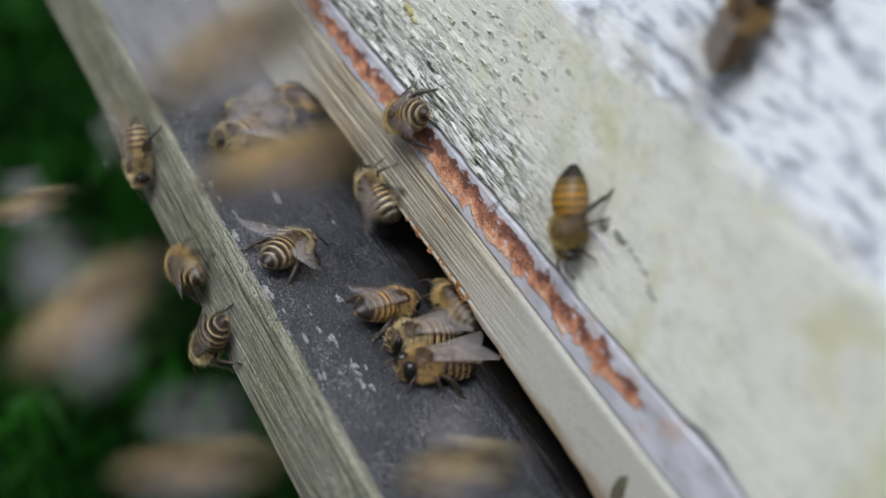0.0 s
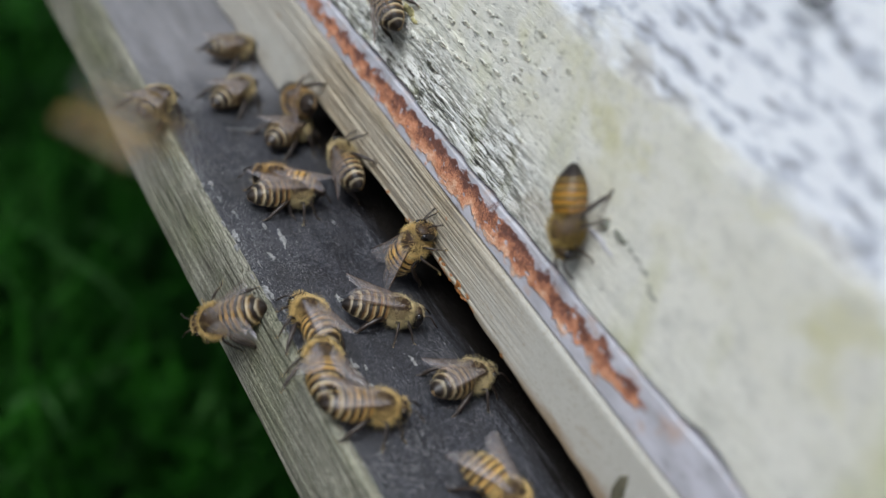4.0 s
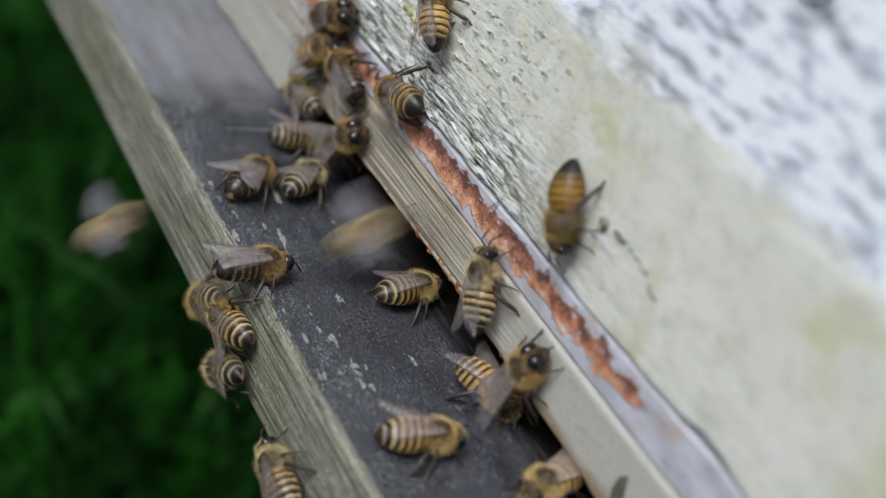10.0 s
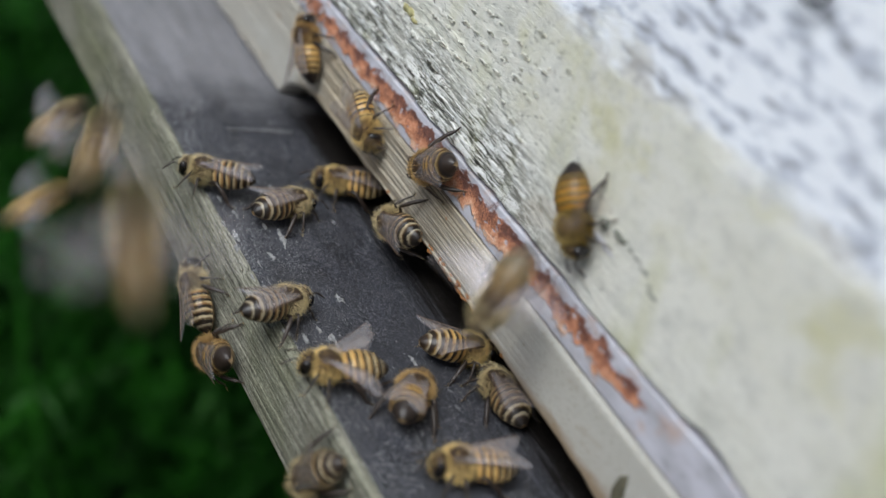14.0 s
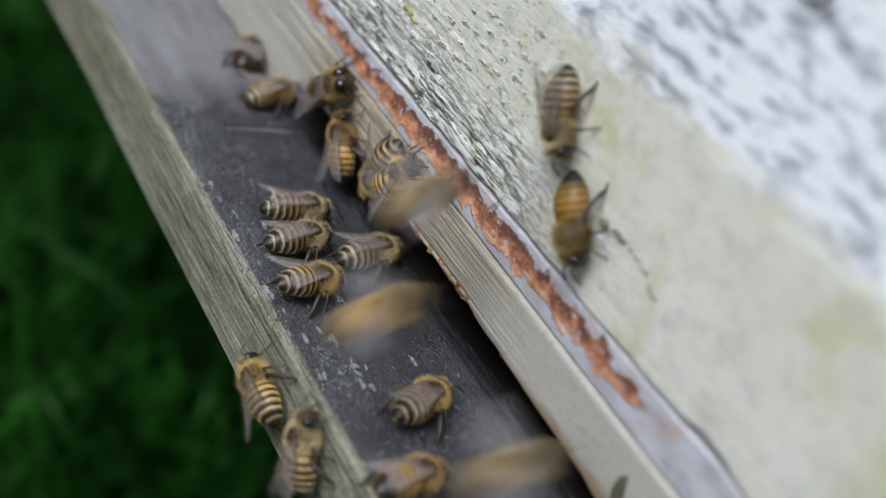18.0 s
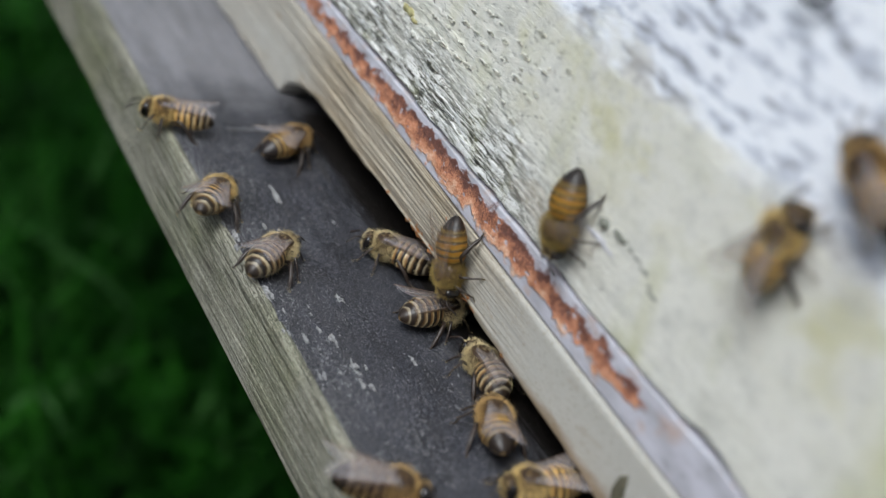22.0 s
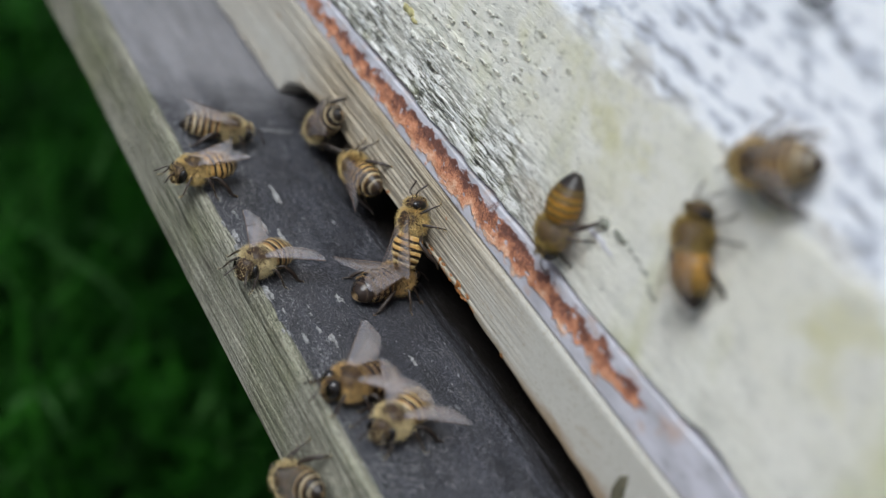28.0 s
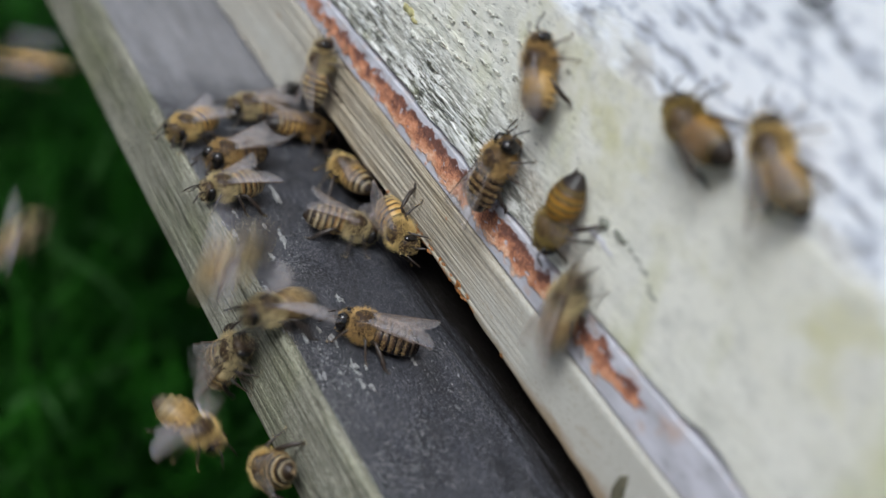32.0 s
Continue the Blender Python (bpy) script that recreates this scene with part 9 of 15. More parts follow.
    walk(bee, [
        board(0,-26,-151,76), board(2.42,-26,-60,76), board(2.52,-26,-35,76), board(2.64,-26.5,-10,76), at(2.75,-26.5,9,0,-4,13,75), at(2.88,-27.8,4.5,4,-20,49,65),
        wall(3,-29.2,8,73), at(3.07,-30,3,5.3,-76,38,-24), at(3.14,-30.9,6,2.7,-52,11,-51), at(3.21,-31.7,9,0,-19,-2,-85), board(3.34,-31.7,-10,-105), board(3.41,-32,-35,-105),
        board(3.91,120,-85,-105), board(4.12,88,-68,-160), board(4.34,56,-52,144), board(4.55,23,-35,89), board(4.78,23.4,-10,89), at(5,23.4,9,0,1,13,90),
        at(5.25,23.9,4.5,4,9,51,99), wall(5.5,24.3,8,100), wall(6,31.7,8,71), wall(6.5,18.9,12.1,49), wall(7,19.6,9.7,26), wall(7.25,22.9,11.5,-36),
        wall(7.5,26.3,13.4,-98), wall(7.75,23,10.7,-50), wall(8,19.7,8,-2), wall(8.5,9.4,8.5,16), wall(9,22.1,19,-36), wall(9.5,28,21.5,-1),
        wall(10,24.9,25.5,18), wall(10.5,26.8,26.7,19), at(10.64,26.6,4.5,13.4,-56,-6,-30), at(10.78,26.3,9,0,-14,-6,-69), board(10.9,26.3,-10,-81), board(10.97,26,-35,-81),
        board(11.47,160,-185,-81), board(12.16,122,-135,-22), board(12.84,83,-85,37), board(13.53,45,-35,95), board(13.64,45,-10,95), at(13.75,45,9,0,-16,5,79),
        at(13.88,52,4.5,7.9,-60,-8,33), wall(14,59,15.8,-46), wall(14.5,51,8.4,-45), wall(15.17,43.3,5.7,-38), wall(15.83,36.3,8.5,-31), wall(16.5,34.5,11.2,-24),
        wall(17,35.2,8,-14), wall(17.5,38.9,8,4), wall(18,36.9,8,-55), wall(18.5,30.4,11.6,-98), at(18.62,29.4,4.5,5.8,9,-51,-101), at(18.73,28.4,9,0,2,-13,-96),
        board(18.85,28.4,-10,-95), board(18.93,28,-35,-95), board(19.43,-80,-310,-95), board(19.96,-41,-218,-153), board(20.49,-1,-127,150), board(21.02,38,-35,92),
        board(21.14,37.9,-10,92), board(21.25,37.9,9,70), board(21.38,40.1,10.7,6), board(21.5,42.3,12.5,-58), board(22,47.5,7.7,-56), board(22.5,33.9,1.7,-75),
        board(22.68,36.1,9,-84), board(22.8,36.1,-10,-86), board(22.88,36,-35,-86), board(23.38,-40,-85,-86), board(25.09,-12,-68,-31), board(26.81,17,-52,24),
        board(28.52,45,-35,80), board(28.64,45,-10,80), at(28.75,45,9,0,-7,12,74), at(28.88,48,4.5,11.9,-39,38,47), wall(29,51,23.8,41), wall(29.17,53,22.7,-9),
        wall(29.33,55,21.7,-60), wall(29.5,57,20.7,-111), wall(29.67,55.7,22.1,-162), wall(29.83,54.4,23.5,147), wall(30,53.1,24.8,96), wall(30.5,55.5,28.3,162),
        wall(30.75,50.1,28,-145), wall(31,44.8,27.6,-93), at(31.13,42.8,4.5,13.8,5,-52,-97), at(31.27,40.8,9,0,1,-13,-96), board(31.4,40.8,-10,-97), board(31.48,41,-35,-97),
        board(31.98,-40,-160,-97), board(32,-40,-160,-97),
    ])
    beat(bee, 22, [(0,0), (32,0)])
    bee = copy_thing(KINDS[0], pose(0, 0, 0))
    walk(bee, [
        board(0,-43,-142,79), board(2.42,-43,-60,79), board(2.52,-43,-35,79), board(2.64,-42.5,-10,79), board(2.75,-42.5,9,82), board(3,-41.9,4.2,98),
        board(3.25,-39.9,7.3,165), board(3.5,-37.8,10.4,-128), board(4.17,-41.3,11.6,-174), board(4.83,-35.5,10.9,140), board(5.5,-37.6,6.8,95), board(6,-39.6,9,102),
        board(6.5,-37.5,7.7,108), board(6.55,-38.9,8.2,157), board(6.6,-40.3,8.6,-155), board(6.65,-41.7,9,-106), board(6.78,-41.7,-10,-80), board(6.85,-42,-35,-80),
        board(7.35,-160,-135,-80), board(7.58,-112,-102,-29), board(7.8,-63,-68,23), board(8.03,-15,-35,75), board(8.14,-14.8,-10,75), board(8.25,-14.8,9,51),
        board(8.38,-15.7,5.8,-15), board(8.5,-16.5,2.6,-80), board(9,-22.4,9.3,-86), board(9.5,-19.9,4.9,-45), board(9.75,-20.5,3.5,-104), board(10,-21.1,2.2,-162),
        board(10.25,-20.1,2.4,134), board(10.5,-19.2,2.6,70), board(10.67,-17.3,3.3,127), board(10.83,-15.5,4,-176), board(11,-13.7,4.7,-119), board(11.17,-13.8,6,-170),
        board(11.33,-14,7.2,140), board(11.5,-14.1,8.4,90), board(12,-13.4,7.6,115), board(12.5,-15,3.9,152), board(13,-16.5,4.6,146), board(13.5,-15.6,6,90),
        board(14,-15.7,23.3,71), board(14.5,-15.4,27.1,82), board(14.72,-17.9,18.1,13), board(14.95,-20.4,9,-56), board(15.2,-20.4,-10,-81), board(15.35,-20,-35,-81),
        board(15.85,-80,-260,-81), board(16.41,-50,-185,-140), board(16.96,-19,-110,160), board(17.52,11,-35,101), board(17.64,11.3,-10,101), board(17.75,11.3,9,74),
        board(17.83,9.3,13,23), board(17.92,7.3,17,-28), board(18,5.4,21,-79), board(18.5,-1.2,18.5,-105), board(19,1.5,8.2,-61), board(19.5,3.2,8.1,-70),
        board(20,-6.7,18.9,-88), board(20.19,-4.5,9,-84), board(20.32,-4.5,-10,-84), board(20.39,-4,-35,-84), board(20.89,160,-335,-84), board(21.77,111,-235,-31),
        board(22.64,62,-135,22), board(23.52,14,-35,75), board(23.64,13.6,-10,75), board(23.75,13.6,9,57), board(23.88,14.3,17.8,6), board(24,15.1,26.7,-45),
        board(24.22,11.5,9,-94), board(24.35,11.5,-10,-102), board(24.42,12,-35,-102), board(24.92,-120,-110,-102), board(26.95,-67,-85,-159), board(28.99,-13,-60,145),
        board(31.02,40,-35,89), board(31.14,39.9,-10,89), board(31.25,39.9,9,110), board(31.38,37.6,4.3,170), board(31.5,35.4,-0.5,-130), board(31.75,35.9,-0.4,-63),
        board(32,36.4,-0.3,5),
    ])
    beat(bee, 23, [(0,0), (3.25,0), (3.5,0.5), (4.17,0), (4.83,0), (5.5,0.5), (6,0), (6.5,0.5), (6.55,0), (13.5,0), (14,0.5), (14.5,0.5), (14.72,0), (19.5,0), (20,0.5), (20.19,0), (32,0)])
    bee = copy_thing(KINDS[1], pose(0, 0, 0))
    walk(bee, [
        at(0,111,423,186,0,17,-97), at(2.69,61,323,136,0,17,-97), at(2.85,42,174,65,7,-7,-75), at(2.89,28,106.7,16.6,4,-35,-49), at(2.93,14.2,39.1,-31.9,-24,-56,-3), at(3,25.9,38.4,-14.4,-24,-56,-3),
        at(3.07,37.6,37.7,3.1,-24,-56,-3), at(3.13,73,132,17,-20,-39,26), at(3.19,108,226,31,-8,-26,52), at(3.35,191,394,55,0,-21,65), at(4.46,129,407,118,15,-9,12), at(5.58,67,421,180,15,9,-37),
        at(6.69,5,434,242,0,20,-90), at(6.85,3,219,120,-1,-13,-89), at(6.94,2.6,55.8,10.9,-3,-46,-87), nose(7,2.5,-1.2,-87), nose(7.5,4.1,-13,-126), nose(8,6.6,-13,-160),
        nose(8.25,14.7,-9.2,-95), nose(8.5,22.7,-5.4,-31), nose(9,18,-9.3,25), nose(9.5,6.8,-13,24), nose(10,2.9,-12.1,36), at(10.06,7.4,53.1,-1.4,-39,21,48),
        at(10.19,48,224,105,-10,-17,71), at(10.35,93,400,202,0,-38,76), at(10.8,100,403,192,25,-23,11), at(11.24,106,406,183,23,4,-41), at(11.69,113,409,173,0,18,-98), at(11.85,85,210,72,0,1,-103),
        at(11.93,69.9,46.8,-43.7,7,-37,-118), at(12,62.9,33.7,-32.6,7,-37,-118), at(12.07,56,20.6,-21.4,7,-37,-118), at(12.11,75.2,75.2,7.2,5,-35,-164), at(12.15,94.4,129.8,35.8,2,-35,151), at(12.19,114,184,64,0,-37,105),
        at(12.35,164,315,141,0,-39,70), at(12.96,128,338,146,21,-24,8), at(13.58,93,361,150,19,-1,-42), at(14.19,57,384,155,0,12,-94), at(14.35,44,209,90,0,0,-100), at(14.43,43.2,70.6,4.7,6,-25,-117),
        at(14.5,33.8,51.8,14.7,6,-25,-117), at(14.57,24.3,33.1,24.6,6,-25,-117), at(14.67,49,99.2,56.8,1,-25,-161), at(14.78,74,165,89,-4,-29,154), at(14.88,98,231,121,-3,-34,106), at(15.2,163,391,208,0,-37,69),
        at(16.95,-56,239,236,14,-2,27), at(18.69,-274.9,87.2,264.1,0,34,-15), at(18.85,-150.8,61.6,155.5,-13,6,-33), at(18.89,-101.9,49.7,88.8,-17,-28,-49), at(18.93,-53,37.7,22.2,-6,-62,-72), at(19,-49.3,26.2,44.8,-6,-62,-72),
        at(19.07,-45.7,14.6,67.5,-6,-62,-72), at(19.13,-119.8,42.5,124.1,3,-57,-127), at(19.19,-194,70.4,180.8,3,-51,-173), at(19.35,-338.6,94.6,296.7,0,-48,167), at(21.02,-132,215,206,-11,-20,-148), at(22.69,74,336,116,0,6,-110),
        at(22.85,16,186,74,2,-11,-104), at(22.93,-32.1,57.8,6.5,-2,-51,-85), at(23,-31.3,48.8,17.7,-2,-51,-85), at(23.07,-30.5,39.8,29,-2,-51,-85), at(23.13,30.1,123.7,51.7,-12,-40,-23), at(23.19,91,208,74,-7,-28,27),
        at(23.35,213,347,111,0,-24,51), at(25.46,158,353,132,11,-13,3), at(27.58,103,360,153,11,2,-41), at(29.69,49,367,173,0,13,-87), at(29.85,58,173,94,-15,-13,-73), at(29.94,65.7,25.4,16.3,-40,-34,-49),
        wall(30,66.6,8,-37), wall(30.5,60.1,11.3,-31), wall(31,65.1,11.7,9), wall(31.5,70,14.7,-17), wall(32,51.7,14.3,-68),
    ])
    beat(bee, 24, [(0,1), (6.94,1), (7,0), (10,0), (10.06,1), (29.94,1), (30,0), (32,0)])
    bee = copy_thing(KINDS[5], pose(0, 0, 0))
    walk(bee, [
        board(0,41,-163,99), board(2.92,41,-60,99), board(3.02,41,-35,99), board(3.14,40.8,-10,99), board(3.25,40.8,9,97), board(3.5,39.5,8.9,84),
        board(4.17,32.4,14.7,38), board(4.83,41.1,19.5,-9), board(5.5,33.6,20.1,-56), board(5.7,37.6,9,-72), board(5.82,37.6,-10,-75), board(5.9,38,-35,-75),
        board(6.4,-120,-110,-75), board(6.61,-71,-85,-25), board(6.82,-22,-60,25), board(7.03,27,-35,75), board(7.14,27,-10,75), board(7.25,27,9,85),
        board(7.5,21.7,28.5,145), board(7.62,21.4,18.8,-156), board(7.73,21,9,-97), board(7.86,21,-10,-77), board(7.93,21,-35,-77), board(8.43,120,-135,-77),
        board(9.46,70,-102,-21), board(10.5,20,-68,34), board(11.53,-29,-35,90), board(11.64,-29.3,-10,90), board(11.75,-29.3,9,91), board(12,-33.1,3.4,95),
        board(12.17,-35,7.7,39), board(12.33,-36.8,11.9,-17), board(12.5,-38.7,16.2,-73), board(12.68,-38.7,9,-85), board(12.81,-38.7,-10,-87), board(12.88,-39,-35,-87),
        board(13.38,-160,-235,-87), board(13.43,-115,-168,-33), board(13.48,-69,-102,22), board(13.53,-24,-35,76), board(13.64,-24,-10,76), board(13.75,-24,9,58),
        board(13.88,-23.4,12.6,7), board(14,-22.8,16.2,-44), board(14.5,-28.5,9.9,-86), board(15.17,-26.2,11.8,-115), board(15.83,-20.3,12.7,-144), board(16.5,-22.7,11.5,-172),
        board(17,-36.9,16.8,123), board(17.5,-39.4,15.2,93), board(17.67,-39.1,18.2,37), board(17.83,-38.8,21.2,-19), board(18,-38.5,24.3,-75), board(18.5,-39.6,9,-91),
        board(19,-36.7,28.5,-70), board(19.23,-42.6,9,-76), board(19.36,-42.6,-10,-77), board(19.43,-43,-35,-77), board(19.93,-200,-335,-77), board(20.46,-143,-235,-25),
        board(20.99,-85,-135,27), board(21.52,-28,-35,79), board(21.64,-27.9,-10,79), board(21.75,-27.9,9,63), board(21.88,-28.9,7.3,19), board(22,-30,5.6,-26),
        board(22.25,-30.9,6.3,26), board(22.5,-31.8,7,78), board(23,-29.6,27.4,96), board(23.12,-29.6,18.2,165), board(23.23,-29.6,9,-127), board(23.35,-29.6,-10,-102),
        board(23.43,-30,-35,-102), board(23.93,40,-85,-102), board(26.13,36,-68,-161), board(28.32,33,-52,141), board(30.52,29,-35,83), board(30.64,28.8,-10,83),
        at(30.75,28.8,9,0,18,2,101), at(30.83,29.3,6,9.6,49,-9,134), at(30.92,29.8,3,19.2,73,-33,159), wall(31,30.3,28.8,-115), wall(31.25,31.9,31.9,-74), wall(31.5,33.4,35.1,-32),
        at(31.56,43.2,27.7,42.3,-55,-18,25), at(31.69,131,227,117,-18,-20,53), at(31.85,229,435,179,0,-27,66), at(32,229,435,179,0,-27,66),
    ])
    beat(bee, 25, [(0,0), (7.25,0), (7.5,0.5), (7.62,0), (15.83,0), (16.5,0.5), (17,0), (22.5,0), (23,0.5), (23.12,0), (31.5,0), (31.56,1), (32,1)])
    bee = copy_thing(KINDS[0], pose(0, 0, 0))
    walk(bee, [
        board(0,45,-218,91), board(5.93,45,-60,91), board(6.03,45,-35,91), board(6.14,45,-10,91), at(6.25,45,9,0,12,9,102), at(6.38,50.7,4.5,4,53,17,144),
        wall(6.5,56.3,8,-177), at(6.6,50.7,4.5,4,52,-24,-136), at(6.71,45,9,0,10,-11,-87), board(6.84,45,-10,-74), board(6.91,45,-35,-74), board(7.41,-120,-135,-74),
        board(7.62,-89,-102,-20), board(7.82,-59,-68,33), board(8.03,-28,-35,87), board(8.14,-27.9,-10,87), board(8.25,-27.9,9,62), board(8.33,-29.3,9.5,15),
        board(8.42,-30.7,10,-31), board(8.5,-32,10.5,-78), board(9,-39.7,4.4,-115), board(9.5,-29.6,22.2,-96), board(10,-30.3,18.3,-99), board(10.17,-29.8,21.7,-158),
        board(10.33,-29.3,25.1,143), board(10.5,-28.8,28.5,84), board(11,-25.4,20.7,71), board(11.1,-27.1,14.8,5), board(11.2,-28.8,9,-61), board(11.33,-28.8,-10,-84),
        board(11.4,-29,-35,-84), board(11.9,-160,-210,-84), board(12.44,-96,-152,-26), board(12.99,-31,-93,31), board(13.53,33,-35,89), board(13.64,33.3,-10,89),
        at(13.75,33.3,9,0,9,11,99), at(13.88,33.4,4.5,8,48,29,138), wall(14,33.6,16.1,162), at(14.12,34.7,4.5,8,56,-8,-148), at(14.25,35.8,9,0,13,-7,-107), board(14.37,35.8,-10,-95),
        board(14.45,36,-35,-95), board(14.95,-160,-260,-95), board(15.47,-108,-185,-38), board(16,-57,-110,18), board(16.52,-5,-35,74), board(16.64,-5.3,-10,74),
        board(16.75,-5.3,9,82), board(17,-2.8,28.5,129), at(17.25,-3.5,31,2.2,41,21,149), nose(17.5,-4.2,-4.6,157), nose(17.67,-5.7,-5.3,102), nose(17.83,-7.3,-6,47),
        nose(18,-8.8,-6.8,-9), at(18.06,1.2,52.9,-2.7,-53,-1,26), at(18.19,91,222,44,-17,-11,52), at(18.35,190,396,75,0,-22,62), at(19.13,152,391,93,15,-10,8), at(19.91,113,386,112,15,8,-42),
        at(20.69,74,381,131,0,20,-96), at(20.85,56,201,32,0,1,-96), at(20.93,42.9,55.9,-86.1,2,-42,-98), at(21,40.6,39.8,-71.5,2,-42,-98), at(21.07,38.3,23.7,-57,2,-42,-98), at(21.13,90.6,112.1,6.5,3,-43,-38),
        at(21.19,143,200,70,1,-44,25), at(21.35,245,341,191,0,-44,56), at(23.63,194,379,178,22,-28,-6), at(25.91,142,416,165,19,-5,-54), at(28.19,90,454,152,0,9,-104), at(28.35,33,228,73,11,-18,-109),
        at(28.44,-8.9,56.8,-4.8,28,-44,-123), nose(28.5,-14.2,-13,-118), nose(29,-9.5,-13,-144), nose(29.5,3.9,-10.7,-144), nose(29.75,9.7,-11.9,-100), nose(30,15.6,-13,-55),
        nose(30.5,32.8,-6.4,-6), at(30.56,37.9,50.9,5.3,-50,-6,34), at(30.69,84,202,121,-15,-27,63), at(30.85,135,356,229,0,-43,73), at(32,135,356,229,0,-43,73),
    ])
    beat(bee, 26, [(0,0), (18,0), (18.06,1), (28.44,1), (28.5,0), (29,0), (29.5,0.5), (29.75,0), (30.5,0), (30.56,1), (32,1)])
    bee = copy_thing(KINDS[0], pose(0, 0, 0))
    walk(bee, [
        board(0,44,-156,104), board(5.93,44,-60,104), board(6.03,44,-35,104), board(6.14,44,-10,104), board(6.25,44,9,107), board(6.5,38.7,24.2,123),
        board(6.6,41.7,16.6,-179), board(6.71,44.7,9,-120), board(6.84,44.7,-10,-100), board(6.91,45,-35,-100), board(7.41,-80,-135,-100), board(8.12,-38,-102,-158),
        board(8.82,3,-68,143), board(9.53,45,-35,84), board(9.64,45,-10,84), at(9.75,45,9,0,15,6,100), at(9.88,50.4,4.5,8.8,60,-4,146), wall(10,55.7,17.7,-140),
        wall(10.5,47.7,18.8,-133), wall(11,44.1,17.4,-128), wall(11.17,46.2,15.2,-71), wall(11.33,48.2,13,-13), wall(11.5,50.2,10.8,44), wall(12,70.3,13,-11),
        at(12.06,68.8,24,21.8,-51,-1,41), at(12.19,55,190,111,-14,-19,79), at(12.35,40,360,189,0,-35,95), at(12.96,91,367,205,-21,-18,148), at(13.58,141,373,222,-20,8,-168), at(14.19,191,380,238,0,25,-119),
        at(14.35,92,208,105,3,3,-113), at(14.43,13.7,65.7,-39.5,3,-48,-100), at(14.5,11.5,53,-25.3,3,-48,-100), at(14.57,9.4,40.3,-11.2,3,-48,-100), at(14.73,61.3,121.4,29.9,-4,-44,-34), at(14.88,113,202,71,-3,-38,26),
        at(15.2,215,332,147,0,-36,54), at(16.36,149,367,125,12,-25,2), at(17.53,83,402,102,11,-10,-43), at(18.69,18,437,79,0,0,-87), at(18.85,29,220,47,-35,10,-52), at(18.94,36.5,55.9,3.3,-62,38,-25),
        nose(19,37.5,-0.7,85), nose(19.25,32,-2.4,39), nose(19.5,26.6,-4.2,-8), nose(20,9.7,-11.7,-19), nose(20.25,15.2,-11,-58), nose(20.5,20.8,-10.3,-96),
        at(20.56,31.1,51.8,0.7,-44,-67,9), at(20.69,124,212,110,-16,-45,42), at(20.85,228,375,210,0,-38,59), at(22.13,170,370,218,23,-20,1), at(23.41,113,364,227,22,7,-46), at(24.69,55,359,235,0,24,-99),
        at(24.85,26,185,122,1,10,-102), at(24.93,9.3,45.2,-0.2,5,-23,-112), at(25,2.3,27.8,7.6,5,-23,-112), at(25.07,-4.6,10.3,15.4,5,-23,-112), at(25.11,16.3,82.3,43.7,0,-23,-157), at(25.15,37,154,72,-3,-26,157),
        at(25.19,58,226,100,-3,-30,110), at(25.35,114,405,173,0,-33,73), at(27.3,88,409,137,13,-24,15), at(29.24,62,413,100,12,-9,-37), at(31.19,35,418,64,0,-1,-88), at(31.35,44,212,37,2,-28,-91),
        at(31.44,49.6,55,-2.6,7,-54,-96), nose(31.5,50.4,-6.1,-97), at(31.62,50.9,29.8,-1.9,64,-56,178), at(31.75,51.4,31,2.2,46,-31,163), at(31.88,52,27.2,1.1,26,-11,144), board(32,52.5,23.5,119),
    ])
    beat(bee, 27, [(0,0), (12,0), (12.06,1), (18.94,1), (19,0), (20.5,0), (20.56,1), (31.44,1), (31.5,0), (32,0)])
    bee = copy_thing(KINDS[5], pose(0, 0, 0))
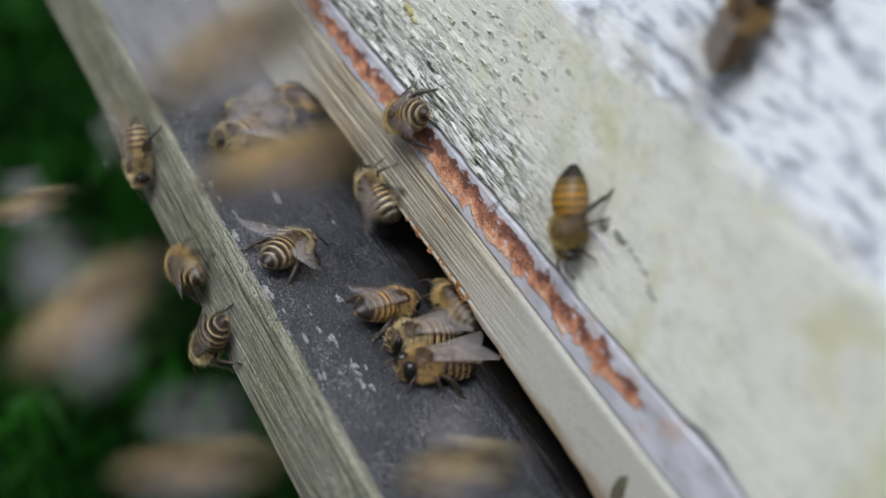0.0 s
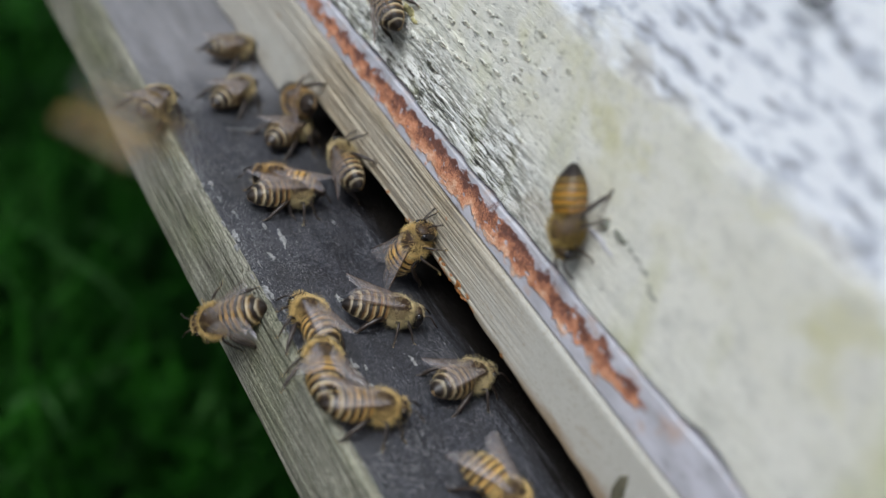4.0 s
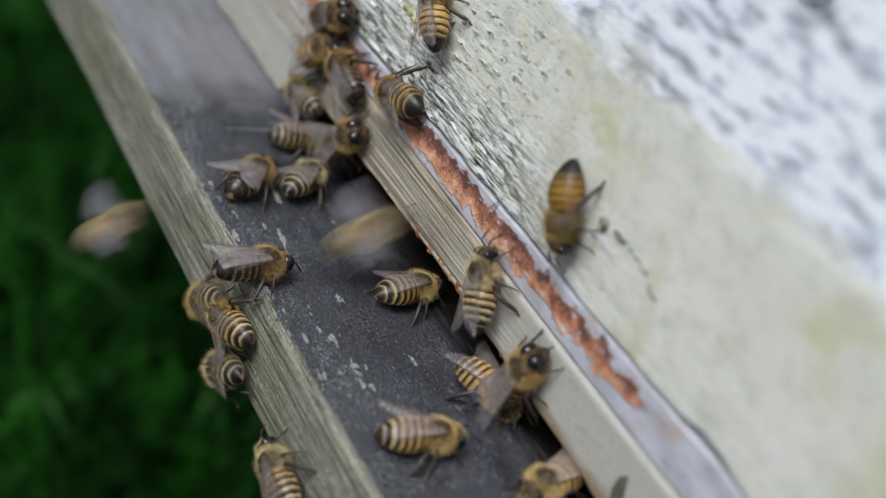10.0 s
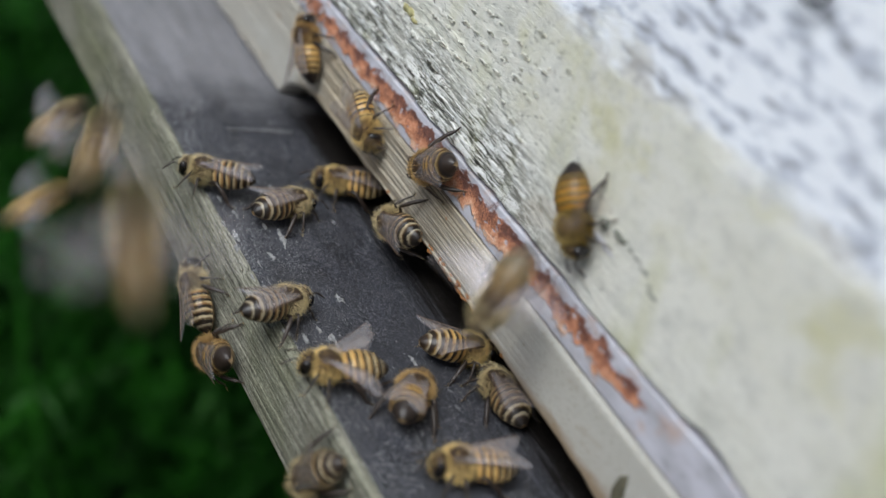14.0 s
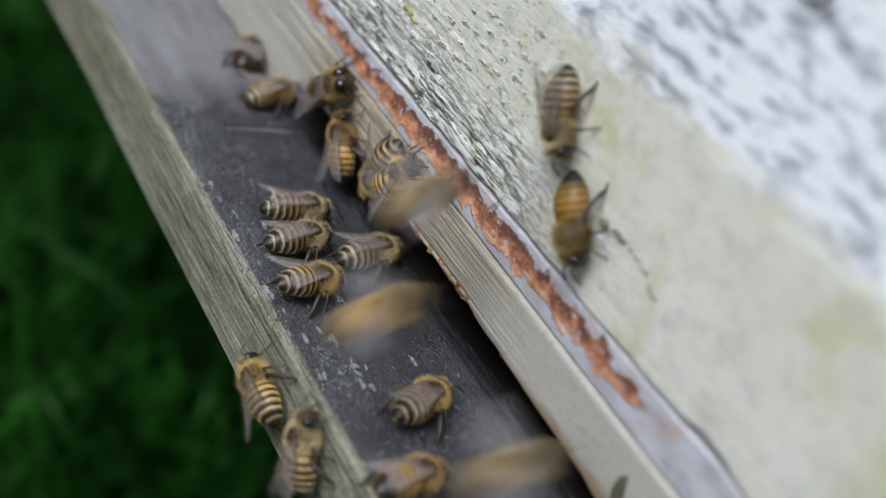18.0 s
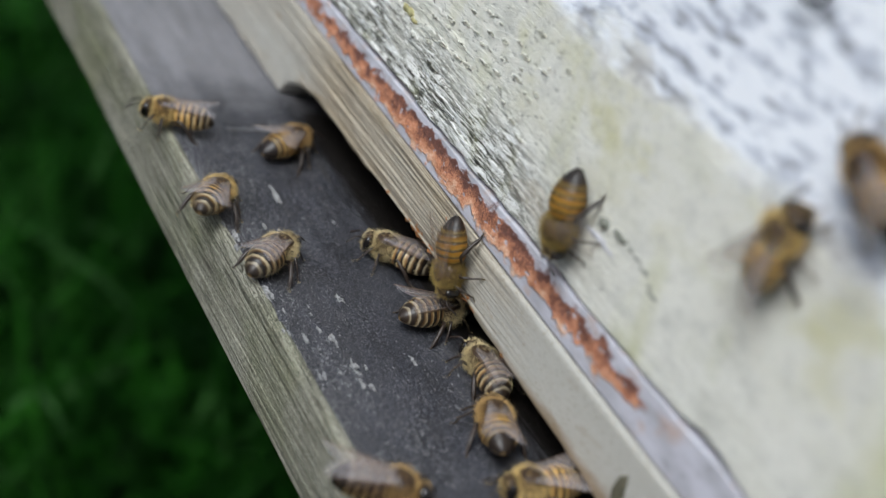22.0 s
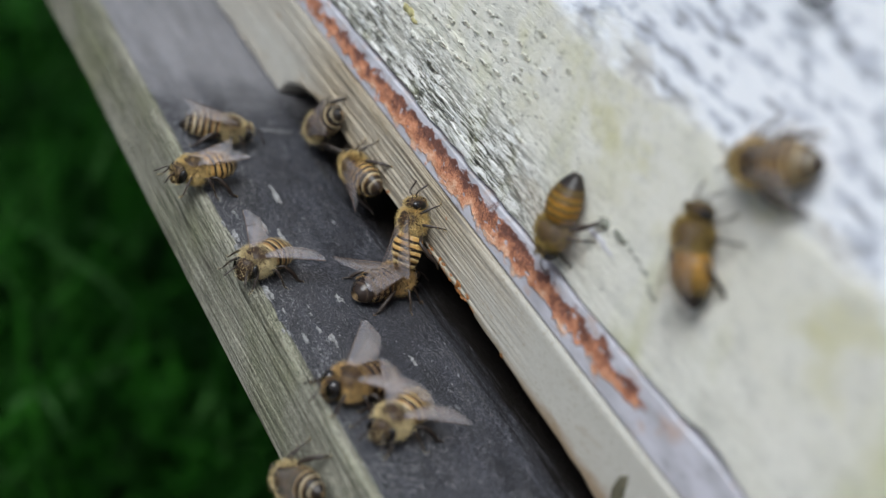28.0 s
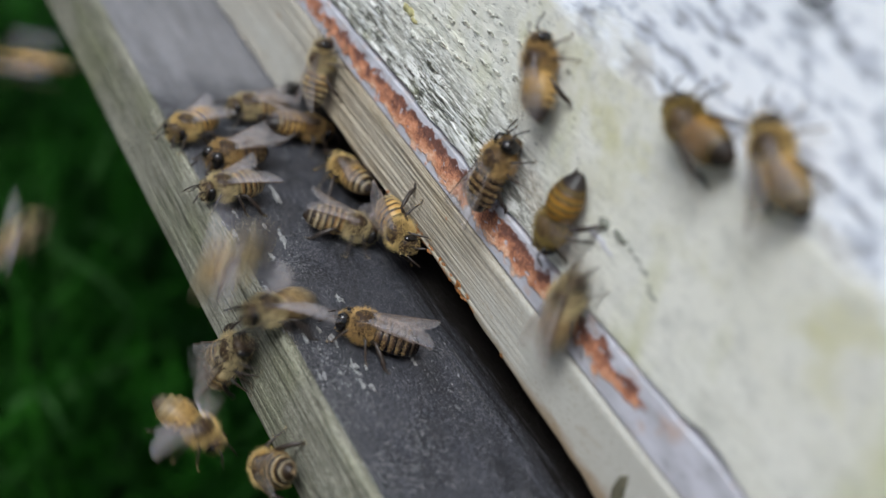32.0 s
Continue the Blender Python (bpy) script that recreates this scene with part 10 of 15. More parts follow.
    walk(bee, [
        board(0,45,-197,107), board(5.93,45,-60,107), board(6.03,45,-35,107), board(6.14,45,-10,107), board(6.25,45,9,106), board(6.5,50.3,12.5,102),
        board(7,63.3,-2.1,140), board(7.5,69.2,6.7,174), board(7.75,65.8,7.4,123), board(8,62.4,8,71), board(8.5,54.9,11.4,5), board(8.75,56.9,8.9,42),
        board(9,58.9,6.4,80), board(9.17,55.3,8,29), board(9.33,51.6,9.5,-22), board(9.5,48,11,-72), board(9.66,45,9,-77), board(9.79,45,-10,-78),
        board(9.86,45,-35,-78), board(10.36,-200,-185,-78), board(11.08,-126,-135,-19), board(11.81,-52,-85,39), board(12.53,22,-35,98), board(12.64,22.5,-10,98),
        at(12.75,22.5,9,0,16,2,113), at(12.88,22.5,4.5,4,59,-16,154), wall(13,22.5,8,-125), at(13.1,24.2,4.5,4,31,-44,-124), at(13.21,25.9,9,0,5,-12,-102), board(13.34,25.9,-10,-98),
        board(13.41,26,-35,-98), board(13.91,-80,-235,-98), board(14.46,-38,-168,-155), board(15,3,-102,148), board(15.55,45,-35,92), board(15.78,45,-10,92),
        board(16,45,9,87), board(16.5,49.3,0.5,61), board(17,48.9,4.9,65), board(17.17,49.4,5,15), board(17.33,49.9,5.1,-35), board(17.5,50.4,5.1,-85),
        board(17.66,45,9,-96), board(17.79,45,-10,-98), board(17.86,45,-35,-98), board(18.36,0,-285,-98), board(18.58,3,-202,-153), board(18.8,6,-118,152),
        board(19.02,9,-35,98), board(19.14,8.8,-10,98), at(19.25,8.8,9,0,12,8,109), at(19.38,9,4.5,4,53,15,147), wall(19.5,9.2,8,-176), wall(20,9.2,17.4,-111),
        wall(20.5,13.1,18.3,-127), wall(20.75,13.3,15.3,-178), wall(21,13.4,12.3,131), wall(21.5,9.7,8,160), at(21.6,11.1,4.5,4,56,-7,-148), at(21.71,12.4,9,0,14,-7,-106),
        board(21.84,12.4,-10,-92), board(21.91,12,-35,-92), board(22.41,80,-60,-92), board(23.28,68,-52,-36), board(24.15,57,-43,20), board(25.02,45,-35,76),
        board(25.14,44.9,-10,76), at(25.25,44.9,9,0,-18,-7,58), at(25.33,44.9,6,7.5,-44,-33,31), at(25.42,45,3,15,-62,-66,8), wall(25.5,45,22.5,-102), at(25.77,45,4.5,11.2,13,-51,-105),
        at(26.04,45,9,0,2,-13,-96), board(26.29,45,-10,-95), board(26.44,45,-35,-95), board(26.94,40,-110,-95), board(32,40,-110,-95),
    ])
    beat(bee, 28, [(0,0), (7,0), (7.5,0.5), (7.75,0), (20,0), (20.5,0.5), (20.75,0), (32,0)])
    bee = copy_thing(KINDS[0], pose(0, 0, 0))
    walk(bee, [
        board(0,-43,-203,88), board(6.93,-43,-60,88), board(7.03,-43,-35,88), board(7.14,-43.3,-10,88), board(7.25,-43.3,9,64), board(7.38,-42.1,6.3,-4),
        board(7.5,-40.9,3.6,-71), board(7.67,-44.7,9,-98), board(7.79,-44.7,-10,-102), board(7.87,-45,-35,-102), board(8.37,160,-135,-102), board(8.76,95,-102,-162),
        board(9.14,30,-68,138), board(9.53,-35,-35,78), board(9.64,-35.5,-10,78), board(9.75,-35.5,9,82), board(10,-41.2,1.4,105), board(10.5,-40.9,3.6,98),
        board(11,-40.8,4.5,95), board(11.5,-41.6,11,88), board(12,-36.2,21.2,86), board(12.5,-32.3,13.9,76), board(13,-34.3,19.8,113), board(13.1,-36.9,14.4,175),
        board(13.2,-39.5,9,-123), board(13.32,-39.5,-10,-101), board(13.4,-40,-35,-101), board(13.9,0,-235,-101), board(14.45,15,-168,-158), board(15,30,-102,145),
        board(15.55,45,-35,88), board(15.78,45,-10,88), at(16,45,9,0,15,5,104), at(16.25,43.6,4.5,9.4,59,-4,148), wall(16.5,42.2,18.8,-142), wall(17,43.6,24.1,-103),
        at(17.13,40.8,4.5,12.1,8,-52,-92), at(17.27,38,9,0,0,-14,-78), board(17.4,38,-10,-75), board(17.48,38,-35,-75), board(17.98,-120,-285,-75), board(18.33,-73,-202,-22),
        board(18.67,-27,-118,30), board(19.02,20,-35,83), board(19.14,20,-10,83), at(19.25,20,9,0,-17,-1,66), at(19.38,18.4,4.5,4.1,-59,-29,25), wall(19.5,16.8,8.3,-75),
        at(19.75,18.2,7.5,4.5,-32,-36,-22), board(20,19.6,0.9,-4), board(20.17,17.6,0.3,-53), board(20.33,15.7,-0.2,-103), board(20.5,13.7,-0.7,-152), board(20.68,15.3,9,-111),
        board(20.81,15.3,-10,-104), board(20.88,15,-35,-104), board(21.38,-80,-60,-104), board(22.26,-48,-52,-158), board(23.14,-16,-43,148), board(24.02,17,-35,94),
        board(24.14,16.7,-10,94), at(24.25,16.7,9,0,-12,9,82), at(24.38,17.9,4.5,5.3,-54,18,38), wall(24.5,19.1,10.6,-4), wall(25,18.7,13.3,-25), wall(25.5,21.7,12.5,18),
        wall(26.17,24.4,11.5,16), wall(26.83,21.1,7.6,14), wall(27.5,19.5,8,13), wall(28,28.5,8,3), wall(28.5,36,8,-36), wall(29,37.5,12,-45),
        wall(29.5,36.8,10.9,-67), wall(30,42.8,8,-89), wall(30.25,36,8,-52), wall(30.5,29.2,8,-16), wall(31,29.5,12.6,13), wall(31.25,25.1,12.8,54),
        wall(31.5,20.7,13,94), wall(31.75,17.6,10.5,132), wall(32,14.5,8,169),
    ])
    beat(bee, 29, [(0,0), (11,0), (11.5,0.5), (12,0.5), (12.5,0), (32,0)])
    bee = copy_thing(KINDS[0], pose(0, 0, 0))
    walk(bee, [
        at(0,350,360,100,0,0,-138), at(3.45,350,360,100,0,0,-138), at(3.83,5.9,63.3,-1.2,3,-44,-102), at(3.9,3.9,53.4,8.6,3,-44,-102), at(3.97,1.8,43.6,18.4,3,-44,-102), at(4.1,8,149,62,8,-40,-162),
        at(4.22,14,255,106,6,-36,141), at(4.35,20,360,150,0,-34,87), at(5.28,91,360,133,-13,-23,140), at(6.22,162,360,117,-12,-7,-174), at(7.15,233,360,100,0,3,-127), at(7.53,-6,57,-11.1,2,-49,-96),
        at(7.6,-6.9,47.8,-0.6,2,-49,-96), at(7.67,-7.9,38.6,10,2,-49,-96), at(7.8,1,146,57,-7,-46,-30), at(7.92,11,253,103,-7,-39,30), at(8.05,20,360,150,0,-35,85), at(10.15,94,360,133,-14,-24,139),
        at(12.25,168,360,117,-13,-7,-174), at(14.35,242,360,100,0,3,-127), at(14.73,8.2,56.4,-10.8,4,-42,-104), at(14.8,5.8,46.3,-1.4,4,-42,-104), at(14.87,3.4,36.3,8,4,-42,-104), at(15,9,144,55,6,-39,-162),
        at(15.12,14,252,103,4,-36,142), at(15.25,20,360,150,0,-35,87), at(17.2,198,360,125,-12,-18,158), at(19.15,376,360,100,0,-1,-139), at(19.53,21.8,63.5,0.7,3,-44,-102), at(19.6,19.8,53.7,10.4,3,-44,-102),
        at(19.67,17.8,43.9,20.2,3,-44,-102), at(19.8,19,149,63,8,-40,-161), at(19.92,19,255,107,6,-36,143), at(20.05,20,360,150,0,-34,90), at(21.82,85,360,133,-13,-23,143), at(23.58,150,360,117,-12,-7,-170),
        at(25.35,215,360,100,0,4,-124), at(25.73,5.7,54.8,-12.7,4,-41,-105), at(25.8,3,44.6,-3.5,4,-41,-105), at(25.87,0.3,34.4,5.7,4,-41,-105), at(26,7,143,54,6,-38,-163), at(26.12,13,251,102,4,-36,142),
        at(26.25,20,360,150,0,-35,87), at(27.22,115,360,133,-13,-24,138), at(28.18,211,360,117,-12,-8,-178), at(29.15,306,360,100,0,3,-134), at(29.53,13.2,69.5,-18,4,-41,-105), at(29.6,10.5,59.3,-8.8,4,-41,-105),
        at(29.67,7.8,49.1,0.4,4,-41,-105), at(29.8,12,153,50,5,-39,-162), at(29.92,16,256,100,3,-37,143), at(30.05,20,360,150,0,-37,88), at(32,20,360,150,0,-37,88),
    ])
    beat(bee, 30, [(0,1), (32,1)])
    bee = copy_thing(KINDS[1], pose(0, 0, 0))
    walk(bee, [
        wall(0,21.9,8,-6), at(0.1,21.4,4.5,4,-51,-21,-37), at(0.21,20.9,9,0,-11,-9,-76), board(0.34,20.9,-10,-86), board(0.41,21,-35,-86), board(0.91,-160,-60,-86),
        board(0.95,-106,-52,-30), board(0.98,-52,-43,26), board(1.02,2,-35,82), board(1.14,1.7,-10,82), board(1.25,1.7,9,55), board(1.33,1.4,14.3,5),
        board(1.42,1.1,19.5,-45), board(1.5,0.8,24.8,-95), board(1.72,2.2,9,-98), board(1.84,2.2,-10,-98), board(1.92,2,-35,-98), board(2.42,160,-60,-98),
        board(2.47,70,-48,174), board(2.52,-21,-35,86), board(2.64,-20.7,-10,86), board(2.75,-20.7,9,85), board(3,-19.3,25.3,80), board(3.07,-20.3,19.9,130),
        board(3.15,-21.3,14.4,179), board(3.22,-22.3,9,-131), board(3.34,-22.3,-10,-105), board(3.42,-22,-35,-105), board(3.92,0,-85,-105), board(4.62,15,-68,-159),
        board(5.33,30,-52,148), board(6.03,45,-35,94), board(6.14,45,-10,94), board(6.25,45,9,99), board(6.5,50.9,23,125), board(6.67,53.5,18.8,-177),
        board(6.83,56,14.6,-119), board(7,58.6,10.4,-61), board(7.16,45,9,-78), board(7.28,45,-10,-81), board(7.36,45,-35,-81), board(7.86,-40,-135,-81),
        board(7.92,-25,-102,-25), board(7.97,-10,-68,30), board(8.03,4,-35,86), board(8.14,4.4,-10,86), board(8.25,4.4,9,110), board(8.38,5.8,4.7,-180),
        board(8.5,7.2,0.4,-110), board(9,5.8,5.8,-97), board(9.5,12.2,19.2,-63), board(9.69,16.8,9,-97), board(9.82,16.8,-10,-102), board(9.89,17,-35,-102),
        board(10.39,160,-160,-102), board(10.77,114,-118,-156), board(11.15,68,-77,150), board(11.53,22,-35,96), board(11.64,22.1,-10,96), board(11.75,22.1,9,78),
        board(11.88,19.9,17,29), board(12,17.8,25.1,-20), board(12.25,12.6,19.2,-59), board(12.5,7.4,13.3,-97), board(12.67,9,11.2,-152), board(12.83,10.5,9.2,154),
        board(13,12.1,7.1,100), board(13.25,12.5,16,168), board(13.5,12.9,24.9,-124), board(13.72,17.2,9,-87), board(13.84,17.2,-10,-80), board(13.92,17,-35,-80),
        board(14.42,40,-235,-80), board(15.29,29,-168,-25), board(16.15,18,-102,30), board(17.02,6,-35,85), board(17.14,6.4,-10,85), board(17.25,6.4,9,112),
        board(17.33,7.6,12.1,162), board(17.42,8.7,15.2,-148), board(17.5,9.8,18.3,-97), board(18,13.3,6.6,-76), board(18.5,14.5,-1.4,-140), board(18.69,19.4,9,-94),
        board(18.81,19.4,-10,-86), board(18.89,19,-35,-86), board(19.39,-160,-310,-86), board(20.1,-103,-218,-33), board(20.81,-45,-127,21), board(21.52,12,-35,74),
        board(21.64,12.3,-10,74), board(21.75,12.3,9,56), board(21.88,12.5,16.5,3), board(22,12.6,24.1,-51), board(22.21,14.1,9,-88), board(22.34,14.1,-10,-94),
        board(22.41,14,-35,-94), board(22.91,160,-60,-94), board(24.78,109,-52,-35), board(26.65,59,-43,24), board(28.52,8,-35,83), board(28.64,7.9,-10,83),
        at(28.75,7.9,9,0,-18,-3,65), at(28.83,7.5,6,4.7,-47,-23,36), at(28.92,7.2,3,9.4,-69,-53,15), wall(29,6.8,14.2,-87), wall(29.5,5.6,12.6,-79), wall(29.75,11.9,11.6,-32),
        wall(30,18.2,10.7,16), wall(30.5,13.3,9.6,-31), wall(30.75,12.2,12.7,-67), wall(31,11.2,15.8,-103), at(31.12,12.6,4.5,7.9,17,-50,-112), at(31.25,14,9,0,3,-13,-105),
        board(31.37,14,-10,-105), board(31.45,14,-35,-105), board(31.95,80,-135,-105), board(32,80,-135,-105),
    ])
    beat(bee, 31, [(0,0), (2.75,0), (3,0.5), (3.07,0), (12.25,0), (12.5,0.5), (12.67,0), (32,0)])
    bee = copy_thing(KINDS[1], pose(0, 0, 0))
    walk(bee, [
        board(0,-8.8,6.7,94), board(0.17,-13.3,7.6,37), board(0.33,-17.8,8.6,-20), board(0.5,-22.4,9.5,-77), board(1,-29.7,1,-72), board(1.18,-34.9,9,-95),
        board(1.3,-34.9,-10,-99), board(1.38,-35,-35,-99), board(1.88,40,-60,-99), board(1.93,28,-52,-151), board(1.97,16,-43,158), board(2.02,4,-35,106),
        board(2.14,4.2,-10,106), board(2.25,4.2,9,88), board(2.38,6,16.9,36), board(2.5,7.8,24.7,-15), board(3,17,13.5,-55), board(3.5,26.8,14.4,-88),
        board(4.17,30.7,15.5,-85), board(4.83,22.9,16,-83), board(5.5,24.9,20.3,-80), board(6,29.2,14,-43), board(6.5,13,17.6,-69), board(7,28.6,16.6,-66),
        board(7.17,28.3,15.1,-119), board(7.33,28.1,13.5,-172), board(7.5,27.9,11.9,135), board(7.75,28.6,14.5,-156), board(8,29.3,17.2,-88), board(8.5,42.7,10.9,-72),
        board(8.66,38.9,9,-75), board(8.79,38.9,-10,-75), board(8.86,39,-35,-75), board(9.36,-40,-160,-75), board(9.75,-16,-118,-23), board(10.14,7,-77,30),
        board(10.53,31,-35,83), board(10.64,31.1,-10,83), at(10.75,31.1,9,0,17,3,100), at(10.88,28.8,4.5,7.9,62,-16,147), wall(11,26.5,15.9,-120), wall(11.25,25.3,11.9,-73),
        wall(11.5,24.1,8,-26), wall(11.75,17.9,15.3,-79), wall(12,11.8,22.6,-131), at(12.14,11.3,4.5,11.3,35,-41,-130), at(12.27,10.9,9,0,7,-12,-107), board(12.4,10.9,-10,-102),
        board(12.47,11,-35,-102), board(12.97,-80,-210,-102), board(13.32,-48,-152,-160), board(13.68,-16,-93,143), board(14.03,15,-35,86), board(14.14,15.3,-10,86),
        board(14.25,15.3,9,64), board(14.38,14.6,14.7,1), board(14.5,13.9,20.3,-62), at(15.5,19.6,7.5,4.5,-21,-41,-57), wall(16.5,25.4,22.1,-69), wall(17,23.2,19.7,-40),
        at(17.13,22.2,4.5,9.9,-38,-40,-54), at(17.26,21.3,9,0,-6,-13,-88), board(17.39,21.3,-10,-95), board(17.46,21,-35,-95), board(17.96,80,-260,-95), board(18.65,52,-185,-151),
        board(19.33,24,-110,153), board(20.02,-4,-35,97), board(20.14,-3.8,-10,97), board(20.25,-3.8,9,119), board(20.38,-4.4,2.8,-178), board(20.5,-5,-3.5,-115),
        board(20.7,-7.9,9,-105), board(20.82,-7.9,-10,-103), board(20.9,-8,-35,-103), board(21.4,-160,-60,-103), board(23.44,-92,-52,-156), board(25.48,-23,-43,152),
        board(27.52,45,-35,100), board(27.64,45,-10,100), board(27.75,45,9,124), board(27.88,48.5,14.5,-170), board(28,52,20,-103), board(28.25,53.7,20.9,-40),
        board(28.5,55.4,21.7,24), board(29,65.5,20.8,56), at(29.06,70.1,38.9,16,2,-15,63), at(29.19,112,211,110,1,-30,71), at(29.35,159,382,199,0,-37,75), at(29.96,142,366,186,-23,-23,140),
        at(30.58,125,350,173,-21,2,-168), at(31.19,108,333,159,0,15,-113), at(31.35,37,174,84,29,22,-140), at(31.44,-14.1,50.7,8,55,41,-162), nose(31.5,-20.5,0,105), at(31.56,-17.1,50.8,3.2,9,45,96),
        at(31.69,14,201,42,1,1,83), at(31.85,48,354,64,0,-22,78), at(32,48,354,64,0,-22,78),
    ])
    beat(bee, 32, [(0,0), (0.33,0), (0.5,0.5), (1,0), (7.33,0), (7.5,0.5), (7.75,0), (8,0.5), (8.5,0), (28.25,0), (28.5,0.5), (29,0), (29.06,1), (31.44,1), (31.5,0), (31.56,1), (32,1)])
    bee = copy_thing(KINDS[1], pose(0, 0, 0))
    walk(bee, [
        board(0,13.8,21.3,-58), board(0.5,21.5,28.4,-72), board(0.67,26.1,25.5,-21), board(0.83,30.7,22.6,29), board(1,35.3,19.6,80), board(1.1,37.2,14.3,12),
        board(1.2,39.1,9,-56), board(1.32,39.1,-10,-80), board(1.4,39,-35,-80), board(1.9,80,-60,-80), board(1.94,44,-52,-26), board(1.98,8,-43,28),
        board(2.02,-28,-35,83), board(2.14,-27.7,-10,83), board(2.25,-27.7,9,109), board(2.33,-28.6,12.4,159), board(2.42,-29.6,15.9,-152), board(2.5,-30.5,19.3,-102),
        board(3,-26.7,6.6,-74), board(3.5,-22.9,3.9,-77), board(4.17,-18.3,7.7,-74), board(4.83,-14.9,16.6,-71), board(5.5,-16.6,17.8,-69), board(6,-35.5,14.3,-66),
        board(6.18,-40.5,9,-89), board(6.3,-40.5,-10,-93), board(6.38,-41,-35,-93), board(6.88,0,-110,-93), board(6.93,6,-85,-147), board(6.98,13,-60,159),
        board(7.03,19,-35,105), board(7.14,18.9,-10,105), at(7.25,18.9,9,0,14,5,117), at(7.38,17.2,4.5,5.4,56,2,153), wall(7.5,15.4,10.7,-157), wall(7.75,19.6,18.8,-108),
        wall(8,23.7,26.8,-59), wall(8.5,19.8,35.6,-64), wall(8.75,16.8,39.1,-22), wall(9,13.9,42.5,20), wall(9.25,12.3,44.4,-17), wall(9.5,10.7,46.4,-55),
        at(9.56,-5.2,9.8,59.5,-53,-75,-78), at(9.69,-148.6,48.3,187.3,1,-59,-173), at(9.85,-308,76.6,308.1,0,-47,166), at(11.02,-56,264,273,-12,-16,-150), at(12.19,196,451,238,0,14,-114), at(12.35,89,216,125,2,7,-118),
        at(12.43,13.5,23.1,7.7,9,-10,-129), at(12.5,2.2,9.1,10.8,9,-10,-129), at(12.57,-9.1,-5,14,9,-10,-129), at(12.63,13.4,88.8,47.8,-2,-14,172), at(12.69,36,183,82,-4,-25,111), at(12.85,69,336,132,0,-30,78),
        at(14.37,-107,211,202,15,4,32), at(15.88,-282.7,86.9,271.7,0,38,-17), at(16.2,-153.5,56.4,139.1,-11,20,-50), at(16.31,-96.5,43.8,70.5,-9,-4,-83), at(16.43,-39.5,31.3,1.9,7,-22,-120), at(16.5,-47.8,16.9,8.8,7,-22,-120),
        at(16.57,-56.2,2.5,15.6,7,-22,-120), at(16.69,-198.4,61.9,142.9,-2,-41,-177), at(16.85,-349,87,257,0,-47,167), at(17.77,-151,270,203,-12,-20,-142), at(18.69,48,452,150,0,6,-99), at(18.85,13,244,93,1,-12,-99),
        at(18.93,-11.9,72.7,5.9,4,-53,-102), at(19,-14.9,58.8,24.8,4,-53,-102), at(19.07,-17.8,44.8,43.7,4,-53,-102), at(19.13,47,142,53,-15,-40,-29), at(19.19,112,239,62,-9,-23,27), at(19.35,239,399,80,0,-18,53),
        at(19.77,129,380,148,14,3,-12), at(20.19,18,361,215,0,24,-78), at(20.35,56,194,104,5,14,-38), at(20.39,64.9,110.9,46.5,2,1,5), at(20.43,73.7,27.6,-11,-10,-6,49), at(20.5,87.2,43.3,-8.8,-10,-6,49),
        at(20.57,100.7,59,-6.6,-10,-6,49), at(20.69,75,196,45,0,-23,86), at(20.85,63,329,79,0,-27,95), at(20.96,100,330,75,-8,-20,146), at(21.08,138,332,71,-8,-9,-167), at(21.19,176,333,68,0,-2,-120),
        at(21.35,84,182,50,2,-10,-119), at(21.43,19.9,64.4,2.1,7,-27,-119), at(21.5,8.2,43.1,14.3,7,-27,-119), at(21.57,-3.6,21.9,26.4,7,-27,-119), at(21.63,58.7,109.8,39.6,1,-27,-49), at(21.69,121,198,53,-1,-22,19),
        at(21.85,234,332,71,0,-20,52), at(24.13,183,327,95,14,-8,1), at(26.41,133,322,120,14,10,-46), at(28.69,83,316,144,0,21,-97), at(28.85,63,170,58,0,0,-98), at(28.93,48.6,44.6,-43.2,3,-48,-100),
        at(29,47,36.1,-33.4,3,-48,-100), at(29.07,45.5,27.6,-23.7,3,-48,-100), at(29.13,87,133,32,-5,-45,-29), at(29.19,128,238,88,-3,-39,36), at(29.35,208,420,189,0,-37,67), at(29.96,183,418,165,21,-25,1),
        at(30.58,158,417,142,19,-3,-54), at(31.19,133,415,118,0,8,-111), at(31.35,55,217,52,2,-5,-107), at(31.43,-5,57.2,-36.1,3,-37,-100), at(31.5,-8,40.2,-23.1,3,-37,-100), at(31.57,-11,23.2,-10.1,3,-37,-100),
        at(31.61,3.8,90.7,8.7,-2,-36,-51), at(31.65,19,158,27,-4,-33,-3), at(31.69,33,226,46,-3,-30,43), at(31.85,75,391,96,0,-28,77), at(32,75,391,96,0,-28,77),
    ])
    beat(bee, 33, [(0,0.5), (0.5,0.5), (0.67,0), (2.42,0), (2.5,0.5), (3,0), (9.5,0), (9.56,1), (32,1)])
    bee = copy_thing(KINDS[1], pose(0, 0, 0))
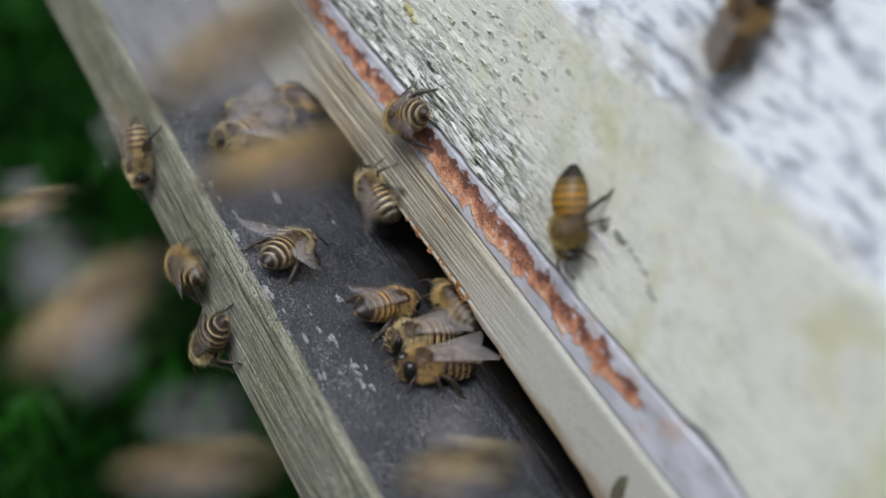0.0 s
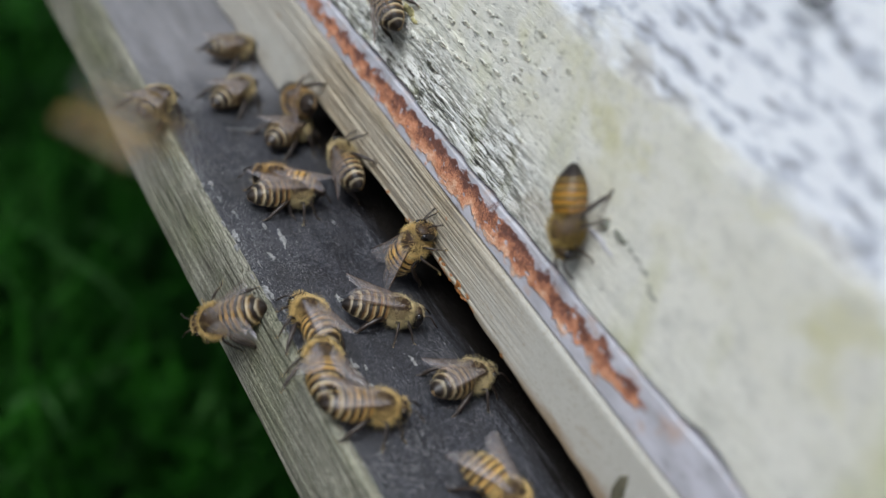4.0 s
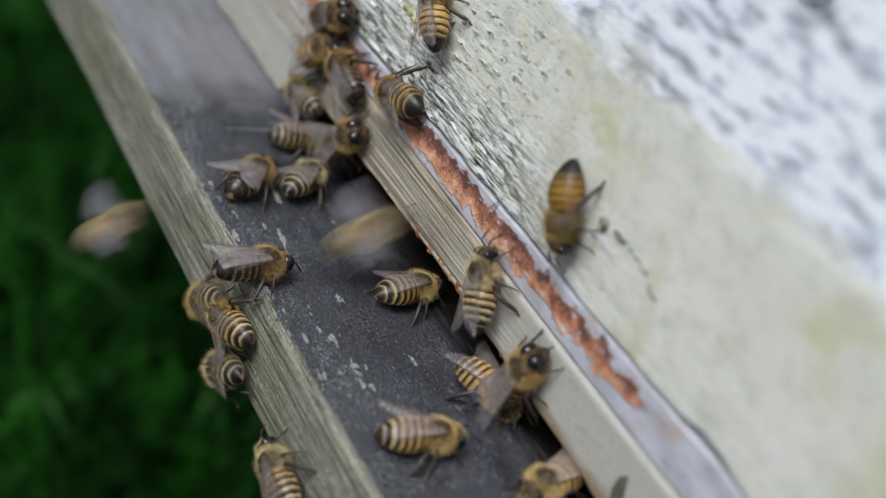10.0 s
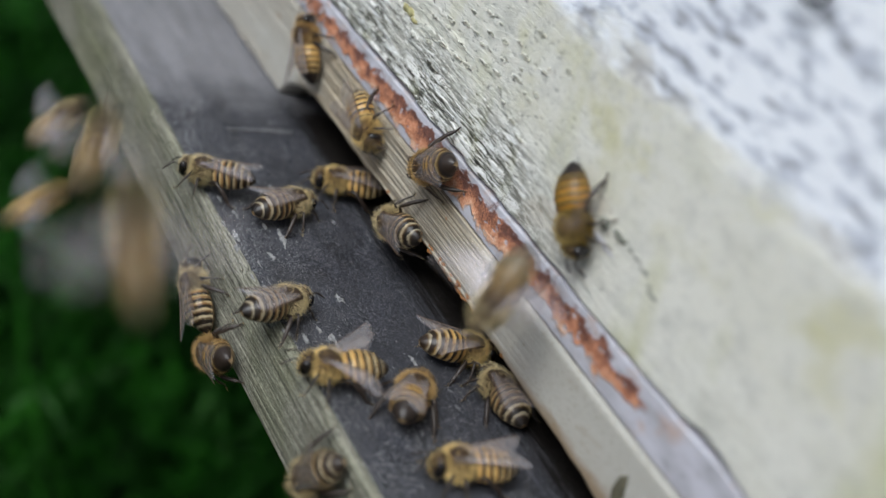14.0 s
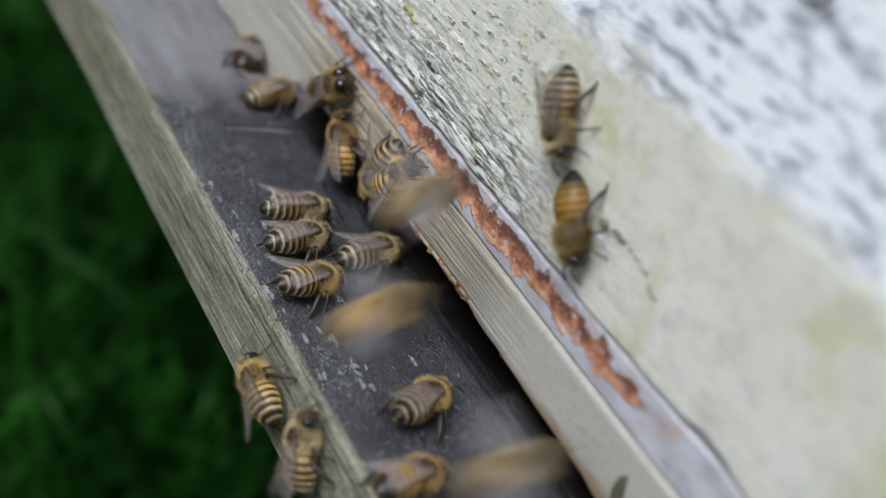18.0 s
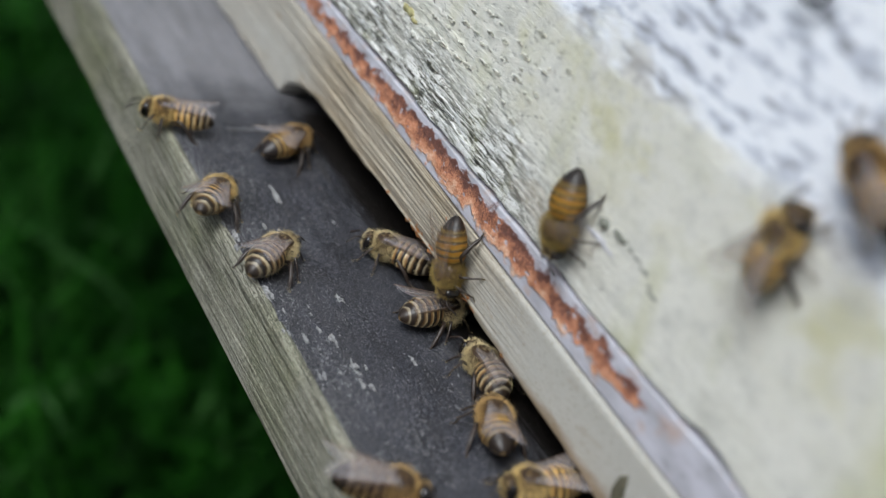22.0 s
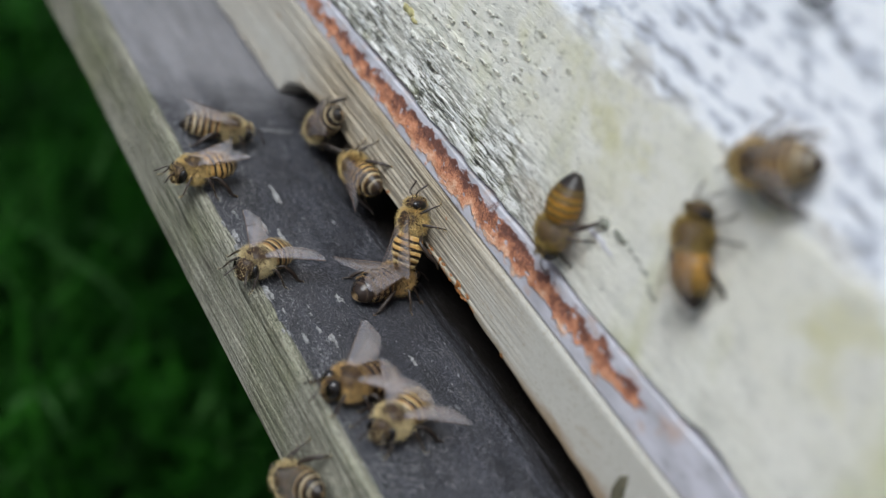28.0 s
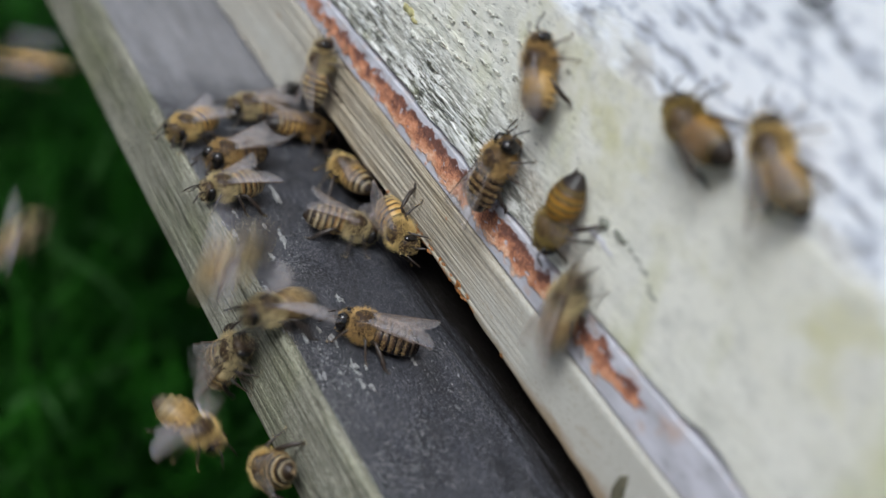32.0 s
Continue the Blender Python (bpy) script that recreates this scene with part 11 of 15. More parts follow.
    walk(bee, [
        nose(0,10.4,-12.1,63), nose(0.5,0.2,-13,81), at(0.56,7.9,51.9,-6.9,-16,41,67), at(0.69,78,213,58,-6,-5,69), at(0.85,155,377,109,0,-28,66), at(2.46,174,378,96,12,-21,2),
        at(4.08,192,380,83,11,-8,-56), at(5.69,210,382,70,0,-2,-114), at(5.85,128,203,48,2,-14,-112), at(5.93,64.2,53.5,-3.3,6,-43,-110), at(6,60.4,42.9,7.3,6,-43,-110), at(6.07,56.6,32.4,17.9,6,-43,-110),
        at(6.11,70.4,93.1,28.7,14,-38,-162), at(6.15,84,154,40,14,-29,152), at(6.19,98,215,50,7,-23,109), at(6.35,136,366,74,0,-22,77), at(6.63,168,366,101,-14,-12,134), at(6.91,199,366,129,-14,5,-172),
        at(7.19,231,366,156,0,14,-116), at(7.35,141,192,71,2,0,-115), at(7.43,74.3,53.3,-32.7,6,-34,-113), at(7.5,66.8,35.7,-19.8,6,-34,-113), at(7.57,59.3,18,-7,6,-34,-113), at(7.63,77.2,121.6,19.4,7,-29,179),
        at(7.69,95,225,46,3,-27,114), at(7.85,124,395,91,0,-27,81), at(7.96,90,370,125,23,-12,24), at(8.08,57,345,159,23,15,-26), at(8.19,24,320,193,0,31,-84), at(8.35,39,173,73,-2,8,-90),
        at(8.43,54.4,50.6,-61.3,4,-45,-104), at(8.5,51.3,37.9,-48,4,-45,-104), at(8.57,48.2,25.2,-34.7,4,-45,-104), at(8.63,86,138,13,-4,-43,-30), at(8.69,124,251,62,-3,-36,38), at(8.85,198,444,151,0,-34,70),
        at(9.13,174,435,158,20,-22,5), at(9.41,150,426,166,19,-1,-49), at(9.69,126,417,173,0,10,-106), at(9.85,61,201,94,1,-3,-105), at(9.93,12.8,30.5,-5.9,3,-33,-103), at(10,8.2,10.6,7.4,3,-33,-103),
        at(10.07,3.6,-9.2,20.7,3,-33,-103), at(10.13,44.6,95,61.9,2,-34,-35), at(10.19,85,199,103,0,-34,33), at(10.35,163,368,179,0,-33,67), at(11.3,156,363,138,14,-25,2), at(12.24,150,357,98,13,-11,-56),
        at(13.19,143,352,57,0,-4,-112), at(13.35,70,178,42,2,-6,-115), at(13.43,17.9,34.5,3.7,7,-12,-121), at(13.5,9.6,20.8,7.2,7,-12,-121), at(13.57,1.4,7,10.6,7,-12,-121), at(13.63,39.6,99.8,24.9,2,-11,171),
        at(13.69,78,192,39,-1,-16,102), at(13.85,146,344,51,0,-18,67), at(14.8,152,378,96,15,-8,8), at(15.74,158,412,141,16,10,-47), at(16.69,164,446,186,0,20,-106), at(16.85,102,232,63,1,1,-103),
        at(16.93,52.8,52.5,-68.4,3,-41,-99), at(17,51.2,42.8,-59.7,3,-41,-99), at(17.07,49.6,33,-51,3,-41,-99), at(17.11,57.1,90.8,-18.5,2,-42,-51), at(17.15,65,149,14,1,-42,-2), at(17.19,72,206,46,0,-41,46),
        at(17.35,93,350,132,0,-41,82), at(17.96,79,373,131,20,-27,18), at(18.58,64,396,129,18,-6,-34), at(19.19,49,419,127,0,5,-87), at(19.35,60,203,73,5,-16,-68), at(19.43,59.5,11.7,-9.6,-26,-60,0),
        at(19.5,69.4,11.8,7.3,-26,-60,0), at(19.57,79.3,11.8,24.2,-26,-60,0), at(19.63,114.3,101.2,48.6,-21,-44,28), at(19.69,149,191,73,-8,-31,52), at(19.85,229,349,119,0,-27,65), at(20.13,166,356,100,9,-20,10),
        at(20.41,103,362,82,8,-10,-42), at(20.69,40,369,63,0,-4,-92), at(20.85,33,183,48,1,-9,-98), at(20.93,35.4,35.7,6.8,6,-19,-114), at(21,26.9,16.5,14.2,6,-19,-114), at(21.07,18.4,-2.7,21.5,6,-19,-114),
        at(21.13,49.5,106.3,65.2,-3,-22,180), at(21.19,81,215,109,-4,-30,111), at(21.35,135,394,183,0,-33,74), at(22.63,164,405,187,-18,-21,135), at(23.91,193,416,191,-17,0,-173), at(25.19,222,427,195,0,11,-119),
        at(25.35,102,217,104,2,0,-118), at(25.43,13.5,48.4,-2.5,7,-26,-118), at(25.5,3.7,30,7.7,7,-26,-118), at(25.57,-6.1,11.7,17.9,7,-26,-118), at(25.73,-0.6,102.5,60.6,-1,-28,-177), at(25.88,5,193,103,-3,-35,122),
        at(26.2,6,337,179,0,-38,90), at(27.7,51,342,163,-20,-25,152), at(29.19,96,347,146,-18,-3,-156), at(30.69,142,352,129,0,9,-103), at(30.85,100,180,74,3,-13,-96), at(30.93,63.3,30.2,-4.5,-7,-63,-70),
        at(31,65.4,24.4,7.5,-7,-63,-70), at(31.07,67.4,18.6,19.5,-7,-63,-70), at(31.13,72,131,55,-24,-47,7), at(31.19,76,244,90,-11,-32,61), at(31.35,86,443,152,0,-29,87), at(32,86,443,152,0,-29,87),
    ])
    beat(bee, 34, [(0,0), (0.5,0), (0.56,1), (32,1)])
    bee = copy_thing(KINDS[1], pose(0, 0, 0))
    walk(bee, [
        at(0,-62.1,73.1,71.8,2,-44,-97), at(0.07,-63.5,62.2,82.4,2,-44,-97), at(0.13,13,138,72,-12,-35,-23), at(0.19,46,240,81,-7,-21,40), at(0.35,110,408,94,0,-18,70), at(0.96,98,409,128,14,-8,15),
        at(1.58,85,410,162,14,9,-36), at(2.19,73,411,196,0,19,-91), at(2.35,68,207,88,0,-2,-92), at(2.43,64.9,35,-34.2,1,-50,-95), at(2.5,64.1,25.5,-22.6,1,-50,-95), at(2.57,63.3,16,-11,1,-50,-95),
        at(2.61,70.8,94.3,0.8,-14,-45,-37), at(2.65,78,173,13,-17,-33,11), at(2.69,86,251,24,-9,-23,53), at(2.85,108,456,51,0,-20,84), at(3.96,90,456,80,-11,-14,146), at(5.08,72,456,109,-11,-1,-156),
        at(6.19,55,456,139,0,5,-98), at(6.35,20,220,78,1,-2,-105), at(6.43,2.2,28.4,1.4,8,-18,-123), at(6.5,-7.8,12.8,7.5,8,-18,-123), at(6.57,-17.8,-2.8,13.6,8,-18,-123), at(6.63,16.3,106.5,71.3,-4,-22,175),
        at(6.69,50,216,129,-5,-34,109), at(6.85,109,399,230,0,-38,73), at(7.3,82,408,193,19,-26,10), at(7.74,56,417,155,17,-5,-43), at(8.19,29,425,117,0,6,-96), at(8.35,6,215,61,26,-8,-120),
        at(8.44,-10.6,55.3,-1,56,-10,-148), nose(8.5,-12.7,-7.2,171), at(8.56,-10.7,51.7,-2.1,47,15,135), at(8.69,7,210,54,12,-8,97), at(8.85,26,372,95,0,-27,84), at(9.3,81,357,111,-13,-17,138),
        at(9.74,136,341,126,-12,-1,-172), at(10.19,192,326,142,0,9,-121), at(10.35,87,162,80,2,-5,-115), at(10.43,5.2,27.5,-3.5,3,-36,-102), at(10.5,1.9,12.5,7.6,3,-36,-102), at(10.57,-1.5,-2.6,18.8,3,-36,-102),
        at(10.63,61.6,91.9,32.1,-6,-30,-36), at(10.69,125,186,45,-4,-21,24), at(10.85,247,340,63,0,-19,53), at(11.63,206,372,108,13,-9,-1), at(12.41,164,404,154,13,8,-52), at(13.19,122,436,199,0,17,-105),
        at(13.35,62,225,88,2,-3,-103), at(13.43,15,50.9,-41.6,2,-51,-98), at(13.5,13.1,37.6,-25.1,2,-51,-98), at(13.57,11.3,24.4,-8.5,2,-51,-98), at(13.63,27.8,112.6,17.3,-12,-44,-18), at(13.69,44,201,43,-7,-33,48),
        at(13.85,76,344,91,0,-30,79), at(14.96,101,358,110,-16,-20,139), at(16.08,126,372,129,-15,-2,-168), at(17.19,152,385,148,0,8,-113), at(17.35,63,188,83,2,-8,-109), at(17.43,-6.8,28.3,-7.8,2,-45,-99),
        at(17.5,-9.2,12.5,8.2,2,-45,-99), at(17.57,-11.6,-3.3,24.2,2,-45,-99), at(17.63,41.4,118.9,62.7,-7,-40,-28), at(17.69,94,241,101,-5,-31,35), at(17.85,198,450,174,0,-29,65), at(18.46,176,418,150,14,-20,6),
        at(19.08,153,386,125,13,-4,-47), at(19.69,131,354,101,0,5,-100), at(19.85,97,173,57,0,3,-106), at(19.94,72.7,28.1,12,0,2,-112), board(20,69.6,10.9,-121), board(20.5,57.9,1.6,-100),
        board(20.68,45,9,-100), board(20.8,45,-10,-100), board(20.88,45,-35,-100), board(21.38,-120,-60,-100), board(22.59,-91,-52,-41), board(23.81,-61,-43,19),
        board(25.02,-32,-35,79), board(25.14,-31.7,-10,79), board(25.25,-31.7,9,84), board(25.5,-28.5,-2.3,113), board(26.17,-27.8,2.4,106), board(26.83,-20.6,-0.3,98),
        board(27.5,-18.2,6,91), board(28,-25.8,18.5,117), board(28.5,-25.2,17.7,154), board(28.75,-25.7,19,-137), board(29,-26.2,20.3,-69), board(29.2,-28.2,9,-80),
        board(29.32,-28.2,-10,-82), board(29.4,-28,-35,-82), board(29.9,-200,-135,-82), board(32,-200,-135,-82),
    ])
    beat(bee, 35, [(0,1), (8.44,1), (8.5,0), (8.56,1), (19.94,1), (20,0), (27.5,0), (28,0.5), (28.5,0.5), (28.75,0), (32,0)])
    bee = copy_thing(KINDS[1], pose(0, 0, 0))
    walk(bee, [
        at(0,-60.9,79.2,46.6,-2,-48,-84), at(0.07,-60.3,72.0,54.7,-2,-48,-84), at(0.13,8,133,39,-14,-36,-18), at(0.19,44,213,49,-7,-22,36), at(0.35,118,344,61,0,-19,62), at(1.3,83,339,81,9,-10,14),
        at(2.24,48,334,101,9,2,-33), at(3.19,13,330,121,0,10,-80), at(3.35,41,172,67,1,7,-69), at(3.44,61.7,43.6,13.1,1,4,-59), board(3.5,64.3,28.5,-44), board(4.17,56.4,29.9,-43),
        board(4.83,53.4,19.6,-42), board(5.5,49.9,21.2,-41), board(5.7,45,9,-69), board(5.83,45,-10,-74), board(5.9,45,-35,-74), board(6.4,160,-85,-74),
        board(6.44,92,-68,-22), board(6.49,25,-52,29), board(6.53,-43,-35,81), board(6.64,-42.6,-10,81), board(6.75,-42.6,9,86), board(7,-39.8,23.9,110),
        board(7.1,-38.6,16.4,172), board(7.21,-37.4,9,-126), board(7.34,-37.4,-10,-104), board(7.41,-37,-35,-104), board(7.91,0,-135,-104), board(8.45,-6,-102,-156),
        board(8.99,-12,-68,152), board(9.53,-17,-35,100), board(9.64,-17.5,-10,100), at(9.75,-17.5,9,0,-18,3,82), at(9.83,-15.9,6,4.7,-49,-6,48), at(9.92,-14.4,3,9.4,-74,-30,22),
        wall(10,-12.9,14.1,-62), wall(10.25,-11.4,12.3,-18), wall(10.5,-9.9,10.5,26), wall(11,-7,8,43), wall(11.5,6.9,11.3,12), wall(11.75,6.6,9.8,72),
        wall(12,6.3,8.3,132), at(12.11,6,4.5,4.2,62,7,-144), at(12.22,5.6,9,0,16,-6,-95), board(12.34,5.6,-10,-77), board(12.42,6,-35,-77), board(12.92,-40,-210,-77),
        board(13.12,-14,-152,-19), board(13.33,13,-93,39), board(13.53,39,-35,97), board(13.64,39.5,-10,97), board(13.75,39.5,9,90), board(14,35.4,25.2,54),
        board(14.11,33.8,17.1,-10), board(14.22,32.2,9,-75), board(14.34,32.2,-10,-97), board(14.42,32,-35,-97), board(14.92,160,-235,-97), board(15.95,101,-168,-154),
        board(16.99,42,-102,149), board(18.02,-17,-35,92), board(18.14,-16.6,-10,92), board(18.25,-16.6,9,68), board(18.38,-18,6.3,-1), board(18.5,-19.3,3.6,-71),
        board(19,-18.9,21.6,-118), board(19.2,-24.9,9,-98), board(19.33,-24.9,-10,-94), board(19.4,-25,-35,-94), board(19.9,0,-310,-94), board(20.61,15,-218,-154),
        board(21.31,30,-127,147), board(22.02,45,-35,87), board(22.14,45,-10,87), board(22.25,45,9,75), board(22.38,50.6,3.6,39), board(22.5,56.2,-1.8,3),
        board(23,58,1.7,10), board(23.09,51.5,5.3,-27), board(23.18,45,9,-64), board(23.3,45,-10,-77), board(23.38,45,-35,-77), board(23.88,0,-85,-77),
        board(25.43,-3,-68,-25), board(26.97,-5,-52,26), board(28.52,-8,-35,78), board(28.64,-8.1,-10,78), at(28.75,-8.1,9,0,19,1,97), at(28.83,-9.4,6,2.7,51,-13,131),
        at(28.92,-10.7,3,5.3,75,-41,156), wall(29,-12,8,-104), wall(29.5,-7.8,11.9,-97), wall(30,-9.1,10.1,-55), wall(30.5,-10.7,9.3,-45), wall(31,-17.1,12.7,-36),
        at(31.12,-17.6,4.5,6.3,-39,-40,-56), at(31.23,-18.2,9,0,-6,-13,-94), board(31.36,-18.2,-10,-103), board(31.43,-18,-35,-103), board(31.93,120,-135,-103), board(32,120,-135,-103),
    ])
    beat(bee, 36, [(0,1), (3.44,1), (3.5,0.5), (4.17,0), (6.75,0), (7,0.5), (7.1,0), (18.5,0), (19,0.5), (19.2,0), (32,0)])
    bee = copy_thing(KINDS[1], pose(0, 0, 0))
    walk(bee, [
        at(0,-51.4,61.1,18.6,6,-24,-114), at(0.07,-60.4,41,28.4,6,-24,-114), at(0.13,-35,130,45,4,-21,177), at(0.19,-9,219,62,1,-22,108), at(0.35,33,358,86,0,-23,74), at(1.86,91,386,123,-14,-14,133),
        at(3.37,150,414,159,-13,2,-173), at(4.88,208,442,196,0,11,-117), at(5.2,91,223,104,2,-3,-112), at(5.43,-0.4,45,-2.5,3,-34,-102), at(5.5,-3.5,29.8,8,3,-34,-102), at(5.57,-6.6,14.7,18.6,3,-34,-102),
        at(5.61,2.8,70.5,29.3,-25,-24,-47), at(5.65,12.2,126.4,39.9,-34,1,-5), at(5.69,22,182,51,-24,26,38), at(5.85,47,315,73,0,-23,80), at(5.96,111,347,99,-12,-14,135), at(6.08,175,380,125,-12,1,-173),
        at(6.19,239,413,152,0,10,-121), at(6.35,118,220,71,4,-10,-111), at(6.43,18.7,55,-27.6,-2,-57,-83), at(6.5,19.6,47.7,-16.4,-2,-57,-83), at(6.57,20.6,40.4,-5.2,-2,-57,-83), at(6.61,18,109.1,19.2,-16,-51,-25),
        at(6.65,15,178,44,-17,-41,21), at(6.69,13,247,68,-9,-33,62), at(6.85,6,425,133,0,-31,92), at(7.52,-170,262,197,16,-2,37), at(8.19,-345,98.9,260.7,0,28,-17), at(8.35,-187.6,57.8,143.2,-11,5,-38),
        at(8.39,-123.8,40.2,75.5,-14,-25,-57), at(8.43,-59.9,22.7,7.7,-1,-53,-85), at(8.5,-58.8,9.6,25.3,-1,-53,-85), at(8.57,-57.7,-3.5,42.8,-1,-53,-85), at(8.63,-130.4,26.3,96,2,-50,-131), at(8.69,-203.1,56.1,149.2,2,-47,-174),
        at(8.85,-347.3,82.6,253.2,0,-46,166), at(9.77,-87,261,220,-11,-19,-148), at(10.69,173,439,187,0,7,-109), at(10.85,92,211,116,3,1,-60), at(10.89,51.7,100.5,74.8,0,-7,-2), at(10.93,11.6,-9.9,33.4,-8,-8,56),
        at(11,24.8,9.7,36.7,-8,-8,56), at(11.07,38,29.2,40.1,-8,-8,56), at(11.19,31,170,59,-1,-14,81), at(11.35,38,311,62,0,-16,88), at(11.96,52,330,79,-14,-7,147), at(12.58,66,350,96,-14,8,-157),
        at(13.19,81,369,113,0,17,-97), at(13.35,57,191,27,1,-1,-96), at(13.43,38.9,47.4,-80.9,1,-42,-94), at(13.5,37.8,31.2,-66.2,1,-42,-94), at(13.57,36.7,15,-51.5,1,-42,-94), at(13.63,69.3,119.7,-10.7,-4,-39,-25),
        at(13.69,102,224,30,-3,-35,39), at(13.85,166,398,106,0,-34,71), at(15.3,122,406,102,14,-24,11), at(16.74,77,415,98,13,-7,-41), at(18.19,33,424,93,0,2,-93), at(18.35,23,217,55,0,-14,-96),
        at(18.43,19.4,47.5,-15.8,5,-51,-106), at(18.5,15.6,33.8,1.5,5,-51,-106), at(18.57,11.7,20.1,18.8,5,-51,-106), at(18.61,26.5,75,30.1,-9,-47,-49), at(18.65,41.3,129.8,41.5,-13,-38,0), at(18.69,56,185,53,-8,-29,43),
        at(18.85,97,316,84,0,-26,74), at(19.3,147,361,76,-9,-20,131), at(19.74,198,407,67,-9,-9,-175), at(20.19,249,453,59,0,-3,-122), at(20.35,103,227,31,-30,-19,-83), at(20.44,-3.8,56.7,-9.4,-65,-11,-41),
        nose(20.5,-17.1,-13,25), at(20.56,-14.2,53.2,-8.5,-44,22,44), at(20.69,12,226,42,-11,-6,72), at(20.85,42,403,76,0,-24,81), at(20.96,110,411,115,-13,-14,134), at(21.08,179,419,154,-12,2,-176),
        at(21.19,247,427,193,0,12,-126), at(21.35,99,228,95,4,-6,-116), at(21.43,-22.5,62.7,-21.8,1,-49,-92), at(21.5,-22.9,50.1,-7.4,1,-49,-92), at(21.57,-23.3,37.6,7,1,-49,-92), at(21.63,25.3,129.9,42.3,-8,-42,-26),
        at(21.69,74,222,78,-5,-34,32), at(21.85,171,374,143,0,-31,59), at(24.63,139,366,129,14,-20,6), at(27.41,108,358,116,13,-2,-41), at(30.19,77,350,103,0,9,-89), at(30.35,81,188,53,0,-6,-93),
        at(30.43,87.1,50.7,-18.9,4,-41,-104), at(30.5,84.7,41.2,-10.3,4,-41,-104), at(30.57,82.2,31.7,-1.7,4,-41,-104), at(30.63,78.2,121.4,36.7,6,-38,-171), at(30.69,74,211,75,3,-35,125), at(30.85,64,361,141,0,-35,94),
        at(32,64,361,141,0,-35,94),
    ])
    beat(bee, 37, [(0,1), (20.44,1), (20.5,0), (20.56,1), (32,1)])
    bee = copy_thing(KINDS[1], pose(0, 0, 0))
    walk(bee, [
        board(0,55.4,7.7,-50), board(0.25,55.7,3.9,-13), board(0.5,56,0.1,23), board(0.75,55.7,3,-19), board(1,55.4,6,-61), board(1.5,58.9,11.6,-96),
        board(2,59.4,7.7,-54), board(2.5,57.4,7.1,-9), board(2.75,54.2,11.4,-54), board(3,50.9,15.8,-99), board(3.5,50.1,8.6,-85), board(4.17,51.7,6.1,-48),
        board(4.83,47.6,3.7,-11), board(5.5,48.8,0.1,26), board(5.59,46.9,4.5,-22), board(5.68,45,9,-70), board(5.81,45,-10,-86), board(5.88,45,-35,-86),
        board(6.38,-200,-110,-86), board(6.43,-126,-85,-146), board(6.48,-51,-60,154), board(6.53,23,-35,94), board(6.64,23.2,-10,94), board(6.75,23.2,9,73),
        board(6.88,25.8,18.5,15), board(7,28.4,28,-44), board(7.5,27.2,28.5,-45), board(8,26.8,28.5,-48), board(8.5,28.5,28.5,-58), board(9,31.3,27.2,-125),
        board(9.5,41.4,8.1,-74), board(10,49.5,4.4,-103), board(10.5,55.8,1.3,-69), board(11,50.4,10.7,-82), board(11.5,44.1,10.7,-109), board(11.75,42.6,12.5,-172),
        board(12,41.1,14.3,125), board(12.09,41.7,11.6,-172), board(12.18,42.3,9,-109), board(12.3,42.3,-10,-87), board(12.38,42,-35,-87), board(12.88,40,-210,-87),
        board(12.93,25,-152,-144), board(12.98,11,-93,160), board(13.03,-4,-35,103), board(13.14,-3.6,-10,103), board(13.25,-3.6,9,76), board(13.33,-3.5,13,26),
        board(13.42,-3.3,17,-23), board(13.5,-3.1,21.1,-73), board(13.7,-0.3,9,-88), board(13.83,-0.3,-10,-90), board(13.9,0,-35,-90), board(14.4,80,-235,-90),
        board(15.11,62,-168,-35), board(15.81,44,-102,21), board(16.52,26,-35,77), board(16.64,26,-10,77), board(16.75,26,9,55), board(16.88,26.3,15.2,-5),
        board(17,26.7,21.4,-65), board(17.5,22.6,24,-51), board(17.71,19,9,-87), board(17.84,19,-10,-93), board(17.91,19,-35,-93), board(18.41,-40,-285,-93),
        board(19.28,-28,-202,-34), board(20.15,-15,-118,26), board(21.02,-3,-35,85), board(21.14,-2.5,-10,85), at(21.25,-2.5,9,0,14,8,99), at(21.38,-5.1,4.5,4,57,7,145),
        wall(21.5,-7.6,8,-158), at(21.75,-5.3,7.5,4.5,38,-30,-127), board(22,-2.9,2.4,-87), board(22.17,-3.3,9,-88), board(22.3,-3.3,-10,-88), board(22.37,-3,-35,-88),
        board(22.87,-200,-85,-88), board(24.75,-122,-68,-33), board(26.64,-45,-52,21), board(28.52,33,-35,76), board(28.64,32.8,-10,76), board(28.75,32.8,9,56),
        board(28.88,35,14.2,-1), board(29,37.1,19.4,-58), board(29.2,36.8,9,-84), board(29.32,36.8,-10,-89), board(29.4,37,-35,-89), board(29.9,-160,-135,-89),
        board(30.44,-99,-102,-31), board(30.98,-38,-68,28), board(31.52,23,-35,86), board(31.64,23.4,-10,86), board(31.75,23.4,9,109), board(31.88,22.6,8.6,174),
        board(32,21.8,8.1,-121),
    ])
    beat(bee, 38, [(0,0), (1,0), (1.5,0.5), (2,0), (32,0)])
    bee = copy_thing(KINDS[1], pose(0, 0, 0))
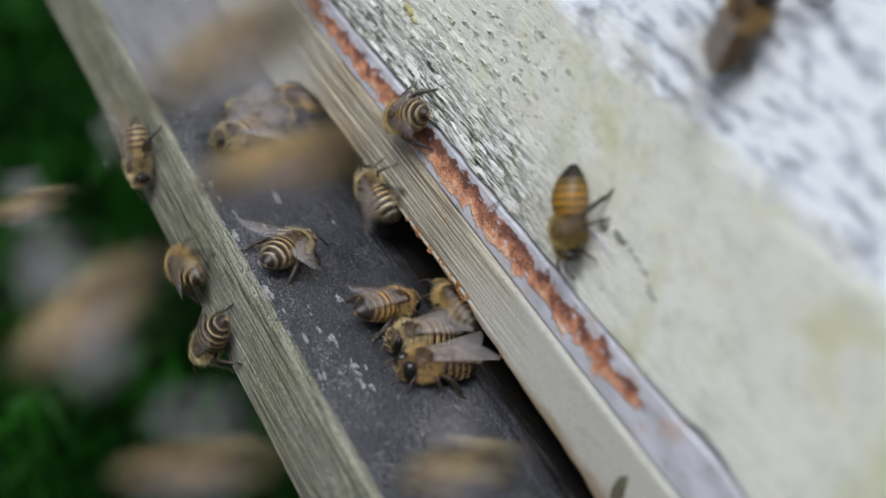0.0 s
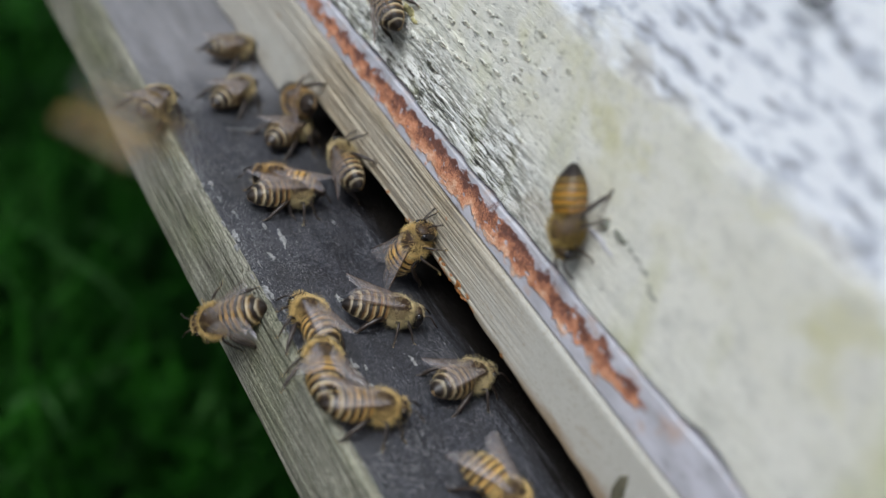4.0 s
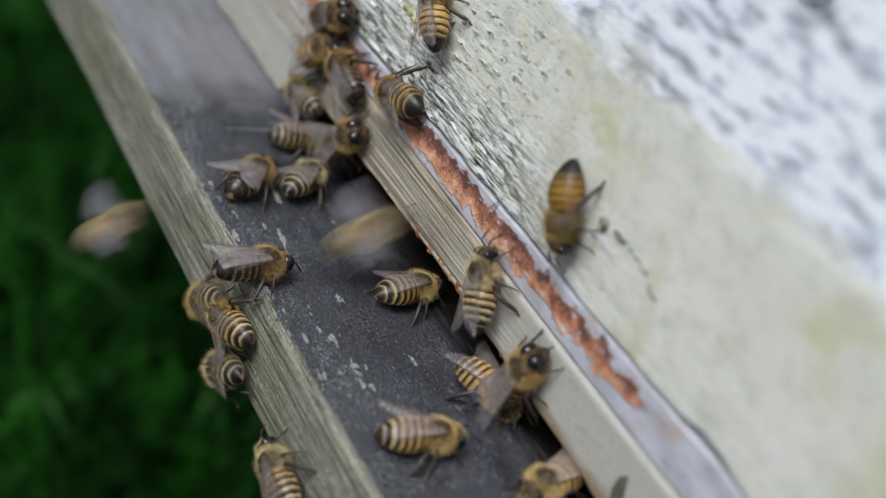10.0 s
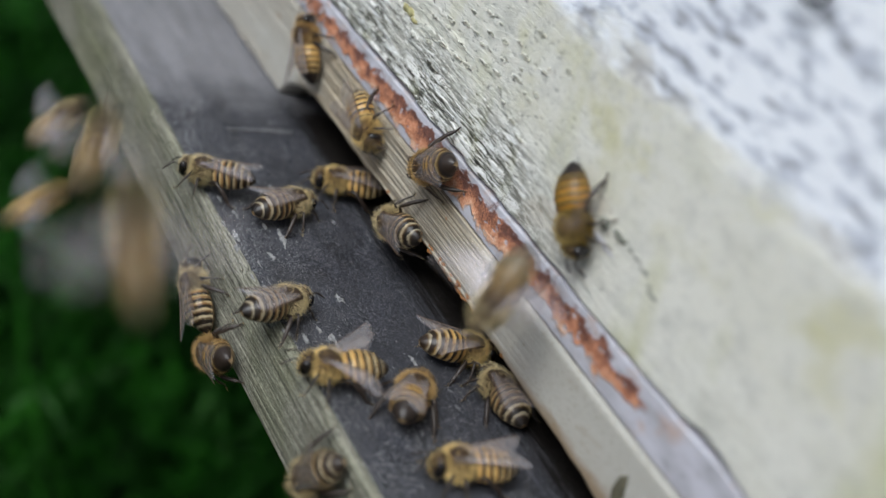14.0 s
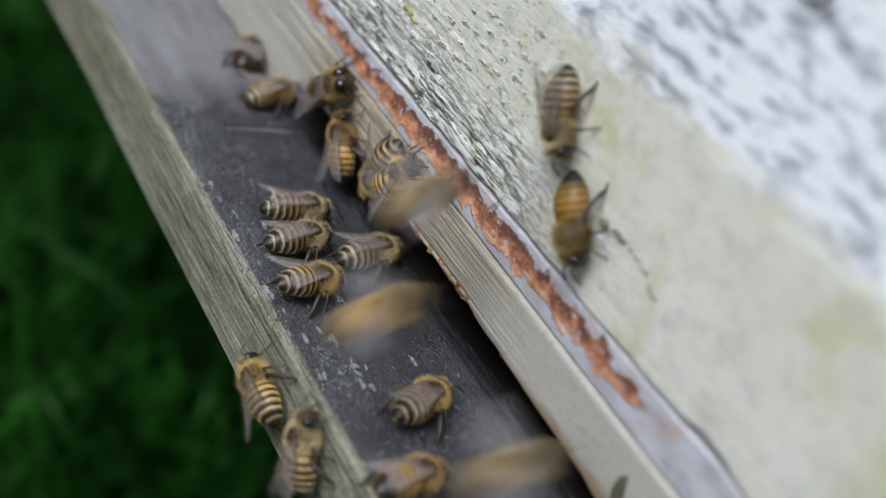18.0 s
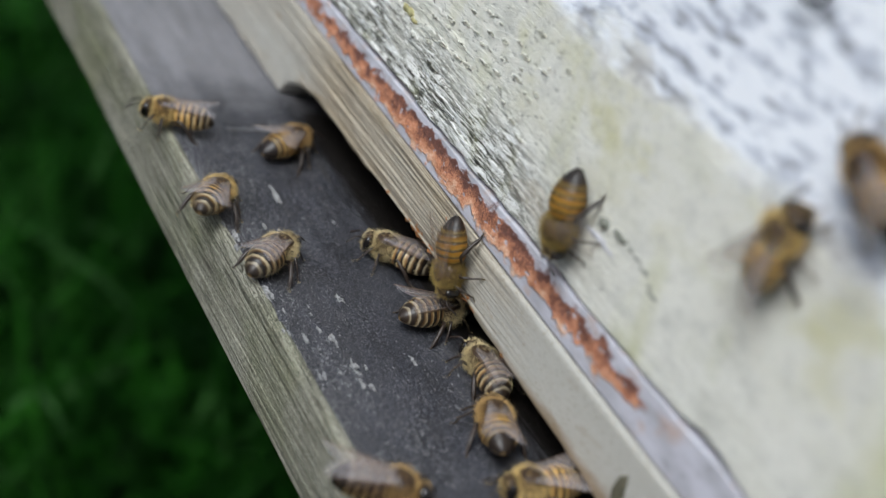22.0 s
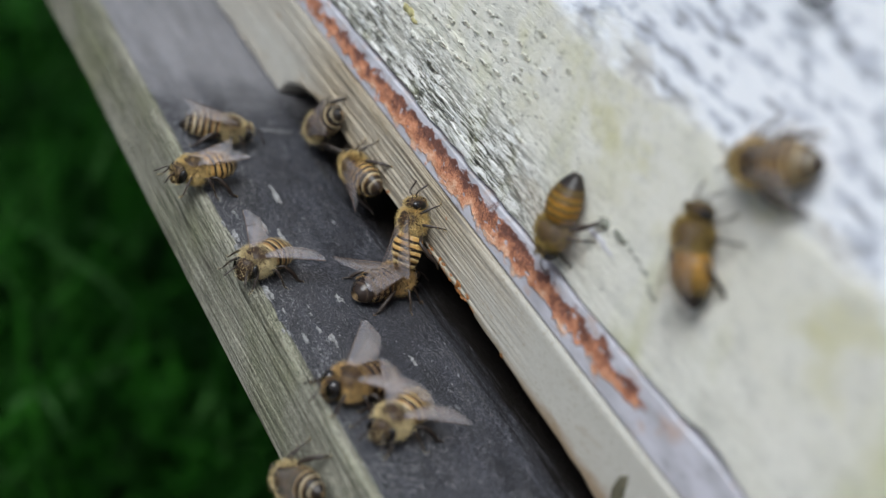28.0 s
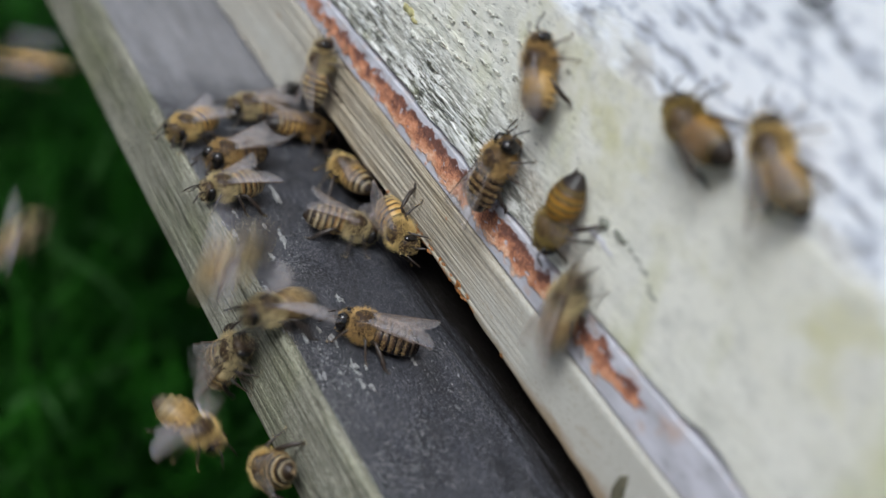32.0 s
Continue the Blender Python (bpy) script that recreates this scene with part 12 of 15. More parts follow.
    walk(bee, [
        board(0,59.1,10.9,122), board(0.25,58.6,14.4,178), board(0.5,58.2,18,-126), board(0.75,59.4,21.6,-179), board(1,60.6,25.2,127), board(1.17,59.7,26.3,177),
        board(1.33,58.8,27.4,-133), board(1.5,57.9,28.5,-84), board(1.73,45,9,-96), board(1.86,45,-10,-98), board(1.93,45,-35,-98), board(2.43,-200,-85,-98),
        board(2.63,-124,-68,-154), board(2.82,-48,-52,151), board(3.02,28,-35,96), board(3.14,27.8,-10,96), at(3.25,27.8,9,0,-9,11,86), at(3.38,28.7,4.5,4,-47,31,45),
        wall(3.5,29.5,8,20), wall(4.17,34.1,6.6,-9), wall(4.83,31.7,10.6,-37), wall(5.5,32.6,15.7,-65), wall(6,35.1,14.7,-117), wall(6.5,29.7,17.9,-140),
        wall(7,31.4,16.8,-118), wall(7.25,31.9,17.7,-49), wall(7.5,32.5,18.6,19), wall(8,36.3,15.5,9), wall(8.5,42.3,18.6,-2), at(8.63,43.6,4.5,9.3,-52,-21,-38),
        at(8.76,45,9,0,-11,-10,-80), board(8.88,45,-10,-91), board(8.96,45,-35,-91), board(9.46,0,-160,-91), board(9.82,-13,-118,-150), board(10.17,-25,-77,151),
        board(10.53,-38,-35,93), board(10.64,-37.6,-10,93), at(10.75,-37.6,9,0,-15,5,77), at(10.88,-35.5,4.5,5.1,-59,-3,32), wall(11,-33.4,10.1,-38), wall(11.5,-24.1,19.1,-13),
        wall(11.67,-19.2,18.7,40), wall(11.83,-14.4,18.2,93), wall(12,-9.5,17.7,146), wall(12.17,-8.5,18.4,-160), wall(12.33,-7.6,19.1,-105), wall(12.5,-6.6,19.7,-51),
        wall(13,3.9,15,14), wall(13.5,7.7,9.6,35), wall(14,12.9,8,20), at(14.1,15.3,4.5,4,-57,-8,-34), at(14.21,17.7,9,0,-13,-7,-78), board(14.34,17.7,-10,-92),
        board(14.41,18,-35,-92), board(14.91,-200,-260,-92), board(15.95,-121,-185,-34), board(16.98,-43,-110,24), board(18.02,36,-35,82), board(18.14,35.9,-10,82),
        board(18.25,35.9,9,94), board(18.5,40.3,13.8,161), board(19,57,15.8,118), board(19.09,51,12.4,-177), board(19.18,45,9,-113), board(19.31,45,-10,-90),
        board(19.38,45,-35,-90), board(19.88,40,-310,-90), board(20.43,32,-218,-146), board(20.97,24,-127,158), board(21.52,16,-35,102), board(21.64,16.4,-10,102),
        board(21.75,16.4,9,94), board(22,12.8,0.7,44), board(22.25,17.6,3.1,-13), board(22.5,22.4,5.4,-70), board(23,28.1,8.8,-44), board(23.5,35.3,1.7,-67),
        board(23.68,37.7,9,-79), board(23.8,37.7,-10,-81), board(23.88,38,-35,-81), board(24.38,80,-85,-81), board(26.43,39,-68,-23), board(28.47,-1,-52,35),
        board(30.52,-42,-35,94), board(30.64,-42.2,-10,94), board(30.75,-42.2,9,96), board(31,-41.2,1.4,105), board(31.06,-40.5,3.9,54), board(31.12,-39.9,6.5,3),
        board(31.18,-39.2,9,-47), board(31.3,-39.2,-10,-74), board(31.38,-39,-35,-74), board(31.88,160,-135,-74), board(32,160,-135,-74),
    ])
    beat(bee, 39, [(0,0), (0.25,0), (0.5,0.5), (0.75,0), (11.83,0), (12,0.5), (12.17,0), (30.75,0), (31,0.5), (31.06,0), (32,0)])
    bee = copy_thing(KINDS[1], pose(0, 0, 0))
    walk(bee, [
        at(0,79,535,175,0,4,-83), at(0.19,29,435,125,0,4,-83), at(0.35,56,205,68,-1,3,-108), at(0.44,76.4,23.6,13.2,-1,2,-133), board(0.5,78.9,2,-165), board(0.75,74.8,2.3,140),
        board(1,70.7,2.5,85), at(1.06,69.9,22.8,18,1,-16,88), at(1.19,63,215,130,0,-32,91), at(1.35,55,407,240,0,-40,92), at(2.8,45,412,226,-25,-24,159), at(4.24,36,418,212,-22,1,-149),
        at(5.69,26,424,197,0,15,-93), at(5.85,16,222,108,0,-6,-94), at(5.93,10.6,57.3,-6.5,3,-53,-100), at(6,7.9,42.5,13.1,3,-53,-100), at(6.07,5.2,27.8,32.6,3,-53,-100), at(6.13,36,143,84,-8,-48,-23),
        at(6.19,66,258,136,-5,-39,43), at(6.35,124,454,239,0,-37,74), at(6.63,96,453,181,16,-27,12), at(6.91,69,451,123,14,-10,-42), at(7.19,42,450,65,0,-2,-94), at(7.35,24,222,36,0,-18,-94),
        at(7.43,10.4,31,-25.5,1,-57,-93), at(7.5,9.8,20.6,-9.4,1,-57,-93), at(7.57,9.3,10.2,6.7,1,-57,-93), at(7.63,28.5,98.1,66.9,-7,-53,-19), at(7.69,48,186,127,-4,-48,46), at(7.85,86,332,244,0,-46,76),
        at(8.13,107,331,193,-19,-33,139), at(8.41,129,331,142,-16,-14,-172), at(8.69,151,330,91,0,-3,-124), at(8.85,54,193,78,3,-17,-115), at(8.93,-24.9,80.8,28.1,0,-49,-91), at(9,-25.1,65.8,45.3,0,-49,-91),
        at(9.07,-25.3,50.8,62.5,0,-49,-91), at(9.13,-11,131,65,-18,-36,-13), at(9.19,4,210,67,-9,-19,48), at(9.35,33,335,68,0,-16,78), at(9.96,65,350,92,-15,-7,138), at(10.58,97,365,115,-15,10,-165),
        at(11.19,128,380,139,0,19,-105), at(11.35,78,196,37,2,0,-102), at(11.43,37.4,41.8,-78.6,2,-44,-96), at(11.5,36.2,31.1,-68.4,2,-44,-96), at(11.57,35,20.5,-58.1,2,-44,-96), at(11.61,41,85.1,-36.1,-5,-42,-44),
        at(11.65,47,150,-14,-7,-37,5), at(11.69,53,214,8,-4,-32,51), at(11.85,70,377,64,0,-31,84), at(12.46,93,385,103,-18,-18,145), at(13.08,116,393,142,-17,2,-162), at(13.69,140,401,181,0,14,-107),
        at(13.85,80,214,99,6,-11,-92), at(13.93,24.8,51,-6.5,-21,-67,-36), at(14,30.3,47,9.3,-21,-67,-36), at(14.07,35.8,43.1,25.1,-21,-67,-36), at(14.13,42,134,57,-26,-49,22), at(14.19,47,225,88,-11,-35,64),
        at(14.35,64,382,147,0,-32,84), at(15.8,59,398,150,-18,-22,149), at(17.24,54,415,153,-17,-2,-154), at(18.69,48,431,157,0,7,-96), at(18.85,24,206,91,1,-13,-95), at(18.93,5.3,21.1,-7.5,2,-59,-95),
        at(19,4.2,7.4,15,2,-59,-95), at(19.07,3.1,-6.3,37.5,2,-59,-95), at(19.13,44.8,93.1,69.1,-15,-48,-19), at(19.19,87,192,101,-8,-35,38), at(19.35,169,358,166,0,-31,65), at(19.8,163,356,150,18,-20,3),
        at(20.24,158,354,135,17,0,-51), at(20.69,152,352,119,0,11,-106), at(20.85,98,173,53,3,-9,-97), at(20.93,49.6,22.9,-40,-7,-55,-68), at(21,53.8,12.2,-23.6,-7,-55,-68), at(21.07,58,1.6,-7.1,-7,-55,-68),
        at(21.13,57.7,95.6,54.2,-10,-50,-1), at(21.19,57,190,115,-4,-46,59), at(21.35,61,347,234,0,-46,89), at(23.19,41,350,220,-32,-26,158), at(25.04,22,352,206,-29,6,-153), at(26.88,2,355,192,0,23,-95),
        at(27.2,-14,202,97,0,6,-98), at(27.43,-20.7,83.3,-16.9,4,-32,-105), at(27.5,-26.1,62.9,-3.5,4,-32,-105), at(27.57,-31.4,42.5,9.9,4,-32,-105), at(27.61,-17.9,103.9,49.3,9,-35,-60), at(27.65,-4,165,89,10,-41,-13),
        at(27.69,9,227,128,6,-45,37), at(27.85,45,371,239,0,-46,77), at(29.52,-114,217,254,18,-4,31), at(31.19,-272.4,62.8,269.3,0,36,-13), at(31.35,-143.1,41.4,146.1,-14,14,-44), at(31.39,-88,30.5,80.2,-13,-15,-74),
        at(31.43,-32.8,19.7,14.3,6,-39,-113), at(31.5,-37.3,9.3,23.4,6,-39,-113), at(31.57,-41.8,-1.1,32.5,6,-39,-113), at(31.69,-187.6,62.5,149.1,0,-43,-179), at(31.85,-337.9,95.7,254.8,0,-45,164), at(32,-337.9,95.7,254.8,0,-45,164),
    ])
    beat(bee, 40, [(0,1), (0.44,1), (0.5,0.5), (0.75,0), (1,0), (1.06,1), (32,1)])
    bee = copy_thing(KINDS[1], pose(0, 0, 0))
    walk(bee, [
        board(0,30,-60,102), board(0.14,29.9,-10,102), board(0.25,29.9,9,78), board(0.38,30.7,8.5,9), board(0.5,31.5,8,-60), board(1,27.2,14,-92),
        board(1.5,32.8,16.5,-87), board(2,43.6,21.8,-45), board(2.17,47.5,19.7,10), board(2.33,51.5,17.6,65), board(2.5,55.5,15.6,120), board(3,65.8,12.5,133),
        board(3.17,66.6,13,-179), board(3.33,67.4,13.5,-131), board(3.5,68.1,14,-83), board(4.17,64.5,10.9,-44), board(4.83,73.5,6.2,-5), board(5.5,68.7,1,34),
        board(5.67,67.7,0.4,89), board(5.83,66.7,-0.2,145), board(6,65.7,-0.8,-160), at(6.06,66.8,20.2,17.7,-10,-14,158), at(6.19,77,220,127,-7,-32,113), at(6.35,89,421,234,0,-38,87),
        at(6.8,113,426,180,-17,-28,152), at(7.24,137,431,127,-15,-10,-152), at(7.69,161,437,74,0,-2,-98), at(7.85,128,211,45,-1,-1,-54), at(7.94,104.6,32.5,10.7,-1,-1,-10), board(8,101.7,11.3,49),
        at(8.06,99.3,28.2,18,5,-17,67), at(8.19,78,190,130,4,-35,86), at(8.35,54,350,239,0,-43,98), at(8.63,77,380,238,-24,-25,157), at(8.91,99,411,236,-21,2,-158), at(9.19,122,441,234,0,19,-109),
        at(9.35,44,222,110,-26,0,-77), at(9.44,-12.4,56.1,-0.7,-57,0,-41), nose(9.5,-19.5,-13,26), nose(10,-20.5,-13,-8), nose(10.5,-11.4,-13,36), nose(11,-17.4,-7.7,10),
        nose(11.25,-11.6,-4.6,-34), nose(11.5,-5.7,-1.5,-77), nose(12,0,-6.5,-78), nose(12.25,-0.1,-8.6,-43), nose(12.5,-0.3,-10.6,-8), nose(13,4.1,-13,-21),
        nose(13.25,3.9,-12,-88), nose(13.5,3.6,-11,-154), nose(13.75,11.4,-10.7,-90), nose(14,19.2,-10.5,-25), nose(14.5,25.2,0,-38), nose(15.17,27.8,-2.5,-55),
        nose(15.83,47.2,-7.2,-71), nose(16.5,50.8,-6.6,-88), at(16.56,50.9,55,1.1,-58,-55,32), at(16.62,51,149,41,-40,-42,50), at(16.69,52,243,80,-20,-33,69), at(16.85,52,438,147,0,-30,90),
        at(17.46,64,407,139,-16,-19,149), at(18.08,75,377,131,-15,-1,-158), at(18.69,86,346,124,0,10,-105), at(18.85,41,180,66,3,-20,-101), at(18.94,8.1,51.4,3.6,4,-50,-99), nose(19,4,-2.7,-89),
        nose(19.25,3.2,-4.6,-38), nose(19.5,2.4,-6.4,14), at(19.75,4.4,31,2.2,-46,-4,-23), board(20,6.4,28.5,-51), board(20.23,6.9,9,-91), board(20.36,6.9,-10,-98),
        board(20.43,7,-35,-98), board(20.93,-40,-335,-98), board(21.96,-15,-235,-39), board(22.99,9,-135,20), board(24.02,34,-35,79), board(24.14,34.2,-10,79),
        board(24.25,34.2,9,61), board(24.38,32.7,8.8,8), board(24.5,31.2,8.6,-45), board(25,43.8,2.9,-62), board(25.5,52.3,9.2,-58), board(26.17,35.6,12.4,-55),
        board(26.83,20.9,22,-52), board(27.5,13.8,22.8,-49), board(27.67,13.3,23.5,8), board(27.83,12.7,24.3,66), board(28,12.2,25.1,123), board(28.5,1.3,17.8,106),
        board(29,15.2,24.2,96), board(29.07,14,19.1,47), board(29.14,12.8,14.1,-3), board(29.21,11.6,9,-53), board(29.34,11.6,-10,-79), board(29.41,12,-35,-79),
        board(29.91,-120,-135,-79), board(32,-120,-135,-79),
    ])
    beat(bee, 41, [(0,0), (6,0), (6.06,1), (7.94,1), (8,0), (8.06,1), (9.44,1), (9.5,0), (14,0), (14.5,0.5), (15.17,0), (16.5,0), (16.56,1), (18.94,1), (19,0), (19.75,0), (20,0.5), (20.23,0), (25,0), (25.5,0.5), (26.17,0), (27.83,0), (28,0.5), (28.5,0), (29,0.5), (29.07,0), (32,0)])
    bee = copy_thing(KINDS[1], pose(0, 0, 0))
    walk(bee, [
        at(0,158,444,158,0,4,-116), at(0.19,108,344,108,0,4,-116), at(0.35,24,179,66,2,-9,-112), at(0.43,-40,49.5,-7.6,3,-39,-102), at(0.5,-44.4,29.1,9.4,3,-39,-102), at(0.57,-48.8,8.6,26.3,3,-39,-102),
        at(0.63,-16.9,113.9,56.2,-3,-37,-29), at(0.69,15,219,86,-3,-31,39), at(0.85,74,389,143,0,-29,72), at(2.46,63,368,122,14,-20,14), at(4.08,51,346,101,13,-4,-39), at(5.69,39,324,80,0,6,-91),
        at(5.85,35,180,46,0,-11,-91), at(5.93,32.1,61.6,-21.6,0,-51,-89), at(6,32.3,48.1,-4.7,0,-51,-89), at(6.07,32.6,34.5,12.1,0,-51,-89), at(6.13,77,131,25,-15,-39,-20), at(6.19,122,228,38,-8,-24,36),
        at(6.35,212,388,60,0,-20,62), at(6.96,150,375,81,11,-11,9), at(7.58,89,362,101,11,3,-41), at(8.19,27,349,122,0,11,-92), at(8.35,21,183,61,0,-4,-93), at(8.43,17.2,51.7,-27.8,1,-41,-95),
        at(8.5,15.4,32.4,-11,1,-41,-95), at(8.57,13.6,13,5.7,1,-41,-95), at(8.61,15.9,88.3,17.5,9,-37,-147), at(8.65,18,164,29,11,-30,166), at(8.69,21,239,41,6,-24,121), at(8.85,26,425,73,0,-23,88),
        at(9.63,89,426,86,-10,-15,142), at(10.41,151,426,99,-10,-3,-167), at(11.19,214,427,112,0,5,-116), at(11.35,110,221,55,3,-11,-109), at(11.43,24.6,52.9,-31.3,0,-50,-90), at(11.5,24.7,38.2,-14.1,0,-50,-90),
        at(11.57,24.8,23.6,3,0,-50,-90), at(11.61,24.4,84.7,42.4,2,-49,-139), at(11.65,24,146,82,2,-48,173), at(11.69,24,207,121,1,-47,125), at(11.85,23,355,236,0,-46,90), at(13.19,41,388,206,-28,-30,162),
        at(14.54,59,420,175,-24,-2,-145), at(15.88,78,452,145,0,11,-90), at(16.2,78,235,66,0,-6,-94), at(16.43,81.6,53.7,-32.5,5,-44,-107), at(16.5,78,42,-20.6,5,-44,-107), at(16.57,74.3,30.3,-8.6,5,-44,-107),
        at(16.63,60.9,111.4,52.6,1,-45,-166), at(16.69,48,192,114,-1,-47,134), at(16.85,17,323,228,0,-48,102), at(17.63,29,368,234,-30,-28,168), at(18.41,41,413,240,-26,3,-146), at(19.19,53,458,246,0,20,-94),
        at(19.35,37,235,117,0,0,-93), at(19.43,24.4,47.9,-21.3,1,-48,-93), at(19.5,23.9,37.7,-10,1,-48,-93), at(19.57,23.4,27.5,1.3,1,-48,-93), at(19.63,79,119.3,57.4,-4,-45,-30), at(19.69,135,211,114,-3,-40,28),
        at(19.85,245,364,217,0,-39,56), at(20.13,213,365,199,21,-25,-9), at(20.41,181,367,180,19,-3,-61), at(20.69,149,368,162,0,9,-115), at(20.85,60,186,95,2,2,-118), at(20.93,-1.6,38.8,12.4,8,-15,-126),
        at(21,-13.5,22.6,17.8,8,-15,-126), at(21.07,-25.3,6.5,23.1,8,-15,-126), at(21.13,-5,127.3,35.4,5,-13,173), at(21.19,15,248,48,1,-14,113), at(21.35,44,454,58,0,-16,82), at(23.63,85,419,69,-6,-12,137),
        at(25.91,126,385,81,-6,-4,-170), at(28.19,168,351,92,0,1,-118), at(28.35,68,170,58,2,-13,-110), at(28.43,-13.2,21,-5,0,-46,-91), at(28.5,-13.3,8.3,8.2,0,-46,-91), at(28.57,-13.5,-4.4,21.4,0,-46,-91),
        at(28.63,2.2,100.6,54.9,-9,-40,-16), at(28.69,18,206,88,-5,-32,49), at(28.85,49,383,148,0,-30,81), at(29.63,97,373,175,-22,-15,141), at(30.41,146,364,202,-22,10,-168), at(31.19,194,355,228,0,25,-110),
        at(31.35,128,185,106,2,5,-106), at(31.43,75.1,44.3,-27.1,1,-43,-95), at(31.5,74,32.1,-15.7,1,-43,-95), at(31.57,72.8,19.8,-4.3,1,-43,-95), at(31.63,102,134,39,-5,-39,-23), at(31.69,130,249,82,-3,-33,43),
        at(31.85,187,445,159,0,-32,75), at(32,187,445,159,0,-32,75),
    ])
    beat(bee, 42, [(0,1), (32,1)])
    bee = copy_thing(KINDS[1], pose(0, 0, 0))
    walk(bee, [
        board(0,-4,-163,81), board(0.43,-4,-60,81), board(0.53,-4,-35,81), board(0.64,-4.3,-10,81), board(0.75,-4.3,9,100), board(0.88,-1.4,4.3,156),
        board(1,1.5,-0.4,-148), board(1.25,8.2,1,-109), board(1.5,14.9,2.3,-70), board(1.75,10.3,2.2,-121), board(2,5.8,2,-173), board(2.25,14.5,0.7,-135),
        board(2.5,23.3,-0.7,-98), board(2.68,28.5,9,-104), board(2.81,28.5,-10,-105), board(2.88,29,-35,-105), board(3.38,-80,-85,-105), board(4.1,-47,-68,-162),
        board(4.81,-14,-52,140), board(5.53,19,-35,83), board(5.64,18.5,-10,83), board(5.75,18.5,9,102), board(5.88,16.7,3.8,156), board(6,14.9,-1.4,-150),
        board(6.19,13.9,9,-107), board(6.31,13.9,-10,-99), board(6.39,14,-35,-99), board(6.89,80,-110,-99), board(7.1,68,-85,-159), board(7.32,57,-60,142),
        board(7.53,45,-35,82), board(7.64,45,-10,82), board(7.75,45,9,77), board(8,51.9,4.6,52), board(8.08,48.5,6.8,-6), board(8.16,45,9,-64),
        board(8.29,45,-10,-85), board(8.36,45,-35,-85), board(8.86,-160,-160,-85), board(9.25,-108,-118,-141), board(9.64,-55,-77,163), board(10.03,-3,-35,106),
        board(10.14,-2.6,-10,106), board(10.25,-2.6,9,81), board(10.33,-0.8,14.7,32), board(10.42,1,20.5,-16), board(10.5,2.8,26.2,-65), board(11,4.9,28.5,-100),
        board(11.5,4.9,28.5,-103), board(12,2.1,28.5,-102), board(12.25,1.9,28.5,-147), board(12.5,1.6,28.5,167), board(13,-1.8,28.5,178), board(13.5,0.3,28.5,171),
        board(13.75,-0.2,28.5,-129), board(14,-0.6,28.5,-69), board(14.5,5.5,19,-61), board(15.17,-5.7,23.2,-60), board(15.83,-16.5,25.5,-60), board(16.5,-20.6,28.5,-59),
        board(16.73,-19.7,9,-91), board(16.86,-19.7,-10,-97), board(16.93,-20,-35,-97), board(17.43,40,-260,-97), board(17.63,18,-185,-153), board(17.82,-4,-110,152),
        board(18.02,-27,-35,97), board(18.14,-26.7,-10,97), at(18.25,-26.7,9,0,-12,9,84), at(18.38,-27.2,4.5,6.4,-55,16,38), wall(18.5,-27.7,12.9,-8), wall(19,-10.2,9.1,10),
        at(19.11,-9.4,4.5,4.5,-55,-13,-34), at(19.22,-8.5,9,0,-13,-8,-76), board(19.34,-8.5,-10,-88), board(19.42,-9,-35,-88), board(19.92,120,-310,-88), board(20.79,83,-218,-30),
        board(21.65,45,-127,27), board(22.52,8,-35,84), board(22.64,7.7,-10,84), at(22.75,7.7,9,0,-9,11,76), at(22.88,8.5,4.5,6.4,-47,29,41), wall(23,9.3,12.9,21),
        wall(23.5,-4.8,14.7,7), wall(24,-4,8,1), at(24.1,-6.1,4.5,4,-53,-16,-33), at(24.21,-8.3,9,0,-12,-8,-69), board(24.34,-8.3,-10,-79), board(24.41,-8,-35,-79),
        board(24.91,-160,-110,-79), board(26.95,-108,-85,-23), board(28.98,-57,-60,34), board(31.02,-5,-35,90), board(31.14,-5,-10,90), board(31.25,-5,9,77),
        board(31.38,-3.4,3.3,40), board(31.5,-1.9,-2.4,2), board(31.6,-2.8,3.3,-37), board(31.69,-3.8,9,-76), board(31.82,-3.8,-10,-90), board(31.89,-4,-35,-90),
        board(32,0,-160,-90),
    ])
    beat(bee, 43, [(0,0), (10.42,0), (10.5,0.5), (11,0.5), (11.5,0), (12.25,0), (12.5,0.5), (13.5,0.5), (13.75,0), (15.83,0), (16.5,0.5), (16.73,0), (32,0)])
    bee = copy_thing(KINDS[1], pose(0, 0, 0))
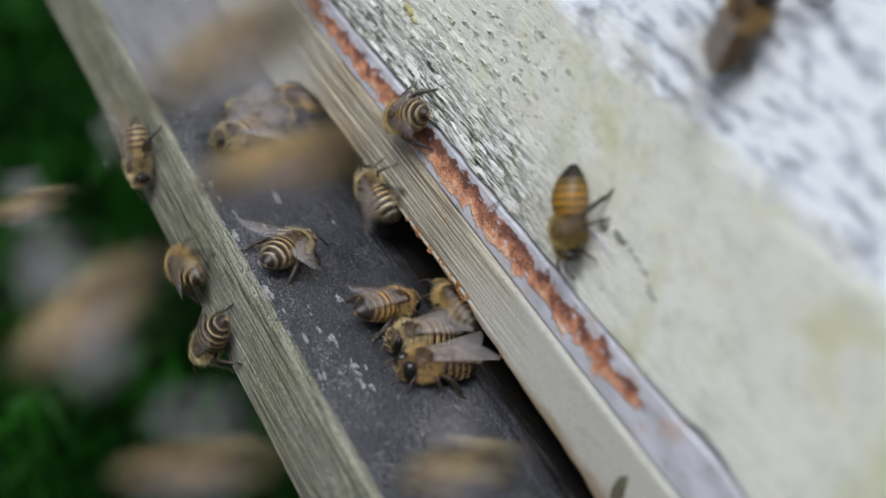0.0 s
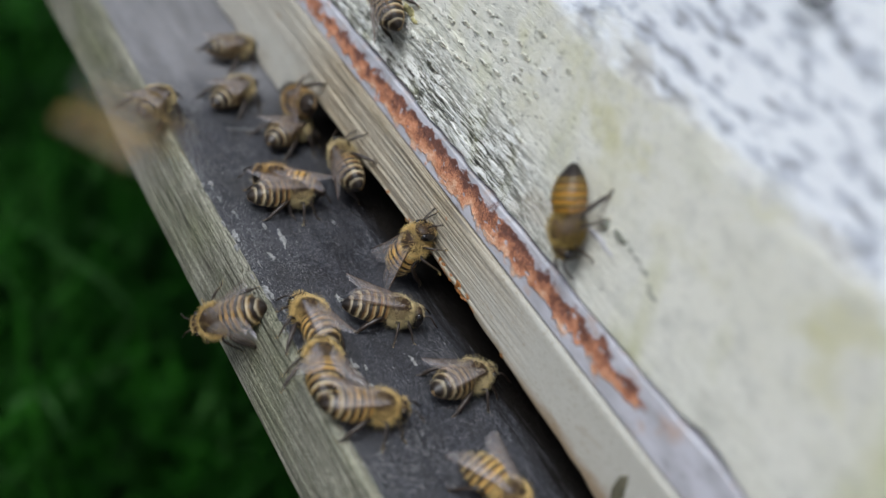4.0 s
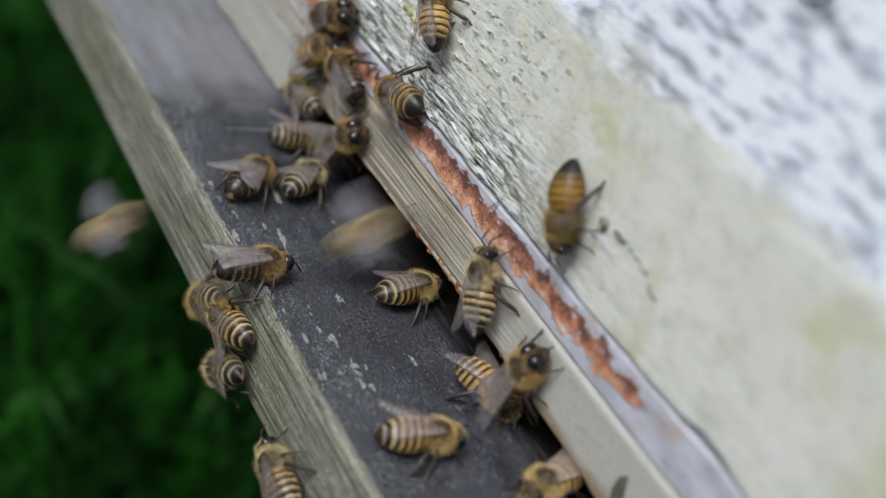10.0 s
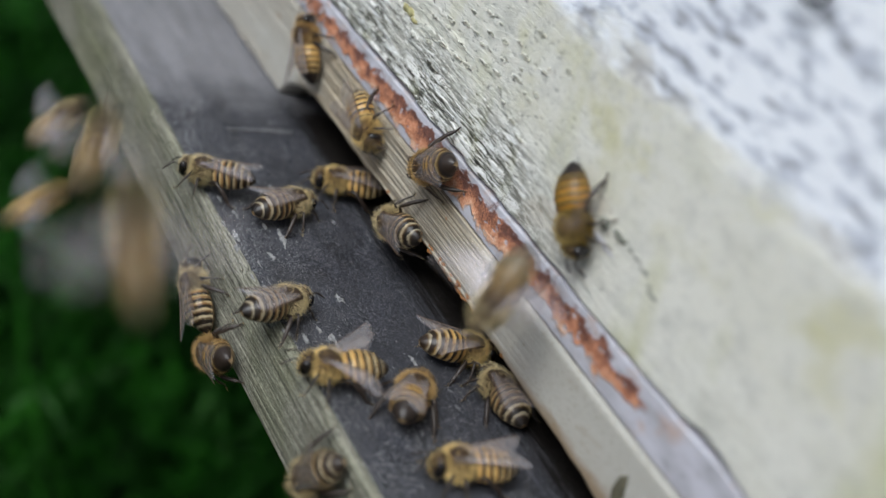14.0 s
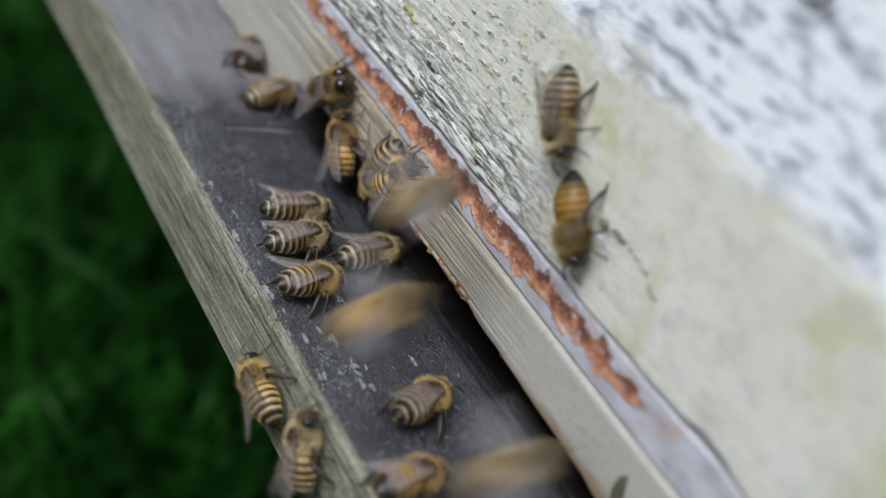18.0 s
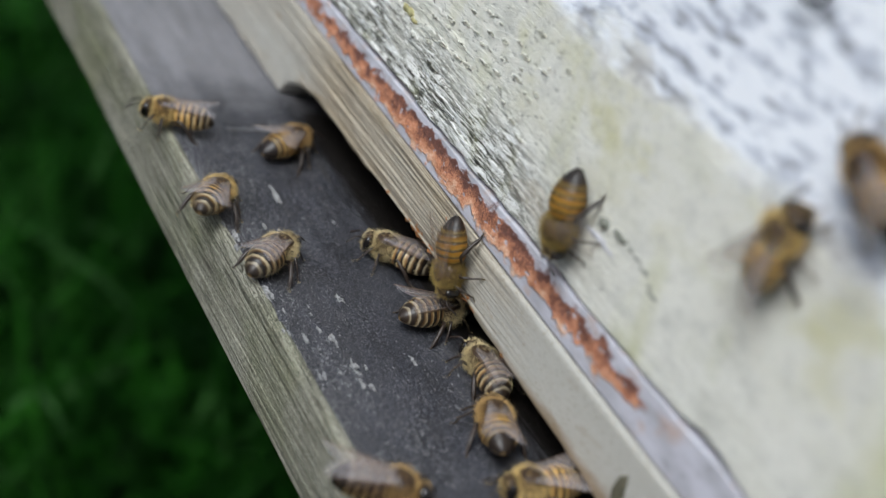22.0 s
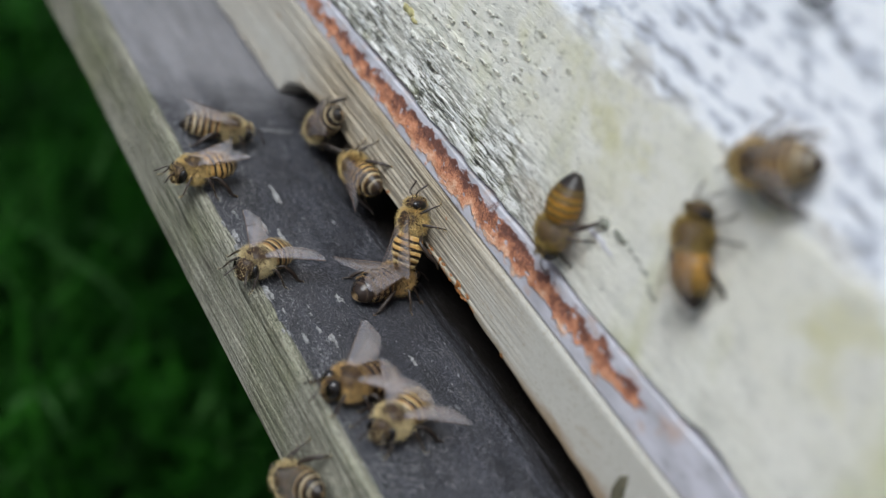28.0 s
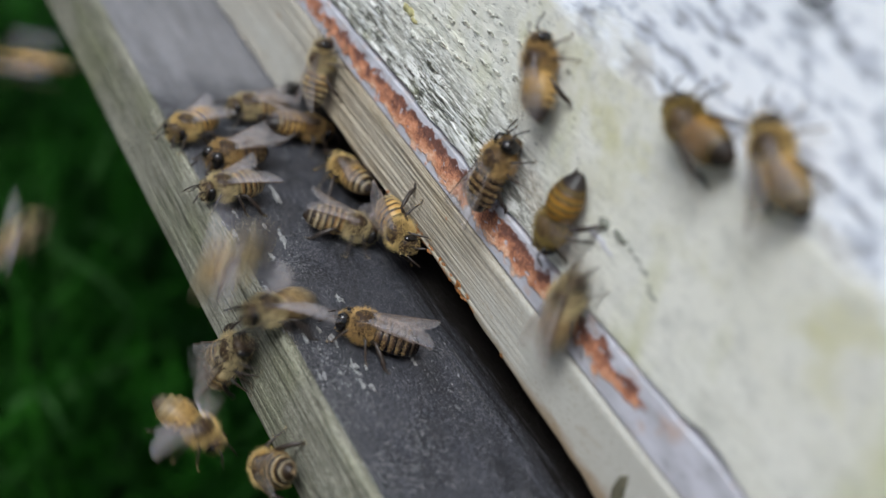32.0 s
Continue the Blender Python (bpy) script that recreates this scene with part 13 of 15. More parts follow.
    walk(bee, [
        board(0,-6,-137,89), board(2.92,-6,-60,89), board(3.02,-6,-35,89), board(3.14,-6.3,-10,89), board(3.25,-6.3,9,113), board(3.38,-3.9,10.1,-180),
        board(3.5,-1.5,11.3,-112), board(4.17,-1.8,10.9,-110), board(4.83,-0.5,4.6,-109), board(5.5,2.7,4.2,-107), board(6,-0.9,14.1,-158), board(6.5,-8,13.7,-148),
        board(6.67,-8.6,15,160), board(6.83,-9.2,16.4,108), board(7,-9.8,17.8,56), board(7.25,-9.9,16.3,-6), board(7.5,-9.9,14.7,-68), board(8,-12.1,21.8,-62),
        board(8.5,-9.5,5,-72), board(8.66,-12.2,9,-86), board(8.79,-12.2,-10,-88), board(8.86,-12,-35,-88), board(9.36,80,-160,-88), board(9.75,50,-118,-147),
        board(10.14,19,-77,154), board(10.53,-11,-35,95), board(10.64,-11,-10,95), board(10.75,-11,9,71), board(10.88,-11.6,11.9,4), board(11,-12.3,14.7,-63),
        board(11.5,-27.5,0.3,-17), board(11.75,-26.6,0.5,44), board(12,-25.7,0.7,105), board(12.25,-28.8,0.5,51), board(12.5,-31.9,0.3,-2), board(13,-24.8,-1.5,2),
        board(13.5,-27.4,2.7,28), board(14,-23.8,0.6,-6), board(14.25,-23.1,1.4,-57), board(14.5,-22.5,2.1,-108), board(15.17,-19.2,1.9,-84), board(15.83,-15,-1.8,-61),
        board(16.5,-12.4,1.7,-38), board(17,-14.8,2.8,-57), board(17.17,-18.2,9,-96), board(17.3,-18.2,-10,-103), board(17.37,-18,-35,-103), board(17.87,-160,-285,-103),
        board(18.42,-100,-202,-156), board(18.97,-41,-118,151), board(19.52,19,-35,98), board(19.64,18.9,-10,98), board(19.75,18.9,9,76), board(19.88,18.8,11.6,12),
        board(20,18.7,14.3,-52), board(20.18,19.9,9,-70), board(20.3,19.9,-10,-73), board(20.38,20,-35,-73), board(20.88,-200,-60,-73), board(21.76,-134,-52,-16),
        board(22.64,-68,-43,41), board(23.52,-2,-35,97), board(23.64,-2.5,-10,97), board(23.75,-2.5,9,73), board(23.88,0.3,11.5,3), board(24,3.1,14,-67),
        board(24.5,22.4,1.9,-105), at(24.75,23.8,7.5,4.5,50,6,-150), wall(25,25.2,8,138), wall(25.25,29.9,9.8,-157), wall(25.5,34.7,11.6,-91), wall(26.17,37.2,12.2,-53),
        wall(26.83,34.3,14.5,-15), wall(27.5,35.4,10.4,23), wall(28,45.2,8.2,43), wall(28.5,47.2,10.2,35), wall(29,56.2,8,-28), wall(29.5,56.4,8,-33),
        wall(30,58.2,8.5,-27), at(30.11,51.6,4.5,4.2,-44,-33,-46), at(30.22,45,9,0,-8,-11,-82), board(30.34,45,-10,-91), board(30.42,45,-35,-91), board(30.92,40,-135,-91),
        board(32,40,-135,-91),
    ])
    beat(bee, 44, [(0,0), (6.83,0), (7,0.5), (7.25,0), (10.88,0), (11,0.5), (11.5,0), (13,0), (13.5,0.5), (14,0), (32,0)])
    bee = copy_thing(KINDS[1], pose(0, 0, 0))
    walk(bee, [
        board(0,45,-145,106), board(5.93,45,-60,106), board(6.03,45,-35,106), board(6.14,45,-10,106), board(6.25,45,9,83), board(6.38,46.1,8.8,19),
        board(6.5,47.3,8.6,-46), board(6.75,45.9,6.4,-3), board(7,44.6,4.1,40), board(7.08,43.2,6.6,-15), board(7.17,41.7,9,-69), board(7.29,41.7,-10,-88),
        board(7.37,42,-35,-88), board(7.87,40,-135,-88), board(8.09,33,-102,-145), board(8.31,26,-68,159), board(8.53,19,-35,102), board(8.64,18.9,-10,102),
        board(8.75,18.9,9,103), board(9,18.6,1.5,106), board(9.17,20,1.8,161), board(9.33,21.4,2,-144), board(9.5,22.8,2.3,-89), board(9.67,24.7,9,-92),
        board(9.8,24.7,-10,-93), board(9.87,25,-35,-93), board(10.37,-160,-185,-93), board(10.59,-105,-135,-150), board(10.81,-51,-85,153), board(11.03,4,-35,96),
        board(11.14,3.9,-10,96), board(11.25,3.9,9,91), board(11.5,5,5.2,65), board(11.55,4.2,6.5,17), board(11.61,3.3,7.7,-31), board(11.66,2.5,9,-78),
        board(11.79,2.5,-10,-104), board(11.86,3,-35,-104), board(12.36,-120,-210,-104), board(12.42,-82,-152,-156), board(12.47,-43,-93,152), board(12.53,-5,-35,100),
        board(12.64,-4.9,-10,100), board(12.75,-4.9,9,96), board(13,-0.4,1.5,73), board(13.06,-1.7,4,25), board(13.12,-3,6.5,-24), board(13.18,-4.3,9,-72),
        board(13.3,-4.3,-10,-98), board(13.38,-4,-35,-98), board(13.88,-40,-235,-98), board(14.76,-16,-168,-152), board(15.64,8,-102,155), board(16.52,32,-35,101),
        board(16.64,31.6,-10,101), board(16.75,31.6,9,78), board(16.88,31.5,9.2,13), board(17,31.4,9.4,-52), board(17.5,20.2,13,-49), board(18,16.9,18.1,-71),
        board(18.19,22.3,9,-86), board(18.32,22.3,-10,-89), board(18.39,22,-35,-89), board(18.89,-200,-310,-89), board(19.6,-142,-218,-32), board(20.31,-84,-127,26),
        board(21.02,-26,-35,83), board(21.14,-26.4,-10,83), board(21.25,-26.4,9,109), board(21.33,-24.6,6.9,157), board(21.42,-22.9,4.8,-155), board(21.5,-21.1,2.6,-107),
        board(21.75,-19.6,1.3,-53), board(22,-18,0,1), board(22.09,-15.7,4.5,-41), board(22.18,-13.4,9,-84), board(22.31,-13.4,-10,-99), board(22.38,-13,-35,-99),
        board(22.88,-120,-85,-99), board(24.76,-70,-68,-153), board(26.64,-21,-52,153), board(28.52,29,-35,99), board(28.64,28.6,-10,99), board(28.75,28.6,9,74),
        board(28.83,29.7,10.4,26), board(28.92,30.9,11.8,-22), board(29,32.1,13.2,-69), board(29.5,39.9,10.2,-120), board(30,45.4,5.5,-107), board(30.5,59,1.1,-63),
        board(30.67,59,1.5,-10), board(30.83,58.9,1.9,43), board(31,58.8,2.4,96), board(31.5,59.7,4,103), board(32,60.3,8.2,96),
    ])
    beat(bee, 45, [(0,0), (32,0)])
    bee = copy_thing(KINDS[1], pose(0, 0, 0))
    walk(bee, [
        board(0,45,-124,106), board(7.43,45,-60,106), board(7.53,45,-35,106), board(7.64,45,-10,106), at(7.75,45,9,0,17,-8,124), at(7.83,44.9,6,2.7,42,-35,152),
        at(7.92,44.7,3,5.3,58,-69,176), wall(8,44.6,8,-74), wall(8.5,36.9,8,-95), wall(9,41.8,8.8,-55), wall(9.5,44.1,8.3,-55), wall(10,55,8,2),
        at(10.1,50,4.5,4,-53,-16,-34), at(10.21,45,9,0,-12,-8,-73), board(10.34,45,-10,-84), board(10.41,45,-35,-84), board(10.91,0,-185,-84), board(11.28,9,-135,-24),
        board(11.66,18,-85,35), board(12.03,27,-35,94), board(12.14,26.9,-10,94), board(12.25,26.9,9,68), board(12.33,25.4,8.3,19), board(12.42,23.9,7.5,-30),
        board(12.5,22.3,6.8,-79), board(12.65,22.4,9,-77), board(12.78,22.4,-10,-76), board(12.85,22,-35,-76), board(13.35,-120,-235,-76), board(13.58,-91,-168,-22),
        board(13.8,-63,-102,32), board(14.03,-34,-35,86), board(14.14,-34.5,-10,86), board(14.25,-34.5,9,82), board(14.5,-35.8,3.1,61), board(15.17,-28,8.2,17),
        board(15.83,-34.7,19.4,-27), board(16.5,-26,22.8,-71), board(16.75,-24.7,23.5,-133), board(17,-23.5,24.2,166), board(17.5,-31.7,23.9,99), board(17.6,-34.5,16.4,165),
        board(17.71,-37.4,9,-129), board(17.84,-37.4,-10,-106), board(17.91,-37,-35,-106), board(18.41,40,-285,-106), board(19.11,36,-202,-165), board(19.82,31,-118,136),
        board(20.52,27,-35,77), board(20.64,27.2,-10,77), board(20.75,27.2,9,57), board(20.88,25,9.1,0), board(21,22.8,9.1,-57), board(21.15,21.6,9,-71),
        board(21.28,21.6,-10,-73), board(21.35,22,-35,-73), board(21.85,40,-60,-73), board(23.91,21,-52,-14), board(25.96,2,-43,46), board(28.02,-16,-35,106),
        board(28.14,-16.5,-10,106), board(28.25,-16.5,9,81), board(28.33,-16.4,15.5,33), board(28.42,-16.4,22,-14), board(28.5,-16.3,28.5,-62), board(28.73,-22.1,9,-97),
        board(28.86,-22.1,-10,-103), board(28.93,-22,-35,-103), board(29.43,160,-110,-103), board(30.13,118,-85,-155), board(30.82,75,-60,153), board(31.52,33,-35,101),
        board(31.64,32.7,-10,101), board(31.75,32.7,9,102), board(32,32.5,23.1,106),
    ])
    beat(bee, 46, [(0,0), (16.75,0), (17,0.5), (17.5,0), (32,0)])
    bee = copy_thing(KINDS[1], pose(0, 0, 0))
    walk(bee, [
        at(0,161,535,228,0,15,-99), at(20.69,111,435,178,0,15,-99), at(20.85,75,211,73,2,-7,-93), at(20.93,43.1,21.2,-50.4,-5,-59,-74), at(21,45.6,12.6,-35.4,-5,-59,-74), at(21.07,48,4,-20.4,-5,-59,-74),
        at(21.13,72.7,121.2,31.6,-17,-48,-4), at(21.19,97,238,84,-8,-38,51), at(21.35,149,444,183,0,-36,77), at(23.8,103,428,174,20,-22,15), at(26.24,56,413,165,18,0,-36), at(28.69,10,397,156,0,13,-89),
        at(28.85,12,202,79,-29,5,-60), at(28.94,14,53.9,1.6,-59,12,-31), nose(29,14.2,-6.5,41), nose(29.5,15.4,-0.5,53), at(29.56,24.4,52.9,11.3,-34,27,50), at(29.69,105,223,127,-10,-16,64),
        at(29.85,194,397,234,0,-39,64), at(32,194,397,234,0,-39,64),
    ])
    beat(bee, 47, [(0,1), (28.94,1), (29,0), (29.5,0.5), (29.56,1), (32,1)])
    bee = copy_thing(KINDS[1], pose(0, 0, 0))
    walk(bee, [
        at(0,292,360,100,0,0,-133), at(3.95,292,360,100,0,0,-133), at(4.33,-4.3,47.5,1.6,3,-46,-100), at(4.4,-5.9,37.9,11.7,3,-46,-100), at(4.47,-7.6,28.2,21.7,3,-46,-100), at(4.6,2,139,64,9,-41,-163),
        at(4.72,11,249,107,7,-35,140), at(4.85,20,360,150,0,-33,85), at(5.95,68,360,133,-15,-21,143), at(7.05,115,360,117,-14,-4,-168), at(8.15,163,360,100,0,7,-117), at(8.53,10.9,69,-20.8,4,-42,-104),
        at(8.6,8.5,58.9,-11.3,4,-42,-104), at(8.67,6,48.9,-1.9,4,-42,-104), at(8.8,11,153,49,5,-40,-162), at(8.92,15,256,99,3,-37,143), at(9.05,20,360,150,0,-37,88), at(10.98,111,360,133,-13,-26,140),
        at(12.92,201,360,117,-12,-10,-176), at(14.85,292,360,100,0,1,-132), at(15.23,23.4,65.3,1.1,4,-41,-105), at(15.3,20.7,55.1,10.3,4,-41,-105), at(15.37,18,44.9,19.5,4,-41,-105), at(15.5,19,150,63,6,-38,-162),
        at(15.62,19,255,106,4,-35,143), at(15.75,20,360,150,0,-34,90), at(17.95,185,360,125,-11,-17,159), at(20.15,349,360,100,0,-1,-139), at(20.53,-14.2,57.1,-2.4,3,-44,-102), at(20.6,-16.2,47.3,7.4,3,-44,-102),
        at(20.67,-18.2,37.4,17.1,3,-44,-102), at(20.8,-5,145,61,8,-40,-164), at(20.92,7,252,106,6,-35,139), at(21.05,20,360,150,0,-34,83), at(23.45,196,360,125,-12,-17,156), at(25.85,372,360,100,0,-1,-139),
        at(26.23,16.8,56.5,1.2,3,-44,-102), at(26.3,14.8,46.7,10.9,3,-44,-102), at(26.37,12.8,36.9,20.7,3,-44,-102), at(26.5,15,145,64,8,-40,-162), at(26.62,18,252,107,6,-35,143), at(26.75,20,360,150,0,-34,89),
        at(27.88,98,360,133,-12,-23,140), at(29.02,176,360,117,-11,-8,-174), at(30.15,255,360,100,0,1,-129), at(30.53,4.4,61.7,-1.5,4,-41,-105), at(30.6,1.7,51.5,7.7,4,-41,-105), at(30.67,-1,41.2,16.9,4,-41,-105),
        at(30.8,6,147,61,6,-38,-163), at(30.92,13,254,106,4,-35,141), at(31.05,20,360,150,0,-34,87), at(32,20,360,150,0,-34,87),
    ])
    beat(bee, 48, [(0,1), (32,1)])
    bee = copy_thing(KINDS[2], pose(0, 0, 0))
    walk(bee, [
        board(0,-15.5,7.7,91), board(0.5,-22.4,22,115), board(1,-28.5,28.5,-178), board(1.5,-35.3,28.5,-173), board(1.75,-30.5,28.5,151), board(2,-25.7,28.5,114),
        board(2.5,-37.5,21.9,63), board(2.6,-34.8,15.4,0), board(2.71,-32.2,9,-63), board(2.83,-32.2,-10,-85), board(2.91,-32,-35,-85), board(3.41,-120,-85,-85),
        board(4.95,-74,-68,-144), board(6.49,-28,-52,156), board(8.03,18,-35,97), board(8.14,18,-10,97), board(8.25,18,9,107), board(8.5,14,28.5,161),
        board(9,10.1,28.5,-178), board(9.25,6.6,28.5,-117), board(9.5,3,28.5,-57), board(10,9.6,28.5,-78), board(10.5,8.6,28.5,-68), board(10.73,2.8,9,-76),
        board(10.86,2.8,-10,-77), board(10.93,3,-35,-77), board(11.43,40,-185,-77), board(12.3,26,-135,-24), board(13.16,12,-85,30), board(14.03,-2,-35,83),
        board(14.14,-1.5,-10,83), board(14.25,-1.5,9,57), board(14.33,-2.4,15.5,7), board(14.42,-3.2,22,-43), board(14.5,-4,28.5,-93), board(15.17,-7.3,22.2,-80),
        board(15.83,-2.7,13.5,-68), board(16.5,-0.9,2.8,-56), board(16.67,-5.5,9,-88), board(16.8,-5.5,-10,-93), board(16.87,-5,-35,-93), board(17.37,0,-260,-93),
        board(17.75,-12,-185,-150), board(18.14,-25,-110,154), board(18.52,-37,-35,98), board(18.64,-37.5,-10,98), board(18.75,-37.5,9,80), board(18.88,-38.5,15,31),
        board(19,-39.6,21,-19), board(19.25,-37.7,21.4,-60), board(19.5,-35.8,21.8,-100), board(20,-39,28.5,-90), board(20.5,-39.4,28.5,-90), board(21,-39.4,28.5,-89),
        board(21.5,-39.5,28.5,-94), board(22,-38.7,28.5,-111), board(22.5,-39.5,28.5,-98), board(22.67,-39.6,28.5,-155), board(22.83,-39.8,28.5,148), board(23,-39.9,28.5,91),
        board(23.17,-39.8,28.5,149), board(23.33,-39.7,28.5,-154), board(23.5,-39.6,28.5,-96), board(24,-33.4,25.1,-73), board(24.5,-31.3,26.2,-66), board(25,-37.9,9.2,-78),
        board(25.17,-38.6,7,-18), board(25.33,-39.2,4.8,41), board(25.5,-39.9,2.5,100), board(25.61,-38.6,4.7,147), board(25.73,-37.2,6.8,-166), board(25.84,-35.9,9,-118),
        board(26.09,-35.9,-10,-93), board(26.24,-36,-35,-93), board(26.74,0,-110,-93), board(27.83,15,-85,-148), board(28.93,30,-60,157), board(30.02,45,-35,102),
        board(30.14,45,-10,102), board(30.25,45,9,103), board(30.5,45.5,6.6,110), board(31,44.4,10.6,91), board(31.5,46.9,14.8,116), board(32,43.3,18.9,111),
    ])
    beat(bee, 49, [(0,0), (0.5,0), (1,0.5), (1.5,0), (8.25,0), (8.5,0.5), (9,0.5), (9.25,0), (9.5,0.5), (10,0), (10.5,0.5), (10.73,0), (14.42,0), (14.5,0.5), (15.17,0), (19.25,0), (19.5,0.5), (20,0), (32,0)])
    bee = copy_thing(KINDS[2], pose(0, 0, 0))
    walk(bee, [
        wall(0,-37.8,70.3,-103), at(0.06,-52.2,10.8,78.3,44,-58,-174), at(0.19,-182,58.1,160.2,14,-43,171), at(0.35,-326.2,96.1,230.1,0,-37,162), at(0.96,-322,88.2,242.5,30,-18,98), at(1.58,-317.8,80.4,255,29,14,48),
        at(2.19,-313.6,72.5,267.4,0,32,-13), at(2.35,-166.7,45.9,142.7,-7,5,-18), at(2.43,-55.2,11.9,4.6,-23,-58,-15), at(2.5,-46.6,9.7,18.8,-23,-58,-15), at(2.57,-38.1,7.4,33.1,-23,-58,-15), at(2.63,-116.7,33.9,91.9,-4,-60,-95),
        at(2.69,-195.3,60.4,150.8,3,-51,-166), at(2.85,-343.9,91.2,262.8,0,-46,165), at(5.02,-171,258,198,-15,-21,-133), at(7.19,2,426,134,0,4,-82), at(7.35,37,200,80,-4,-24,-81), at(7.44,61.9,28.3,20.1,-9,-52,-78),
        wall(7.5,65.1,14.2,-83), wall(8,57.2,10.2,-37), wall(8.25,58.8,12.9,-100), wall(8.5,60.4,15.5,-164), wall(9,51,15.1,-171), wall(9.5,45.3,19.1,-155),
        wall(9.75,44.3,19.1,-85), wall(10,43.2,19.1,-16), at(10.13,44.1,4.5,9.6,-48,-27,-40), at(10.26,45,9,0,-10,-10,-78), board(10.38,45,-10,-87), board(10.46,45,-35,-87),
        board(10.96,-80,-185,-87), board(11.15,-42,-135,-33), board(11.34,-3,-85,21), board(11.53,35,-35,75), board(11.64,35.1,-10,75), at(11.75,35.1,9,0,-4,13,74),
        at(11.88,36,4.5,11.3,-21,48,63), wall(12,36.9,22.6,71), at(12.09,36.1,3,15,-73,39,-20), at(12.18,35.4,6,7.5,-49,12,-45), at(12.27,34.6,9,0,-18,-1,-76), board(12.4,34.6,-10,-95),
        board(12.47,35,-35,-95), board(12.97,0,-210,-95), board(14.65,2,-152,-149), board(16.34,5,-93,157), board(18.02,7,-35,103), board(18.14,7.2,-10,103),
        at(18.25,7.2,9,0,17,-2,119), at(18.38,6.8,4.5,11.6,58,-28,158), wall(18.5,6.3,23.3,-109), wall(18.75,13.6,20.9,-44), wall(19,20.8,18.5,21), wall(19.5,12.6,20.5,10),
        at(19.63,10.2,4.5,10.2,-55,-15,-38), at(19.76,7.8,9,0,-12,-9,-83), board(19.89,7.8,-10,-96), board(19.96,8,-35,-96), board(20.46,-160,-335,-96), board(21.98,-109,-235,-154),
        board(23.5,-58,-135,148), board(25.02,-7,-35,90), board(25.14,-7.2,-10,90), board(25.25,-7.2,9,93), board(25.5,-3.6,9.8,106), board(26.17,-1.8,15.9,101),
        board(26.83,-8.2,14.7,96), board(27.5,-14.5,21.8,91), board(28,-18.4,21.5,98), board(28.5,-25.1,28.5,135), board(29,-16.9,22.3,105), board(29.5,-14.7,17.8,135),
        board(30,-14.6,19.8,116), board(30.5,-16.3,19.5,153), board(31,-15.1,19.7,127), board(31.25,-12.5,17.3,89), board(31.5,-10,14.8,52), board(32,-7.8,14,55),
    ])
    beat(bee, 50, [(0,0), (0.06,1), (7.44,1), (7.5,0), (26.83,0), (27.5,0.5), (28,0.5), (28.5,0), (29,0.5), (31,0.5), (31.25,0), (31.5,0.5), (32,0)])
    bee = copy_thing(KINDS[2], pose(0, 0, 0))
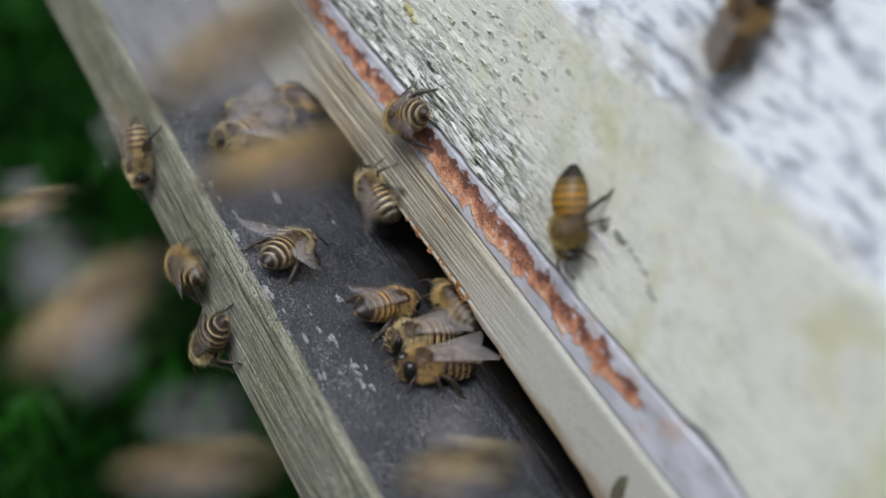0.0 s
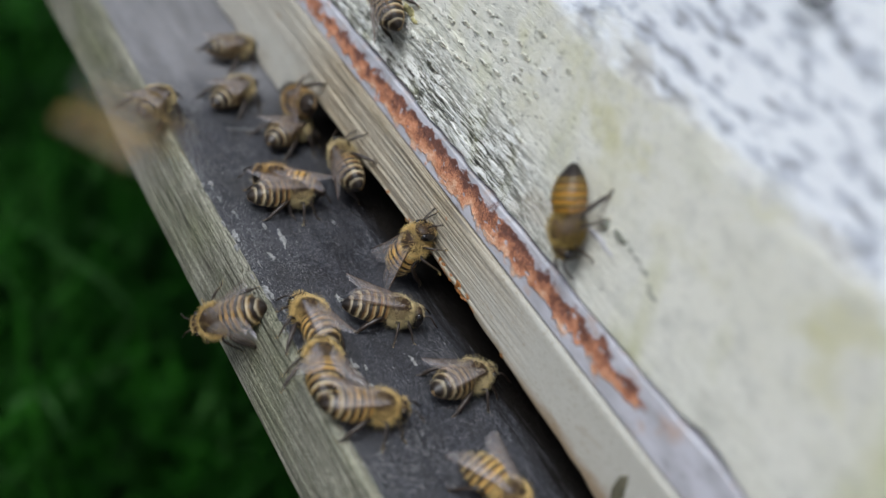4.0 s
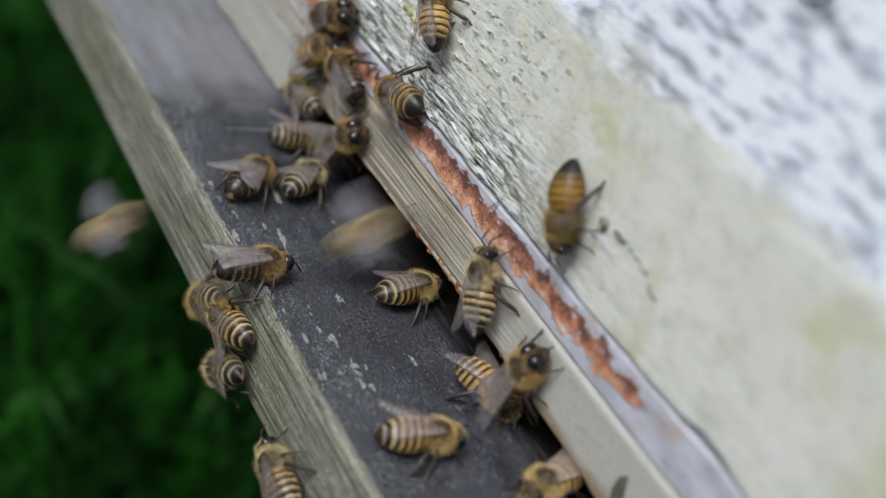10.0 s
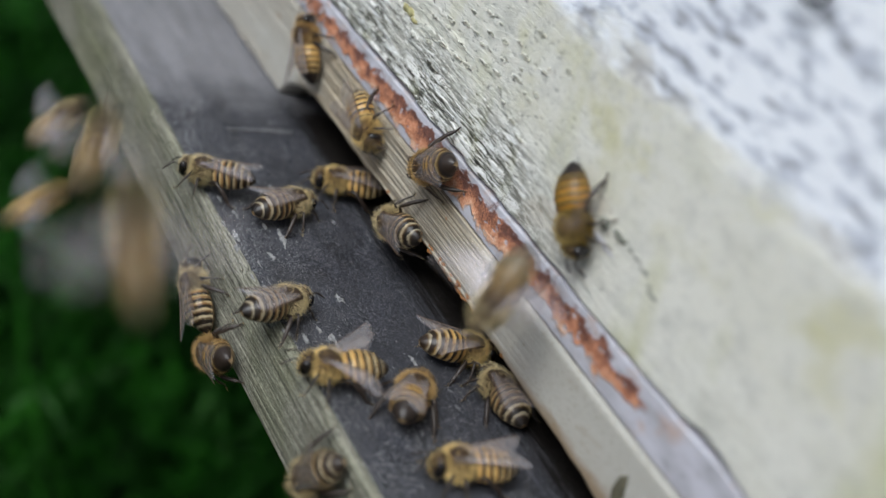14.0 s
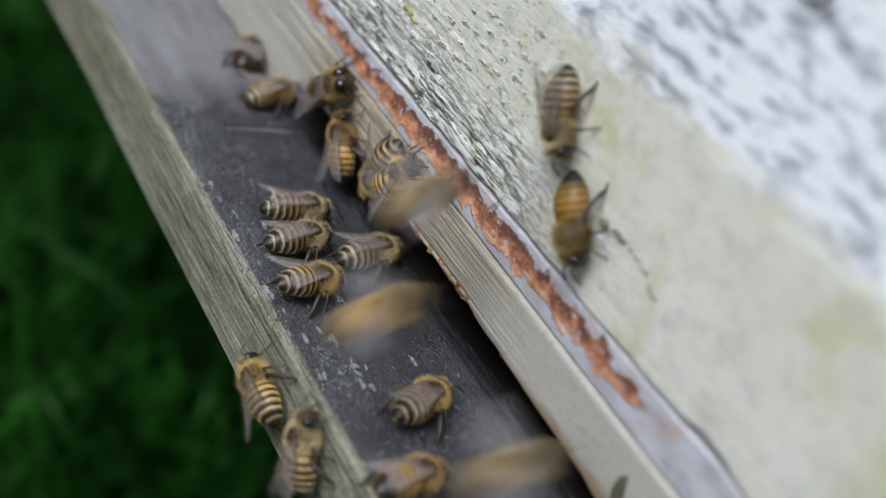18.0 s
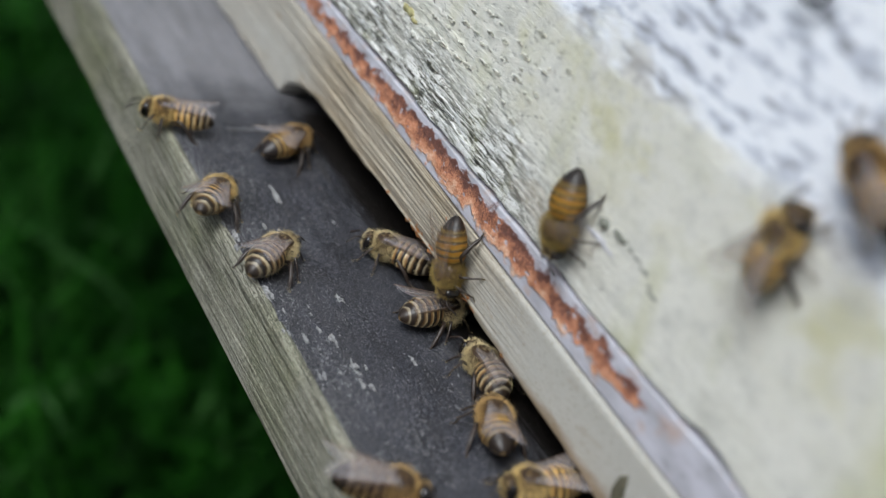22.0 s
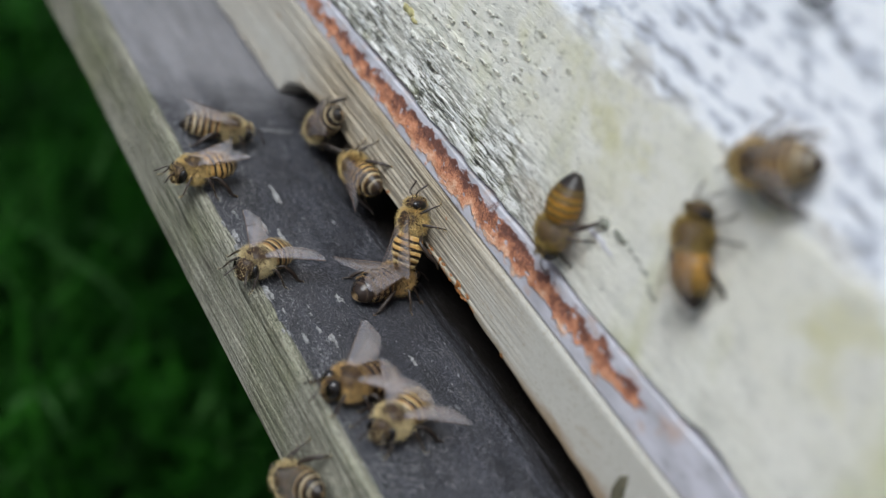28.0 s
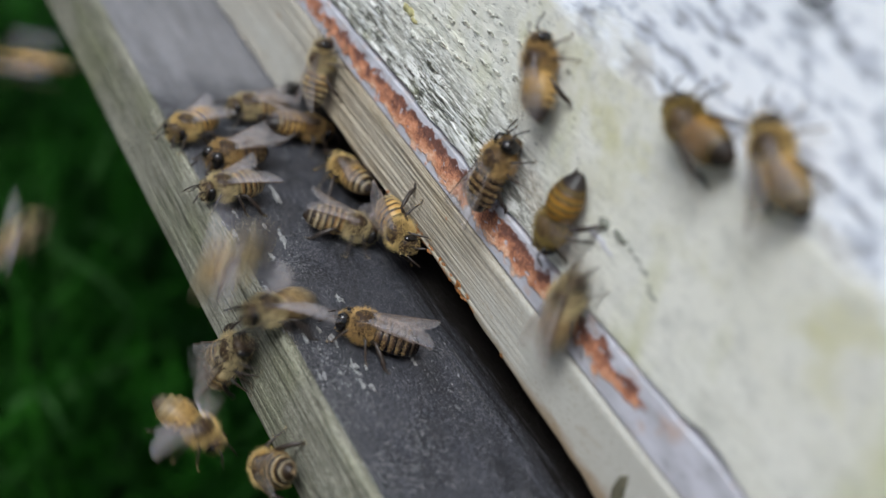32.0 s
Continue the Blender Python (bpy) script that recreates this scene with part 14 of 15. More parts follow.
    walk(bee, [
        board(0,9,-60,98), board(0.14,9.3,-10,98), at(0.25,9.3,9,0,9,11,105), at(0.38,9.8,4.5,14,45,31,138), wall(0.5,10.4,28,155), at(0.64,12.1,4.5,14,58,-7,-143),
        at(0.78,13.8,9,0,14,-8,-94), board(0.9,13.8,-10,-79), board(0.98,14,-35,-79), board(1.48,-40,-60,-79), board(3,-32,-52,-20), board(4.51,-24,-43,39),
        board(6.03,-16,-35,98), board(6.14,-16.1,-10,98), board(6.25,-16.1,9,74), board(6.38,-13.6,18.8,7), board(6.5,-11.1,28.5,-60), board(6.73,-6.7,9,-76),
        board(6.86,-6.7,-10,-79), board(6.93,-7,-35,-79), board(7.43,160,-110,-79), board(7.96,97,-85,-20), board(8.5,33,-60,39), board(9.03,-30,-35,98),
        board(9.14,-29.8,-10,98), board(9.25,-29.8,9,85), board(9.38,-30.3,4.3,49), board(9.5,-30.8,-0.4,12), at(9.75,-29.1,7.5,4.5,-20,-48,-28), wall(10,-27.3,9.3,-108),
        at(10.25,-26.2,7.5,4.5,24,-40,-132), board(10.5,-25,1.8,-134), board(10.67,-29.9,9,-105), board(10.8,-29.9,-10,-100), board(10.87,-30,-35,-100), board(11.37,80,-185,-100),
        board(11.42,50,-135,-153), board(11.48,20,-85,153), board(11.53,-10,-35,99), board(11.64,-9.6,-10,99), board(11.75,-9.6,9,126), board(11.83,-7.8,10.1,177),
        board(11.92,-6,11.1,-132), board(12,-4.3,12.2,-81), board(12.5,-3.3,9.5,-78), board(12.66,-1.9,9,-90), board(12.78,-1.9,-10,-92), board(12.86,-2,-35,-92),
        board(13.36,120,-210,-92), board(15.08,95,-152,-37), board(16.8,70,-93,18), board(18.52,45,-35,74), board(18.64,45,-10,74), board(18.75,45,9,76),
        board(19,47.3,0.1,87), board(19.06,45.6,3.1,38), board(19.12,43.9,6,-12), board(19.18,42.2,9,-62), board(19.31,42.2,-10,-88), board(19.38,42,-35,-88),
        board(19.88,80,-310,-88), board(20.93,56,-218,-146), board(21.97,31,-127,156), board(23.02,7,-35,98), board(23.14,7,-10,98), board(23.25,7,9,96),
        board(23.5,5,4.8,89), board(24,20.2,8.2,98), board(24.08,19.6,8.6,164), board(24.15,19.1,9,-129), board(24.28,19.1,-10,-105), board(24.35,19,-35,-105),
        board(24.85,160,-85,-105), board(26.41,106,-68,-159), board(27.96,53,-52,147), board(29.52,-1,-35,94), board(29.64,-0.7,-10,94), at(29.75,-0.7,9,0,-8,12,86),
        at(29.88,1.2,4.5,6.7,-43,35,48), wall(30,3.1,13.3,29), wall(30.17,2.7,11.7,-21), wall(30.33,2.3,10.1,-70), wall(30.5,2,8.6,-120), wall(31,-6,8,-73),
        at(31.1,-6.5,4.5,4,-11,-51,-84), at(31.21,-7.1,9,0,-1,-14,-101), board(31.34,-7.1,-10,-104), board(31.41,-7,-35,-104), board(31.91,-200,-160,-104), board(32,-200,-160,-104),
    ])
    beat(bee, 51, [(0,0), (32,0)])
    bee = copy_thing(KINDS[0], pose(0, 0, 0))
    walk(bee, [
        at(0,59,502,119,0,-3,-82), at(0.19,9,402,69,0,-3,-82), at(0.35,41,189,49,21,-24,-105), at(0.44,65,27.1,14.4,51,-32,-138), wall(0.5,68,11.5,-162), at(0.56,64.7,25.5,16.2,54,-4,148),
        at(0.69,36,205,68,16,-12,114), at(0.85,3,390,105,0,-24,99), at(1.63,61,386,149,-15,-11,149), at(2.41,119,381,193,-15,9,-166), at(3.19,177,377,238,0,22,-116), at(3.35,82,193,113,-24,1,-84),
        at(3.44,13.2,52.9,0.7,-56,-3,-45), nose(3.5,4.6,-11.7,22), at(4.5,11.1,31,2.2,-36,35,67), board(5.5,17.6,25,118), at(5.75,12.5,31,2.2,38,27,140), nose(6,7.5,-7.1,149),
        at(6.06,8,54.3,2.9,38,23,128), at(6.19,13,236,104,9,-14,98), at(6.35,18,424,194,0,-36,88), at(7.13,89,402,200,-19,-20,143), at(7.91,159,381,206,-18,3,-172), at(8.69,230,359,212,0,19,-123),
        at(8.85,111,185,100,15,-9,-124), at(8.94,25.2,52,-1.7,34,-36,-133), nose(9,14.4,-13,-121), nose(9.5,6,-13,-55), nose(10,6.3,-6,7), nose(10.5,9.6,-13,3),
        at(10.56,9.1,51.8,-6.8,-49,9,42), at(10.69,5,211,59,-13,-12,78), at(10.85,1,374,110,0,-30,91), at(11.02,-145,219,199,14,-1,39), at(11.19,-290.6,63.8,288.4,0,28,-12), at(11.35,-130.3,36.7,171.2,-28,22,-11),
        at(11.44,-13.7,10.2,65.2,-55,17,-8), wall(11.5,0.9,53.5,13), wall(12,1.2,41.1,-6), at(12.06,-15.5,9.9,53.5,-93,-48,-45), at(12.19,-165.6,48.9,174.9,-19,-62,-155), at(12.35,-332.5,77.8,288.7,0,-44,167),
        at(14.12,-128,200,212,-14,-15,-139), at(15.88,76,322,135,0,12,-93), at(16.2,69,160,73,1,9,-73), at(16.38,63.1,27.5,13.8,2,5,-54), board(16.5,62.5,11.9,-29), board(17,68.5,8,-47),
        board(17.17,69.8,8.6,-96), board(17.33,71,9.2,-145), board(17.5,72.3,9.7,167), board(17.75,69.2,7,-133), board(18,66.1,4.2,-73), at(18.06,68.7,23.7,15.1,13,-12,-14),
        at(18.19,92,209,101,10,-30,47), at(18.35,118,394,181,0,-34,82), at(18.52,-80,245,229,17,0,29), at(18.69,-277,96.2,277.4,0,33,-24), at(18.85,-156.8,51.3,166.9,-17,-1,-40), at(18.94,-69.3,11.8,65.8,-27,-38,-47),
        wall(19,-58.4,54.6,-87), wall(19.5,-59.8,63.9,-118), wall(19.67,-57.8,61.8,-69), wall(19.83,-55.8,59.6,-20), wall(20,-53.9,57.4,30), wall(20.25,-50.6,52.7,-23),
        wall(20.5,-47.2,47.9,-76), wall(20.67,-47.4,48.6,-18), wall(20.83,-47.6,49.3,40), wall(21,-47.8,49.9,98), wall(21.17,-50.4,49.6,148), wall(21.33,-52.9,49.3,-162),
        wall(21.5,-55.5,48.9,-111), wall(22,-56.9,52.3,-100), wall(22.5,-58,55.2,-95), wall(23,-56.7,52.7,-97), wall(23.25,-53.2,58.6,-48), wall(23.5,-49.8,64.4,2),
        wall(24,-39,58.2,-15), wall(24.25,-33.3,58,-70), wall(24.5,-27.5,57.8,-125), wall(24.75,-38.9,57,-80), wall(25,-50.2,56.2,-36), wall(25.25,-50.9,57.3,-74),
        wall(25.5,-51.7,58.4,-112), wall(26.5,-50.9,58.5,-50), wall(27.5,-50.2,58.5,12), wall(28,-51.8,60.6,29), wall(28.5,-48,58,26), wall(29,-49.5,59.2,17),
        wall(29.5,-50.7,60.6,18), wall(30,-51.4,61.9,15), wall(30.5,-52.1,61.2,0), wall(31,-56.1,60.5,-12), wall(31.5,-51.6,61.9,-13), wall(32,-52.7,60.6,-32),
    ])
    beat(bee, 52, [(0,1), (0.44,1), (0.5,0), (0.56,1), (3.44,1), (3.5,0), (5.75,0), (6,0.5), (6.06,1), (8.94,1), (9,0), (10.5,0), (10.56,1), (11.44,1), (11.5,0), (12,0), (12.06,1), (16.38,1), (16.5,0.5), (17,0.5), (17.17,0), (18,0), (18.06,1), (18.94,1), (19,0), (32,0)])
    bee = copy_thing(KINDS[2], pose(0, 0, 0))
    walk(bee, [
        at(0,138,544,100,0,-4,-101), at(0.19,88,444,50,0,-4,-101), at(0.35,45,223,32,-3,-30,-94), at(0.44,13.5,56.3,-1.4,-12,-55,-82), nose(0.5,9.5,-4.2,-76), at(0.56,17.1,53.1,6,-53,-52,21),
        at(0.69,85,225,107,-18,-37,51), at(0.85,161,401,199,0,-36,68), at(2.46,185,382,196,24,-22,2), at(4.08,208,363,192,22,4,-52), at(5.69,232,344,189,0,16,-111), at(5.85,161,165,97,-6,12,-158),
        at(5.94,109.1,20.5,16.5,-6,6,155), board(6,102.6,3.4,94), at(6.06,102.3,20.9,13.5,0,-13,93), at(6.19,99,189,85,0,-26,92), at(6.35,96,354,150,0,-33,91), at(7.8,98,372,160,-20,-20,154),
        at(9.24,101,391,171,-19,1,-152), at(10.69,104,409,182,0,13,-95), at(10.85,84,192,94,-1,9,-113), at(10.94,69,20.8,16.1,-2,5,-130), board(11,67.2,0.4,-153), at(11.06,71.4,19.9,10.2,-7,-8,157),
        at(11.19,110,205,52,-5,-19,105), at(11.35,152,391,84,0,-23,78), at(11.8,166,379,95,-9,-17,135), at(12.24,180,367,107,-9,-6,-170), at(12.69,195,356,118,0,0,-116), at(12.85,98,168,87,-29,-16,-80),
        at(12.94,27.2,24.8,43.7,-62,-10,-40), wall(13,18.4,39.8,24), at(13.06,29.8,23.8,42.8,-47,18,32), at(13.19,132,188,80,-14,-4,53), at(13.35,246,357,100,0,-19,57), at(14.63,194,356,103,10,-12,2),
        at(15.91,142,355,107,10,1,-50), at(17.19,90,355,110,0,8,-103), at(17.35,48,183,58,19,-14,-117), at(17.44,18.5,51.8,-1,46,-29,-141), nose(17.5,14.8,-6.9,-153), at(17.56,16,48.7,2.8,53,-15,141),
        at(17.69,27,181,100,15,-28,102), at(17.85,39,313,187,0,-43,85), at(18.13,28,339,199,-27,-27,154), at(18.41,17,365,210,-24,0,-153), at(18.69,7,390,222,0,13,-97), at(18.85,-17,202,144,2,-8,-92),
        at(18.93,-39.6,47,36.6,-4,-57,-77), at(19,-36.5,33.7,58.1,-4,-57,-77), at(19.07,-33.4,20.3,79.6,-4,-57,-77), at(19.13,7,131,101,-18,-43,-9), at(19.19,48,241,122,-9,-28,42), at(19.35,132,428,165,0,-25,67),
        at(19.63,154,412,160,-13,-17,129), at(19.91,176,395,154,-12,-3,-174), at(20.19,198,379,149,0,4,-117), at(20.35,92,179,96,-3,-25,-104), at(20.44,15.4,26,36,-16,-52,-82), wall(20.5,5.9,30.1,-65),
        at(20.56,14.6,27,33.8,-55,-36,20), at(20.69,94,220,77,-19,-21,50), at(20.85,181,420,103,0,-20,67), at(23.46,167,409,139,17,-10,6), at(26.08,153,398,174,16,9,-50), at(28.69,139,387,210,0,18,-111),
        at(28.85,63,198,103,5,-14,-106), at(28.94,8.6,53.4,4.9,8,-46,-104), nose(29,1.8,-5.8,-90), nose(29.5,2.4,-1.5,-110), at(29.56,7.8,51.1,3.5,-44,-71,13), at(29.62,31.9,128,30.9,-33,-52,33),
        at(29.69,56,205,58,-18,-37,52), at(29.85,110,361,98,0,-26,72), at(32,110,361,98,0,-26,72),
    ])
    beat(bee, 53, [(0,1), (0.44,1), (0.5,0), (0.56,1), (5.94,1), (6,0), (6.06,1), (10.94,1), (11,0), (11.06,1), (12.94,1), (13,0.5), (13.06,1), (17.44,1), (17.5,0), (17.56,1), (20.44,1), (20.5,0), (20.56,1), (28.94,1), (29,0), (29.5,0), (29.56,1), (32,1)])
    bee = copy_thing(KINDS[2], pose(0, 0, 0))
    walk(bee, [
        board(0,5,-60,77), board(0.14,4.7,-10,77), board(0.25,4.7,9,78), board(0.5,3.1,19.1,82), board(0.56,3.2,15.7,32), board(0.63,3.4,12.4,-19),
        board(0.69,3.5,9,-69), board(0.82,3.5,-10,-96), board(0.89,4,-35,-96), board(1.39,0,-60,-96), board(2.77,-11,-52,-39), board(4.15,-23,-43,18),
        board(5.53,-34,-35,74), board(5.64,-34.4,-10,74), board(5.75,-34.4,9,50), board(5.83,-34.9,5.9,3), board(5.92,-35.4,2.8,-44), board(6,-35.9,-0.3,-91),
        board(6.18,-38.4,9,-95), board(6.31,-38.4,-10,-96), board(6.38,-38,-35,-96), board(6.88,40,-110,-96), board(7.43,34,-85,-154), board(7.98,28,-60,148),
        board(8.53,22,-35,89), board(8.64,22,-10,89), board(8.75,22,9,113), board(8.88,23.8,11.5,179), board(9,25.5,14,-114), board(9.5,31.5,5.1,-65),
        board(10,35.4,19.5,-51), board(10.5,48.1,18.1,-45), board(10.69,44.7,9,-86), board(10.82,44.7,-10,-93), board(10.89,45,-35,-93), board(11.39,120,-185,-93),
        board(12.27,85,-135,-37), board(13.15,49,-85,19), board(14.03,14,-35,76), board(14.14,14.1,-10,76), board(14.25,14.1,9,52), board(14.38,13.1,6.2,-13),
        board(14.5,12,3.4,-79), board(15.17,12.5,8.8,-69), board(15.83,17.9,6.3,-59), board(16.5,16.2,9.7,-48), board(17,22,3.2,-62), board(17.17,17.1,9,-95),
        board(17.29,17.1,-10,-100), board(17.37,17,-35,-100), board(17.87,120,-260,-100), board(18.25,68,-185,-154), board(18.64,15,-110,152), board(19.02,-37,-35,98),
        board(19.14,-37.3,-10,98), board(19.25,-37.3,9,106), board(19.5,-39.5,9.5,151), board(19.75,-39.5,5.6,113), board(20,-39.4,1.8,75), board(20.06,-38.6,4.2,28),
        board(20.11,-37.8,6.6,-20), board(20.17,-36.9,9,-67), board(20.3,-36.9,-10,-92), board(20.37,-37,-35,-92), board(20.87,0,-335,-92), board(23.09,2,-235,-37),
        board(25.3,5,-135,19), board(27.52,7,-35,75), board(27.64,6.9,-10,75), board(27.75,6.9,9,53), board(27.88,5.9,8.2,-10), board(28,4.9,7.4,-73),
        board(28.15,4.7,9,-84), board(28.28,4.7,-10,-86), board(28.35,5,-35,-86), board(28.85,120,-110,-86), board(32,120,-110,-86),
    ])
    beat(bee, 54, [(0,0), (8.88,0), (9,0.5), (9.5,0), (32,0)])
    bee = copy_thing(KINDS[2], pose(0, 0, 0))
    walk(bee, [
        board(0,-40,-159,76), board(0.43,-40,-60,76), board(0.53,-40,-35,76), board(0.64,-40.3,-10,76), board(0.75,-40.3,9,78), board(1,-40.1,5.5,88),
        board(1.5,-30.1,0.7,48), board(1.75,-21.6,1.6,-9), board(2,-13.1,2.5,-65), board(2.17,-15.1,2.7,-15), board(2.33,-17.1,2.8,35), board(2.5,-19.1,3,86),
        board(3,-33.6,1.8,34), board(3.08,-30.9,5.4,-15), board(3.17,-28.1,9,-65), board(3.3,-28.1,-10,-82), board(3.37,-28,-35,-82), board(3.87,80,-85,-82),
        board(5.42,68,-68,-24), board(6.98,57,-52,34), board(8.53,45,-35,92), board(8.64,45,-10,92), at(8.75,45,9,0,-8,11,84), at(8.88,52.3,4.5,9.1,-45,33,46),
        wall(9,59.7,18.2,25), wall(9.17,59.7,18.2,-32), wall(9.33,59.7,18.2,-88), wall(9.5,59.8,18.1,-145), wall(10,53.6,25.3,-144), at(10.14,49.3,4.5,12.7,41,-38,-130),
        at(10.28,45,9,0,7,-12,-97), board(10.4,45,-10,-90), board(10.47,45,-35,-90), board(10.97,-40,-185,-90), board(11.16,-19,-135,-145), board(11.34,2,-85,159),
        board(11.53,23,-35,104), board(11.64,22.9,-10,104), board(11.75,22.9,9,102), board(12,23.4,14.8,91), board(12.09,25.8,11.9,161), board(12.18,28.3,9,-129),
        board(12.3,28.3,-10,-105), board(12.38,28,-35,-105), board(12.88,80,-210,-105), board(14.26,68,-152,-156), board(15.64,56,-93,153), board(17.02,43,-35,101),
        board(17.14,43.4,-10,101), at(17.25,43.4,9,0,-8,12,91), at(17.38,43.4,4.5,7.3,-46,32,48), wall(17.5,43.5,14.5,20), wall(17.67,44.7,14.4,-31), wall(17.83,46,14.3,-82),
        wall(18,47.2,14.2,-133), at(18.12,46.1,4.5,7.1,35,-42,-126), at(18.24,45,9,0,6,-12,-98), board(18.36,45,-10,-93), board(18.44,45,-35,-93), board(18.94,120,-285,-93),
        board(19.3,95,-202,-152), board(19.66,70,-118,148), board(20.02,45,-35,88), board(20.14,45,-10,88), board(20.25,45,9,90), board(20.5,41.8,10.5,101),
        board(21,31.5,28.5,137), board(21.12,29.6,18.8,-162), board(21.23,27.8,9,-102), board(21.36,27.8,-10,-81), board(21.43,28,-35,-81), board(21.93,0,-60,-81),
        board(24.46,15,-52,-23), board(26.99,29,-43,35), board(29.52,44,-35,92), board(29.64,44,-10,92), at(29.75,44,9,0,-18,0,74), at(29.83,42.9,6,4.6,-49,-14,43),
        at(29.92,41.8,3,9.2,-72,-41,19), wall(30,40.7,13.7,-73), wall(30.5,36.4,18.9,-124), wall(31,49.1,19.3,-55), at(31.13,46.5,4.5,9.6,-27,-47,-68), at(31.26,43.8,9,0,-3,-13,-98),
        board(31.38,43.8,-10,-104), board(31.46,44,-35,-104), board(31.96,-120,-160,-104), board(32,-120,-160,-104),
    ])
    beat(bee, 55, [(0,0), (0.75,0), (1,0.5), (1.5,0), (20.5,0), (21,0.5), (21.12,0), (32,0)])
    bee = copy_thing(KINDS[2], pose(0, 0, 0))
    walk(bee, [
        board(0,45,-131,105), board(0.92,45,-60,105), board(1.02,45,-35,105), board(1.14,45,-10,105), board(1.25,45,9,84), board(1.38,46.1,9.9,22),
        board(1.5,47.2,10.8,-40), board(2,44.4,12.1,-41), board(2.5,39.9,5.9,-49), board(2.66,34.6,9,-91), board(2.78,34.6,-10,-98), board(2.86,35,-35,-98),
        board(3.36,-40,-85,-98), board(4.75,-12,-68,-156), board(6.14,17,-52,147), board(7.53,45,-35,90), board(7.64,45,-10,90), board(7.75,45,9,85),
        board(8,41.8,1.8,52), board(8.09,43,5.4,-9), board(8.17,44.1,9,-70), board(8.3,44.1,-10,-92), board(8.37,44,-35,-92), board(8.87,-120,-160,-92),
        board(9.09,-68,-118,-34), board(9.31,-16,-77,24), board(9.53,36,-35,82), board(9.64,35.9,-10,82), at(9.75,35.9,9,0,16,5,99), at(9.88,36.9,4.5,4.7,61,-7,146),
        wall(10,37.8,9.4,-134), wall(10.5,36.6,11.5,-96), wall(11,38.2,11.2,-75), at(11.12,36.6,4.5,5.6,-12,-51,-81), at(11.23,35,9,0,-1,-14,-94), board(11.35,35,-10,-97),
        board(11.43,35,-35,-97), board(11.93,-200,-210,-97), board(12.63,-148,-152,-38), board(13.33,-96,-93,22), board(14.03,-45,-35,81), board(14.14,-44.7,-10,81),
        board(14.25,-44.7,9,86), board(14.5,-39.4,28.5,111), board(14.65,-38.5,22,160), board(14.81,-37.7,15.5,-150), board(14.96,-36.8,9,-101), board(15.21,-36.8,-10,-75),
        board(15.36,-37,-35,-75), board(15.86,-120,-260,-75), board(16.75,-72,-185,-22), board(17.63,-25,-110,31), board(18.52,23,-35,84), board(18.64,22.6,-10,84),
        board(18.75,22.6,9,67), board(18.88,24.8,9.2,19), board(19,27.1,9.4,-29), board(19.16,31,9,-92), board(19.28,31,-10,-104), board(19.36,31,-35,-104),
        board(19.86,160,-310,-104), board(20.91,122,-218,-44), board(21.97,83,-127,15), board(23.02,45,-35,75), board(23.14,45,-10,75), board(23.25,45,9,93),
        board(23.38,46,4.1,146), board(23.5,46.9,-0.9,-162), board(24,54.1,-2.4,-145), board(24.5,56,-0.5,-141), board(24.75,55.8,1.6,165), board(25,55.6,3.8,110),
        board(25.5,59.4,6.8,106), board(26.17,61.7,5.7,102), board(26.83,54.7,8.9,99), board(27.5,49.8,11.9,95), board(27.56,48.2,10.9,143), board(27.61,46.6,10,-169),
        board(27.67,45,9,-121), board(27.79,45,-10,-95), board(27.87,45,-35,-95), board(28.37,80,-110,-95), board(32,80,-110,-95),
    ])
    beat(bee, 56, [(0,0), (32,0)])
    bee = copy_thing(KINDS[5], pose(0, 0, 0))
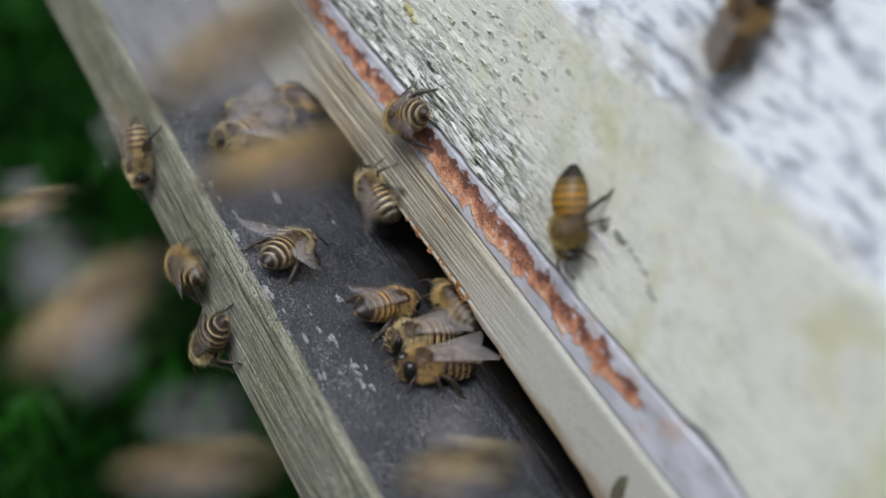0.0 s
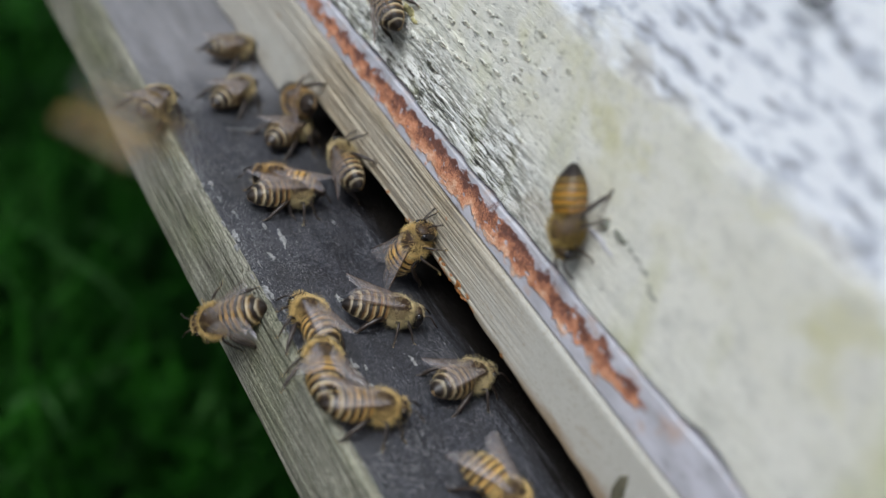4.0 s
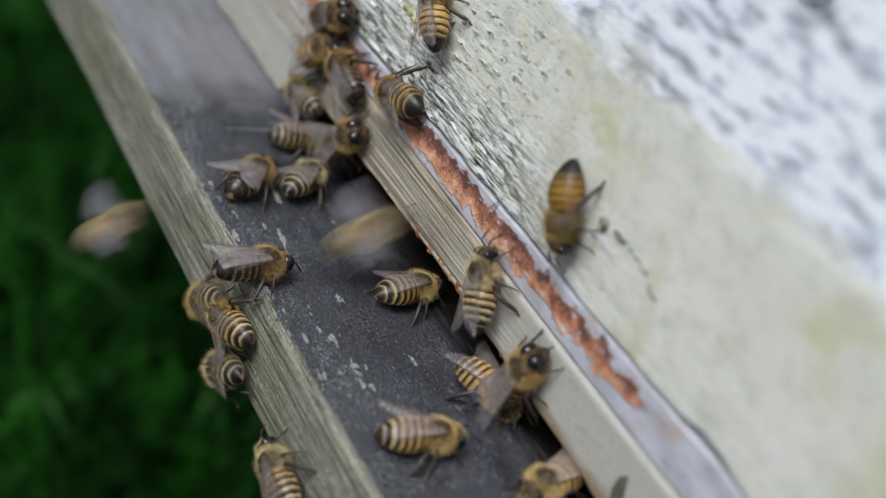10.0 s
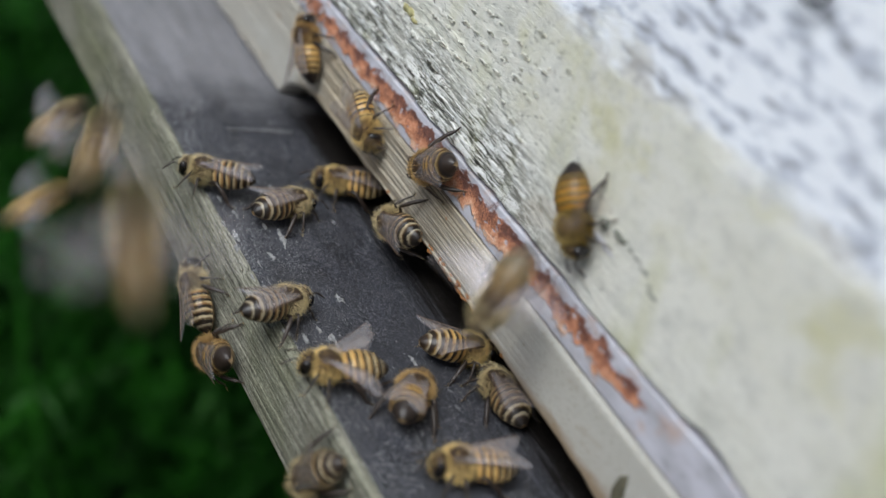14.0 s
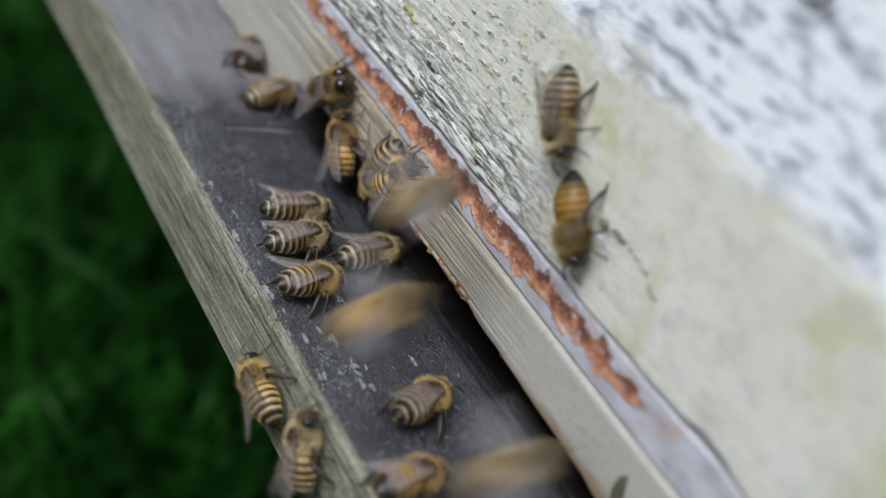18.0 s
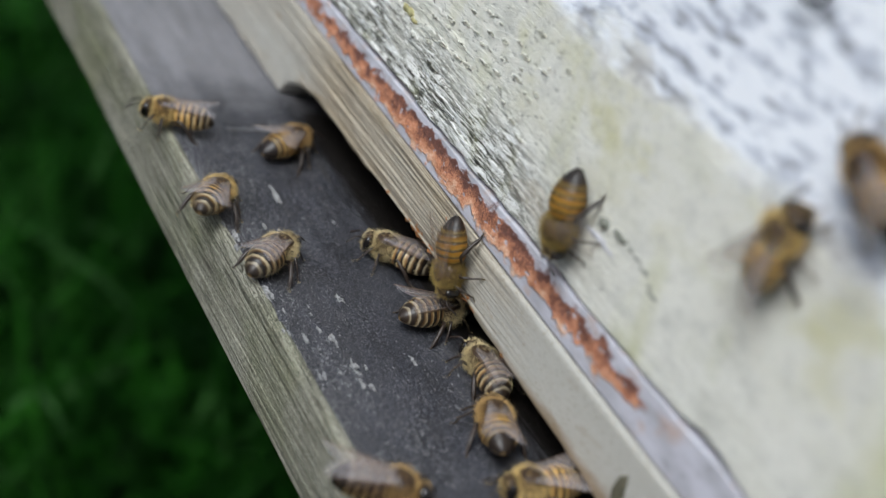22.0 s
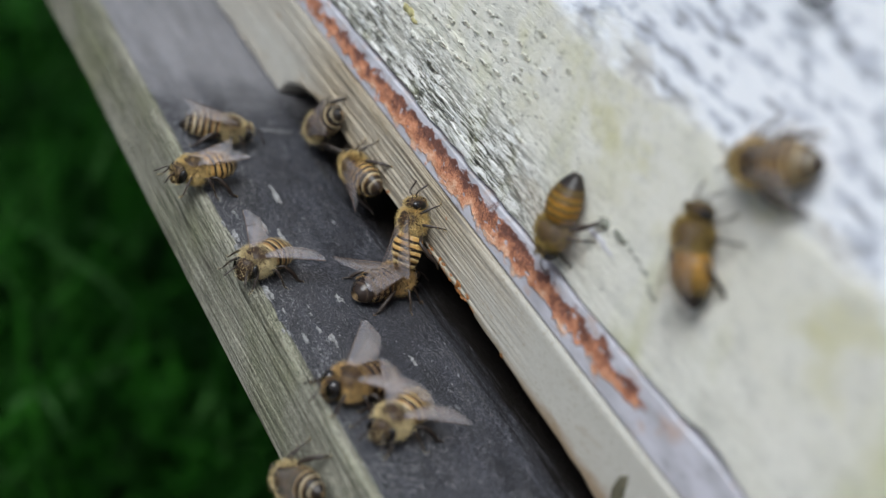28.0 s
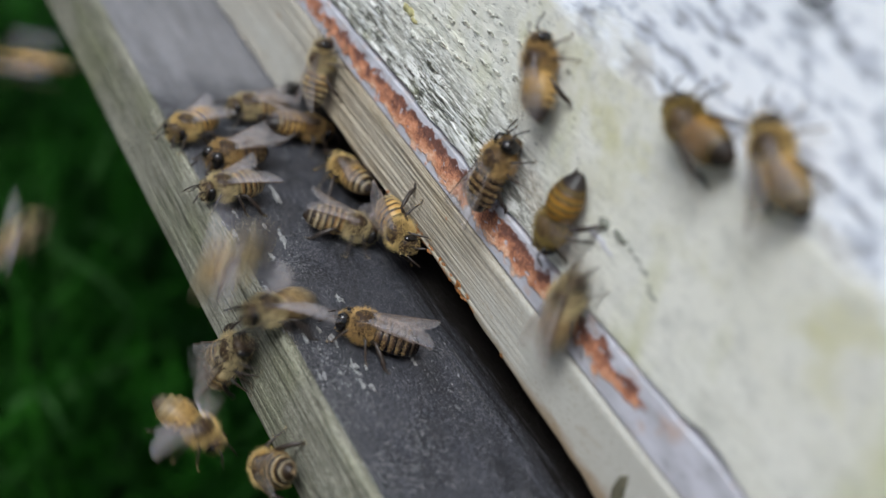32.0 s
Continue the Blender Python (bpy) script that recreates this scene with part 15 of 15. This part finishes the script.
    walk(bee, [
        board(0,38,-199,76), board(10.43,38,-60,76), board(10.53,38,-35,76), board(10.64,38.2,-10,76), at(10.75,38.2,9,0,10,11,88), at(10.88,36,4.5,12,51,26,135),
        wall(11,33.7,23.9,174), wall(11.5,33.1,19.8,-121), wall(12,38.2,31.8,-136), at(12.06,42.6,27.9,41.2,57,-20,141), at(12.19,83,229,135,17,-22,98), at(12.35,128,438,218,0,-32,78),
        at(14.52,-69,261,233,13,-3,30), at(16.69,-266.3,83.7,246.7,0,25,-17), at(16.85,-115.9,45.7,146,-27,20,-14), at(16.94,-6.5,11.2,52,-54,16,-8), wall(17,7.2,41.8,16), at(17.06,-5.9,9.7,52.8,-103,-34,-43),
        at(17.19,-123.9,47,162.4,-34,-66,-145), at(17.35,-255,73.9,263,0,-47,164), at(17.63,-279,76.6,268.2,-37,-24,-126), at(17.91,-303,79.3,273.4,-34,12,-78), at(18.19,-327,81.9,278.6,0,32,-18), at(18.35,-184.6,44.9,157,-18,-2,-36),
        at(18.44,-81,11.1,47.9,-27,-39,-45), wall(18.5,-68.1,35.7,-91), wall(19,-75.2,40.7,-23), wall(19.5,-66.6,53,-45), wall(20,-65.1,53.5,-16), wall(20.5,-55.5,55,-11),
        wall(21,-57.2,45.1,-14), wall(21.5,-60.2,61,40), wall(22,-65.8,66.5,-21), wall(22.5,-67.4,65.5,-9), wall(23,-64.2,65.3,-13), wall(23.5,-60.3,55.6,-47),
        wall(24,-56.2,61.1,10), wall(24.5,-51.4,58.6,-19), at(24.56,-65.7,9.5,70.6,-90,-56,-46), at(24.69,-194.5,44.5,188.5,-15,-64,-159), at(24.85,-337.5,69,298.5,0,-47,166), at(27.52,-95,264,208,-11,-21,-147),
        at(30.19,147,458,117,0,5,-108), at(30.35,71,230,57,12,-21,-113), at(30.44,14.9,57,-6.5,31,-44,-127), nose(30.5,8,-13,-120), at(30.56,19.2,52.9,-8.9,-23,-75,-13), at(30.69,121,222,38,-15,-36,38),
        at(30.85,234,396,69,0,-21,58), at(32,234,396,69,0,-21,58),
    ])
    beat(bee, 57, [(0,0), (12,0), (12.06,1), (16.94,1), (17,0), (17.06,1), (18.44,1), (18.5,0), (24.5,0), (24.56,1), (30.44,1), (30.5,0), (30.56,1), (32,1)])
    bee = copy_thing(KINDS[2], pose(0, 0, 0))
    walk(bee, [
        at(0,279,505,108,0,-3,-123), at(11.19,229,405,58,0,-3,-123), at(11.35,94,206,31,-5,-30,-105), at(11.44,-3.5,54.3,-9.4,-26,-53,-75), nose(11.5,-15.8,-13,-55), nose(12,-9.5,-11.3,12),
        nose(12.5,-10.3,-10.8,8), nose(13,-9.3,-6.8,74), at(13.06,0.1,52.3,-3.8,-23,42,59), at(13.19,85,216,33,-7,1,64), at(13.35,180,384,52,0,-19,62), at(14.8,196,394,66,8,-14,3),
        at(16.24,211,405,80,8,-4,-53), at(17.69,227,415,94,0,1,-109), at(17.85,147,196,54,0,0,-87), at(17.94,88.9,23.5,11.7,0,0,-65), board(18,81.6,2.8,-35), at(18.25,83.8,7.5,4.5,-41,-21,-25),
        wall(18.5,86,8,-29), wall(19,78.9,9.7,-71), at(19.06,82.5,27.9,18.7,-56,-44,28), at(19.19,116,229,110,-19,-31,62), at(19.35,152,438,190,0,-32,81), at(22.3,183,430,177,-14,-22,139),
        at(25.24,213,422,165,-13,-7,-170), at(28.19,244,413,152,0,3,-118), at(28.35,123,194,99,-8,-25,-99), at(28.44,35.3,27.7,40.6,-32,-47,-67), wall(28.5,24.4,34.7,-47), at(28.56,28.9,27.2,43.6,-55,-27,29),
        at(28.69,70,222,134,-18,-26,62), at(28.85,115,425,212,0,-32,78), at(32,115,425,212,0,-32,78),
    ])
    beat(bee, 58, [(0,1), (11.44,1), (11.5,0), (13,0), (13.06,1), (17.94,1), (18,0), (19,0), (19.06,1), (28.44,1), (28.5,0), (28.56,1), (32,1)])
    bee = copy_thing(KINDS[2], pose(0, 0, 0))
    walk(bee, [
        at(0,141,550,193,0,7,-100), at(19.19,91,450,143,0,7,-100), at(19.35,49,226,75,15,-18,-111), at(19.44,18.4,56.6,5.8,39,-38,-132), nose(19.5,14.6,-1.4,-136), at(19.56,16,50.4,4.6,57,-21,144),
        at(19.69,28,198,68,18,-21,104), at(19.85,42,347,117,0,-30,85), at(22.8,108,345,105,-10,-23,139), at(25.74,175,342,92,-9,-11,-172), at(28.69,242,339,80,0,-4,-123), at(28.85,118,161,63,30,-3,-146),
        at(28.94,28.9,24,29.4,57,9,-165), wall(29,17.7,26.7,145), wall(29.5,10.9,28,170), wall(30,6.1,28.8,176), wall(30.5,3.9,24.6,146), wall(31,-3.1,22.7,118),
        wall(31.25,-2.5,23.3,161), wall(31.5,-1.9,24,-155), wall(32,-5.1,29.6,-99),
    ])
    beat(bee, 59, [(0,1), (19.44,1), (19.5,0), (19.56,1), (28.94,1), (29,0.5), (31,0.5), (31.25,0), (32,0)])
    bee = copy_thing(KINDS[2], pose(0, 0, 0))
    walk(bee, [
        at(0,375,360,100,0,-1,-139), at(4.45,375,360,100,0,-1,-139), at(4.83,24.1,66.7,0.6,4,-41,-105), at(4.9,21.4,56.5,9.8,4,-41,-105), at(4.97,18.7,46.3,19,4,-41,-105), at(5.1,19,151,63,6,-38,-162),
        at(5.22,20,255,106,4,-35,144), at(5.35,20,360,150,0,-34,90), at(6.92,66,360,133,-14,-23,145), at(8.48,113,360,117,-13,-5,-168), at(10.05,159,360,100,0,5,-120), at(10.43,-10.1,72.9,-13.9,3,-46,-100),
        at(10.5,-11.8,63.3,-3.9,3,-46,-100), at(10.57,-13.5,53.7,6.1,3,-46,-100), at(10.7,-2,156,54,7,-42,-162), at(10.82,9,258,102,6,-38,140), at(10.95,20,360,150,0,-37,84), at(13.15,198,360,125,-12,-18,155),
        at(15.35,377,360,100,0,-1,-141), at(15.73,-13.8,57.1,-1.8,3,-44,-102), at(15.8,-15.8,47.3,8,3,-44,-102), at(15.87,-17.8,37.4,17.7,3,-44,-102), at(16,-5,145,62,8,-40,-164), at(16.12,7,252,106,6,-35,139),
        at(16.25,20,360,150,0,-34,83), at(18.55,120,360,133,-12,-23,134), at(20.85,220,360,117,-11,-9,178), at(23.15,320,360,100,0,1,-138), at(23.53,-12.5,69.2,-13.2,3,-46,-100), at(23.6,-14.2,59.5,-3.1,3,-46,-100),
        at(23.67,-15.8,49.9,6.9,3,-46,-100), at(23.8,-4,153,55,8,-42,-162), at(23.92,8,257,102,6,-38,139), at(24.05,20,360,150,0,-36,84), at(25.2,186,360,125,-12,-19,156), at(26.35,353,360,100,0,-2,-139),
        at(26.73,-12.1,52.1,6.1,3,-44,-102), at(26.8,-14.1,42.2,15.8,3,-44,-102), at(26.87,-16.1,32.4,25.6,3,-44,-102), at(27,-4,142,67,9,-40,-164), at(27.12,8,251,109,7,-34,139), at(27.25,20,360,150,0,-32,84),
        at(28.52,101,360,133,-12,-22,136), at(29.78,181,360,117,-11,-7,-179), at(31.05,262,360,100,0,3,-133), at(31.43,-14.3,68.8,-15.3,4,-41,-105), at(31.5,-17,58.6,-6.1,4,-41,-105), at(31.57,-19.7,48.4,3.1,4,-41,-105),
        at(31.7,-6,152,52,5,-39,-164), at(31.82,7,256,101,3,-36,139), at(31.95,20,360,150,0,-36,83), at(32,20,360,150,0,-36,83),
    ])
    beat(bee, 60, [(0,1), (32,1)])
    bee = copy_thing(KINDS[3], pose(0, 0, 0))
    walk(bee, [
        at(0,110,560,224,0,9,-98), at(15.88,60,460,174,0,9,-98), at(16.2,25,230,95,1,-4,-100), at(16.43,0.7,43.4,-3.4,4,-34,-105), at(16.5,-3.5,27.1,8,4,-34,-105), at(16.57,-7.8,10.9,19.4,4,-34,-105),
        at(16.63,39.8,96.5,73.6,6,-38,-42), at(16.69,87,182,128,3,-41,24), at(16.85,178,317,228,0,-41,58), at(32,178,317,228,0,-41,58),
    ])
    beat(bee, 61, [(0,1), (32,1)])
    bee = copy_thing(KINDS[3], pose(0, 0, 0))
    walk(bee, [
        board(0,-5,-204,76), board(16.42,-5,-60,76), board(16.52,-5,-35,76), board(16.64,-4.7,-10,76), board(16.75,-4.7,9,58), board(16.88,-3.6,6.7,9),
        board(17,-2.6,4.5,-41), board(17.16,-5.2,9,-74), board(17.29,-5.2,-10,-80), board(17.36,-5,-35,-80), board(17.86,-80,-285,-80), board(32,-80,-285,-80),
    ])
    beat(bee, 62, [(0,0), (32,0)])
    bee = copy_thing(KINDS[4], pose(0, 0, 0))
    walk(bee, [
        wall(0,-23.7,35.7,119), wall(0.5,-24.2,35.5,122), wall(1,-24.1,35.7,122), wall(1.5,-24.9,35.6,122), wall(2,-23.8,36,122), wall(2.5,-23.4,36.1,119),
        wall(3,-23.2,35.8,122), wall(3.5,-23.7,35.7,120), wall(5.5,-22.5,35.8,110), wall(6,-23.6,35.8,120), wall(6.5,-24.6,36.1,128), wall(7,-24.3,35.9,125),
        wall(7.5,-23.6,35.8,125), wall(8,-24.6,36.1,128), wall(8.5,-23.7,35.7,119), wall(9,-23.4,35.5,116), wall(9.5,-23.3,35.6,117), wall(10,-22.5,35.8,111),
        wall(10.5,-23.2,36.4,114), wall(11,-22.5,36.2,108), wall(11.5,-21.9,36,104), wall(12,-21.5,35.5,97), wall(12.5,-21.5,35.5,94), wall(13,-23.4,36.1,120),
        wall(13.5,-23.4,36.2,125), wall(14,-24.2,36.5,128), wall(14.5,-24.5,36.2,128), wall(16.5,-23.7,36.1,117), wall(17,-24.2,36.1,131), wall(17.5,-23.2,35.8,117),
        wall(18,-24.6,35.4,125), wall(18.5,-24.9,35.1,125), wall(19,-21.8,34.4,84), wall(19.5,-22.6,34.2,88), wall(20,-23.1,34.3,95), wall(20.5,-22.8,34.1,93),
        wall(21,-22.9,34.6,95), wall(21.5,-22.6,34.4,93), wall(22,-23,34.9,97), wall(22.5,-22.8,34.5,91), wall(23,-22.4,34.1,90), wall(23.5,-22.1,34.5,88),
        wall(24,-22,34.7,87), wall(24.5,-21.1,34.3,84), wall(25,-22.1,34.6,93), wall(25.5,-22.8,34.6,89), wall(27.5,-22.7,34,89), wall(28,-22.4,34.1,90),
        wall(28.5,-22.4,34.4,87), wall(29,-22.8,31.9,86), wall(29.5,-23.4,32.2,86), wall(30,-23.7,33.4,93), wall(30.5,-23.3,33.1,92), wall(31,-23,33.9,99),
        wall(31.5,-22.9,34,90), wall(32,-22.2,34.4,83),
    ])
    beat(bee, 63, [(0,1), (1,1), (2,1), (3,1), (4,1), (5,1), (6,1), (7,1), (8,1), (9,1), (10,1), (11,1), (12,1), (13,1), (14,1), (15,1), (16,1), (17,1), (18,1), (19,1), (20,1), (21,1), (22,1), (23,1), (24,1), (25,1), (26,1), (27,1), (28,1), (29,1), (30,1), (31,1), (32,1)])
    bee = copy_thing(KINDS[4], pose(0, 0, 0))
    walk(bee, [
        at(0,-225,182,327,0,30,-17), at(18.19,-275.1,81.9,277.1,0,30,-17), at(18.35,-132,44.9,163.2,-16,47,3), at(18.44,-27.8,11.1,59.6,-26,67,25), wall(18.5,-14.8,48.2,98), wall(19,-15.5,49.8,86),
        wall(19.5,-14.5,48.7,103), wall(20,-11.9,44.8,48), wall(20.5,-2,34.3,37), wall(21,-3.8,34,41), wall(21.5,-4.4,27.9,82), wall(22,-2.9,13.5,111),
        wall(22.5,-5.6,11.7,115), wall(22.67,-7.7,10.5,58), wall(22.83,-9.7,9.2,2), wall(23,-11.7,8,-55), wall(23.25,-10.9,8,-3), wall(23.5,-10.2,8,49),
        wall(24,-12,22.3,16), wall(24.5,-23.5,12.6,2), wall(25,-33.6,11.2,8), wall(25.5,-42.1,10.3,46), at(25.56,-48.3,4.7,17.1,-41,56,56), at(25.62,-54.5,9.3,23.9,-3,38,102),
        at(25.75,-110.3,26.3,90.2,10,8,124), at(25.88,-166.1,43.3,156.5,12,-23,140), at(26.2,-290.1,66.5,282.6,0,-54,165), at(32,-290.1,66.5,282.6,0,-54,165),
    ])
    beat(bee, 64, [(0,1), (18.44,1), (18.5,0), (19.5,0), (20,0.5), (20.5,0), (25.5,0), (25.56,1), (32,1)])
    bee = copy_thing(KINDS[4], pose(0, 0, 0))
    walk(bee, [
        at(0,-279,176,290,0,23,-15), at(23.19,-328.9,75.9,239.6,0,23,-15), at(23.35,-175.9,42.2,147.1,-16,-9,-33), at(23.44,-64.6,10.8,59,-25,-44,-44), wall(23.5,-50.7,49.5,-93), wall(23.75,-55,48.2,-56),
        wall(24,-59.2,46.9,-19), wall(24.25,-63.7,39.3,50), wall(24.5,-68.3,31.7,119), at(24.56,-79.4,10.6,45.6,42,18,144), at(24.69,-179.7,55.6,180.7,20,-32,145), at(24.85,-291.1,91.3,309.6,0,-56,158),
        at(25.53,-281,86.5,286.3,42,-29,83), at(26.2,-270.8,81.6,263,36,10,39), at(26.88,-260.7,76.8,239.6,0,31,-20), at(27.2,-143.7,42.6,144.8,-21,1,-32), at(27.38,-58.5,10.8,55.1,-39,-31,-34), wall(27.5,-47.9,45.3,-68),
        wall(28,-46.8,44.3,-64), wall(28.5,-48.2,44.9,-44), wall(29,-48.1,43.8,-73), wall(29.5,-44.7,47.3,-37), wall(30,-36.2,50,-32), wall(30.5,-36,57.4,-88),
        wall(30.75,-38.7,58.5,-33), wall(31,-41.3,59.7,23), wall(31.5,-40.2,57.9,-5), wall(32,-39.3,57,-6),
    ])
    beat(bee, 65, [(0,1), (23.44,1), (23.5,0), (24.5,0), (24.56,1), (27.38,1), (27.5,0), (32,0)])
    bee = copy_thing(KINDS[1], pose(0, 0, 0))
    walk(bee, eased([
        nose(0,57,-6,140), nose(0.3,61,-3,110), board(0.7,69,21,-60), board(1,75.7,11.5,-94), board(1.3,75,10,-94), board(1.7,60,7,-120), board(2,52,-8,-100),
        board(2.3,50,-40,-95), board(32,50,-70,-95),
    ]))
    beat(bee, 66, [(0,0), (32,0)])
    bee = copy_thing(KINDS[1], pose(0, 0, 0))
    walk(bee, eased([
        board(0,49.6,15.5,106), board(0.5,50,14.5,150), board(1,48.9,13.1,-165), board(1.4,47,11,-130), board(1.8,45,-8,-100), board(2.1,45,-40,-95), board(32,42,-75,-95),
    ]))
    beat(bee, 67, [(0,0.5), (0.5,0.1), (1.8,0), (32,0)])
    bee = copy_thing(KINDS[5], pose(0, 0, 0))
    walk(bee, eased([
        board(0,62.7,-2,60), board(0.5,66,6,30), wall(1,79,6,-16), wall(1.4,72,7,-60), board(1.9,60,8,-90), board(2.2,54,-8,-95), board(2.5,50,-40,-95), board(32,48,-85,-95),
    ]))
    beat(bee, 68, [(0,0), (32,0)])
    for ob in KINDS:
        for o in (*ob.children_recursive, ob):
            bpy.data.objects.remove(o)


motions()
